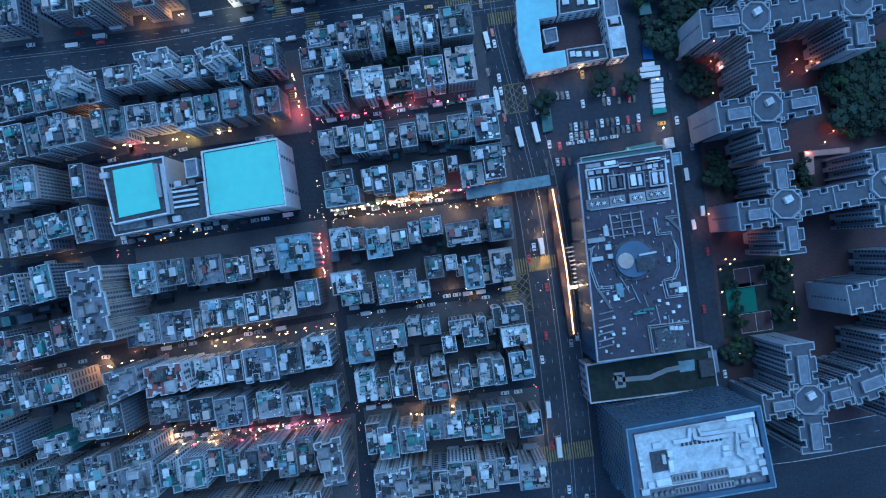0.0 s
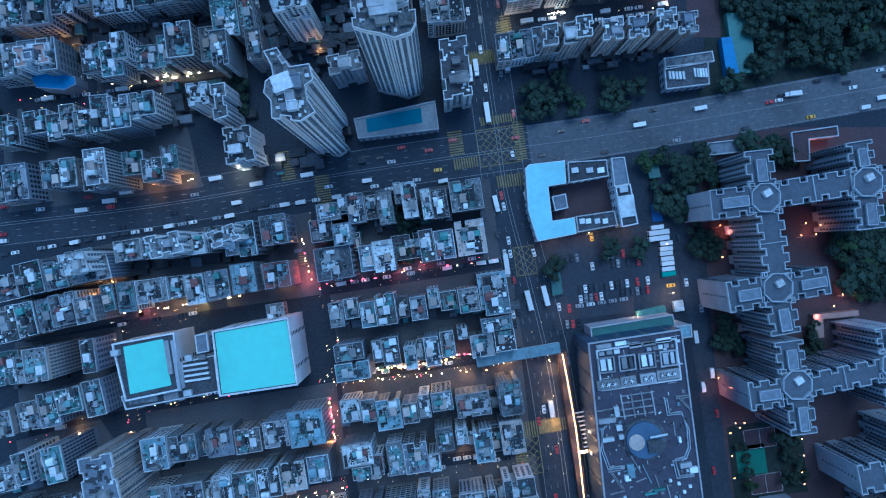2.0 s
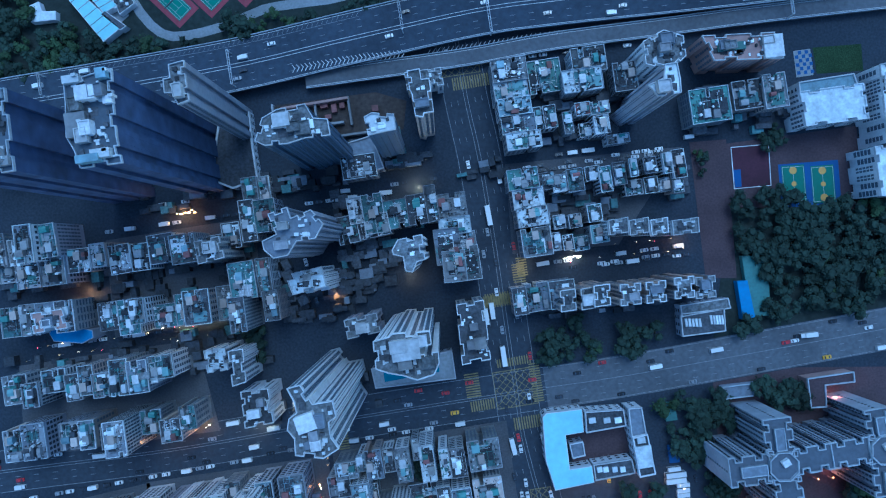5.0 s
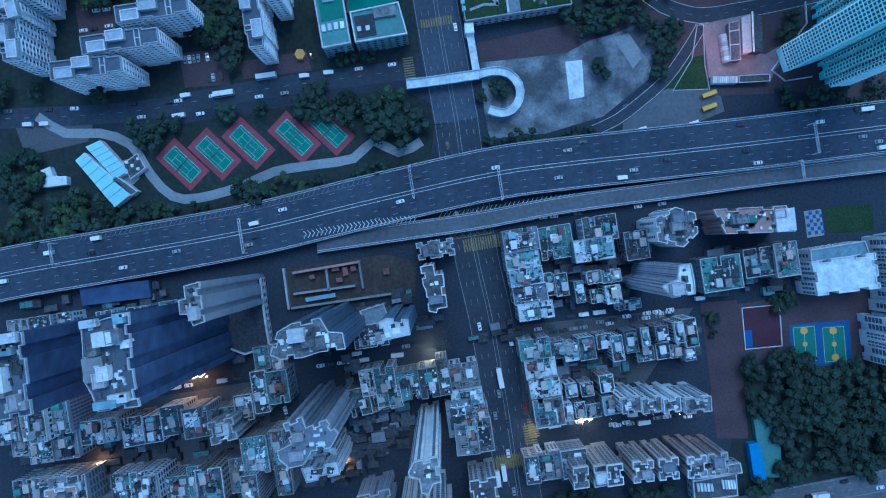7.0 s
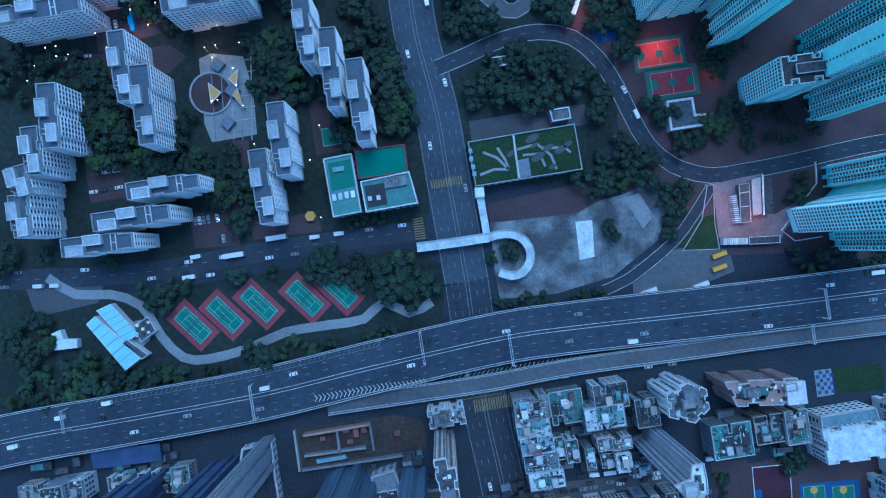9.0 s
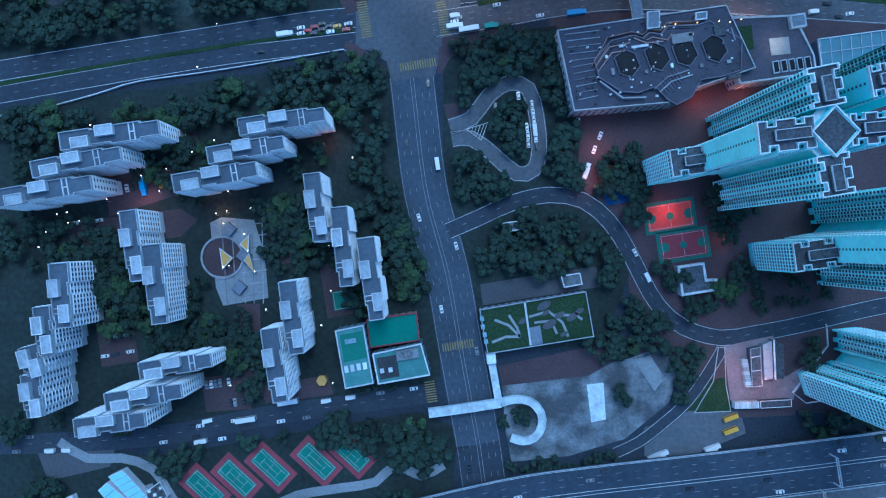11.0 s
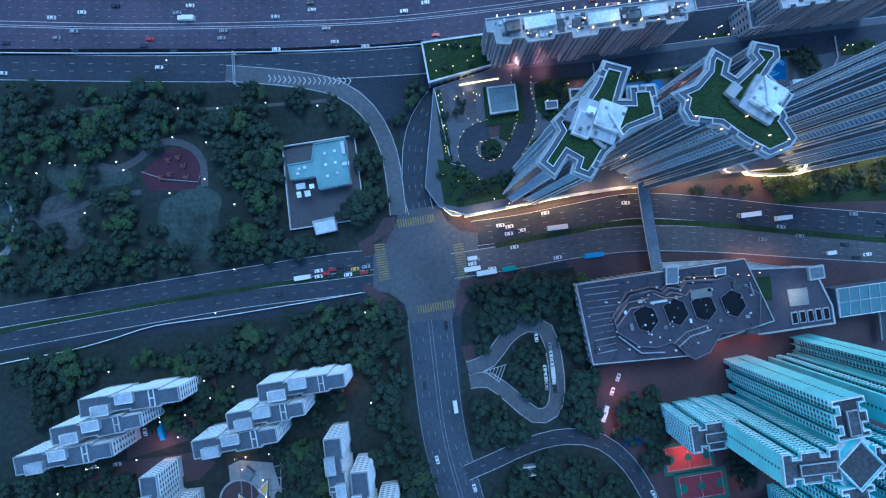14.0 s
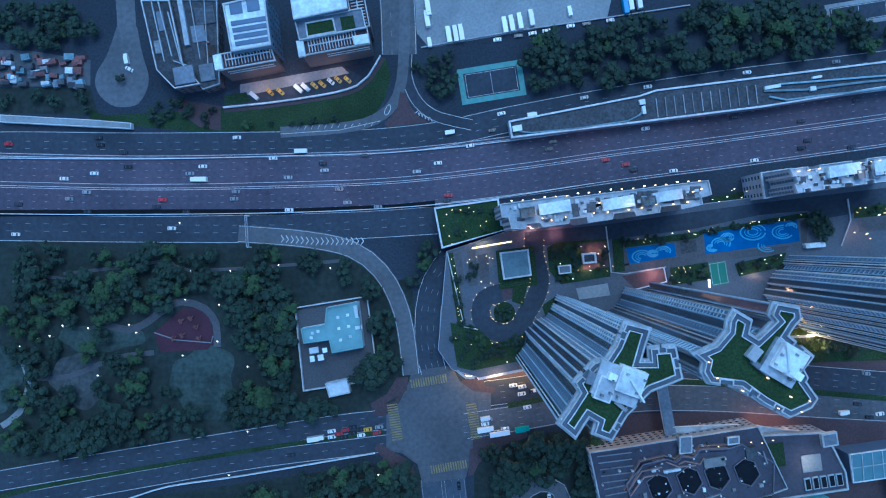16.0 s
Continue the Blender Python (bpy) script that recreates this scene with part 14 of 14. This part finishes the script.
shop_lights(-58.9, 8.3, -55.4, -18.6, 841, 14, [GLOW_RED, GLOW_RED, GLOW_ORANGE, GLOW_WHITE], 3.0)
for a, b, c, d, e, f in [(-210.9, -104.6, -132.9, -96.6, 842, 20), (-38.7, -40.6, -11.8, -33.4, 843, 12), (-17.2, -79.1, 20.4, -72.9, 844, 12)]:
    shop_lights(a, b, c, d, e, f, [GLOW_ORANGE, GLOW_WARM, GLOW_WARM, GLOW_WHITE], 3.0)
shop_lights(-60.2, 61.6, 12.4, 72.4, 845, 10, [GLOW_RED, GLOW_RED, GLOW_ORANGE, GLOW_WHITE], 3.0)
shop_lights(-157.1, 48.1, -97.9, 56.2, 846, 14, [GLOW_ORANGE, GLOW_WARM, GLOW_WARM, GLOW_WHITE], 3.0)
shop_lights(-72.4, 83.6, -67.0, 63.5, 847, 8, [GLOW_RED, GLOW_RED, GLOW_ORANGE, GLOW_WHITE], 3.0)
shop_lights(-163.8, 70.2, -161.1, 55.4, 848, 6, [GLOW_RED, GLOW_RED, GLOW_ORANGE, GLOW_WHITE], 3.0)
shop_lights(-143.6, -89.8, -97.9, -96.6, 849, 8, [GLOW_ORANGE, GLOW_WARM, GLOW_WARM, GLOW_WHITE], 3.0)
shop_lights(-49.5, 15.1, 20.4, 21.2, 850, 10, [GLOW_ORANGE, GLOW_WARM, GLOW_WARM, GLOW_WHITE], 3.0)
stalls(-130.6, -94.2, -52.3, -82.0, 851, 34, across=3.0)
stalls(-154.9, 4.3, -98.2, 13.2, 852, 14, across=2.0)
run_of_light([(51.7, 28.3), (54.9, 10.9), (58.4, -10.4), (60.8, -31.7), (61.8, -40.2)], GLOW_STRIP, 5.38, 0.5, "light_strip", "warm lit edge of a canopy along the avenue")
run_of_light([(59.3, -18.3), (65.2, -17.2), (69.1, -14.3)], GLOW_STRIP, 5.38, 1.4, "lit_entrance", "brightly lit glazed entrance of the podium")
patch("canopy", [(49.4, 28.8), (53.7, 29.6), (63.5, -40.4), (59.7, -41.5)], 0, PAVING_RED, "long reddish canopy along the avenue", 5.4, category="canopy")
for a, b in [(50.9, 24.1), (53.2, 10.9), (55.4, -2.4), (57.2, -15.6), (59.3, -28.9)]:
    pool_light(a, b, 8, 500, GOLD)
tagged(part("canopy_rib", Geo().strip([(57.6, 0.3), (62.6, 1.3)], -0.3, 0.3, 5.5, 5.9), PARAPET), "pale rib of a fan-shaped entrance canopy", "canopy rib", "canopy ribs")
tagged(part("canopy_rib", Geo().strip([(58.4, -1.7), (63.6, -0.7)], -0.3, 0.3, 5.5, 5.9), PARAPET), "pale rib of a fan-shaped entrance canopy", "canopy rib", "canopy ribs")
tagged(part("canopy_rib", Geo().strip([(59.1, -3.7), (64.4, -2.7)], -0.3, 0.3, 5.5, 5.9), PARAPET), "pale rib of a fan-shaped entrance canopy", "canopy rib", "canopy ribs")
tagged(part("canopy_rib", Geo().strip([(59.8, -5.7), (65.2, -4.7)], -0.3, 0.3, 5.5, 5.9), PARAPET), "pale rib of a fan-shaped entrance canopy", "canopy rib", "canopy ribs")
tagged(part("canopy_rib", Geo().strip([(60.3, -7.7), (65.8, -6.7)], -0.3, 0.3, 5.5, 5.9), PARAPET), "pale rib of a fan-shaped entrance canopy", "canopy rib", "canopy ribs")
tagged(part("canopy_rib", Geo().strip([(60.8, -9.7), (66.4, -8.7)], -0.3, 0.3, 5.5, 5.9), PARAPET), "pale rib of a fan-shaped entrance canopy", "canopy rib", "canopy ribs")
tagged(part("canopy_rib", Geo().strip([(61.2, -11.7), (66.8, -10.7)], -0.3, 0.3, 5.5, 5.9), PARAPET), "pale rib of a fan-shaped entrance canopy", "canopy rib", "canopy ribs")
tagged(part("canopy_rib", Geo().strip([(61.5, -13.7), (67.1, -12.7)], -0.3, 0.3, 5.5, 5.9), PARAPET), "pale rib of a fan-shaped entrance canopy", "canopy rib", "canopy ribs")
tagged(part("canopy_rib", Geo().strip([(61.7, -15.7), (67.3, -14.7)], -0.3, 0.3, 5.5, 5.9), PARAPET), "pale rib of a fan-shaped entrance canopy", "canopy rib", "canopy ribs")
# this last rib glows by itself to give the fan its lit look
tagged(part("canopy_rib", Geo().strip([(61.8, -17.7), (67.4, -16.7)], -0.3, 0.3, 5.5, 5.9), GLOW_STRIP), "pale rib of a fan-shaped entrance canopy", "canopy rib", "canopy ribs")
pool_light(61.0, -7.7, 9, 300, (1.0, 0.5, 0.25))
pool_light(63.3, -16.7, 12, 900, (1.0, 0.6, 0.35))
footbridge("footbridge", [(10.9, 25.4), (30.7, 28.9), (49.8, 32.1)], 4.4, 8.0, "pale roofed footbridge over the avenue", PARAPET, PARAPET, SHED_BLUE)
for a, b, c in [(65.2, 84.1, 350), (47.8, 80.1, 300), (102.5, 54.6, 500), (105.2, 58.6, 300), (47.7, 68.9, 150), (54.4, 48.5, 250), (82.6, 86.7, 300), (86.5, 46.6, 350)]:
    pool_light(a, b, 5, c, (1.0, 0.5, 0.25))
for x, y in [(64.4, 84.8), (104.1, 56.4), (101.2, 79.4), (46.8, 69.9)]:
    lamp(x, y, 0, 6.0, GLOW_WARM)
for x, y in [(126.7, 88), (127.8, 73), (165.2, 83.1), (172.2, 83.7), (174.3, 88), (183.4, 88.5), (167.4, 89), (112.6, 96.5), (118.7, 58.5), (125.7, 15.8), (196.8, 93.8), (184.7, 55.1), (191.4, 59.1), (199.4, 55.9), (180.7, 49.7), (127.8, 45.2), (136.9, 8.3), (137.4, -53.2), (140.6, -50.5), (133.7, -5.6), (135.8, -7.8), (137.9, -5.6), (163.6, -5.6), (165.2, -13.1), (166, -21.1), (165.2, -29.1), (166.3, -34.5), (131.3, -10.4), (132.1, -21.1), (133.1, -31.8)]:
    lamp(x, y, 0, 5.0, GLOW_ORANGE)
for a, b in [(129.9, 85.8), (170.0, 87.2), (121.9, 57.7), (186.1, 56.4), (172.7, 45.7), (129.9, 40.4), (137.9, 9.6), (123.2, 11.0), (196.8, 57.7)]:
    pool_light(a, b, 5, 350, EMBER)
pool_light(-135.4, 160.1, 4.5, 500, (1.0, 0.75, 0.4))
pool_light(-124.6, 161.9, 4.5, 500, (1.0, 0.75, 0.4))
pool_light(-178.2, 156.3, 4.5, 400, CREAM)
pool_light(-100.8, 113.6, 4.5, 700, STRAW)
for a, b, c in [(-127.6, 110.5, 400), (-141.0, 106.5, 400), (-135.1, 212.4, 700), (-62.9, 172.4, 500)]:
    pool_light(a, b, 4.5, c, AMBER)
pool_light(-82.0, 121.0, 4.5, 300, CREAM)
pool_light(26.9, 186.1, 4.5, 350, (1.0, 0.8, 0.6))
pool_light(49.7, 189.5, 4.5, 500, (1.0, 0.85, 0.7))
pool_light(-134.0, 212.8, 4.5, 600, AMBER)
pool_light(78.3, 257.8, 4.5, 500, (1.0, 0.65, 0.2))
pool_light(100.6, 197.5, 4.5, 350, AMBER)
pool_light(-26.9, 181.6, 4.5, 400, CREAM)
pool_light(-59.2, 173.8, 4.5, 350, AMBER)
pool_light(-20.5, 220.1, 4.5, 500, STRAW)
for a, b, c in [(-180.8, 173.8, 500), (-44.5, 165.4, 500), (-179.9, 174.8, 400)]:
    pool_light(a, b, 4.5, c, AMBER)
pool_light(-23.7, 224.8, 4.5, 700, STRAW)
shop_lights(-162.9, 156.5, -109.0, 163.7, 853, 14, [GLOW_WHITE, GLOW_WARM], 3.0)
shop_lights(-144.3, 109.3, -122.7, 111.9, 854, 8, [GLOW_ORANGE, GLOW_WARM, GLOW_WARM, GLOW_WHITE], 3.0)
shop_lights(48.6, 189.9, 54.0, 190.4, 855, 6, [GLOW_WHITE], 3.0)
shop_lights(-138.6, 212.2, -129.1, 214.1, 856, 6, [GLOW_ORANGE, GLOW_WARM, GLOW_WARM, GLOW_WHITE], 3.0)
shop_lights(44.5, 189.2, 53.9, 191.0, 857, 6, [GLOW_WHITE], 3.0)
for x, y in [(-131.9, 446.6), (-126.8, 447.6), (-115.5, 448.8), (-128.5, 441.7), (-118.7, 436.5), (-117.2, 428.4), (-114.1, 418.7), (-128.9, 421.1), (-126.2, 421.6), (-148.5, 399.9), (-142.3, 401.5), (-124.1, 383.2), (-78.6, 430.3), (-67, 415.9), (-54.1, 400.7), (-82.9, 392.5), (-78.1, 408.8), (-126.6, 364.7), (-109.1, 400.4), (-182.9, 395.1), (-179.7, 425.1), (-196.8, 444.1), (-167, 465.1), (-202.2, 443.4), (-178.5, 415.7), (-37.9, 404.7), (-78, 365.1), (-98.4, 363.2), (-122.6, 363.9), (-207.4, 447.5), (-212.9, 439)]:
    lamp(x, y, 0, 4.5, GLOW_WHITE)
for x, y in [(-202.5, 448.3), (-183.6, 454.1), (-168.6, 439.6), (-145.5, 484.2), (-149.7, 476.3), (-125.9, 457), (-71.6, 490.9), (-68.4, 515), (-190.1, 463.7), (-139.5, 516.3), (-157.9, 467), (-157.6, 481.8), (-132.1, 481.3), (-216.2, 432), (-178.4, 447.3), (-158.6, 457.7), (-66.6, 472), (-93.4, 405.4), (-42.7, 390.9), (-73, 421.1)]:
    lamp(x, y, 0, 4.5, GLOW_WHITE)
for x, y in [(-182, 614.4), (-185.2, 589), (-216.6, 589.1), (-204.6, 587.7), (-181.8, 585.1), (-158.2, 600.2), (-155.2, 613.8), (-136.5, 613.4), (-142.2, 597.4), (-143.4, 580), (-113.6, 615.6), (-89, 613.8), (-129.4, 567.7), (-184.8, 550.9), (-160.1, 573.7), (-237.2, 579.8), (-231.4, 560.4), (-232.9, 555.1), (-217.2, 537.3), (-205.2, 538.4), (-130.1, 536.8), (-160.1, 636.7), (-222.9, 584.4), (-228.2, 583.1), (-200.5, 565.1)]:
    lamp(x, y, 0, 4.0, GLOW_WHITE)
for x, y in [(-162.7, 484.2), (-154.7, 481.6), (-190.7, 489.5), (-167.9, 493.4), (-142.8, 476), (-155, 468.2), (-167.1, 467.1), (-223.2, 474.8)]:
    lamp(x, y, 0, 4.5, GLOW_WHITE)
for a, b, c, d, e in [(-149.9, 484.3, 700, 0.15, 0.12), (-166.0, 453.8, 400, 0.3, 0.2), (-77.1, 480.3, 250, 0.3, 0.2)]:
    pool_light(a, b, 5, c, (1.0, d, e))
pool_light(-129.6, 447.0, 5, 350, AMBER)
pool_light(99.9, 496.9, 6, 700, (1.0, 0.2, 0.12))
pool_light(118.7, 499.2, 6, 600, EMBER)
for a, b, c, d, e, f in [(50.0, 475.1, 6, 500, 0.25, 0.18), (47.0, 459.1, 6, 500, 0.25, 0.18), (82.8, 445.1, 6, 600, 0.3, 0.25), (109.8, 431.0, 5, 300, 0.3, 0.2), (130.5, 520.4, 18, 350, 0.7, 0.5), (111.4, 535.1, 6, 900, 0.4, 0.2), (124.8, 534.0, 6, 700, 0.4, 0.2)]:
    pool_light(a, b, c, d, (1.0, e, f))
for a, b in [(-223.9, 655.5), (-174.2, 657.1), (-129.8, 658.7), (-82.8, 652.4), (-25.1, 659.0), (35.3, 668.2), (87.8, 672.3), (140.4, 676.4)]:
    pool_light(a, b, 12, 250, ROSY)

# ---------- road markings and gantries ----------
for a, b, c, d, e in [(1.8, 129.0, 98, 13, 7), (6.6, 119.4, 8.5, 13, 5), (32.5, 130.2, 98, 20, 5), (29.7, 111.2, 8.5, 17, 6), (16.4, 170.8, 8.5, 17, 6), (21.7, 140.3, 8.5, 17, 4), (-79.5, 118.5, 98, 15, 7), (-61.9, 106.2, 98, 16, 7), (26.0, 185.9, 98, 10, 5), (-5.3, 189.8, 98, 12, 6), (39.6, -7.9, 8.5, 24, 7), (32.8, -21.4, 98, 14, 6), (49.1, -6.5, 8.5, 16, 6), (58.6, -97.4, 8.5, 28, 8), (2.8, 275.2, 8.5, 20, 6), (12.2, 169.3, 8.5, 17, 6), (24.5, 182.8, 98, 10, 6), (-18.1, 382.0, 8.5, 16, 4)]:
    crossing(a, b, c, d, e)
for a, b, c, d, e in [(-31.5, 359.9, 98, 11, 5), (-60.3, 539.6, 98, 18, 5), (-22.3, 538.9, 98, 18, 5), (-43.6, 558.9, 8.5, 18, 4), (-34.9, 517.4, 8.5, 18, 4), (-56.0, 718.5, 8.5, 10, 4), (-71.7, 73.6, 98, 6, 4), (8.4, -39.1, 98, 10, 4)]:
    crossing(a, b, c, d, e)
for a, b, c, d in [(22.4, 127.5, 20, 18), (34.9, 72.4, 10, 14), (36.4, -21.4, 12, 18), (-3.3, 281.8, 20, 7)]:
    box_junction(a, b, 8.5, c, d)
for a, b, c, d in [(-30.6, 304.0, 15, 7.0), (10.6, 302.7, 15, 7.0), (-197.6, 272.7, 10, 7.0), (-109.7, 279.9, 16, 7.0), (157.4, 321.7, 14, 7.0), (152.4, 307.3, 9, 4.0)]:
    gantry(a, b, 98, c, d)
g = Geo()
for x, y, up, a in along([(-81.3, 281.2), (-70.6, 282.9), (-59.9, 284.7), (-49.2, 286.1), (-38.5, 287), (-29.2, 288)], 2.0):
    g.box(x, y, 7.0, 2.2, 0.34, 0.03, a + 125).box(x, y - 1.7, 7.0, 2.2, 0.34, 0.03, a + 55)
tagged(part("chevron_marking", g, PAINT), "white chevrons painted on the expressway", "road marking", "", "stuff")
g = Geo()
for x, y, up, a in along([(-17.2, 289), (-1, 290.9), (15.1, 293.4), (31.3, 295.9), (47.5, 297.6)], 2.2):
    g.box(x, y, 4.0, 2.4, 0.22, 0.03, a + 50)
tagged(part("hatched_marking", g, PAINT), "white hatching painted on the slip road", "road marking", "", "stuff")
g = Geo()
for x, y, up, a in along([(-112.3, 629.7), (-96, 628.2), (-85.2, 628), (-71.6, 627.7)], 2.4):
    g.box(x, y, 0.14, 2.2, 0.4, 0.08, a + 125).box(x, y - 1.7, 0.14, 2.2, 0.4, 0.08, a + 55)
tagged(part("chevron_marking", g, PAINT), "white chevrons painted at a slip road", "road marking", "", "stuff")

# ---------- wooded park east and street trees ----------
